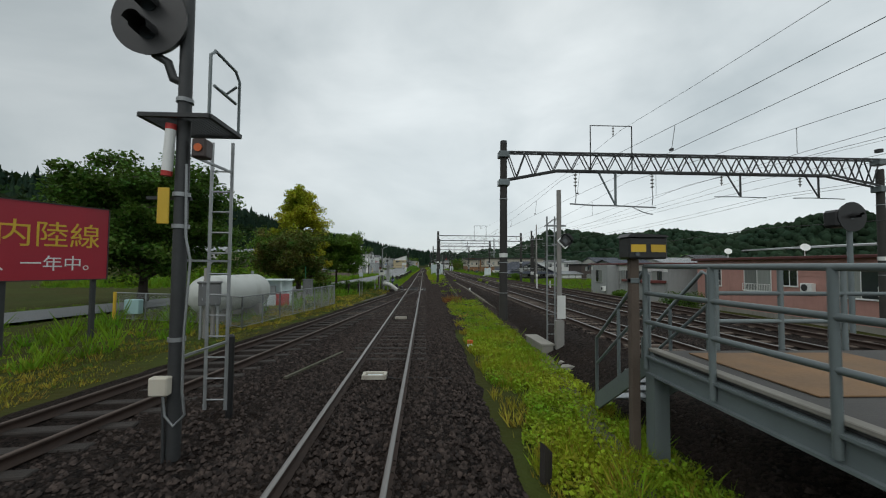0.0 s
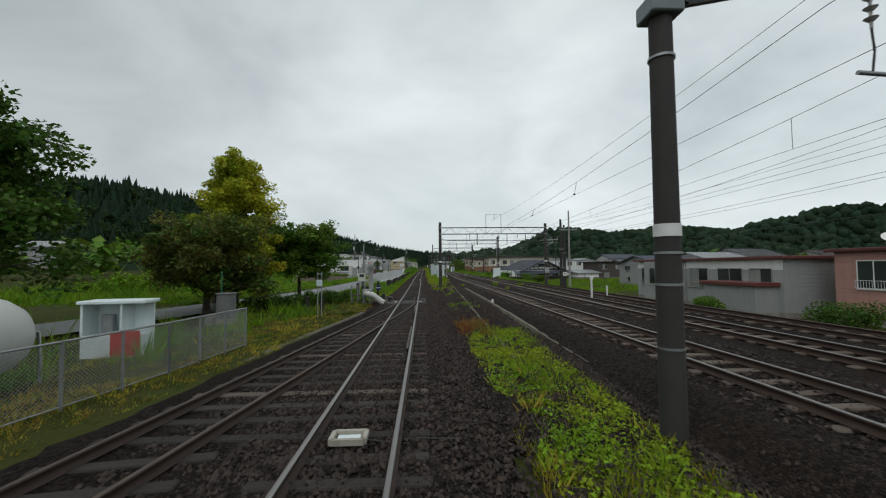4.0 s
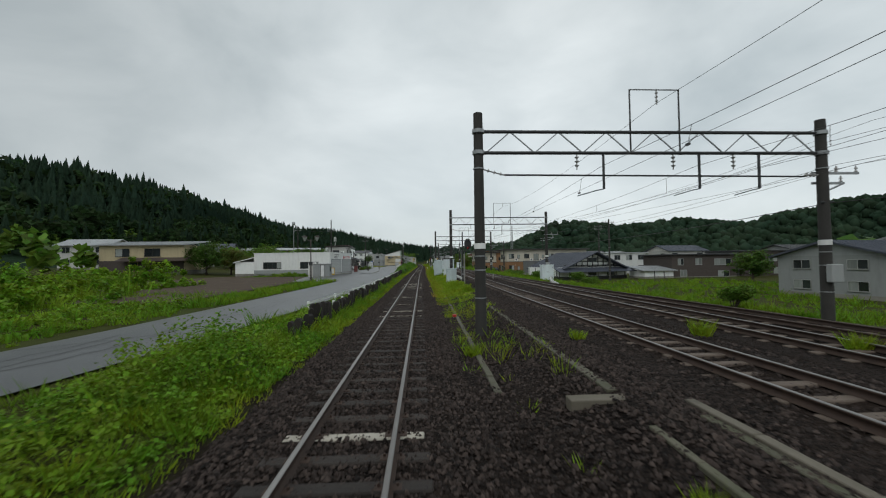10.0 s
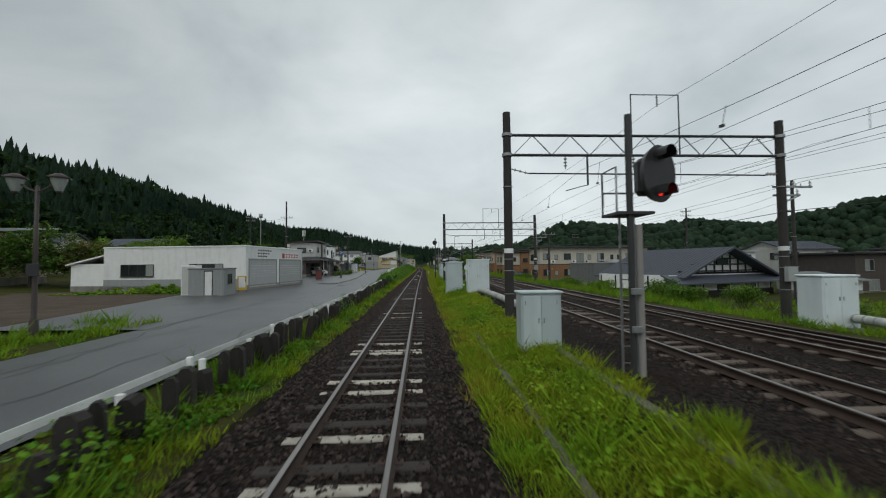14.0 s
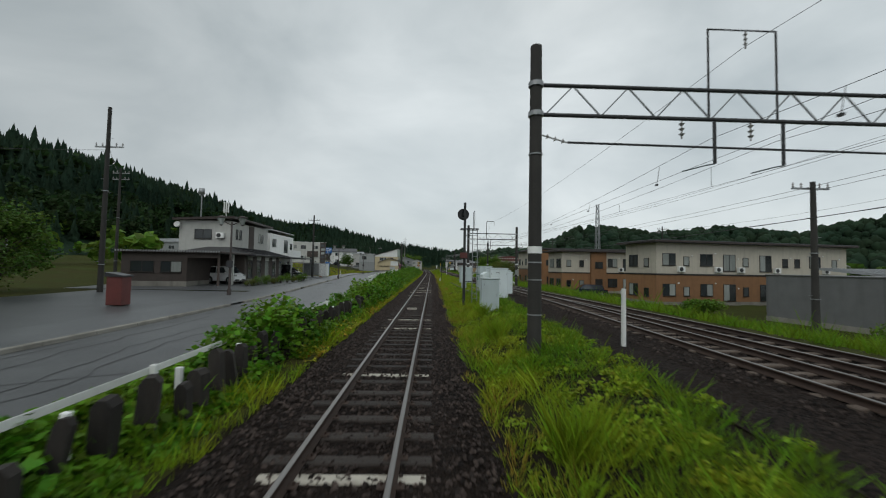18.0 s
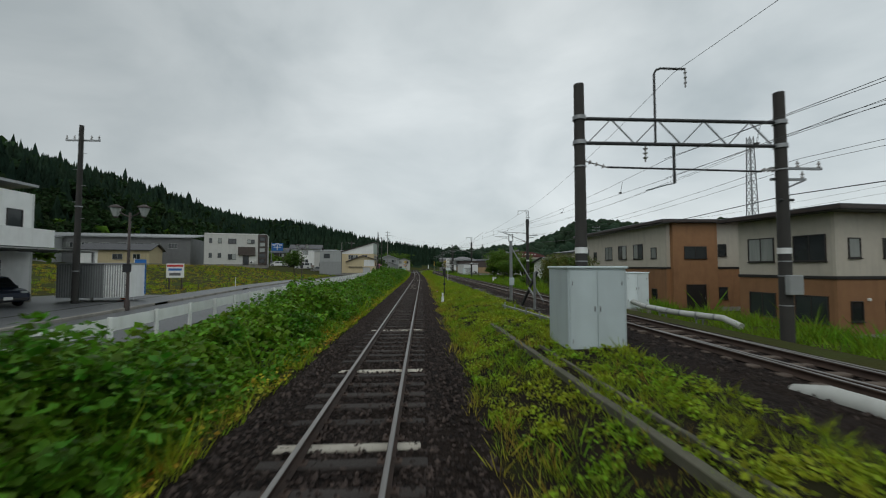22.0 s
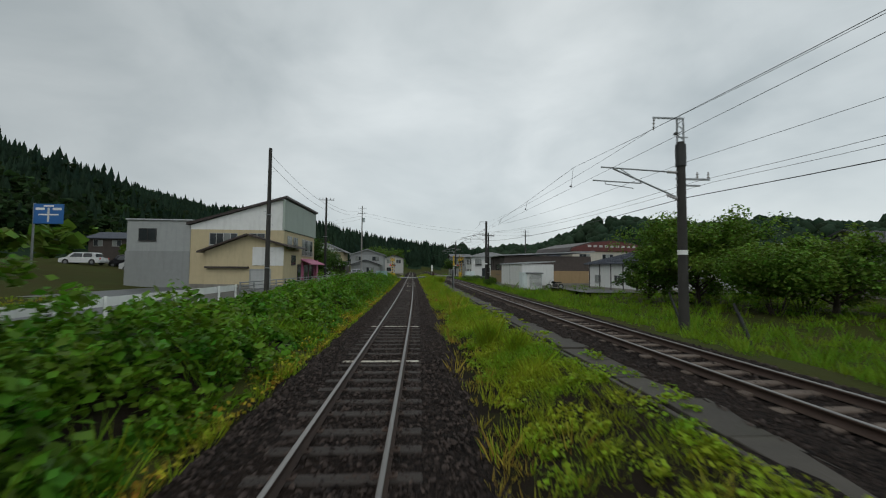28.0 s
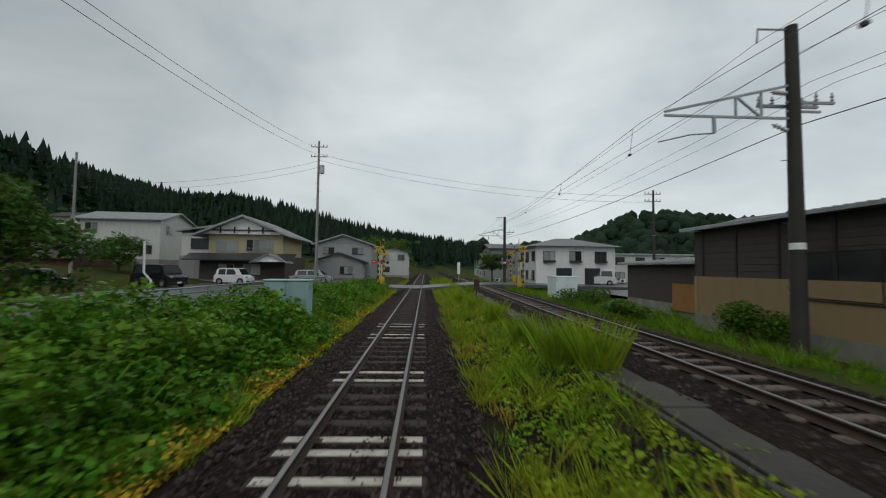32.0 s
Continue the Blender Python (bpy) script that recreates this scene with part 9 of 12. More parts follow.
# ---- cabinets and pipes between the two lines ----
cabinet(3.83, 78.65, 1.05, 0.5, 1.78, CABINET, "pale grey relay cabinet in the grass", 0, z=-0.3, leaves=2)
cabinet(4.72, 96.6, 1.5, 1.15, 2.75, CABINET_W, "tall white equipment cabinet with a vent hood", 0, z=-0.25, hood=True, leaves=2)
cabinet(3.3, 100.2, 1.3, 1.0, 2.6, CABINET, "pale grey equipment cabinet with a pitched lid", 0, z=-0.25, roof="pitched", hood=True)
cabinet(3.62, 125.0, 0.85, 0.85, 1.95, CABINET, "pale turquoise-grey relay cabinet on a concrete base", 0, z=-0.25, leaves=1)
bc = cabinet(5.35, 133.2, 1.25, 2.0, 2.5, CABINET_W, "white equipment cabinet with an overhanging side hood", 0, z=-0.3, leaves=2)
part("side_hood", B().prism([(-0.6, 1.2), (-0.6, 2.2), (-0.75, 2.22), (-1.05, 2.02), (-1.05, 1.2)], -0.75, 0.95), CABINET_W, bc)
part("upper_vent", B().box(-0.66, -0.6, -0.9, 0.95, 2.24, 2.38, 0.02), CABINET_W, bc)
part("handle_bar", B().box(-0.2, 0.05, -1.05, -1.02, 2.16, 2.19), STEEL_DARK, bc)
cabinet(6.75, 136.4, 0.7, 0.6, 2.2, CABINET_W, "white stacked ventilation housing beside the pipes", 0, z=-0.3)
jc = cabinet(5.95, 144.3, 1.2, 2.6, 2.6, CABINET, "large grey equipment cabinet with a green stripe and vent hood", 0, z=-0.25, leaves=1, hood=True)
part("green_stripe", B().box(-0.606, -0.6, -1.28, 1.28, 1.72, 1.82), GREEN, jc)
part("emblem", B().box(-0.607, -0.6, 0.35, 0.85, 1.2, 1.58, 0.002), GREEN, jc, "plain green emblem block")
part("emblem", B().box(-0.607, -0.6, -0.25, 0.2, 1.2, 1.58, 0.002), GREEN, jc, "plain green emblem block")
cabinet(5.2, 156.1, 1.5, 1.4, 2.5, CABINET, "grey equipment cabinet beside the portal mast", 0, z=-0.28, leaves=2)
cabinet(12.6, 167.4, 1.3, 1.3, 2.1, CABINET_W, "white equipment cabinet beyond the main line", 0, z=-0.2, leaves=2)
cabinet(14.75, 81.4, 1.3, 0.9, 1.9, CABINET_W, "white equipment cabinet beyond the main line", 0, z=-0.2, leaves=2)
cabinet(10.5, 287.5, 1.6, 2.2, 1.75, CABINET_W, "pale ribbed equipment cabinet near the crossing", 0, z=-0.1, leaves=2)
for dx in (0.0, 0.82):
    cabinet(-5.3 + dx, 272.3, 0.8, 0.6, 1.9, CABINET_T, "pale turquoise cabinet at the end of the guardrail", 0, z=-0.2)
cabinet(13.65, 256.2, 2.3, 1.2, 1.9, CABINET_W, "small white metal store with ribbed doors", 2, z=-0.1, leaves=3, name="metal_store")


def lagged_pipe(name, pts, r, label, stands, material=None):
    t = thing(name, label, "pipe", (0, 0, 0))
    part("pipe", B().tube(pts, r, 18), material or PIPE_WHITE, t)
    for (a, c) in zip(pts, pts[1:]):
        a, c = Vector(a), Vector(c)
        if (c - a).length > 1.2:
            for q in (0.15, 0.5, 0.85):
                m = a.lerp(c, q)
                d = (c - a).normalized() * 0.03
                part("pipe_band", B().cyl(m - d, m + d, r + 0.01, n=20), GALV, t)
    for x, y, z in stands:
        s_ = part("stand", B().bar((x - 0.14, y, -0.4), (x - 0.14, y, z - r * 0.2), 0.05).bar((x + 0.14, y, -0.4), (x + 0.14, y, z - r * 0.2), 0.05).bar((x - 0.2, y, z - r - 0.02), (x + 0.2, y, z - r - 0.02), 0.05), GALV, t)
    return t


lagged_pipe("lagged_pipe", [(4.75, 95.9, 0.3), (4.76, 95.4, 0.38), (4.85, 94.6, 0.38), (5.2, 90.4, 0.28), (5.5, 85.6, 0.15), (5.45, 84.2, 0.05), (5.3, 82.7, -0.12)], 0.18, "thick white lagged pipe on low stands from the cabinet", [(4.95, 93.4, 0.35), (5.12, 91.4, 0.3), (5.27, 89.2, 0.25), (5.4, 87.2, 0.19)])
lagged_pipe("lagged_pipe", [(6.8, 143.6, 0.38), (6.82, 142.0, 0.38), (6.78, 141.6, 0.37), (6.6, 141.42, 0.36), (6.4, 141.42, 0.36), (6.26, 141.3, 0.35), (6.2, 141.0, 0.34), (6.12, 139.0, 0.32), (5.95, 136.0, 0.28)], 0.16, "thick white lagged pipe with a bend between the cabinets", [(6.82, 142.6, 0.38), (6.14, 139.6, 0.32), (6.02, 137.2, 0.3)])
lagged_pipe("lagged_pipe", [(7.0, 152.0, 0.1), (7.05, 151.5, 0.22), (7.1, 150.4, 0.22), (6.95, 147.0, 0.2)], 0.17, "thick white pipe beside the large grey cabinet", [(7.08, 150.6, 0.22), (7.0, 148.6, 0.2)])
lagged_pipe("lagged_pipe", [(12.3, 166.7, 0.3), (11.6, 164.4, 0.3), (11.5, 162.0, 0.28), (12.25, 160.2, 0.25), (12.3, 159.4, 0.05)], 0.12, "white lagged pipe before the white cabinet", [(11.53, 162.8, 0.28), (11.9, 161.0, 0.27)])
lagged_pipe("lagged_pipe", [(15.2, 81.0, 0.25), (14.6, 79.6, 0.3), (13.4, 75.8, 0.28), (12.6, 73.0, 0.25), (12.2, 70.5, 0.2)], 0.14, "white lagged pipe low beyond the main line", [(14.0, 77.7, 0.28), (12.8, 73.8, 0.26)])


def duct_rack(x, y0, y1, z, label, n=2, lean=0.0, hw=0.17):
    t = thing("cable_duct", label, "cable duct", (0, 0, 0))
    for k in range(n):
        zz = z + 0.2 * k
        part("duct", B().add([(x - hw, y0, zz), (x + hw, y0, zz), (x + hw, y0, zz + 0.09), (x - hw, y0, zz + 0.09), (x - hw + lean, y1, zz), (x + hw + lean, y1, zz), (x + hw + lean, y1, zz + 0.09), (x - hw + lean, y1, zz + 0.09)], [(0, 1, 2, 3), (7, 6, 5, 4), (0, 4, 5, 1), (1, 5, 6, 2), (2, 6, 7, 3), (3, 7, 4, 0)]), GALV, t)
    m = max(2, int((y1 - y0) / 1.4) + 1)
    for k in range(m):
        y = y0 + (y1 - y0) * (k + 0.3) / m
        xx = x + lean * (y - y0) / (y1 - y0)
        part("stand", B().bar((xx - 0.2, y, -0.45), (xx - 0.2, y, z + 0.2 * n + 0.1), 0.045).bar((xx + 0.2, y, -0.45), (xx + 0.2, y, z + 0.1), 0.045).bar((xx - 0.2, y, z - 0.03), (xx + 0.2, y, z - 0.03), 0.045), GALV, t)
    return t


duct_rack(4.9, 135.2, 139.4, -0.1, "stacked grey cable ducts on a steel rack", 3, -0.15)
duct_rack(5.75, 159.0, 165.4, 0.02, "low grey cable ducts on posts in the grass", 2, -0.85, 0.05)
tw_ = thing("timber_skids", "weathered brown timber beams lying under the cable ducts", "timber", (0, 0, 0))
for a, c, zz in (((6.0, 159.0), (5.35, 164.2), 0.16), ((6.3, 159.0), (5.75, 163.4), 0.14), ((5.55, 138.6), (5.45, 141.3), 0.2), ((5.85, 138.6), (5.75, 141.1), 0.24)):
    part("beam", B().bar((*a, zz), (*c, zz), 0.16, 0.12), TAN_DECK, tw_)
gr_ = thing("hand_railing", "short galvanised pipe railing beside the large cabinet", "railing", (6.2, 142.35, 0.1), -20)
for k in range(3):
    part("post", B().cyl((0.34 * k, 0, -0.2), (0.34 * k, 0, 0.8), 0.022, n=8), GALV, gr_)
for zz in (0.42, 0.8):
    part("rail", B().cyl((0, 0, zz), (0.68, 0, zz), 0.022, n=8), GALV, gr_)
sb_ = thing("braced_stub", "short grey steel post with a dark slanting brace", "post", (6.2, 164.3, 0.0))
part("post", B().cyl((0, 0, -0.2), (0, 0, 1.95), 0.06, n=12), GALV, sb_)
part("brace", B().bar((0.15, 0.1, 1.95), (-0.15, 2.1, 0.0), 0.1), STEEL_DARK, sb_)
part("lower_brace", B().bar((0, 0, 0.75), (-0.05, 0.8, 1.15), 0.07), GALV, sb_)
bw = thing("guard_barrier", "low white-painted concrete beams on stakes in the grass", "barrier", (0, 0, 0))
part("beam", B().bar((4.25, 106.6, 0.32), (4.35, 102.6, 0.34), 0.16, 0.12), WHITE, bw)
part("beam", B().bar((4.55, 106.2, 0.12), (4.75, 102.6, 0.12), 0.2, 0.12), CONCRETE, bw)
for y in (106.0, 104.4, 103.0):
    part("stake", B().bar((4.3, y, -0.4), (4.3, y, 0.28), 0.07), WHITE, bw)
    part("strap", B().bar((4.2, y, 0.36), (4.75, y, 0.2), 0.05, 0.02), GALV, bw)

# signals between the lines
sb = thing("signal_post", "grey signal post with a hooded red light and ladder", "railway signal", (4.8, 75.6, -0.3))
part("pole", B().cyl((-0.08, 0, 0), (-0.08, 0, 5.3), 0.06, n=18), STEEL_DARK, sb)
part("lower_pole", B().cyl((0.08, 0, 0), (0.08, 0, 3.2), 0.065, n=16), POLE_CONC, sb)
part("platform", B().box(-0.35, 0.35, -0.1, 0.6, 3.4, 3.45), STEEL_DARK, sb)
part("cage", B().tube([(-0.33, 0.0, 3.45), (-0.33, 0.0, 4.3), (-0.33, 0.58, 4.3), (-0.33, 0.58, 3.45)], 0.02, 8).tube([(-0.33, 0.58, 3.9), (0.33, 0.58, 3.9)], 0.02, 8), GALV, sb)
hb = part("signal_head", B().cyl((0, -0.05, 0), (0, 0.08, 0), 0.36, 0.33, n=28), BLACK, sb)
hb.matrix_basis = Matrix.Translation((0.42, -0.1, 4.14)) @ Matrix.Diagonal((1, 1, 1.5, 1)) @ pose(0, 0, 0, 0, 0, 12)
for dz, m in ((-0.24, LAMP_RED), (0.22, GLASS)):
    part("lens", B().cyl((0, -0.07, dz), (0, -0.04, dz), 0.04, n=18), m, hb)
    part("hood", B().add([(q * math.cos(a), yy, dz + q * math.sin(a) * 0.8) for a in [math.radians(-15 + 21 * k) for k in range(11)] for q, yy in ((0.13, -0.05), (0.12, -0.34))], [(2 * k, 2 * k + 1, 2 * k + 3, 2 * k + 2) for k in range(10)], True), BLACK, hb)
part("head_case", B().box(0.15, 0.68, 0.02, 0.32, 3.78, 4.5, 0.08), BLACK, sb)
ladder(sb, -0.02, 0.25, 0.1, 3.4, 0.28, 0.32)
for zz in (1.2, 1.9):
    part("clip", B().box(-0.14, 0.05, -0.12, -0.06, zz, zz + 0.12, 0.01), GALV, sb)
sc = thing("signal_post", "grey signal post with a round black signal board and cage", "railway signal", (2.72, 129.3, -0.25))
part("pole", B().cyl((0, 0, 0), (0, 0, 6.4), 0.085, 0.075, n=16), STEEL_DARK, sc)
signal_head(sc, -0.05, 0.6, 5.75, 0.36, None, 2, 0.3)
part("signal_arm", B().bar((0, 0.1, 5.5), (-0.22, 0.6, 5.5), 0.06), STEEL_DARK, sc)
pl = part("platform", B().bar((-0.2, -0.1, 4.8), (0.82, -0.1, 4.8), 0.05).bar((-0.2, 0.75, 4.8), (0.82, 0.75, 4.8), 0.05).bar((-0.2, -0.1, 4.8), (-0.2, 0.75, 4.8), 0.05).bar((0.82, -0.1, 4.8), (0.82, 0.75, 4.8), 0.05), STEEL_DARK, sc)
b = B()
for k in range(12):
    b.box(-0.15 + k * 0.08, -0.138 + k * 0.08, -0.1, 0.75, 4.785, 4.815)
part("grating", b, STEEL_DARK, pl)
part("cage", B().tube([(0.6, 0.0, 4.8), (0.6, 0.0, 5.9), (0.6, 0.7, 5.9), (0.6, 0.7, 4.8)], 0.02, 8), GALV, sc)
ladder(sc, 0.66, 0.2, 0.1, 4.8, 0.3, 0.32)
for zz in (1.6, 3.0, 4.4):
    part("ladder_stay", B().bar((0, 0, zz), (0.5, 0.2, zz), 0.04), STEEL_DARK, sc)
part("phone_box", B().box(-0.28, 0.16, -0.2, -0.09, 3.0, 3.34, 0.01), ROOF_RED, sc)
part("cable_box", B().box(-0.15, 0.15, 0.05, 0.25, 1.2, 1.6, 0.02), CABINET, sc)
gpst = thing("caged_post", "grey steel post with wire frame and stay rods", "railway post", (6.2, 169.2, -0.2))
part("pole", B().cyl((0, 0, 0), (0, 0, 3.95), 0.10, 0.09, n=16), GALV, gpst)
part("top_frame", B().bar((-0.12, 0, 3.9), (-0.12, 0, 4.35), 0.04).bar((0.12, 0, 3.9), (0.12, 0, 4.35), 0.04).bar((-0.15, 0, 4.35), (0.15, 0, 4.35), 0.04), GALV, gpst)
part("cantilever", B().bar((0, 0, 3.2), (-0.3, 0, 3.3), 0.05).bar((0.0, 0, 3.6), (1.5, -2.5, 0.0), 0.05), GALV, gpst)
b = B()
insulator(b, (0.1, 0, 3.3), (0.5, 0, 3.4), 3, 0.07)
part("insulator", b, PORCELAIN, gpst)
part("box", B().box(-0.14, 0.14, -0.24, -0.1, 1.3, 1.75, 0.02), CABINET, gpst)
dp = thing("marker_pole", "thin dark post with a small black head", "marker post", (2.75, 178.7, -0.3))
part("pole", B().cyl((0, 0, 0), (0, 0, 1.9), 0.035, n=10), BLACK, dp)
part("head", B().box(-0.12, 0.12, -0.06, 0.06, 1.75, 2.35, 0.03), BLACK, dp)
part("collar", B().box(-0.1, 0.1, -0.05, 0.05, 1.0, 1.14, 0.02), BLACK, dp)
sg = thing("speed_sign", "white three-tier speed board on a thin post", "railway sign", (4.5, 200.1, -0.3))
part("post", B().cyl((0, 0, 0), (0, 0, 3.6), 0.03, n=10), WHITE, sg)
for k, s in enumerate(("95", "110", "125")):
    pl = part("plate", B().box(-0.24, 0.24, -0.05, -0.035, 3.19 - 0.45 * k, 3.6 - 0.45 * k, 0.01), WHITE, sg)
    text_mesh(pl, s, 0.32 if k == 0 else 0.27, BLACK, pose(0, -0.056, 3.29 - 0.45 * k, 90, 0, 0), "", "CENTER")
s65 = thing("speed_sign", "small round white speed plate on the mast", "railway sign", (14.42, 115.4, 1.6))
pl = part("plate", B().cyl((0, -0.03, 0), (0, 0, 0), 0.26, n=24), WHITE, s65)
part("bracket", B().bar((0, 0, 0), (0, 0.15, 0), 0.05), GALV, s65)
text_mesh(pl, "65", 0.3, BLACK, pose(0, -0.034, -0.1, 90, 0, 0), "", "CENTER")
ys = thing("crossing_marker", "grey steel pole with a yellow banded head", "railway sign", (4.3, 250.5, -0.25))
part("pole", B().cyl((0, 0, 0), (0, 0, 2.75), 0.055, n=14), GALV, ys)
part("footing_post", B().box(-0.16, -0.06, -0.1, 0.0, -0.1, 2.25, 0.01), STEEL_DARK, ys, "dark weathered footing post")
part("clamp", B().box(-0.17, 0.07, -0.11, 0.06, 1.05, 1.1), GALV, ys)
part("yellow_head", B().cyl((0, 0, 2.95), (0, 0, 3.62), 0.062, n=14).cyl((0, 0, 2.72), (0, 0, 2.95), 0.1, n=14), YELLOW, ys)
part("yellow_cap", B().box(-0.1, 0.08, -0.09, 0.09, 3.54, 3.68, 0.015), YELLOW, ys)
lb = part("label_plate", B().box(-0.075, 0.075, -0.085, -0.06, 2.28, 2.62, 0.008), GREY_DARK, ys)
for k in range(3):
    part("pale_bar", B().box(-0.055, 0.055, -0.09, -0.086, 2.33 + k * 0.09, 2.37 + k * 0.09), WHITE, lb)
kp = thing("kilometre_post", "small white kilometre post with an angled top", "railway sign", (10.66, 199.3, 0.0))
part("post", B().box(-0.1, 0.1, -0.08, 0.08, 0, 0.75, 0.02), WHITE, kp)
part("plate", B().box(-0.05, 0.4, -0.1, -0.06, 0.58, 0.74, 0.01), WHITE, kp)
for (x, y, h, m, w) in ((3.77, 306.9, 3.2, WHITE, 0.36), (3.29, 282.0, 1.8, RUST, 0.36)):
    t = thing("lineside_board", "white banded board on a post" if m is WHITE else "rusty square board on a post", "railway sign", (x, y, -0.3))
    part("post", B().cyl((0, 0, 0), (0, 0, h), 0.04, n=10), STEEL_DARK if m is RUST else GALV, t)
    part("board", B().box(-w / 2, w / 2, -0.07, -0.045, h - (0.65 if m is RUST else 1.5), h, 0.01), m, t)


# ---- street furniture ----
def lantern_lamp(x, y, h=4.95, rz=0.0):
    t = thing("street_lamp", "dark twin-lantern street lamp beside the street", "street lamp", (x, y, gz_at(x, y)), rz, group="twin-lantern street lamps")
    part("pole", B().lathe((0, 0, 0), [(0.12, 0), (0.12, 0.5), (0.075, 0.6), (0.065, 2.5), (0.05, h - 0.2), (0.0, h - 0.18)], 14), ROOF_BROWN, t)
    part("crossarm", B().tube([(-0.62, 0, h - 0.05), (-0.3, 0, h - 0.28), (0, 0, h - 0.4), (0.3, 0, h - 0.28), (0.62, 0, h - 0.05)], 0.03, 8), ROOF_BROWN, t)
    for sx in (-1, 1):
        ln = part("lantern", B().lathe((sx * 0.66, 0, h - 0.1), [(0.1, -0.28), (0.25, 0.12), (0.25, 0.15)], 6), CURTAIN, t, "frosted lantern glass")
        part("hood", B().lathe((sx * 0.66, 0, h + 0.05), [(0.3, -0.02), (0.32, 0.02), (0.1, 0.14), (0.0, 0.16)], 6), ROOF_BROWN, ln)
        part("base_cup", B().lathe((sx * 0.66, 0, h - 0.45), [(0.03, 0.0), (0.11, 0.06), (0.1, 0.08)], 6), ROOF_BROWN, ln)
    part("sign_plate", B().box(-0.2, 0.2, -0.1, -0.07, 1.9, 2.3, 0.01), ROOF_DARK, t)


for x, y in ((-11.3, 81.4), (-11.9, 130.6), (-13.2, 165.5), (-15.5, 201.0)):
    lantern_lamp(x, y)


def utility_pole(x, y, top, arms=(), material=None, r=0.17, transformer=False, label="dark concrete utility pole", stays=False):
    z = gz_at(x, y) - 0.1
    H = top - z
    t = thing("utility_pole", label, "utility pole", (x, y, z), group="utility poles of the village")
    part("pole", B().cyl((0, 0, 0), (0, 0, H), r, r * 0.62, n=16), material or MAST_CONC, t)
    for k, dz in enumerate(arms):
        arm = part("crossarm", B().bar((-0.9, 0.12, H - dz), (0.9, 0.12, H - dz), 0.08), GALV, t)
        for xx in (-0.85, -0.45, 0.45, 0.85):
            b = B()
            insulator(b, (xx, 0.12, H - dz + 0.03), (xx, 0.12, H - dz + 0.28), 2, 0.06)
            part("insulator", b, PORCELAIN, arm)
    if transformer:
        part("transformer", B().cyl((0.38, 0, H - 3.6), (0.38, 0, H - 2.7), 0.27, n=18), CABINET, t)
    for zz in (2.0, H * 0.55):
        part("band", B().cyl((0, 0, zz), (0, 0, zz + 0.05), r + 0.01, n=16), GALV, t)
    for k in range(int((H - 2.5) / 0.9)):
        s = 1 if k % 2 else -1
        part("step_bolt", B().cyl((s * r * 0.7, 0, 2.2 + 0.9 * k), (s * (r + 0.16), 0, 2.2 + 0.9 * k), 0.012, n=6), GALV, t)
    return t


utility_pole(-20.6, 131.6, 12.3, (2.6,))
utility_pole(-17.9, 168.3, 10.0, (0.8,))
utility_pole(-9.2, 238.3, 10.2)
utility_pole(-10.45, 259.6, 10.6, (0.25,))
utility_pole(-12.2, 300.6, 16.0, (0.6, 1.7), transformer=True, material=POLE_CONC)
utility_pole(-27.4, 288.4, 10.9, (), POLE_CONC, 0.12, label="grey steel utility pole")
utility_pole(15.35, 45.2, 7.6, (1.9,), POLE_CONC, 0.11, label="grey steel pole with a cable box")
utility_pole(15.3, 47.4, 7.0, ())
utility_pole(15.0, 45.6, 6.2, ())
utility_pole(18.54, 123.2, 6.5, (0.3,))
utility_pole(24.8, 300.0, 11.0, (0.4, 1.2))
utility_pole(-34.0, 150.0, 12.5, (0.5, 1.2))
utility_pole(42.0, 128.0, 10.5, (0.5, 1.2))
utility_pole(44.0, 178.0, 10.5, (0.5, 1.2))
utility_pole(40.0, 232.0, 11.5, (0.5, 1.2))
utility_pole(30.0, 98.0, 8.5, (0.5,))
utility_pole(10.8, 268.1, 7.4, (0.4,), label="dark concrete pole with a white notice")
utility_pole(-19.4, 262.0, 9.5, (0.5,))


def cable(p, q, sag, r=0.012, label="thin sagging overhead cable"):
    p, q = Vector(p), Vector(q)
    pts = [p.lerp(q, k / 14) - Vector((0, 0, sag * 4 * (k / 14) * (1 - k / 14))) for k in range(15)]
    solo("overhead_cable", B().tube(pts, r, 5, False), WIRE, label, "cable", group="village cables")


for dz in (0.2, 0.9):
    cable((-10.45, 259.7, 10.2 - dz * 0.6), (-12.2, 300.7, 15.4 - dz), 0.8)
    cable((-9.2, 238.4, 10.0 - dz), (-10.45, 259.7, 10.0 - dz), 0.35)
    cable((-12.2, 300.7, 14.8 - dz), (24.8, 300.1, 10.6 - dz), 1.2)
    cable((-12.2, 300.7, 14.0 - dz), (-40.0, 304.0, 12.0 - dz), 1.0)
    cable((42.0, 128.1, 10.0 - dz), (44.0, 178.1, 10.0 - dz), 0.8)
    cable((44.0, 178.1, 10.0 - dz), (40.0, 232.1, 11.0 - dz), 0.8)
    cable((30.0, 98.1, 8.0 - dz), (42.0, 128.1, 9.6 - dz), 0.7)
cable((-20.6, 131.7, 9.7), (-34.0, 150.1, 12.0), 0.5)
cable((-20.6, 131.7, 9.5), (-26.0, 112.0, 5.0), 0.4)
tw = thing("lattice_tower", "pale slim lattice radio tower among the houses", "lattice tower", (34.0, 183.4, gz_at(34, 183.4)))
H = 16.6
for sx, sy in ((-1, -1), (1, -1), (1, 1), (-1, 1)):
    part("tower_leg", B().bar((0.5 * sx, 0.5 * sy, 0), (0.2 * sx, 0.2 * sy, H), 0.09), GALV, tw)
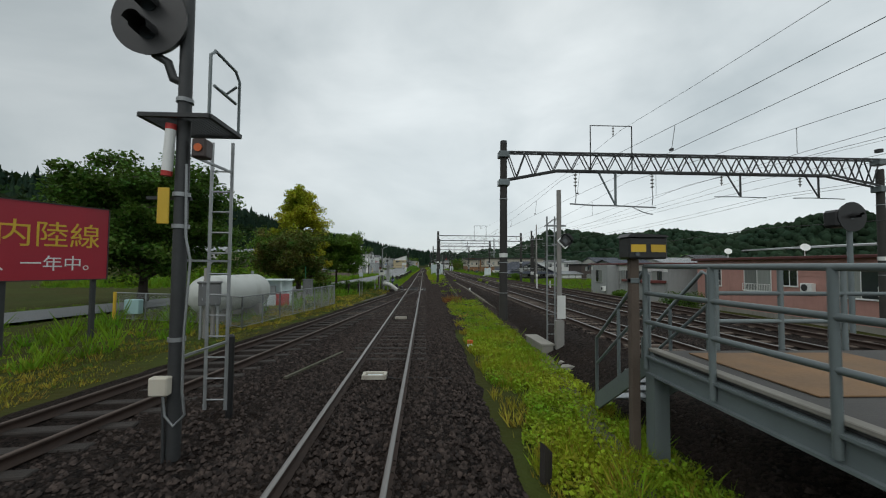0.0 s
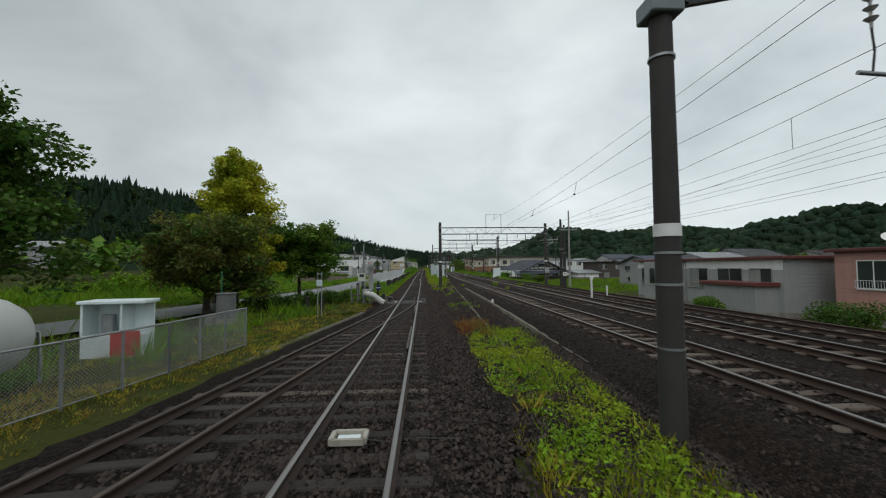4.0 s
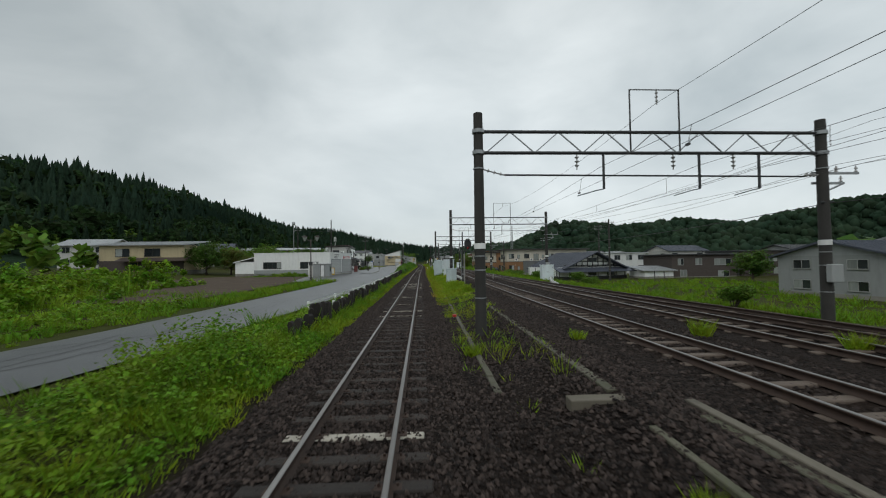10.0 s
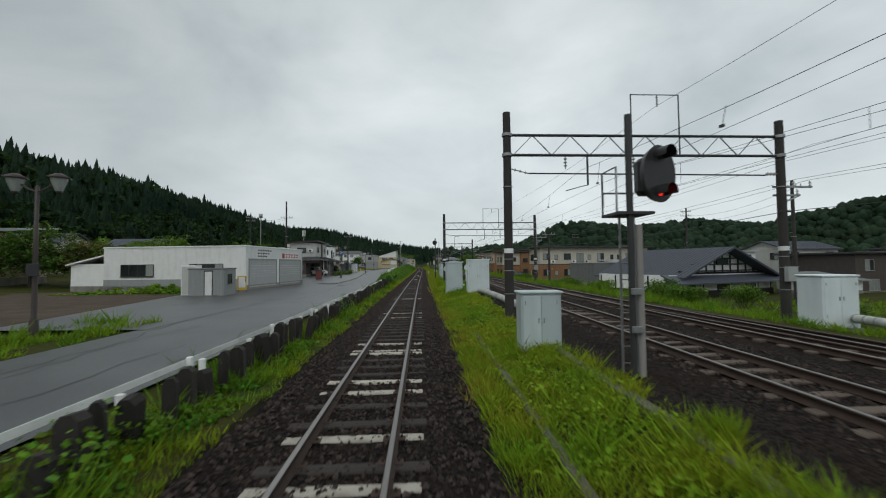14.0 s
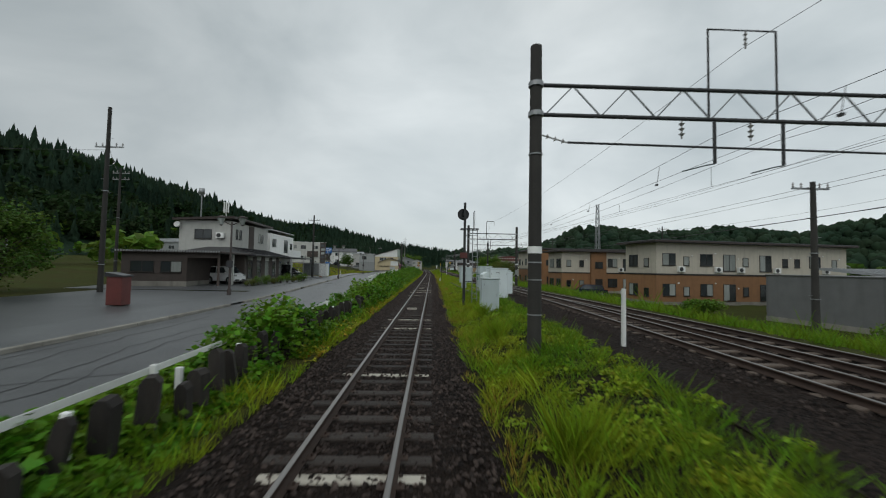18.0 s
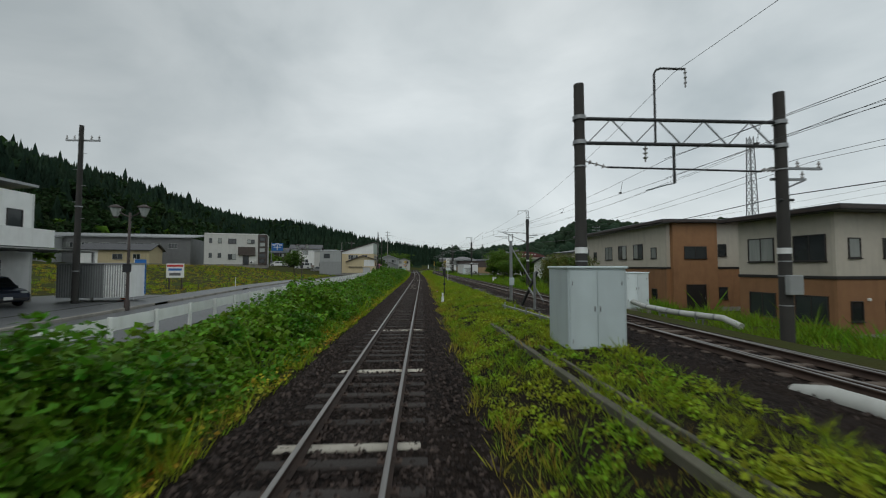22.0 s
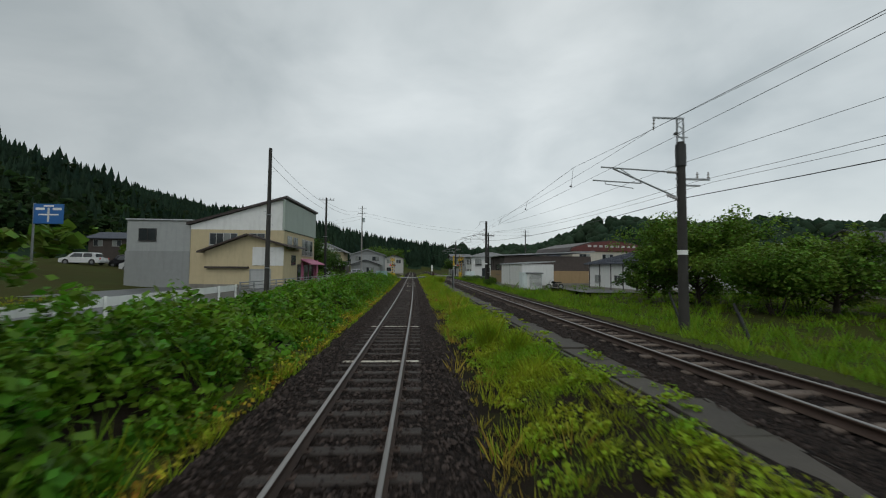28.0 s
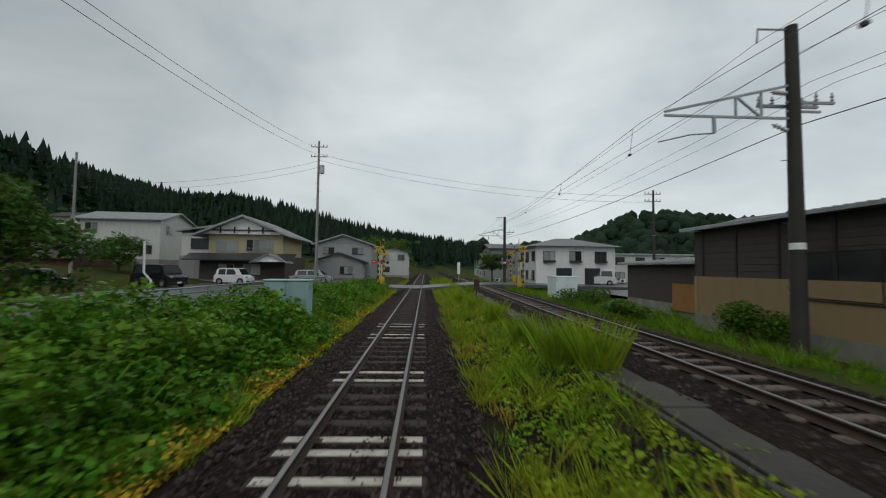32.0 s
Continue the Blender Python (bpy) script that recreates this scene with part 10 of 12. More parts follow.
for k in range(16):
    a, c = k / 16, (k + 1) / 16
    ra, rc = 0.5 - 0.3 * a, 0.5 - 0.3 * c
    b = B()
    for sx, sy, tx_, ty_ in ((-1, -1, 1, -1), (1, -1, 1, 1), (1, 1, -1, 1), (-1, 1, -1, -1)):
        b.bar((ra * sx, ra * sy, H * a), (rc * tx_, rc * ty_, H * c), 0.045)
        b.bar((ra * sx, ra * sy, H * a), (ra * tx_, ra * ty_, H * a), 0.04)
    part("bracing", b, GALV, tw)
lo = thing("lookout_speaker_mast", "tall slim mast with a speaker head beside the street", "mast", (-48.0, 190.0, gz_at(-48, 190)))
part("mast", B().cyl((0, 0, 0), (0, 0, 14.5), 0.18, 0.12, n=14), GALV, lo)
part("head", B().lathe((0, 0, 14.3), [(0.1, 0), (0.55, 0.1), (0.55, 1.3), (0.1, 1.4)], 12), GALV, lo)

# road signs and boards
rs = thing("road_sign", "large blue direction sign on two grey posts", "road sign", (-38.0, 255.0, gz_at(-38, 255)))
for xx in (-1.6,):
    part("post", B().cyl((xx, 0, 0), (xx, 0, 6.6), 0.1, n=12), GALV, rs)
pl = part("panel", B().box(-1.5, 1.5, -0.18, -0.1, 4.4, 6.5, 0.03), BLUE, rs)
for (x0, x1, z0, z1) in ((-0.1, 0.1, 4.6, 6.1), (-1.0, 1.0, 5.3, 5.45), (-1.3, -0.4, 5.85, 6.1), (0.4, 1.3, 5.85, 6.1), (-0.5, 0.5, 6.2, 6.36)):
    part("white_bar", B().box(x0, x1, -0.19, -0.181, z0, z1), WHITE, pl)
nb = thing("notice_board", "small white notice board with a red stripe on two posts", "notice board", (-21.6, 183.2, gz_at(-21.6, 183.2)))
for xx in (-0.55, 0.55):
    part("post", B().box(xx - 0.05, xx + 0.05, 0.02, 0.1, 0, 2.3), ROOF_BROWN, nb)
pl = part("board", B().box(-0.78, 0.78, -0.04, 0.02, 1.1, 2.4, 0.01), WHITE, nb)
part("blue_bar", B().box(-0.6, 0.6, -0.048, -0.041, 1.75, 1.95), BLUE, pl)
part("red_bar", B().box(-0.7, 0.7, -0.048, -0.041, 2.1, 2.28), RED, pl)
part("grey_bar", B().box(-0.5, 0.5, -0.048, -0.041, 1.3, 1.55), GREY_DARK, pl)
for (x, y) in ((-24.5, 181.5), (-17.5, 186.0)):
    solo("field_stake", B().cyl((0, 0, 0), (0, 0, 1.1), 0.04, n=10), WHITE, "white stake at the edge of the meadow", "stake", (x, y, gz_at(x, y)), group="white stakes")
bn = thing("banner", "blue and white upright shop banner on a pole", "banner", (-16.6, 170.8, gz_at(-16.6, 170.8)))
part("pole", B().cyl((0, 0, 0), (0, 0, 2.7), 0.02, n=8), WHITE, bn)
pl = part("cloth", B().box(0.02, 0.7, -0.006, 0.006, 0.5, 2.6), BLUE, bn)
for k in range(4):
    part("white_mark", B().box(0.2, 0.52, -0.012, -0.007, 0.75 + 0.42 * k, 1.05 + 0.42 * k), WHITE, pl)


def cone(x, y, z=None, h=0.7):
    t = thing("traffic_cone", "orange traffic cone with a white band", "traffic cone", (x, y, gz_at(x, y) if z is None else z), group="traffic cones")
    part("base", B().box(-0.19, 0.19, -0.19, 0.19, 0, 0.035, 0.01), ORANGE, t)
    body = part("body", B().lathe((0, 0, 0.03), [(0.15, 0), (0.03, h - 0.04), (0.0, h - 0.03)], 18), ORANGE, t)
    part("white_band", B().lathe((0, 0, 0.03), [(0.113, 0.24), (0.082, 0.4)], 18), WHITE, body)


cone(-13.6, 97.3, 0.21)
cone(-17.2, 170.9)
cone(-17.5, 171.2)
yf = thing("parking_sign", "yellow folding sign frame with a notice on the forecourt", "sign stand", (-13.1, 99.6, 0.2), 15)
part("board", B(pose(0, 0, 0, -6)).box(-0.32, 0.32, -0.02, 0.02, 0.15, 1.25, 0.01), YELLOW, yf)
part("notice", B(pose(0, 0, 0, -6)).box(-0.24, 0.24, -0.028, -0.021, 0.35, 1.15), WHITE, yf)
part("leg", B().bar((-0.25, 0.05, 0), (-0.25, -0.12, 1.2), 0.03).bar((0.25, 0.4, 0), (0.25, -0.1, 1.2), 0.03), STEEL_DARK, yf)
part("barrier_bar", B().bar((-1.5, 0.3, 0.55), (-0.35, 0.1, 0.75), 0.08).bar((-1.5, 0.3, 0.3), (-0.35, 0.1, 0.4), 0.08), YELLOW, yf)
gc = thing("refuse_locker", "dark red and grey refuse locker beside the street", "locker", (-13.6, 124.0, 0.2))
part("body", B().box(-0.35, 0.35, -0.3, 0.3, 0, 1.3, 0.03), ROOF_RED, gc)
part("lid", B().prism([(-0.4, 1.3), (0.4, 1.3), (0.4, 1.36), (-0.4, 1.5)], -0.35, 0.35), ROOF_DARK, gc)

# ---- level crossing ----
CY = 303.0
CZ = float(main_z(CY))
cr = tagged(new("crossing_road"), "worn asphalt road across both lines", "road", kind="structure")
for (xa, xb, za, zb) in ((-17.0, -3.0, street_z(CY) + 0.035, 0.0), (-3.0, float(at(TX, CY)) - 0.63, 0.0, 0.0), (float(at(TX, CY)) + 0.63, float(at(MAIN1, CY)) - 0.64, 0.0, CZ), (float(at(MAIN1, CY)) + 0.64, 9.5, CZ, CZ), (9.5, 34.0, CZ, 0.12)):
    part("road_slab", B().add([(xa, CY - 3.4, za - 0.3), (xb, CY - 3.4, zb - 0.3), (xb, CY + 3.4, zb - 0.3), (xa, CY + 3.4, za - 0.3), (xa, CY - 3.4, za), (xb, CY - 3.4, zb), (xb, CY + 3.4, zb), (xa, CY + 3.4, za)], [(3, 2, 1, 0), (4, 5, 6, 7), (0, 1, 5, 4), (1, 2, 6, 5), (2, 3, 7, 6), (3, 0, 4, 7)]), ASPHALT, cr)
for cvx, zz in ((float(at(TX, CY)), 0.0), (float(at(MAIN1, CY)), CZ)):
    part("crossing_panel", B().box(cvx - 0.5, cvx + 0.5, CY - 3.4, CY + 3.4, zz - 0.12, zz - 0.002, 0.01), CONCRETE, cr)


def crossing_gate(x, y, z, rz, arm=1):
    t = thing("crossing_signal", "yellow and black striped crossing signal with red lamps and gate box", "crossing signal", (x, y, z), rz, group="crossing signals")
    part("pole", B().cyl((0, 0, 0), (0, 0, 4.4), 0.075, n=14), YELLOW, t)
    p = t.children[0]
    for k in range(7):
        part("black_stripe", B().cyl((0, 0, 0.35 + 0.6 * k), (0, 0, 0.65 + 0.6 * k), 0.08, n=14), BLACK, p)
    cb = part("crossbuck", B().bar((-0.5, -0.1, 3.75), (0.5, -0.1, 4.35), 0.03, 0.14).bar((-0.5, -0.12, 4.35), (0.5, -0.12, 3.75), 0.03, 0.14), YELLOW, t)
    part("lamp_arm", B().bar((-0.5, 0, 2.75), (0.5, 0, 2.75), 0.06), BLACK, t)
    for sx in (-0.42, 0.42):
        lm = part("warning_lamp", B().cyl((sx, -0.08, 2.75), (sx, -0.02, 2.75), 0.19, n=20), BLACK, t)
        part("red_lens", B().cyl((sx, -0.1, 2.75), (sx, -0.08, 2.75), 0.11, n=16), LAMP_RED if sx < 0 else RED, lm)
    gb_ = part("gate_box", B().box(0.25, 0.65, -0.25, 0.25, 0, 1.05, 0.03), YELLOW, t)
    part("gate_arm", B().cyl((0.45, 0, 0.95), (0.5, 0.2 * arm, 5.2), 0.045, 0.025, n=10), YELLOW, gb_)
    for k in range(5):
        part("black_stripe", B().cyl((0.455 + 0.01 * k, 0.03 * arm * (k + 0.5), 1.3 + 0.8 * k), (0.46 + 0.01 * k, 0.03 * arm * (k + 1), 1.7 + 0.8 * k), 0.05, n=10), BLACK, gb_)


crossing_gate(-5.2, 299.0, 0.0, 0)
crossing_gate(10.6, 308.2, 0.2, 0)
crossing_gate(10.2, 299.3, 0.25, 180)
crossing_gate(-5.6, 307.2, 0.0, 180)
cp = thing("curved_pole", "white crank-shaped barrier mirror pole beside the street", "pole", (-14.9, 279.0, street_z(279)))
part("pole", B().tube([(0.2, 0, 0), (0.2, 0, 1.05), (-0.2, 0, 1.5), (-0.22, 0, 3.2)], 0.06, 12), WHITE, cp)


# ---- vehicles ----
def car(x, y, z, rz, material, label, kind="car", size=None):
    """Lofted body with glass, wheels, lamps; nose towards +y of its own axes."""
    t = thing("parked_" + ("van" if kind == "van" else "car"), label, "van" if kind == "van" else "car", (x, y, z), rz, group="parked vehicles")
    L, Wd, H = size or {"kei": (3.4, 1.48, 1.62), "van": (4.7, 1.75, 1.9), "car": (4.5, 1.75, 1.48)}[kind]
    h0, belt = 0.22, H * 0.56
    hood = {"kei": 0.30, "van": 0.26, "car": 0.26}[kind] * L / 2 * (1.25 if kind == "car" else 1.0)
    rear = 0.04 * L if kind != "car" else 0.12 * L
    hl = L / 2
    low = [(-hl, h0 + 0.08), (-hl + 0.05, h0), (hl - 0.08, h0), (hl, h0 + 0.12), (hl - 0.02, belt * 0.78), (hl - 0.25, belt * 0.92), (hl - hood, belt + 0.04), (-hl + rear, belt + 0.03), (-hl + 0.02, belt - 0.06)]
    top = [(hl - hood, belt + 0.03), (hl - hood - 0.62 * (1 if kind == "car" else 0.75), H - 0.05), (hl - hood - 0.95, H), (-hl + rear + 0.35, H - 0.02), (-hl + rear + 0.12, H - 0.14), (-hl + rear, belt + 0.02)]

    def loft(poly, w0, w1, zb):
        n = len(poly)
        vs = []
        for s in (-1, -0.86, 0.86, 1):
            for (q, zz) in poly:
                w = w0 + (w1 - w0) * max(0, min(1, (zz - zb) / (H - zb)))
                k = 1.0 if abs(s) < 1 else 1.0
                ins = 0.0 if abs(s) < 1 else 0.05
                cz = (zz - (h0 + H) / 2) * (1 - ins * 0.6) + (h0 + H) / 2
                vs.append((s * w / 2, q * (1 - ins * 0.5), cz))
        fs = []
        for r in range(3):
            fs += [(r * n + i, r * n + (i + 1) % n, (r + 1) * n + (i + 1) % n, (r + 1) * n + i) for i in range(n)]
        fs += [tuple(range(n))[::-1], tuple(range(3 * n, 4 * n))]
        return B().add(vs, fs)

    body = part("body", loft(low, Wd, Wd, belt), material, t)
    cab = part("cabin", loft(top, Wd * 0.94, Wd * 0.78, belt), material, t)
    zc = (belt + H) / 2
    yf_, yr_ = hl - hood, -hl + rear
    wmid = Wd * 0.94 / 2 * 0.98
    wtop = Wd * 0.80 / 2
    for s in (-1, 1):
        ys_ = [yr_ + 0.3, (yr_ + yf_) / 2 - 0.25, yf_ - 0.42]
        for a, c in zip(ys_, ys_[1:]):
            sl = 0.42 if c == ys_[-1] else 0.03
            part("side_window", B().add([(s * (wmid + 0.008), a + 0.04, belt + 0.07), (s * (wmid + 0.008), c - 0.03, belt + 0.07), (s * (wtop + 0.012), c - 0.03 - sl, H - 0.12), (s * (wtop + 0.012), a + 0.08, H - 0.12)], [(0, 1, 2, 3) if s > 0 else (3, 2, 1, 0)]), GLASS, cab)
        part("mirror", B().box(s * (wmid + 0.12) - 0.08, s * (wmid + 0.12) + 0.08, yf_ - 0.55, yf_ - 0.43, belt + 0.02, belt + 0.17, 0.03), material, cab)
    (a0, z0_), (a1, z1_) = top[0], top[1]
    part("windscreen", B().add([(-Wd * 0.41, a0 + 0.012, z0_ + 0.05), (Wd * 0.41, a0 + 0.012, z0_ + 0.05), (Wd * 0.35, a1 + 0.03, z1_ - 0.03), (-Wd * 0.35, a1 + 0.03, z1_ - 0.03)], [(0, 3, 2, 1), (0, 1, 2, 3)]), GLASS, cab)
    (a0, z0_), (a1, z1_) = top[5], top[4]
    part("rear_window", B().add([(-Wd * 0.40, a0 - 0.012, z0_ + 0.08), (Wd * 0.40, a0 - 0.012, z0_ + 0.08), (Wd * 0.35, a1 - 0.014, z1_ - 0.03), (-Wd * 0.35, a1 - 0.014, z1_ - 0.03)], [(0, 1, 2, 3)]), GLASS, cab)
    for s in (-1, 1):
        for q in (-hl * 0.62, hl * 0.64):
            w = part("wheel", B().cyl((s * (Wd / 2 - 0.19), q, 0.3), (s * (Wd / 2 + 0.012), q, 0.3), 0.3, n=22), RUBBER, t)
            part("rim", B().cyl((s * (Wd / 2 + 0.012), q, 0.3), (s * (Wd / 2 + 0.02), q, 0.3), 0.19, n=18), GALV, w)
            part("wheel_arch", B().cyl((s * (Wd / 2 - 0.1), q, 0.31), (s * (Wd / 2 + 0.004), q, 0.31), 0.36, n=22), BLACK, body)
        part("headlight", B().box(s * Wd * 0.37 - 0.15, s * Wd * 0.37 + 0.15, hl - 0.12, hl - 0.005, belt * 0.74, belt * 0.9, 0.03), CURTAIN, body)
        part("tail_light", B().box(s * Wd * 0.43 - 0.07, s * Wd * 0.43 + 0.07, -hl - 0.008, -hl + 0.1, belt * 0.72, belt * 1.02, 0.02), RED, body)
    part("front_bumper", B().box(-Wd * 0.45, Wd * 0.45, hl - 0.1, hl + 0.015, h0 + 0.04, h0 + 0.2, 0.03), BLACK, body)
    part("rear_bumper", B().box(-Wd * 0.46, Wd * 0.46, -hl - 0.02, -hl + 0.1, h0 + 0.05, h0 + 0.24, 0.03), material, body)
    part("blank_plate", B().box(-0.17, 0.17, -hl - 0.028, -hl - 0.018, belt * 0.6, belt * 0.6 + 0.16), WHITE, body)
    part("blank_plate", B().box(-0.17, 0.17, hl + 0.016, hl + 0.024, h0 + 0.1, h0 + 0.25), WHITE, body)
    return t


CAR_WHITE = paint("white_car_paint", (0.70, 0.71, 0.71), 0.2, bump=0.0, stain_amt=0.08)
CAR_BLACK = paint("black_car_paint", (0.012, 0.012, 0.014), 0.15, bump=0.0, stain_amt=0.1)
CAR_SILVER = paint("silver_car_paint", (0.40, 0.41, 0.42), 0.25, 0.5, bump=0.0, stain_amt=0.1)
CAR_NAVY = paint("dark_blue_car_paint", (0.02, 0.028, 0.05), 0.2, bump=0.0, stain_amt=0.1)
car(-18.8, 143.6, 0.3, 255, CAR_WHITE, "white small car parked beside the dark house", "kei")
car(-21.2, 163.6, street_z(163) + 0.14, 252, CAR_BLACK, "black family van parked under the carport", "van")
car(-21.4, 166.9, street_z(166) + 0.14, 252, CAR_NAVY, "dark car parked before the white house", "car")
car(-22.8, 291.6, street_z(291) + 0.05, 250, CAR_BLACK, "black boxy van parked in the yard", "van")
car(-18.9, 296.5, street_z(296) + 0.05, 262, CAR_WHITE, "white boxy small car parked in the yard", "kei")
car(-29.7, 288.0, street_z(288) + 0.05, 255, CAR_NAVY, "dark car parked beside the red barn", "car")
car(-12.9, 301.5, street_z(301) + 0.06, 275, CAR_SILVER, "silver low car waiting at the crossing", "car")
car(21.0, 306.5, 0.2, 80, CAR_WHITE, "white family van waiting at the crossing", "van")
car(17.6, 331.0, gz_at(17.6, 331), 0, CAR_WHITE, "white small van beyond the crossing", "van")
car(22.4, 158.8, gz_at(22.4, 158.8), 80, CAR_NAVY, "dark car parked before the apartments", "car")
car(27.5, 156.5, gz_at(27.5, 156.5), 85, CAR_WHITE, "pale car parked before the apartments", "kei")
for k, (x, y, r, m) in enumerate(((-40, 262, 95, CAR_WHITE), (-36.5, 264, 90, CAR_BLACK), (-33, 262, 90, CAR_WHITE), (-27.5, 258, 85, CAR_SILVER))):
    car(x, y, gz_at(x, y), r, m, "car parked in the yard below the hill", ("car", "kei", "van", "car")[k])
mb = thing("motorcycle", "dark motorcycle parked beside the white store", "motorcycle", (15.9, 254.5, 0.0), 70)
for q in (-0.65, 0.65):
    w = part("wheel", B().cyl((-0.05, q, 0.29), (0.05, q, 0.29), 0.29, n=20), RUBBER, mb)
    part("rim", B().cyl((-0.055, q, 0.29), (0.055, q, 0.29), 0.19, n=16), GALV, w)
part("engine", B().box(-0.16, 0.16, -0.3, 0.25, 0.25, 0.6, 0.06), STEEL_DARK, mb)
part("fuel_tank", B().box(-0.14, 0.14, -0.05, 0.4, 0.6, 0.85, 0.08), CAR_BLACK, mb)
part("seat", B().box(-0.13, 0.13, -0.75, -0.02, 0.68, 0.8, 0.05), RUBBER, mb)
part("handlebar", B().tube([(-0.35, 0.35, 1.0), (-0.1, 0.48, 0.95), (0.1, 0.48, 0.95), (0.35, 0.35, 1.0)], 0.016, 8), GALV, mb)
part("fork", B().bar((-0.08, 0.5, 0.95), (-0.08, 0.65, 0.3), 0.04).bar((0.08, 0.5, 0.95), (0.08, 0.65, 0.3), 0.04), GALV, mb)

# broken concrete slabs beside the route signal
rng = np.random.default_rng(9)
for k in range(9):
    w, d = float(rng.uniform(0.25, 0.6)), float(rng.uniform(0.15, 0.3))
    b = B(pose(0, 0, 0, float(rng.normal(0, 3)), float(rng.normal(0, 3)), float(rng.uniform(-40, 40)))).prism([(-w, -d), (w * 0.8, -d * 0.8), (w, d * 0.6), (-w * 0.4, d)], 0, 0.09, "z")
    solo("concrete_slab", b, CONCRETE, "broken concrete slab lying in the gravel", "slab", (4.7 + 0.28 * k, 4.6 + 0.35 * float(rng.normal()), -0.34), group="broken slabs")
for x, y in ((-10.6, 150.0), (-7.4, 109.0)):
    t = thing("manhole", "round iron manhole cover in the street", "manhole", (x, y, street_z(y) + 0.035))
    part("cover", B().cyl((0, 0, 0), (0, 0, 0.014), 0.33, n=28), RUST, t)
    part("ring", B().lathe((0, 0, 0), [(0.34, 0), (0.34, 0.012), (0.4, 0.012), (0.4, 0)], 28), TAR, t)

s55 = thing("distance_sign", "white square distance plate on a black post", "railway sign", (14.5, 44.2, -0.1))
part("post", B().box(-0.04, 0.04, -0.03, 0.03, 0, 1.5), BLACK, s55)
pl = part("plate", B().box(-0.2, 0.2, -0.06, -0.035, 1.25, 1.62, 0.01), WHITE, s55)
text_mesh(pl, "55", 0.3, BLACK, pose(0, -0.066, 1.33, 90, 0, 0), "", "CENTER")
for x, y, h in ((13.4, 229.6, 1.5), (10.9, 222.6, 1.4), (21.5, 226.0, 1.6)):
    t = thing("stay_rod", "slanting dark stay rod with a pale sleeve in the grass", "stay rod", (x, y, gz_at(x, y)))
    part("rod", B().bar((0, 0, 0), (-0.35, 0.3, h), 0.07), STEEL_DARK if x < 14 else GALV, t)
    part("sleeve", B().cyl((-0.1, 0.08, h * 0.3), (-0.28, 0.24, h * 0.8), 0.055, n=10), STEEL_DARK if x < 14 else WHITE, t)

# ---- plants ----
GRASS = leafy("grass_blades", (0.175, 0.30, 0.017), (0.31, 0.36, 0.023), 0.6, 0.45, 0.025, 0.5)
GRASS_DEEP = leafy("lush_weed_blades", (0.105, 0.225, 0.015), (0.20, 0.30, 0.02), 0.55, 0.45, 0.02, 0.5)
GRASS_DRY = leafy("straw_grass_blades", (0.40, 0.29, 0.05), (0.27, 0.27, 0.03), 0.7, 0.4, 0.03, 0.7)
GRASS_RED = leafy("reddened_grass_blades", (0.22, 0.06, 0.03), (0.24, 0.17, 0.05), 0.7, 0.4, 0.03, 1.5)
VINE = leafy("vine_leaves", (0.058, 0.17, 0.012), (0.145, 0.265, 0.018), 0.45, 0.5, 0.02, 0.7)
TREE_DARK = leafy("dark_tree_leaves", (0.05, 0.11, 0.018), (0.095, 0.16, 0.025), 0.5, 0.5, 0.02, 0.5)
TREE_MID = leafy("mid_green_leaves", (0.08, 0.165, 0.02), (0.14, 0.22, 0.03), 0.5, 0.5, 0.02, 0.5)
TREE_GINKGO = leafy("yellow_green_leaves", (0.50, 0.46, 0.035), (0.30, 0.36, 0.03), 0.55, 0.45, 0.03, 0.6)
TREE_RUSSET = leafy("russet_tinged_leaves", (0.075, 0.135, 0.022), (0.16, 0.14, 0.035), 0.55, 0.5, 0.04, 0.8)
FOREST = leafy("conifer_forest", (0.016, 0.038, 0.023), (0.028, 0.056, 0.03), 0.85, 0.22, 0.015, 0.03)
FOREST_BROAD = leafy("broadleaf_hillside", (0.018, 0.04, 0.014), (0.032, 0.06, 0.018), 0.8, 0.5, 0.02, 0.03)
FOREST_FAR = leafy("far_forest", (0.022, 0.047, 0.026), (0.036, 0.064, 0.034), 0.9, 0.3, 0.02, 0.02)


def leaf_quads(c, size, rng, up=0.4, aspect=0.75):
    """Leaf-shaped quads of size about c, tipped every way, a little folded."""
    n = len(c)
    nrm = rng.normal(0, 1, (n, 3))
    nrm[:, 2] = np.abs(nrm[:, 2]) + up
    nrm /= np.linalg.norm(nrm, axis=1)[:, None]
    t = rng.normal(0, 1, (n, 3))
    t -= nrm * (t * nrm).sum(1)[:, None]
    t /= np.linalg.norm(t, axis=1)[:, None]
    s = np.cross(nrm, t)
    L = (size * rng.uniform(0.6, 1.3, n))[:, None]
    v = np.stack([c - t * L * 0.5, c + s * L * aspect * 0.5 + t * L * 0.05, c + t * L * 0.55 - nrm * L * 0.15, c - s * L * aspect * 0.5 + t * L * 0.05], 1).reshape(-1, 3)
    return v, np.arange(4 * n).reshape(n, 4)


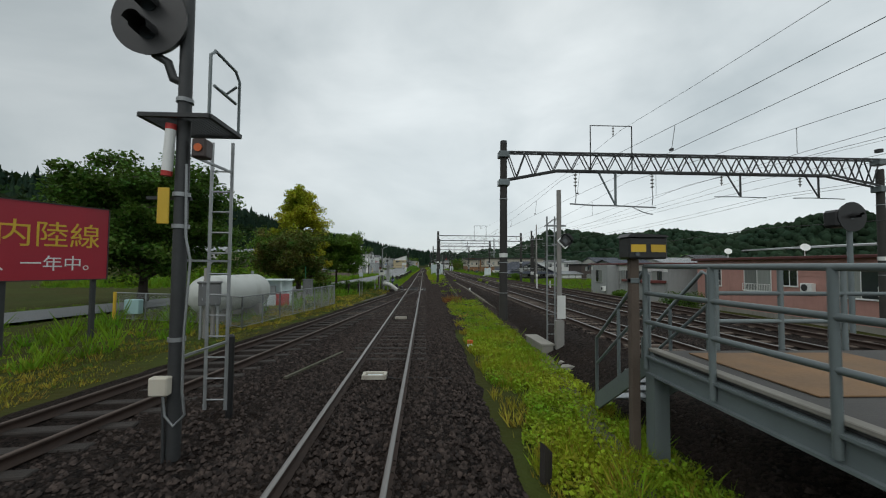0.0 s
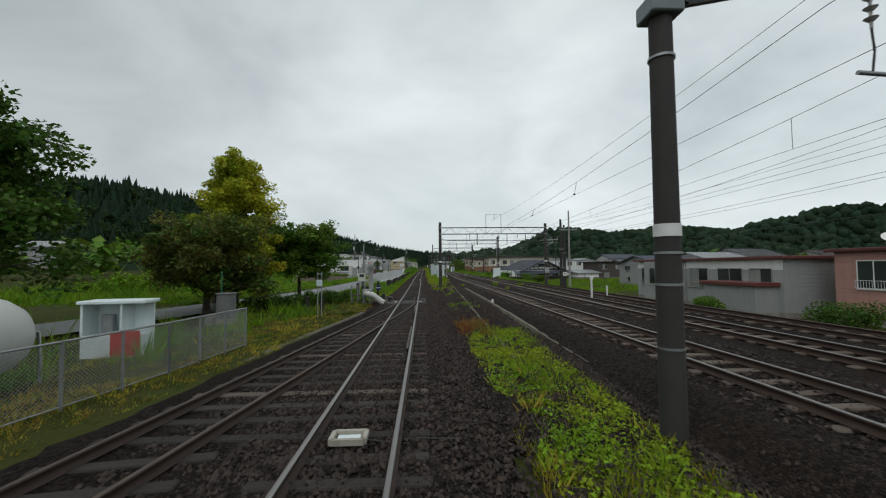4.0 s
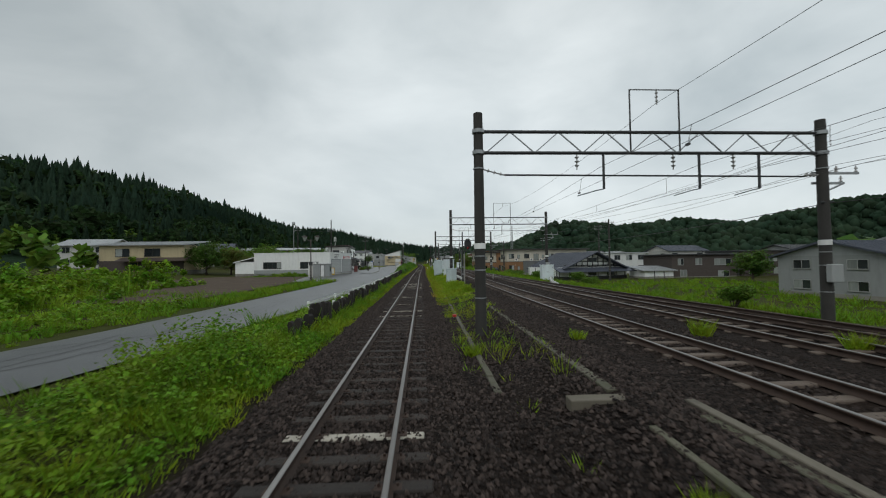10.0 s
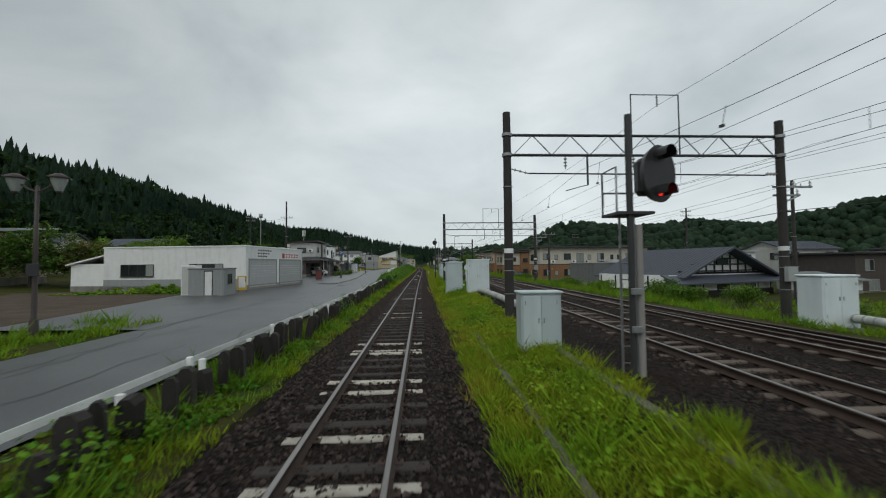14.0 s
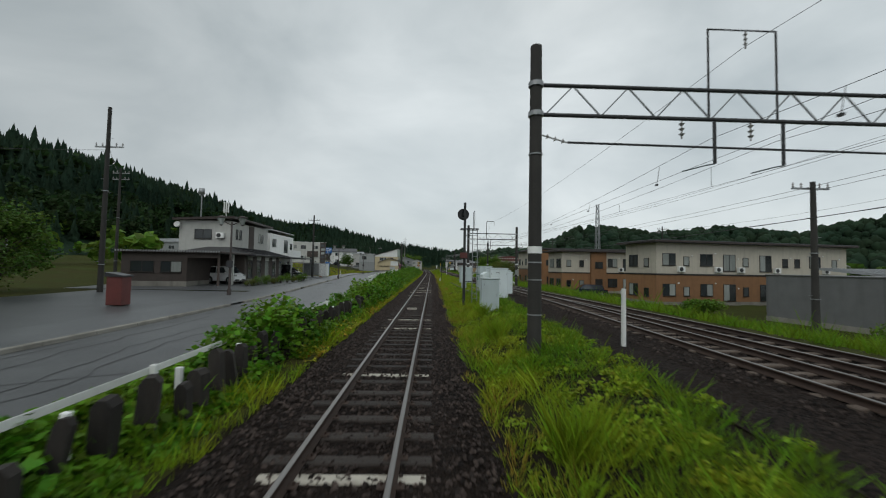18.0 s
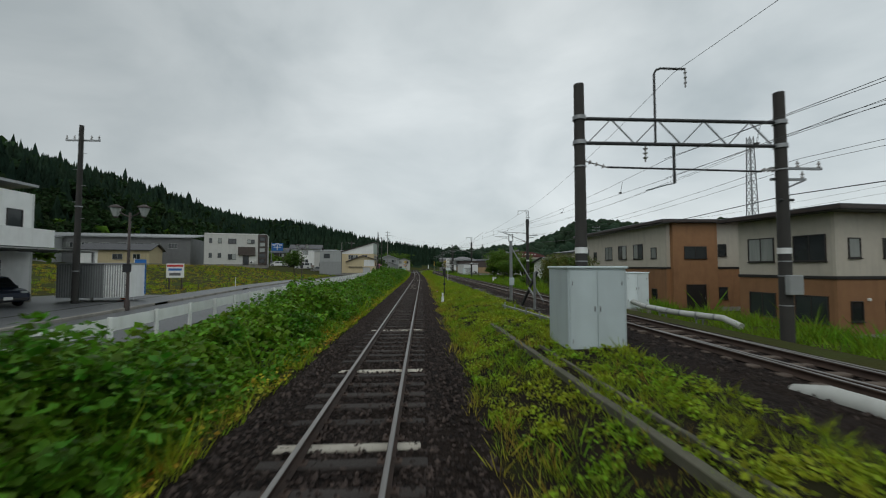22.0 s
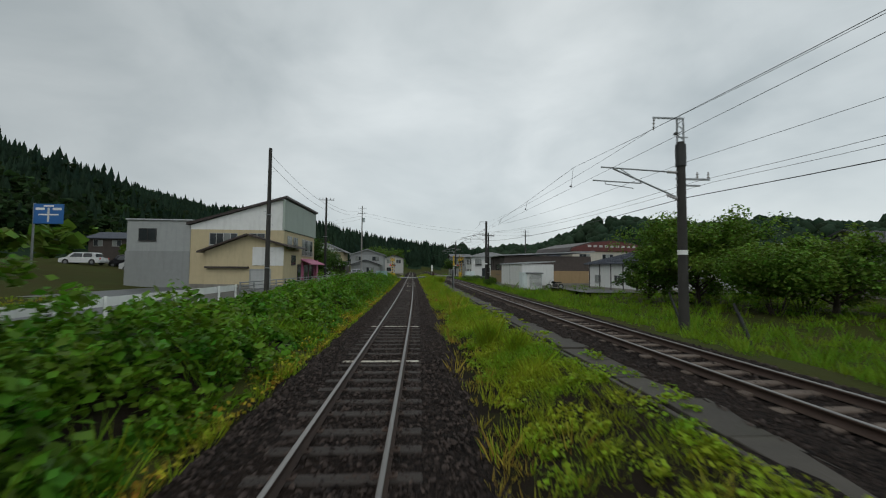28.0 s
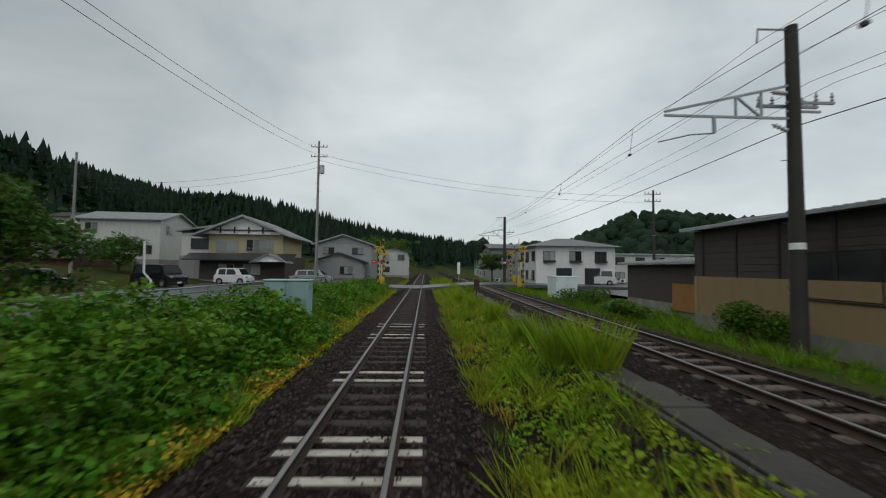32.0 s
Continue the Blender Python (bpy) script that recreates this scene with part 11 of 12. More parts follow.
def blades(x, y, z, h, rng, width=0.012, lean=0.35, away=None):
    """Bent blades, one kinked and tapering quad each; away: the direction each one arches to."""
    n = len(x)
    a = rng.uniform(0, 2 * np.pi, n) if away is None else away + rng.normal(0, 0.7, n)
    dx, dy = np.cos(a), np.sin(a)
    l = lean * h * rng.uniform(0.2, 1.5, n)
    b = rng.uniform(0, 2 * np.pi, n)
    w = width * rng.uniform(0.7, 1.5, n)
    base = np.stack([x, y, z], 1)
    side = np.stack([np.cos(b) * w, np.sin(b) * w, np.zeros(n)], 1)
    mid = base + np.stack([dx * l * 0.5, dy * l * 0.5, h * 0.56], 1)
    tip = base + np.stack([dx * l, dy * l, h], 1)
    v = np.stack([base - side, base + side, mid + side * 0.8, tip], 1).reshape(-1, 3)
    return v, np.arange(4 * n).reshape(n, 4)


def stuff(name, v, f, material, label, category):
    return tagged(new(name, fast_mesh(name, v, f, material)), label, category, kind="stuff")


def tree(x, y, h, r, bare, material, label, seed, leaves=9000, size=0.2, shape="round", category="tree", trunk=0.16):
    """Tapered trunk, forked limbs and a crown of leaves gathered in clumps along them."""
    rng = np.random.default_rng(seed)
    t = thing("tree", label, category, (x, y, gz_at(x, y) - 0.05))
    bend = rng.normal(0, 0.12, 2)
    top = h * (0.92 if shape == "cone" else 0.72)
    b = B()
    pts = [(bend[0] * k * k, bend[1] * k * k, top * k) for k in np.linspace(0, 1, 7)]
    for i in range(6):
        b.cyl(pts[i], pts[i + 1], trunk * (1.25 if i == 0 else 1) * (1 - i / 7), trunk * (1 - (i + 1) / 7), n=9, cap=False)
    part("trunk", b, BARK, t)
    limbs, clumps = B(), []
    n = 34 if shape == "cone" else (44 if leaves > 30000 else 28)
    for i in range(n):
        k = (i + 0.5) / n
        z0 = bare + (top - bare) * k
        a = i * 2.4 + rng.normal(0, 0.3)
        if shape == "cone":
            reach = r * (1.02 - k) ** 0.75 * rng.uniform(0.75, 1.15)
            rise = 0.45 * reach
        else:
            reach = r * math.sqrt(max(0.12, 1 - (k - 0.3) ** 2 / 0.62)) * rng.uniform(0.65, 1.15)
            rise = (h - z0) * rng.uniform(0.25, 0.8) * (0.35 + k)
        kk = z0 / top
        p0 = Vector((bend[0] * kk * kk, bend[1] * kk * kk, z0))
        p2 = p0 + Vector((math.cos(a) * reach, math.sin(a) * reach, rise))
        p1 = p0.lerp(p2, 0.5) + Vector((0, 0, 0.12 * reach))
        rr = trunk * 0.42 * (1 - 0.6 * k)
        limbs.cyl(p0, p1, rr, rr * 0.65, n=6, cap=False).cyl(p1, p2, rr * 0.65, rr * 0.2, n=6, cap=False)
        for q in (0.45, 0.65, 0.82, 1.0):
            c = (p0.lerp(p1, q * 2) if q < 0.5 else p1.lerp(p2, q * 2 - 1))
            for _ in range(2):
                d = Vector(rng.normal(0, 0.16 * r if shape != "cone" else 0.13 * r, 3))
                d.z *= 0.6
                clumps.append((c + d, 0.12 * r + 0.2 * r * rng.random() * (0.6 if shape == "cone" else 1)))
                limbs.cyl(c, c + d, rr * 0.25, rr * 0.1, n=4, cap=False)
    tagged(part("limb", limbs, BARK, t), kind="stuff")
    cc = np.array([tuple(c) for c, _ in clumps])
    cr = np.array([q for _, q in clumps])
    idx = rng.integers(0, len(cc), leaves)
    off = rng.normal(0, 1, (leaves, 3))
    off /= np.linalg.norm(off, axis=1)[:, None]
    pos = cc[idx] + off * (cr[idx] * rng.random(leaves) ** 0.45)[:, None] * np.array([1, 1, 0.7])
    pos[:, 2] = np.maximum(pos[:, 2], bare * 0.75)
    v, f = leaf_quads(pos, size, rng, 0.5)
    ob = new("crown", fast_mesh("crown", v, f, material))
    ob.parent = t
    return t


def bush(x, y, w, d, h, material, label, seed, leaves=2500, size=0.14, name="bush"):
    rng = np.random.default_rng(seed)
    t = thing(name, label, "bush", (x, y, gz_at(x, y) - 0.04))
    b = B()
    cs = []
    for i in range(9):
        a = rng.uniform(0, 6.28)
        p = Vector((math.cos(a) * w * 0.36 * rng.random() ** 0.5, math.sin(a) * d * 0.36 * rng.random() ** 0.5, h * rng.uniform(0.45, 0.8)))
        b.cyl((p.x * 0.2, p.y * 0.2, 0), p, 0.03, 0.012, n=5, cap=False)
        cs.append(tuple(p))
    tagged(part("stem", b, BARK, t), kind="stuff")
    cs = np.array(cs)
    off = rng.normal(0, 1, (leaves, 3))
    off /= np.linalg.norm(off, axis=1)[:, None]
    pos = cs[rng.integers(0, 9, leaves)] + off * (rng.random(leaves) ** 0.4)[:, None] * np.array([w * 0.26, d * 0.26, h * 0.32])
    pos[:, 2] = np.maximum(pos[:, 2], 0.03)
    v, f = leaf_quads(pos, size, rng, 0.6)
    ob = new("foliage", fast_mesh("foliage", v, f, material))
    ob.parent = t
    return t


# wooded hills: one conifer is a slender stack of ragged, drooping tiers
def conifers(name, x, y, h, rng, material, label, sides=8, tiers=5):
    n = len(x)
    z = ground_z(x, y) - 0.5
    V, F, o = [], [], 0
    for i in range(tiers):
        q = i / tiers
        lo, hi, rad = 0.1 + 0.8 * q, min(1.0, 0.1 + 0.8 * q + 0.36), 0.165 * (1 - q) ** 0.85 + 0.012
        a = np.linspace(0, 2 * np.pi, sides, endpoint=False)[None] + rng.uniform(0, 6.28, (n, 1))
        long = np.where((np.arange(sides) % 2)[None] == 0, 1.3, 0.5)
        rr = (h * rad)[:, None] * rng.uniform(0.7, 1.25, (n, sides)) * long
        ring = np.stack([x[:, None] + np.cos(a) * rr, y[:, None] + np.sin(a) * rr, (z + h * lo)[:, None] + (rng.normal(0, 0.025, (n, sides)) - 0.03 * (long > 1)) * h[:, None]], -1)
        tip = np.stack([x + rng.normal(0, 0.012, n) * h, y + rng.normal(0, 0.012, n) * h, z + h * hi], -1)[:, None]
        V.append(np.concatenate([ring, tip], 1).reshape(-1, 3))
        k = np.arange(sides)
        f = np.stack([k, (k + 1) % sides, np.full(sides, sides)], -1)[None] + (np.arange(n) * (sides + 1))[:, None, None] + o
        F.append(f.reshape(-1, 3))
        o += n * (sides + 1)
    stuff(name, np.concatenate(V), np.concatenate(F), material, label, "forest")


def broadleaf(name, x, y, h, rng, material, label, per=34, leaf=0.32):
    n = len(x)
    z = ground_z(x, y)
    off = rng.normal(0, 1, (n, per, 3))
    off /= np.linalg.norm(off, axis=2)[..., None]
    off *= rng.uniform(0.35, 1.0, (n, per, 1)) * np.array([0.42, 0.42, 0.40])
    c = np.stack([x, y, z + h * 0.52], -1)[:, None] + off * h[:, None, None]
    v, f = leaf_quads(c.reshape(-1, 3), np.repeat(h * leaf, per), rng, 0.6, 0.9)
    stuff(name, v, f, material, label, "forest")


def canopies(name, x, y, h, rng, material, label, sides=7):
    """Rounded crowns of a distant wood, each a ragged dome."""
    n = len(x)
    z = ground_z(x, y) - 0.8
    a = np.linspace(0, 2 * np.pi, sides, endpoint=False)[None] + rng.uniform(0, 6.28, (n, 1))
    V = []
    for lift, rad in ((0.0, 0.42), (0.42, 0.55), (0.78, 0.38)):
        rr = (h * rad)[:, None] * rng.uniform(0.7, 1.3, (n, sides))
        V.append(np.stack([x[:, None] + np.cos(a) * rr, y[:, None] + np.sin(a) * rr, (z + h * lift)[:, None] + rng.normal(0, 0.06, (n, sides)) * h[:, None]], -1))
    V.append(np.stack([x, y, z + h * rng.uniform(0.92, 1.12, n)], -1)[:, None])
    v = np.concatenate(V, 1).reshape(-1, 3)
    k, q = np.arange(sides), (np.arange(sides) + 1) % sides
    f = [np.stack([k + r * sides, q + r * sides, q + (r + 1) * sides], -1) for r in (0, 1)] + [np.stack([k + r * sides, q + (r + 1) * sides, k + (r + 1) * sides], -1) for r in (0, 1)] + [np.stack([k + 2 * sides, q + 2 * sides, np.full(sides, 3 * sides)], -1)]
    f = (np.concatenate(f)[None] + (np.arange(n) * (3 * sides + 1))[:, None, None]).reshape(-1, 3)
    stuff(name, v, f, material, label, "forest")


rng = np.random.default_rng(5)


def scatter(n, x0, x1, y0, y1, cond):
    x, y = rng.uniform(x0, x1, n), rng.uniform(y0, y1, n)
    k = cond(x, y)
    return x[k], y[k]


hx, hy = scatter(70000, -300, -62, -60, 900, lambda x, y: (ridge(x, y, LEFT_RIDGE, 115) > 4) & (rng.random(len(x)) < 0.36 * np.clip(1.25 - np.abs(y - 250) / 900, 0.3, 1)))
sel = rng.random(len(hx)) < np.where(ridge(hx, hy, LEFT_RIDGE, 115) > 16, 0.85, 0.35)
sh = rng.uniform(5.5, 10, len(hx)) * np.where(rng.random(len(hx)) < 0.12, 1.35, 1.0)
close = (hx > -120) & (hy < 330)
conifers("cedar_forest", hx[sel & ~close], hy[sel & ~close], sh[sel & ~close], rng, FOREST, "dark cedar forest covering the ridge")
conifers("cedar_forest", hx[sel & close], hy[sel & close], sh[sel & close], rng, FOREST, "dark cedars on the slope behind the houses", 16, 9)
broadleaf("broadleaf_forest", hx[~sel & close], hy[~sel & close], sh[~sel & close] * 0.8, rng, FOREST_BROAD, "broadleaf trees along the foot of the ridge", 130, 0.17)
broadleaf("broadleaf_forest", hx[~sel & ~close], hy[~sel & ~close], sh[~sel & ~close] * 0.8, rng, FOREST_BROAD, "rounded broadleaf crowns among the cedars", 26)
mx, my_ = scatter(14000, -210, 70, 400, 620, lambda x, y: (ridge(x, y, MID_HILL, 70) > 3) & (rng.random(len(x)) < 0.55))
conifers("cedar_forest", mx, my_, rng.uniform(6, 11, len(mx)), rng, FOREST, "cedars on the hill ahead")
rx, ry2 = scatter(42000, 20, 900, -350, 860, lambda x, y: (ridge(x, y, RIGHT_RIDGE, 190) > 3) & (rng.random(len(x)) < 0.42))
sel = rng.random(len(rx)) < 0.3
conifers("far_forest", rx[sel], ry2[sel], rng.uniform(6, 10, sel.sum()), rng, FOREST_FAR, "wooded hills beyond the village", 6, 3)
canopies("far_woods", rx[~sel], ry2[~sel], rng.uniform(7, 13, (~sel).sum()), rng, FOREST_FAR, "broadleaf woods on the far hills")
vx, vy = scatter(400, -100, -45, 60, 420, lambda x, y: (np.abs(x + 66) > 9) & ((y < 215) | (y > 250)))
broadleaf("village_trees", vx[:140], vy[:140], rng.uniform(3, 7, len(vx[:140])), rng, TREE_MID, "garden trees between the houses", 60)
vx, vy = scatter(300, 60, 150, 60, 420, lambda x, y: x > 0)
broadleaf("village_trees", vx[:130], vy[:130], rng.uniform(3, 8, len(vx[:130])), rng, TREE_DARK, "garden trees between the far houses", 60)

tree(-16.0, 19.3, 8.6, 3.9, 1.5, TREE_DARK, "large spreading dark green cherry tree in the meadow", 1, 80000, 0.2, trunk=0.28)
tree(-10.7, 31.8, 9.9, 2.9, 1.4, TREE_GINKGO, "tall yellow-green ginkgo with a pointed crown", 2, 42000, 0.17, "cone", trunk=0.2)
tree(-10.3, 27.8, 5.0, 2.8, 1.0, TREE_RUSSET, "low dark cherry tree with reddish leaves", 3, 26000, 0.17, trunk=0.2)
tree(-12.8, 33.5, 5.8, 3.0, 1.2, TREE_MID, "spreading green cherry tree by the street", 4, 22000, 0.17, trunk=0.18)
tree(-8.3, 36.6, 5.6, 2.5, 1.7, TREE_MID, "small round-crowned cherry tree", 5, 42000, 0.16, trunk=0.15)
tree(-27.0, 131.5, 5.6, 2.6, 0.6, TREE_DARK, "dark clipped tree beside the dark house", 6, 8000, 0.2)
tree(-22.6, 124.0, 5.4, 2.9, 0.4, TREE_DARK, "dark drooping tree beside the forecourt", 25, 12000, 0.18)
tree(-33.5, 110.5, 4.6, 2.8, 0.8, TREE_RUSSET, "reddish garden tree behind the lot", 7, 6000, 0.24)
tree(-36.5, 108, 5.6, 3.0, 0.8, TREE_DARK, "dark garden tree behind the lot", 8, 6000, 0.24)
tree(-31.0, 118, 6.0, 3.0, 0.8, TREE_MID, "green garden tree behind the depot", 9, 6000, 0.24)
tree(-25.0, 228.0, 4.8, 2.0, 1.6, TREE_DARK, "small dark street tree", 10, 5000, 0.2, trunk=0.12)
tree(20.4, 238.0, 6.0, 3.8, 0.4, TREE_MID, "broad green tree beside the line", 11, 26000, 0.2)
for k, (x, y, w, d, h) in enumerate(((20.0, 231.5, 6.5, 5.5, 3.6), (24.0, 234.0, 6.0, 6.0, 4.0))):
    bush(x, y, w, d, h, TREE_MID, "dense green thicket beside the main line", 130 + k, 12000, 0.17, "thicket")
tree(18.4, 240.5, 4.2, 2.2, 0.4, TREE_DARK, "dark conifer bush beside the line", 12, 8000, 0.18, "cone")
tree(23.4, 231.5, 4.2, 3.0, 0.4, TREE_MID, "bright green shrub tree beside the line", 13, 12000, 0.2)
tree(-14.4, 261.5, 5.6, 3.4, 0.6, TREE_DARK, "dark spreading tree beside the shop", 41, 36000, 0.18)
tree(-17.2, 264.5, 6.0, 3.4, 0.6, TREE_DARK, "dark spreading tree beside the shop", 42, 32000, 0.18)
tree(-12.6, 268.5, 4.6, 2.6, 0.6, TREE_DARK, "dense dark tree behind the shop", 14, 10000, 0.18)
tree(8.8, 312.0, 4.6, 1.9, 1.8, TREE_DARK, "small trimmed pine at the crossing", 15, 5000, 0.18)
tree(-8.5, 352.0, 8.5, 4.2, 1.0, TREE_MID, "tall green tree beyond the crossing", 16, 9000, 0.3)
tree(-15.0, 362.0, 9.5, 5.0, 1.0, TREE_MID, "tall green tree beyond the crossing", 18, 9000, 0.3)
tree(-32, 299, 4.0, 2.4, 0.6, TREE_DARK, "dark garden tree beside the barn", 19, 5000, 0.2)
tree(48.0, 92, 4.6, 2.4, 0.8, TREE_DARK, "dark garden tree beside the field", 20, 5000, 0.24)
tree(-26.5, 275, 5.0, 2.6, 0.6, TREE_DARK, "dark tree beside the yard", 22, 6000, 0.22)
for k, (x, y, w, d, h) in enumerate(((15.8, 185.5, 6.2, 8.0, 3.7), (14.6, 180.0, 3.6, 4.5, 1.9), (17.5, 193.0, 4.5, 5.0, 2.6), (16.0, 200.0, 3.0, 4.0, 1.5))):
    bush(x, y, w, d, h, TREE_RUSSET if k == 0 else TREE_MID, "wild shrub on the bank beside the line", 30 + k, 14000 if k == 0 else 6000, 0.15)
for k in range(10):
    bush(-8.6 + 0.43 * k, 28.6 + k * 0.55 + 0.3 * (k % 2), 1.35, 1.3, 0.8 + 0.1 * (k % 3), TREE_DARK, "rounded dark hedge bush beside the siding", 60 + k, 1500, 0.09, "hedge_bush")
for k, (x, y, w, d, h) in enumerate(((9.6, 259.5, 1.6, 1.6, 1.0), (11.6, 270.3, 2.4, 2.4, 1.5), (10.0, 282.0, 3.0, 5.0, 1.2), (9.2, 274.5, 2.0, 3.0, 0.9), (20.5, 100.0, 3.0, 3.0, 2.1), (15.0, 55.0, 1.6, 1.6, 1.0), (21.0, 24.5, 3.0, 3.0, 1.7), (20.5, 33.0, 2.2, 2.2, 1.3))):
    bush(x, y, w, d, h, TREE_MID if k % 2 else TREE_DARK, "green shrub on the verge of the main line", 80 + k, 3500, 0.12)


def grass_zone(name, n, y0, y1, lo, hi, h, material, label, seed, patch=0.55, width=0.009, lean=0.4, freq=0.9, z_off=0.0, per=20, spread=0.13):
    """Tufts of arching blades between two plan edges, gathered in patches."""
    g = np.random.default_rng(seed)
    m = max(8, n // per)
    cy = g.uniform(y0, y1, m)
    cx = lo(cy) + (hi(cy) - lo(cy)) * g.random(m)
    k = np.sin(cx * 2.1 * freq + seed) * np.sin(cy * 1.3 * freq + 2 * seed) + 0.6 * np.sin(cx * 5.1 - cy * 3.7) + g.normal(0, 0.5, m)
    keep = k > (patch - 0.5) * 2
    cx, cy, k = cx[keep], cy[keep], k[keep]
    size = np.exp(g.normal(-0.1, 0.38, len(cx))) * (0.75 + 0.25 * np.clip(k, 0, 2))
    i = g.integers(0, len(cx), int(n * keep.mean()))
    a, r = g.uniform(0, 2 * np.pi, len(i)), np.abs(g.normal(0, 1, len(i))) * (spread + 0.25 * h) * (0.6 + 0.4 * size[i])
    x, y = cx[i] + np.cos(a) * r * 0.6, cy[i] + np.sin(a) * r
    x = np.clip(x, lo(y), hi(y))
    hh = h * g.uniform(0.45, 1.25, len(x)) * size[i] * np.clip(1.15 - 0.8 * r, 0.4, 1.2)
    v, f = blades(x, y, ground_z(x, y) + z_off - 0.02, hh, g, width, lean * 1.4, a)
    return stuff(name, v, f, material, label, "grass")


# vines and broad-leaved weeds that smother the bank
def vine_bank(name, y0, y1, lo, hi, height, n, size, label, seed, material=None):
    g = np.random.default_rng(seed)
    y = g.uniform(y0, y1, n)
    m = max(20, n // 70)
    cy, ct = g.uniform(y0, y1, m), g.random(m)
    cx_ = lo(cy) + (hi(cy) - lo(cy)) * ct
    bump = 0.7 + 0.25 * np.sin(cy * 0.9 + cx_ * 0.7) + 0.3 * g.normal(0, 1, m)
    top = height(cy) * np.clip(bump, 0.25, 1.45) * np.clip(np.sin(np.pi * (0.02 + 0.9 * ct)), 0.12, 1) ** 0.8
    rad = g.uniform(0.22, 0.6, m) * (0.5 + 0.5 * np.minimum(height(cy), 1))
    k = g.integers(0, m, n)
    off = g.normal(0, 1, (n, 3))
    off /= np.linalg.norm(off, axis=1)[:, None]
    off *= (rad[k] * g.random(n) ** 0.3)[:, None]
    x, y = cx_[k] + off[:, 0], cy[k] + off[:, 1]
    x = np.clip(x, lo(y), hi(y) + 0.12 * g.random(n))
    z = ground_z(x, y) + np.maximum(top[k] - rad[k] + off[:, 2] * 1.1, 0.02 + 0.12 * g.random(n))
    v, f = leaf_quads(np.stack([x, y, z], 1), size * g.uniform(0.6, 1.5, n), g, 0.9, 0.95)
    return stuff(name, v, f, material or VINE, label, "vines")


br = lambda d: (lambda y: at(TX, y) + d)
mn = lambda d: (lambda y: at(MAIN1, y) + d)
grass_zone("verge_grass", 110000, -8, 21, lambda y: at(TX, y) + 2.35 + 0.5 * np.sin(y * 0.83) ** 2 * np.sin(y * 0.31 + 1) ** 2, br(4.35), 0.16, GRASS, "yellow-green grass strip beside the branch track", 1, 0.36, 0.006)
grass_zone("dry_grass", 34000, -8, 21, br(2.3), br(4.3), 0.15, GRASS_DRY, "straw-coloured blades in the grass strip", 33, 0.45)
grass_zone("verge_grass", 8000, 17, 46, br(2.5), br(3.9), 0.22, GRASS, "weeds growing in the gravel", 2, 0.93, freq=0.5)
grass_zone("red_grass", 5000, 20.0, 23.8, br(2.3), br(3.4), 0.24, GRASS_RED, "reddened dry grass in the gravel", 3, 0.4)
grass_zone("verge_grass", 10000, 44, 62, br(1.9), br(4.2), 0.2, GRASS, "weeds along the concrete edging", 4, 0.75, freq=0.6)
grass_zone("verge_grass", 120000, 60, 98, br(1.95), mn(-2.75), 0.17, GRASS, "yellow-green grass between the two lines", 5, 0.24, 0.006, 0.5)
grass_zone("verge_grass", 60000, 96, 137, br(1.95), br(3.5), 0.22, GRASS, "yellow-green grass along the ballast edge", 66, 0.3, 0.006, 0.5)
grass_zone("bank_weeds", 60000, 96, 137, br(3.2), mn(-2.75), 0.24, GRASS_DEEP, "darker weeds between the two lines", 67, 0.25, 0.006, 0.5)
grass_zone("verge_grass", 60000, 64, 80, br(2.0), br(4.6), 0.2, GRASS, "dense yellow-green grass over the troughs", 71, 0.15, 0.006, 0.5)
grass_zone("verge_grass", 40000, 50, 64, br(2.0), br(3.6), 0.13, GRASS, "grass along the weathered kerb", 64, 0.4, 0.006, 0.5)
grass_zone("verge_grass", 90000, 135, 176, br(2.0), mn(-2.3), 0.17, GRASS, "sparse grass and moss between the two lines", 6, 0.34, 0.006, 0.5)
grass_zone("verge_grass", 180000, 174, 245, br(2.6), mn(-2.45), 0.17, GRASS, "bright green grass between the two lines", 61, 0.22, 0.006, 0.5, freq=0.5)
grass_zone("verge_grass", 16000, 174, 245, br(1.9), br(2.8), 0.2, GRASS, "scattered weeds on the cinders", 62, 0.75, freq=0.5)
grass_zone("verge_grass", 100000, 235, 330, br(1.9), mn(-2.35), 0.3, GRASS, "tall grass between the two lines", 7, 0.45, 0.006, 0.5)
grass_zone("dry_grass", 60000, 60, 330, br(1.75), br(2.7), 0.22, GRASS_DRY, "straw-coloured grass along the ballast edge", 8, 0.45)
grass_zone("dry_grass", 30000, 136, 215, br(2.0), mn(-2.6), 0.14, GRASS_DRY, "browned grass between the two lines", 70, 0.5, 0.006)
grass_zone("dry_grass", 6000, 215, 330, br(2.3), mn(-2.8), 0.34, GRASS_DRY, "dry seed heads in the grass", 9, 0.8)
grass_zone("bank_grass", 60000, 38, 112, br(-3.5), br(-2.0), 0.2, GRASS, "grassy edge below the street", 10, 0.3)
grass_zone("bank_weeds", 45000, 36, 63, lambda y: at(ROAD_IN, y) + 0.3, br(-2.2), 0.28, GRASS_DEEP, "lush weeds between street and track", 11, 0.4, 0.008)
vine_bank("leafy_weeds", 36, 57, lambda y: at(ROAD_IN, y) + 0.6, br(-2.3), lambda y: 0.3 + (0.5 + 0.15 * np.sin(y * 0.7)) * smooth01((y - 38.5) / 4) * (1 - 0.75 * smooth01((y - 48) / 5)), 60000, 0.065, "small-leaved weeds between street and track", 11, GRASS_DEEP)
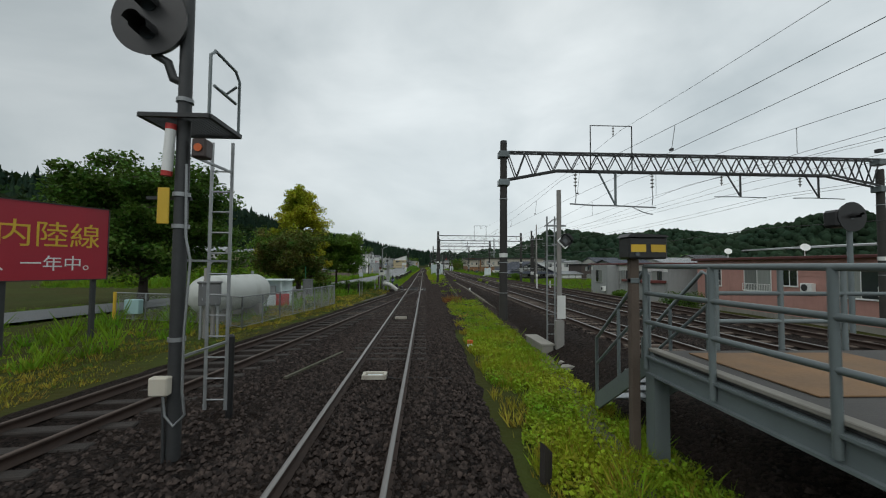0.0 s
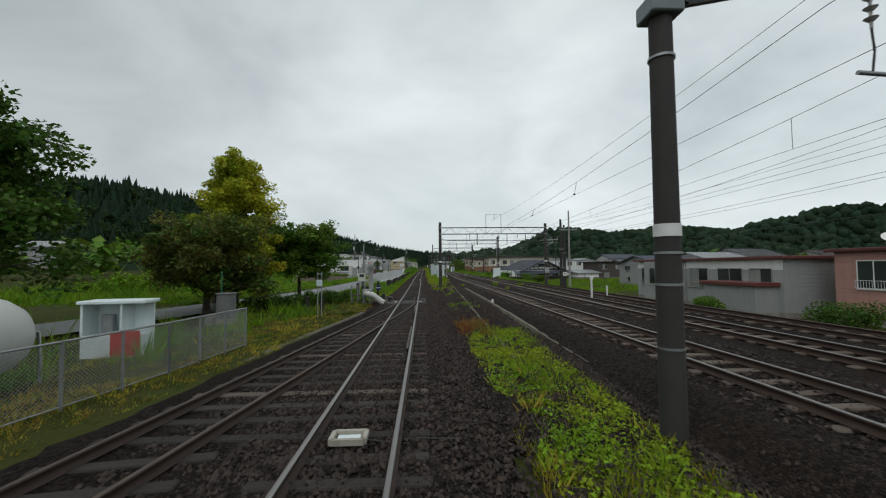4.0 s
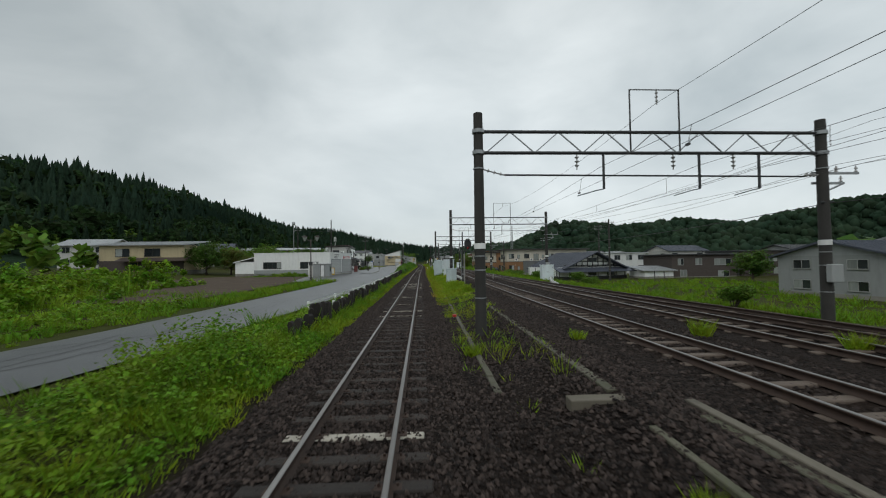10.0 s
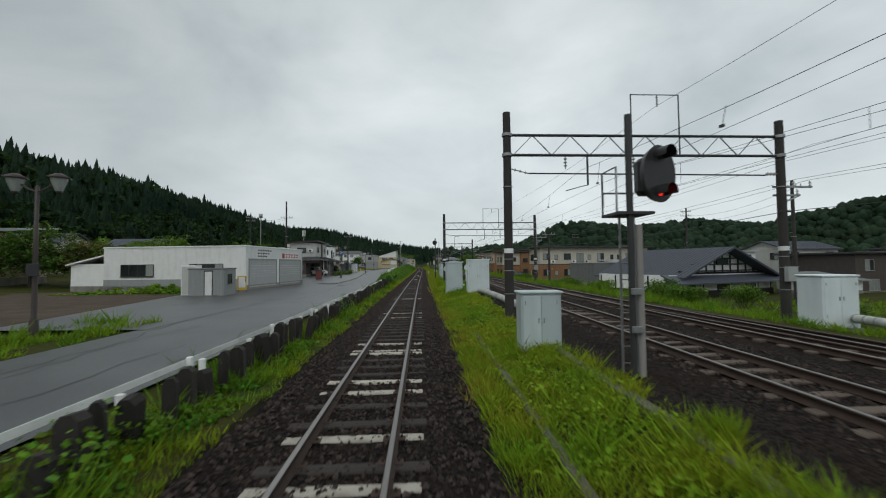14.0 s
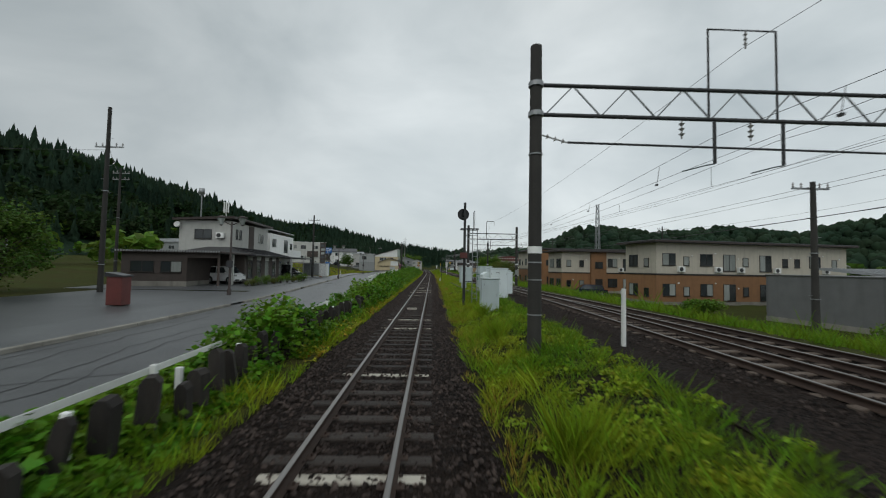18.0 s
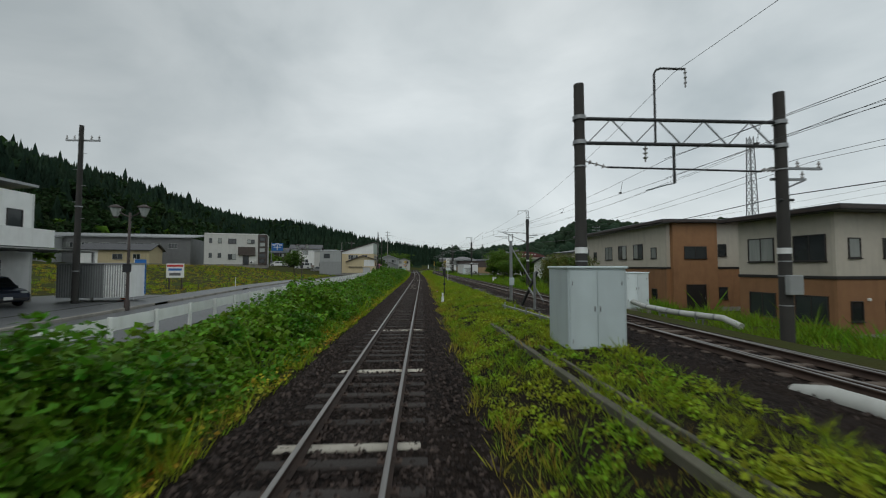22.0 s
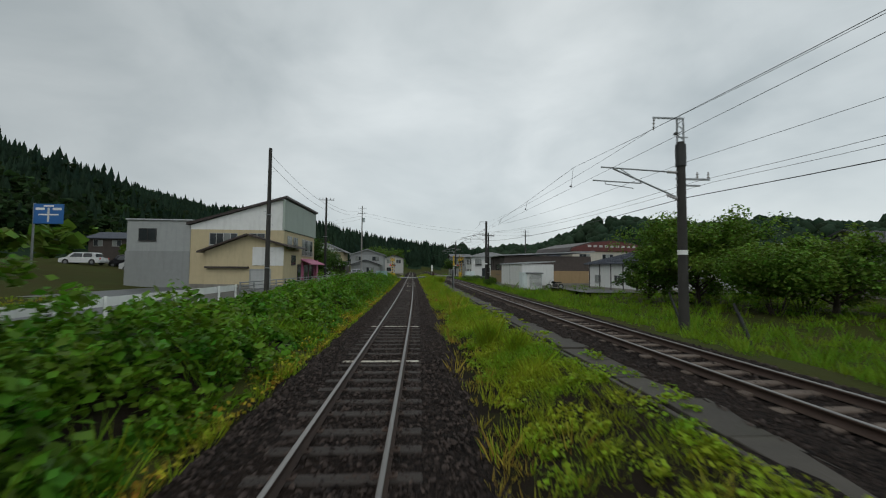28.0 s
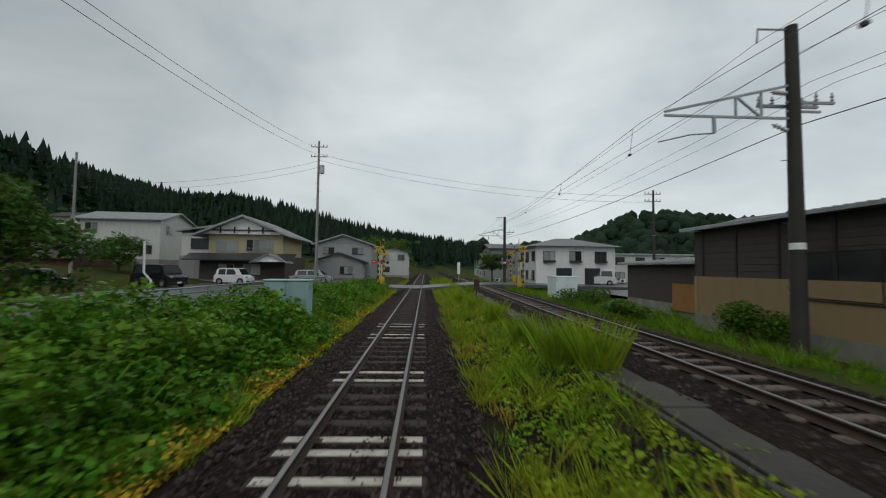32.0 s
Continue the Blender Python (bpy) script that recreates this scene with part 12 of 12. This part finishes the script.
grass_zone("bank_weeds", 24000, 63, 135, br(-3.6), br(-2.4), 0.34, GRASS_DEEP, "lush weeds at the foot of the posts", 12, 0.6, 0.009, freq=0.4)
vine_bank("leafy_weeds", 63, 112, br(-3.3), br(-2.35), lambda y: 0.2 + 0.25 * np.clip(np.sin(y * 0.8) + np.sin(y * 0.37), 0, 2), 26000, 0.07, "small-leaved weeds at the foot of the posts", 12)
grass_zone("bank_grass", 60000, 112, 330, br(-2.75), br(-1.95), 0.24, GRASS, "yellow-green grass along the ballast edge", 13, 0.3)
grass_zone("dry_grass", 12000, 120, 330, br(-2.6), br(-2.05), 0.22, GRASS_DRY, "yellowed grass along the ballast edge", 14, 0.6)
grass_zone("meadow_grass", 90000, -9, 37, lambda y: at(ROAD_IN, y) - 6 + 0 * y, lambda y: siding(y) - 4.0, 0.11, GRASS_DEEP, "mown meadow grass beside the siding", 15, 0.25)
grass_zone("meadow_grass", 22000, -9, 34, lambda y: siding(y) - 6.0, lambda y: siding(y) - 2.2, 0.13, GRASS_DRY, "browned patches of mown grass", 16, 0.6)
grass_zone("meadow_weeds", 16000, 4, 30, lambda y: siding(y) - 9.0, lambda y: siding(y) - 4.0, 0.45, GRASS_DEEP, "weeds along the fence", 17, 0.72, 0.018)
grass_zone("field_grass", 60000, 34, 66, lambda y: at(ROAD_OUT, y) - 24, lambda y: at(ROAD_OUT, y) - 0.5, 0.34, GRASS_DEEP, "weedy field beyond the street", 18, 0.4, 0.02)
grass_zone("strip_grass", 22000, 60, 84, lambda y: at(ROAD_OUT, y) - 3.2, lambda y: at(ROAD_OUT, y) - 0.4, 0.28, GRASS_DEEP, "grass island between street and lot", 19, 0.4, 0.018)
grass_zone("far_verge", 60000, 38, 89, lambda y: np.maximum(np.maximum(at(MAIN3, y), at(MAIN2, y)), at(MAIN1, y)) + 2.4, lambda y: np.maximum(at(MAIN2, y), at(MAIN1, y)) + 11, 0.24, GRASS_DEEP, "low green grass beyond the main line", 68, 0.3, 0.014)
grass_zone("far_verge", 90000, 88, 175, lambda y: np.maximum(np.maximum(at(MAIN3, y), at(MAIN2, y)), at(MAIN1, y)) + 2.3, lambda y: np.maximum(at(MAIN2, y), at(MAIN1, y)) + 11, 0.45, GRASS_DEEP, "lush grass on the bank beyond the main line", 20, 0.3, 0.012)
grass_zone("far_verge", 40000, 205, 262, mn(8.5), mn(26), 0.34, GRASS_DEEP, "tall grass below the trees", 69, 0.25, 0.02)
grass_zone("far_verge", 130000, 175, 330, mn(2.4), mn(9), 0.38, GRASS_DEEP, "tall grass on the bank beyond the main line", 21, 0.3, 0.011)
grass_zone("rice_field", 34000, 56, 100, lambda y: 21 + 0 * y, lambda y: 48 + 0 * y, 0.4, GRASS_DEEP, "bright green rice field before the houses", 22, 0.1, 0.025)
grass_zone("meadow_grass", 80000, 174, 236, lambda y: -52 + 0 * y, lambda y: at(ROAD_OUT, y) - 2.4, 0.16, GRASS_DRY, "mown yellowing meadow before the modern house", 23, 0.3, 0.02)
grass_zone("meadow_grass", 40000, 176, 236, lambda y: -40 + 0 * y, lambda y: at(ROAD_OUT, y) - 1.5, 0.2, GRASS, "mown meadow before the modern house", 24, 0.55, 0.02)


grass_zone("meadow_grass", 60000, -7, 34, lambda y: siding(y) - 5.0, lambda y: siding(y) - 1.75 - 0.75 * smooth01((y - 27) / 3), 0.08, TREE_RUSSET, "rough browned grass beside the siding", 31, 0.15)
grass_zone("meadow_grass", 45000, -7, 34, lambda y: siding(y) - 4.6, lambda y: siding(y) - 1.75 - 0.75 * smooth01((y - 27) / 3), 0.085, GRASS_DRY, "browned grass beside the siding", 32, 0.35, freq=0.4)
for k in range(9):
    bush(-15.3 + 0.1 * k, 141.0 + 1.5 * k, 1.0, 1.2, 0.8 + 0.2 * (k % 3), TREE_MID if k % 3 else TREE_RUSSET, "small flowering shrub before the dark house", 150 + k, 900, 0.08)

# tufts of tall pampas-like grass
def tuft(x, y, h0, n, seed, material=None, label="tall tuft of arching grass between the lines"):
    h = h0 * 0.72
    g = np.random.default_rng(seed)
    a = g.uniform(0, 6.28, n)
    r = 0.34 * h * g.random(n) ** 0.5
    v, f = blades(np.cos(a) * r, np.sin(a) * r, np.zeros(n), h * g.uniform(0.35, 1.15, n), g, 0.005, 0.45)
    ob = tagged(new("grass_tuft", fast_mesh("grass_tuft", v, f, material or GRASS)), label, "grass tuft", "tall grass tufts", "stuff")
    ob.matrix_basis = pose(x, y, gz_at(x, y) - 0.03)


for k, (x, y, h) in enumerate(((3.6, 71.2, 0.85), (3.9, 65.0, 0.95), (3.3, 66.4, 0.6), (4.4, 73.0, 0.6), (2.9, 118.5, 1.0), (3.2, 124.0, 0.9), (4.6, 133.0, 0.9), (5.3, 137.0, 0.8), (3.1, 223.6, 1.25), (3.6, 222.0, 0.9), (3.0, 231.0, 0.7), (3.4, 266.0, 1.55), (3.9, 265.2, 1.6), (3.2, 268.6, 1.3), (3.0, 273.0, 1.3), (2.8, 278.0, 1.2), (2.6, 256.0, 1.0), (2.4, 283.0, 1.1), (3.5, 288.0, 1.2), (5.0, 48.0, 0.5), (3.4, 41.0, 0.45), (2.2, 48.0, 0.6), (8.4, 48.0, 0.8), (10.6, 46.0, 0.7), (8.3, 41.5, 0.5), (3.0, 104.0, 0.9), (2.6, 110.5, 1.1), (4.6, 108.0, 0.8))):
    tuft(x, y, h, 420, 200 + k)


vine_bank("vine_bank", 108, 140, br(-4.3), br(-2.5), lambda y: 0.35 + 0.9 * np.exp(-((y - 117) / 3.5) ** 2) + 0.7 * smooth01((y - 122) / 6), 40000, 0.13, "leafy weeds over the roadside posts", 1)
vine_bank("vine_bank", 132, 172, lambda y: at(ROAD_IN, y) + 0.5, br(-2.4), lambda y: 0.95 + 0.3 * np.sin(y * 0.35), 110000, 0.125, "dense green vines covering the bank", 2)
vine_bank("vine_bank", 165, 236, lambda y: at(ROAD_IN, y) + 1.1, br(-2.4), lambda y: 0.86 + 0.15 * np.sin(y * 0.27) + 0.6 * smooth01((y - 202) / 8) * (1 - smooth01((y - 218) / 6)), 170000, 0.14, "dense green vines covering the bank", 3)
vine_bank("vine_bank", 236, 272, lambda y: at(ROAD_IN, y) + 0.7, br(-2.3), lambda y: 1.05 + 0.25 * np.sin(y * 0.5), 120000, 0.12, "vines and weeds below the guardrail", 4)
vine_bank("vine_bank", 262, 302, lambda y: at(ROAD_IN, y) + 1.0, br(-2.4), lambda y: 0.75 + 0.2 * np.sin(y), 80000, 0.1, "low weeds below the guardrail", 5)
grass_zone("bank_weeds", 26000, 232, 300, lambda y: at(ROAD_IN, y) + 2.2, br(-2.3), 0.5, GRASS_DEEP, "tall weeds below the guardrail", 25, 0.5, 0.008)
grass_zone("bank_weeds", 26000, 128, 232, br(-4.4), br(-2.3), 0.4, GRASS_DEEP, "weeds at the edge of the vines", 26, 0.6, 0.008)
grass_zone("mound_weeds", 30000, 36, 66, lambda y: -38 + 0 * y, lambda y: at(ROAD_OUT, y) - 9, 0.8, GRASS_DEEP, "tall weeds on the mounds beyond the street", 27, 0.4, 0.03)

vine_bank("weed_mound", 42, 78, lambda y: at(ROAD_OUT, y) - 24, lambda y: at(ROAD_OUT, y) - 7 - 5 * smooth01((y - 60) / 8), lambda y: 1.9 + 0.5 * np.sin(y * 0.5), 60000, 0.2, "weed-covered earth mounds beyond the street", 41, GRASS_DEEP)
vine_bank("weed_mound", 34, 60, lambda y: at(ROAD_OUT, y) - 6.5, lambda y: at(ROAD_OUT, y) - 1.5, lambda y: 0.55 + 0.2 * np.sin(y * 0.9), 26000, 0.1, "leafy weeds along the far side of the street", 42, GRASS_DEEP)

vine_bank("clover_mat", -8, 21, lambda y: at(TX, y) + 2.35 + 0.5 * np.sin(y * 0.83) ** 2 * np.sin(y * 0.31 + 1) ** 2, br(4.3), lambda y: 0.13 + 0 * y, 60000, 0.05, "low yellow-green clover mat in the grass strip", 51, GRASS)
vine_bank("clover_mat", 134, 176, br(2.1), mn(-2.4), lambda y: 0.12 + 0 * y, 50000, 0.055, "patchy clover and moss on the cinders", 52, GRASS)
vine_bank("clover_mat", 176, 300, br(2.2), mn(-2.4), lambda y: 0.12 + 0.1 * np.clip(np.sin(y * 0.4), 0, 1), 90000, 0.06, "broad-leaved weeds among the grass on the cinders", 57, GRASS)
vine_bank("clover_mat", 62, 132, br(2.2), mn(-2.6), lambda y: 0.22 + 0 * y, 70000, 0.06, "leafy weeds in the grass between the lines", 53, GRASS)
for k, (x, y, w, d, h) in enumerate(((17.0, 92.0, 2.2, 2.2, 1.2), (18.6, 96.5, 2.6, 2.4, 1.5), (22.5, 88.0, 2.4, 2.4, 1.3), (16.6, 103.0, 2.2, 2.6, 1.1), (24.0, 96.0, 2.6, 2.6, 1.7), (17.5, 112.0, 2.4, 3.0, 1.2), (19.5, 120.0, 2.4, 3.0, 1.3), (16.5, 128.0, 2.2, 3.0, 1.1))):
    bush(x, y, w, d, h, TREE_MID, "wild green shrub on the bank beyond the main line", 170 + k, 3000, 0.12)

vine_bank("ground_weeds", 27, 35.5, lambda y: siding(y) - 4.6, lambda y: siding(y) - 2.6, lambda y: 0.2 + 0 * y, 6500, 0.06, "low russet-green weeds before the hedge", 54, TREE_RUSSET)
vine_bank("path_weeds", 212, 284, mn(-2.7), mn(-1.6), lambda y: 0.08 + 0.2 * np.clip(np.sin(y * 0.55) + np.sin(y * 0.23 + 1), 0, 2) * 0.6, 14000, 0.06, "weeds creeping over the service path", 55, GRASS)
vine_bank("vegetable_patch", 98.6, 101.8, lambda y: -26.5 + 0 * y, lambda y: -14.6 + 0 * y, lambda y: 0.5 + 0.12 * np.sin(y * 3), 16000, 0.16, "rows of leafy vegetables before the white depot", 56, GRASS_DEEP)
# yellowing vine leaves on the ballast edge
g = np.random.default_rng(77)
n = 15000
c = g.uniform(116, 300, 260)
y = c[g.integers(0, 260, n)] + g.normal(0, 0.5, n)
x = at(TX, y) - 2.05 - 0.6 * g.random(n) ** 1.4
v, f = leaf_quads(np.stack([x, y, ground_z(x, y) + 0.05 + 0.28 * g.random(n) * np.clip(-(x - at(TX, y)) - 1.9, 0.3, 1)], 1), np.full(n, 0.085), g, 1.2, 0.9)
stuff("fallen_leaves", v, f, leafy("yellow_leaves", (0.48, 0.27, 0.03), (0.34, 0.34, 0.03), 0.6, 0.45, 0.04), "yellowed leaves along the ballast edge", "leaves")

# ---- loose ballast stones proud of the beds ----
def stones(name, n, y0, y1, centre, half, z, seed, s=0.034, label="loose angular ballast stones", material=None):
    g = np.random.default_rng(seed)
    y = g.uniform(y0, y1, n)
    x = centre(y) + half * g.uniform(-1, 1, n)
    a = np.abs(x - centre(y))
    z = z(x, y) if callable(z) else z
    zz = z - np.where(a > 1.45, (a - 1.45) * 0.3, 0) + g.uniform(-0.008, 0.014, n)
    o = np.array([(1, 0, -0.3), (-1, 0, -0.3), (0, 1, -0.3), (0, -1, -0.3), (0.35, 0, 0.7), (-0.35, 0, 0.7)], float)
    v = o[None] * g.uniform(0.55, 1.25, (n, 6, 1)) * (s * g.uniform(0.6, 1.5, n))[:, None, None] * np.array([1, 1, 0.8])
    v = v + g.normal(0, 0.22, (n, 6, 3)) * s
    ca, sa = np.cos(a * 40), np.sin(a * 40)
    vx, vy = v[..., 0] * ca[:, None] - v[..., 1] * sa[:, None], v[..., 0] * sa[:, None] + v[..., 1] * ca[:, None]
    v = np.stack([vx + x[:, None], vy + y[:, None], v[..., 2] + zz[:, None]], -1).reshape(-1, 3)
    f0 = np.array([(0, 2, 4), (2, 5, 4), (2, 1, 5), (1, 3, 5), (3, 4, 5), (3, 0, 4)])
    f = (f0[None] + 6 * np.arange(n)[:, None, None]).reshape(-1, 3)
    return stuff(name, v, f, material or STONE, label, "stones")


stones("ballast_stones", 90000, -4, 60, br(0.0), 2.1, -0.165, 1)
stones("ballast_stones", 120000, 60, 290, br(0.0), 1.95, -0.165, 2)
stones("ballast_stones", 30000, -4, 30, lambda y: (siding(y) + at(TX, y)) / 2, 2.2, -0.18, 3)
stones("ballast_stones", 9000, 28, 36, br(-2.25), 0.6, gz_at(-2.3, 32) + 0.012, 13)
stones("gravel_stones", 44000, 10, 64, br(3.3), 1.9, lambda x, y: ground_z(x, y) + 0.09, 4)
stones("gravel_stones", 30000, 8, 62, lambda y: (4.9 + at(MAIN1, y) - 1.2) / 2, 1.0, lambda x, y: ground_z(x, y) + 0.09, 14)
stones("main_stones", 34000, -4, 110, mn(0.2), 2.2, lambda x, y: main_z(y) - 0.165, 5, 0.036)
stones("main_stones", 26000, 110, 290, mn(0.0), 1.6, lambda x, y: main_z(y) - 0.165, 6, 0.036)
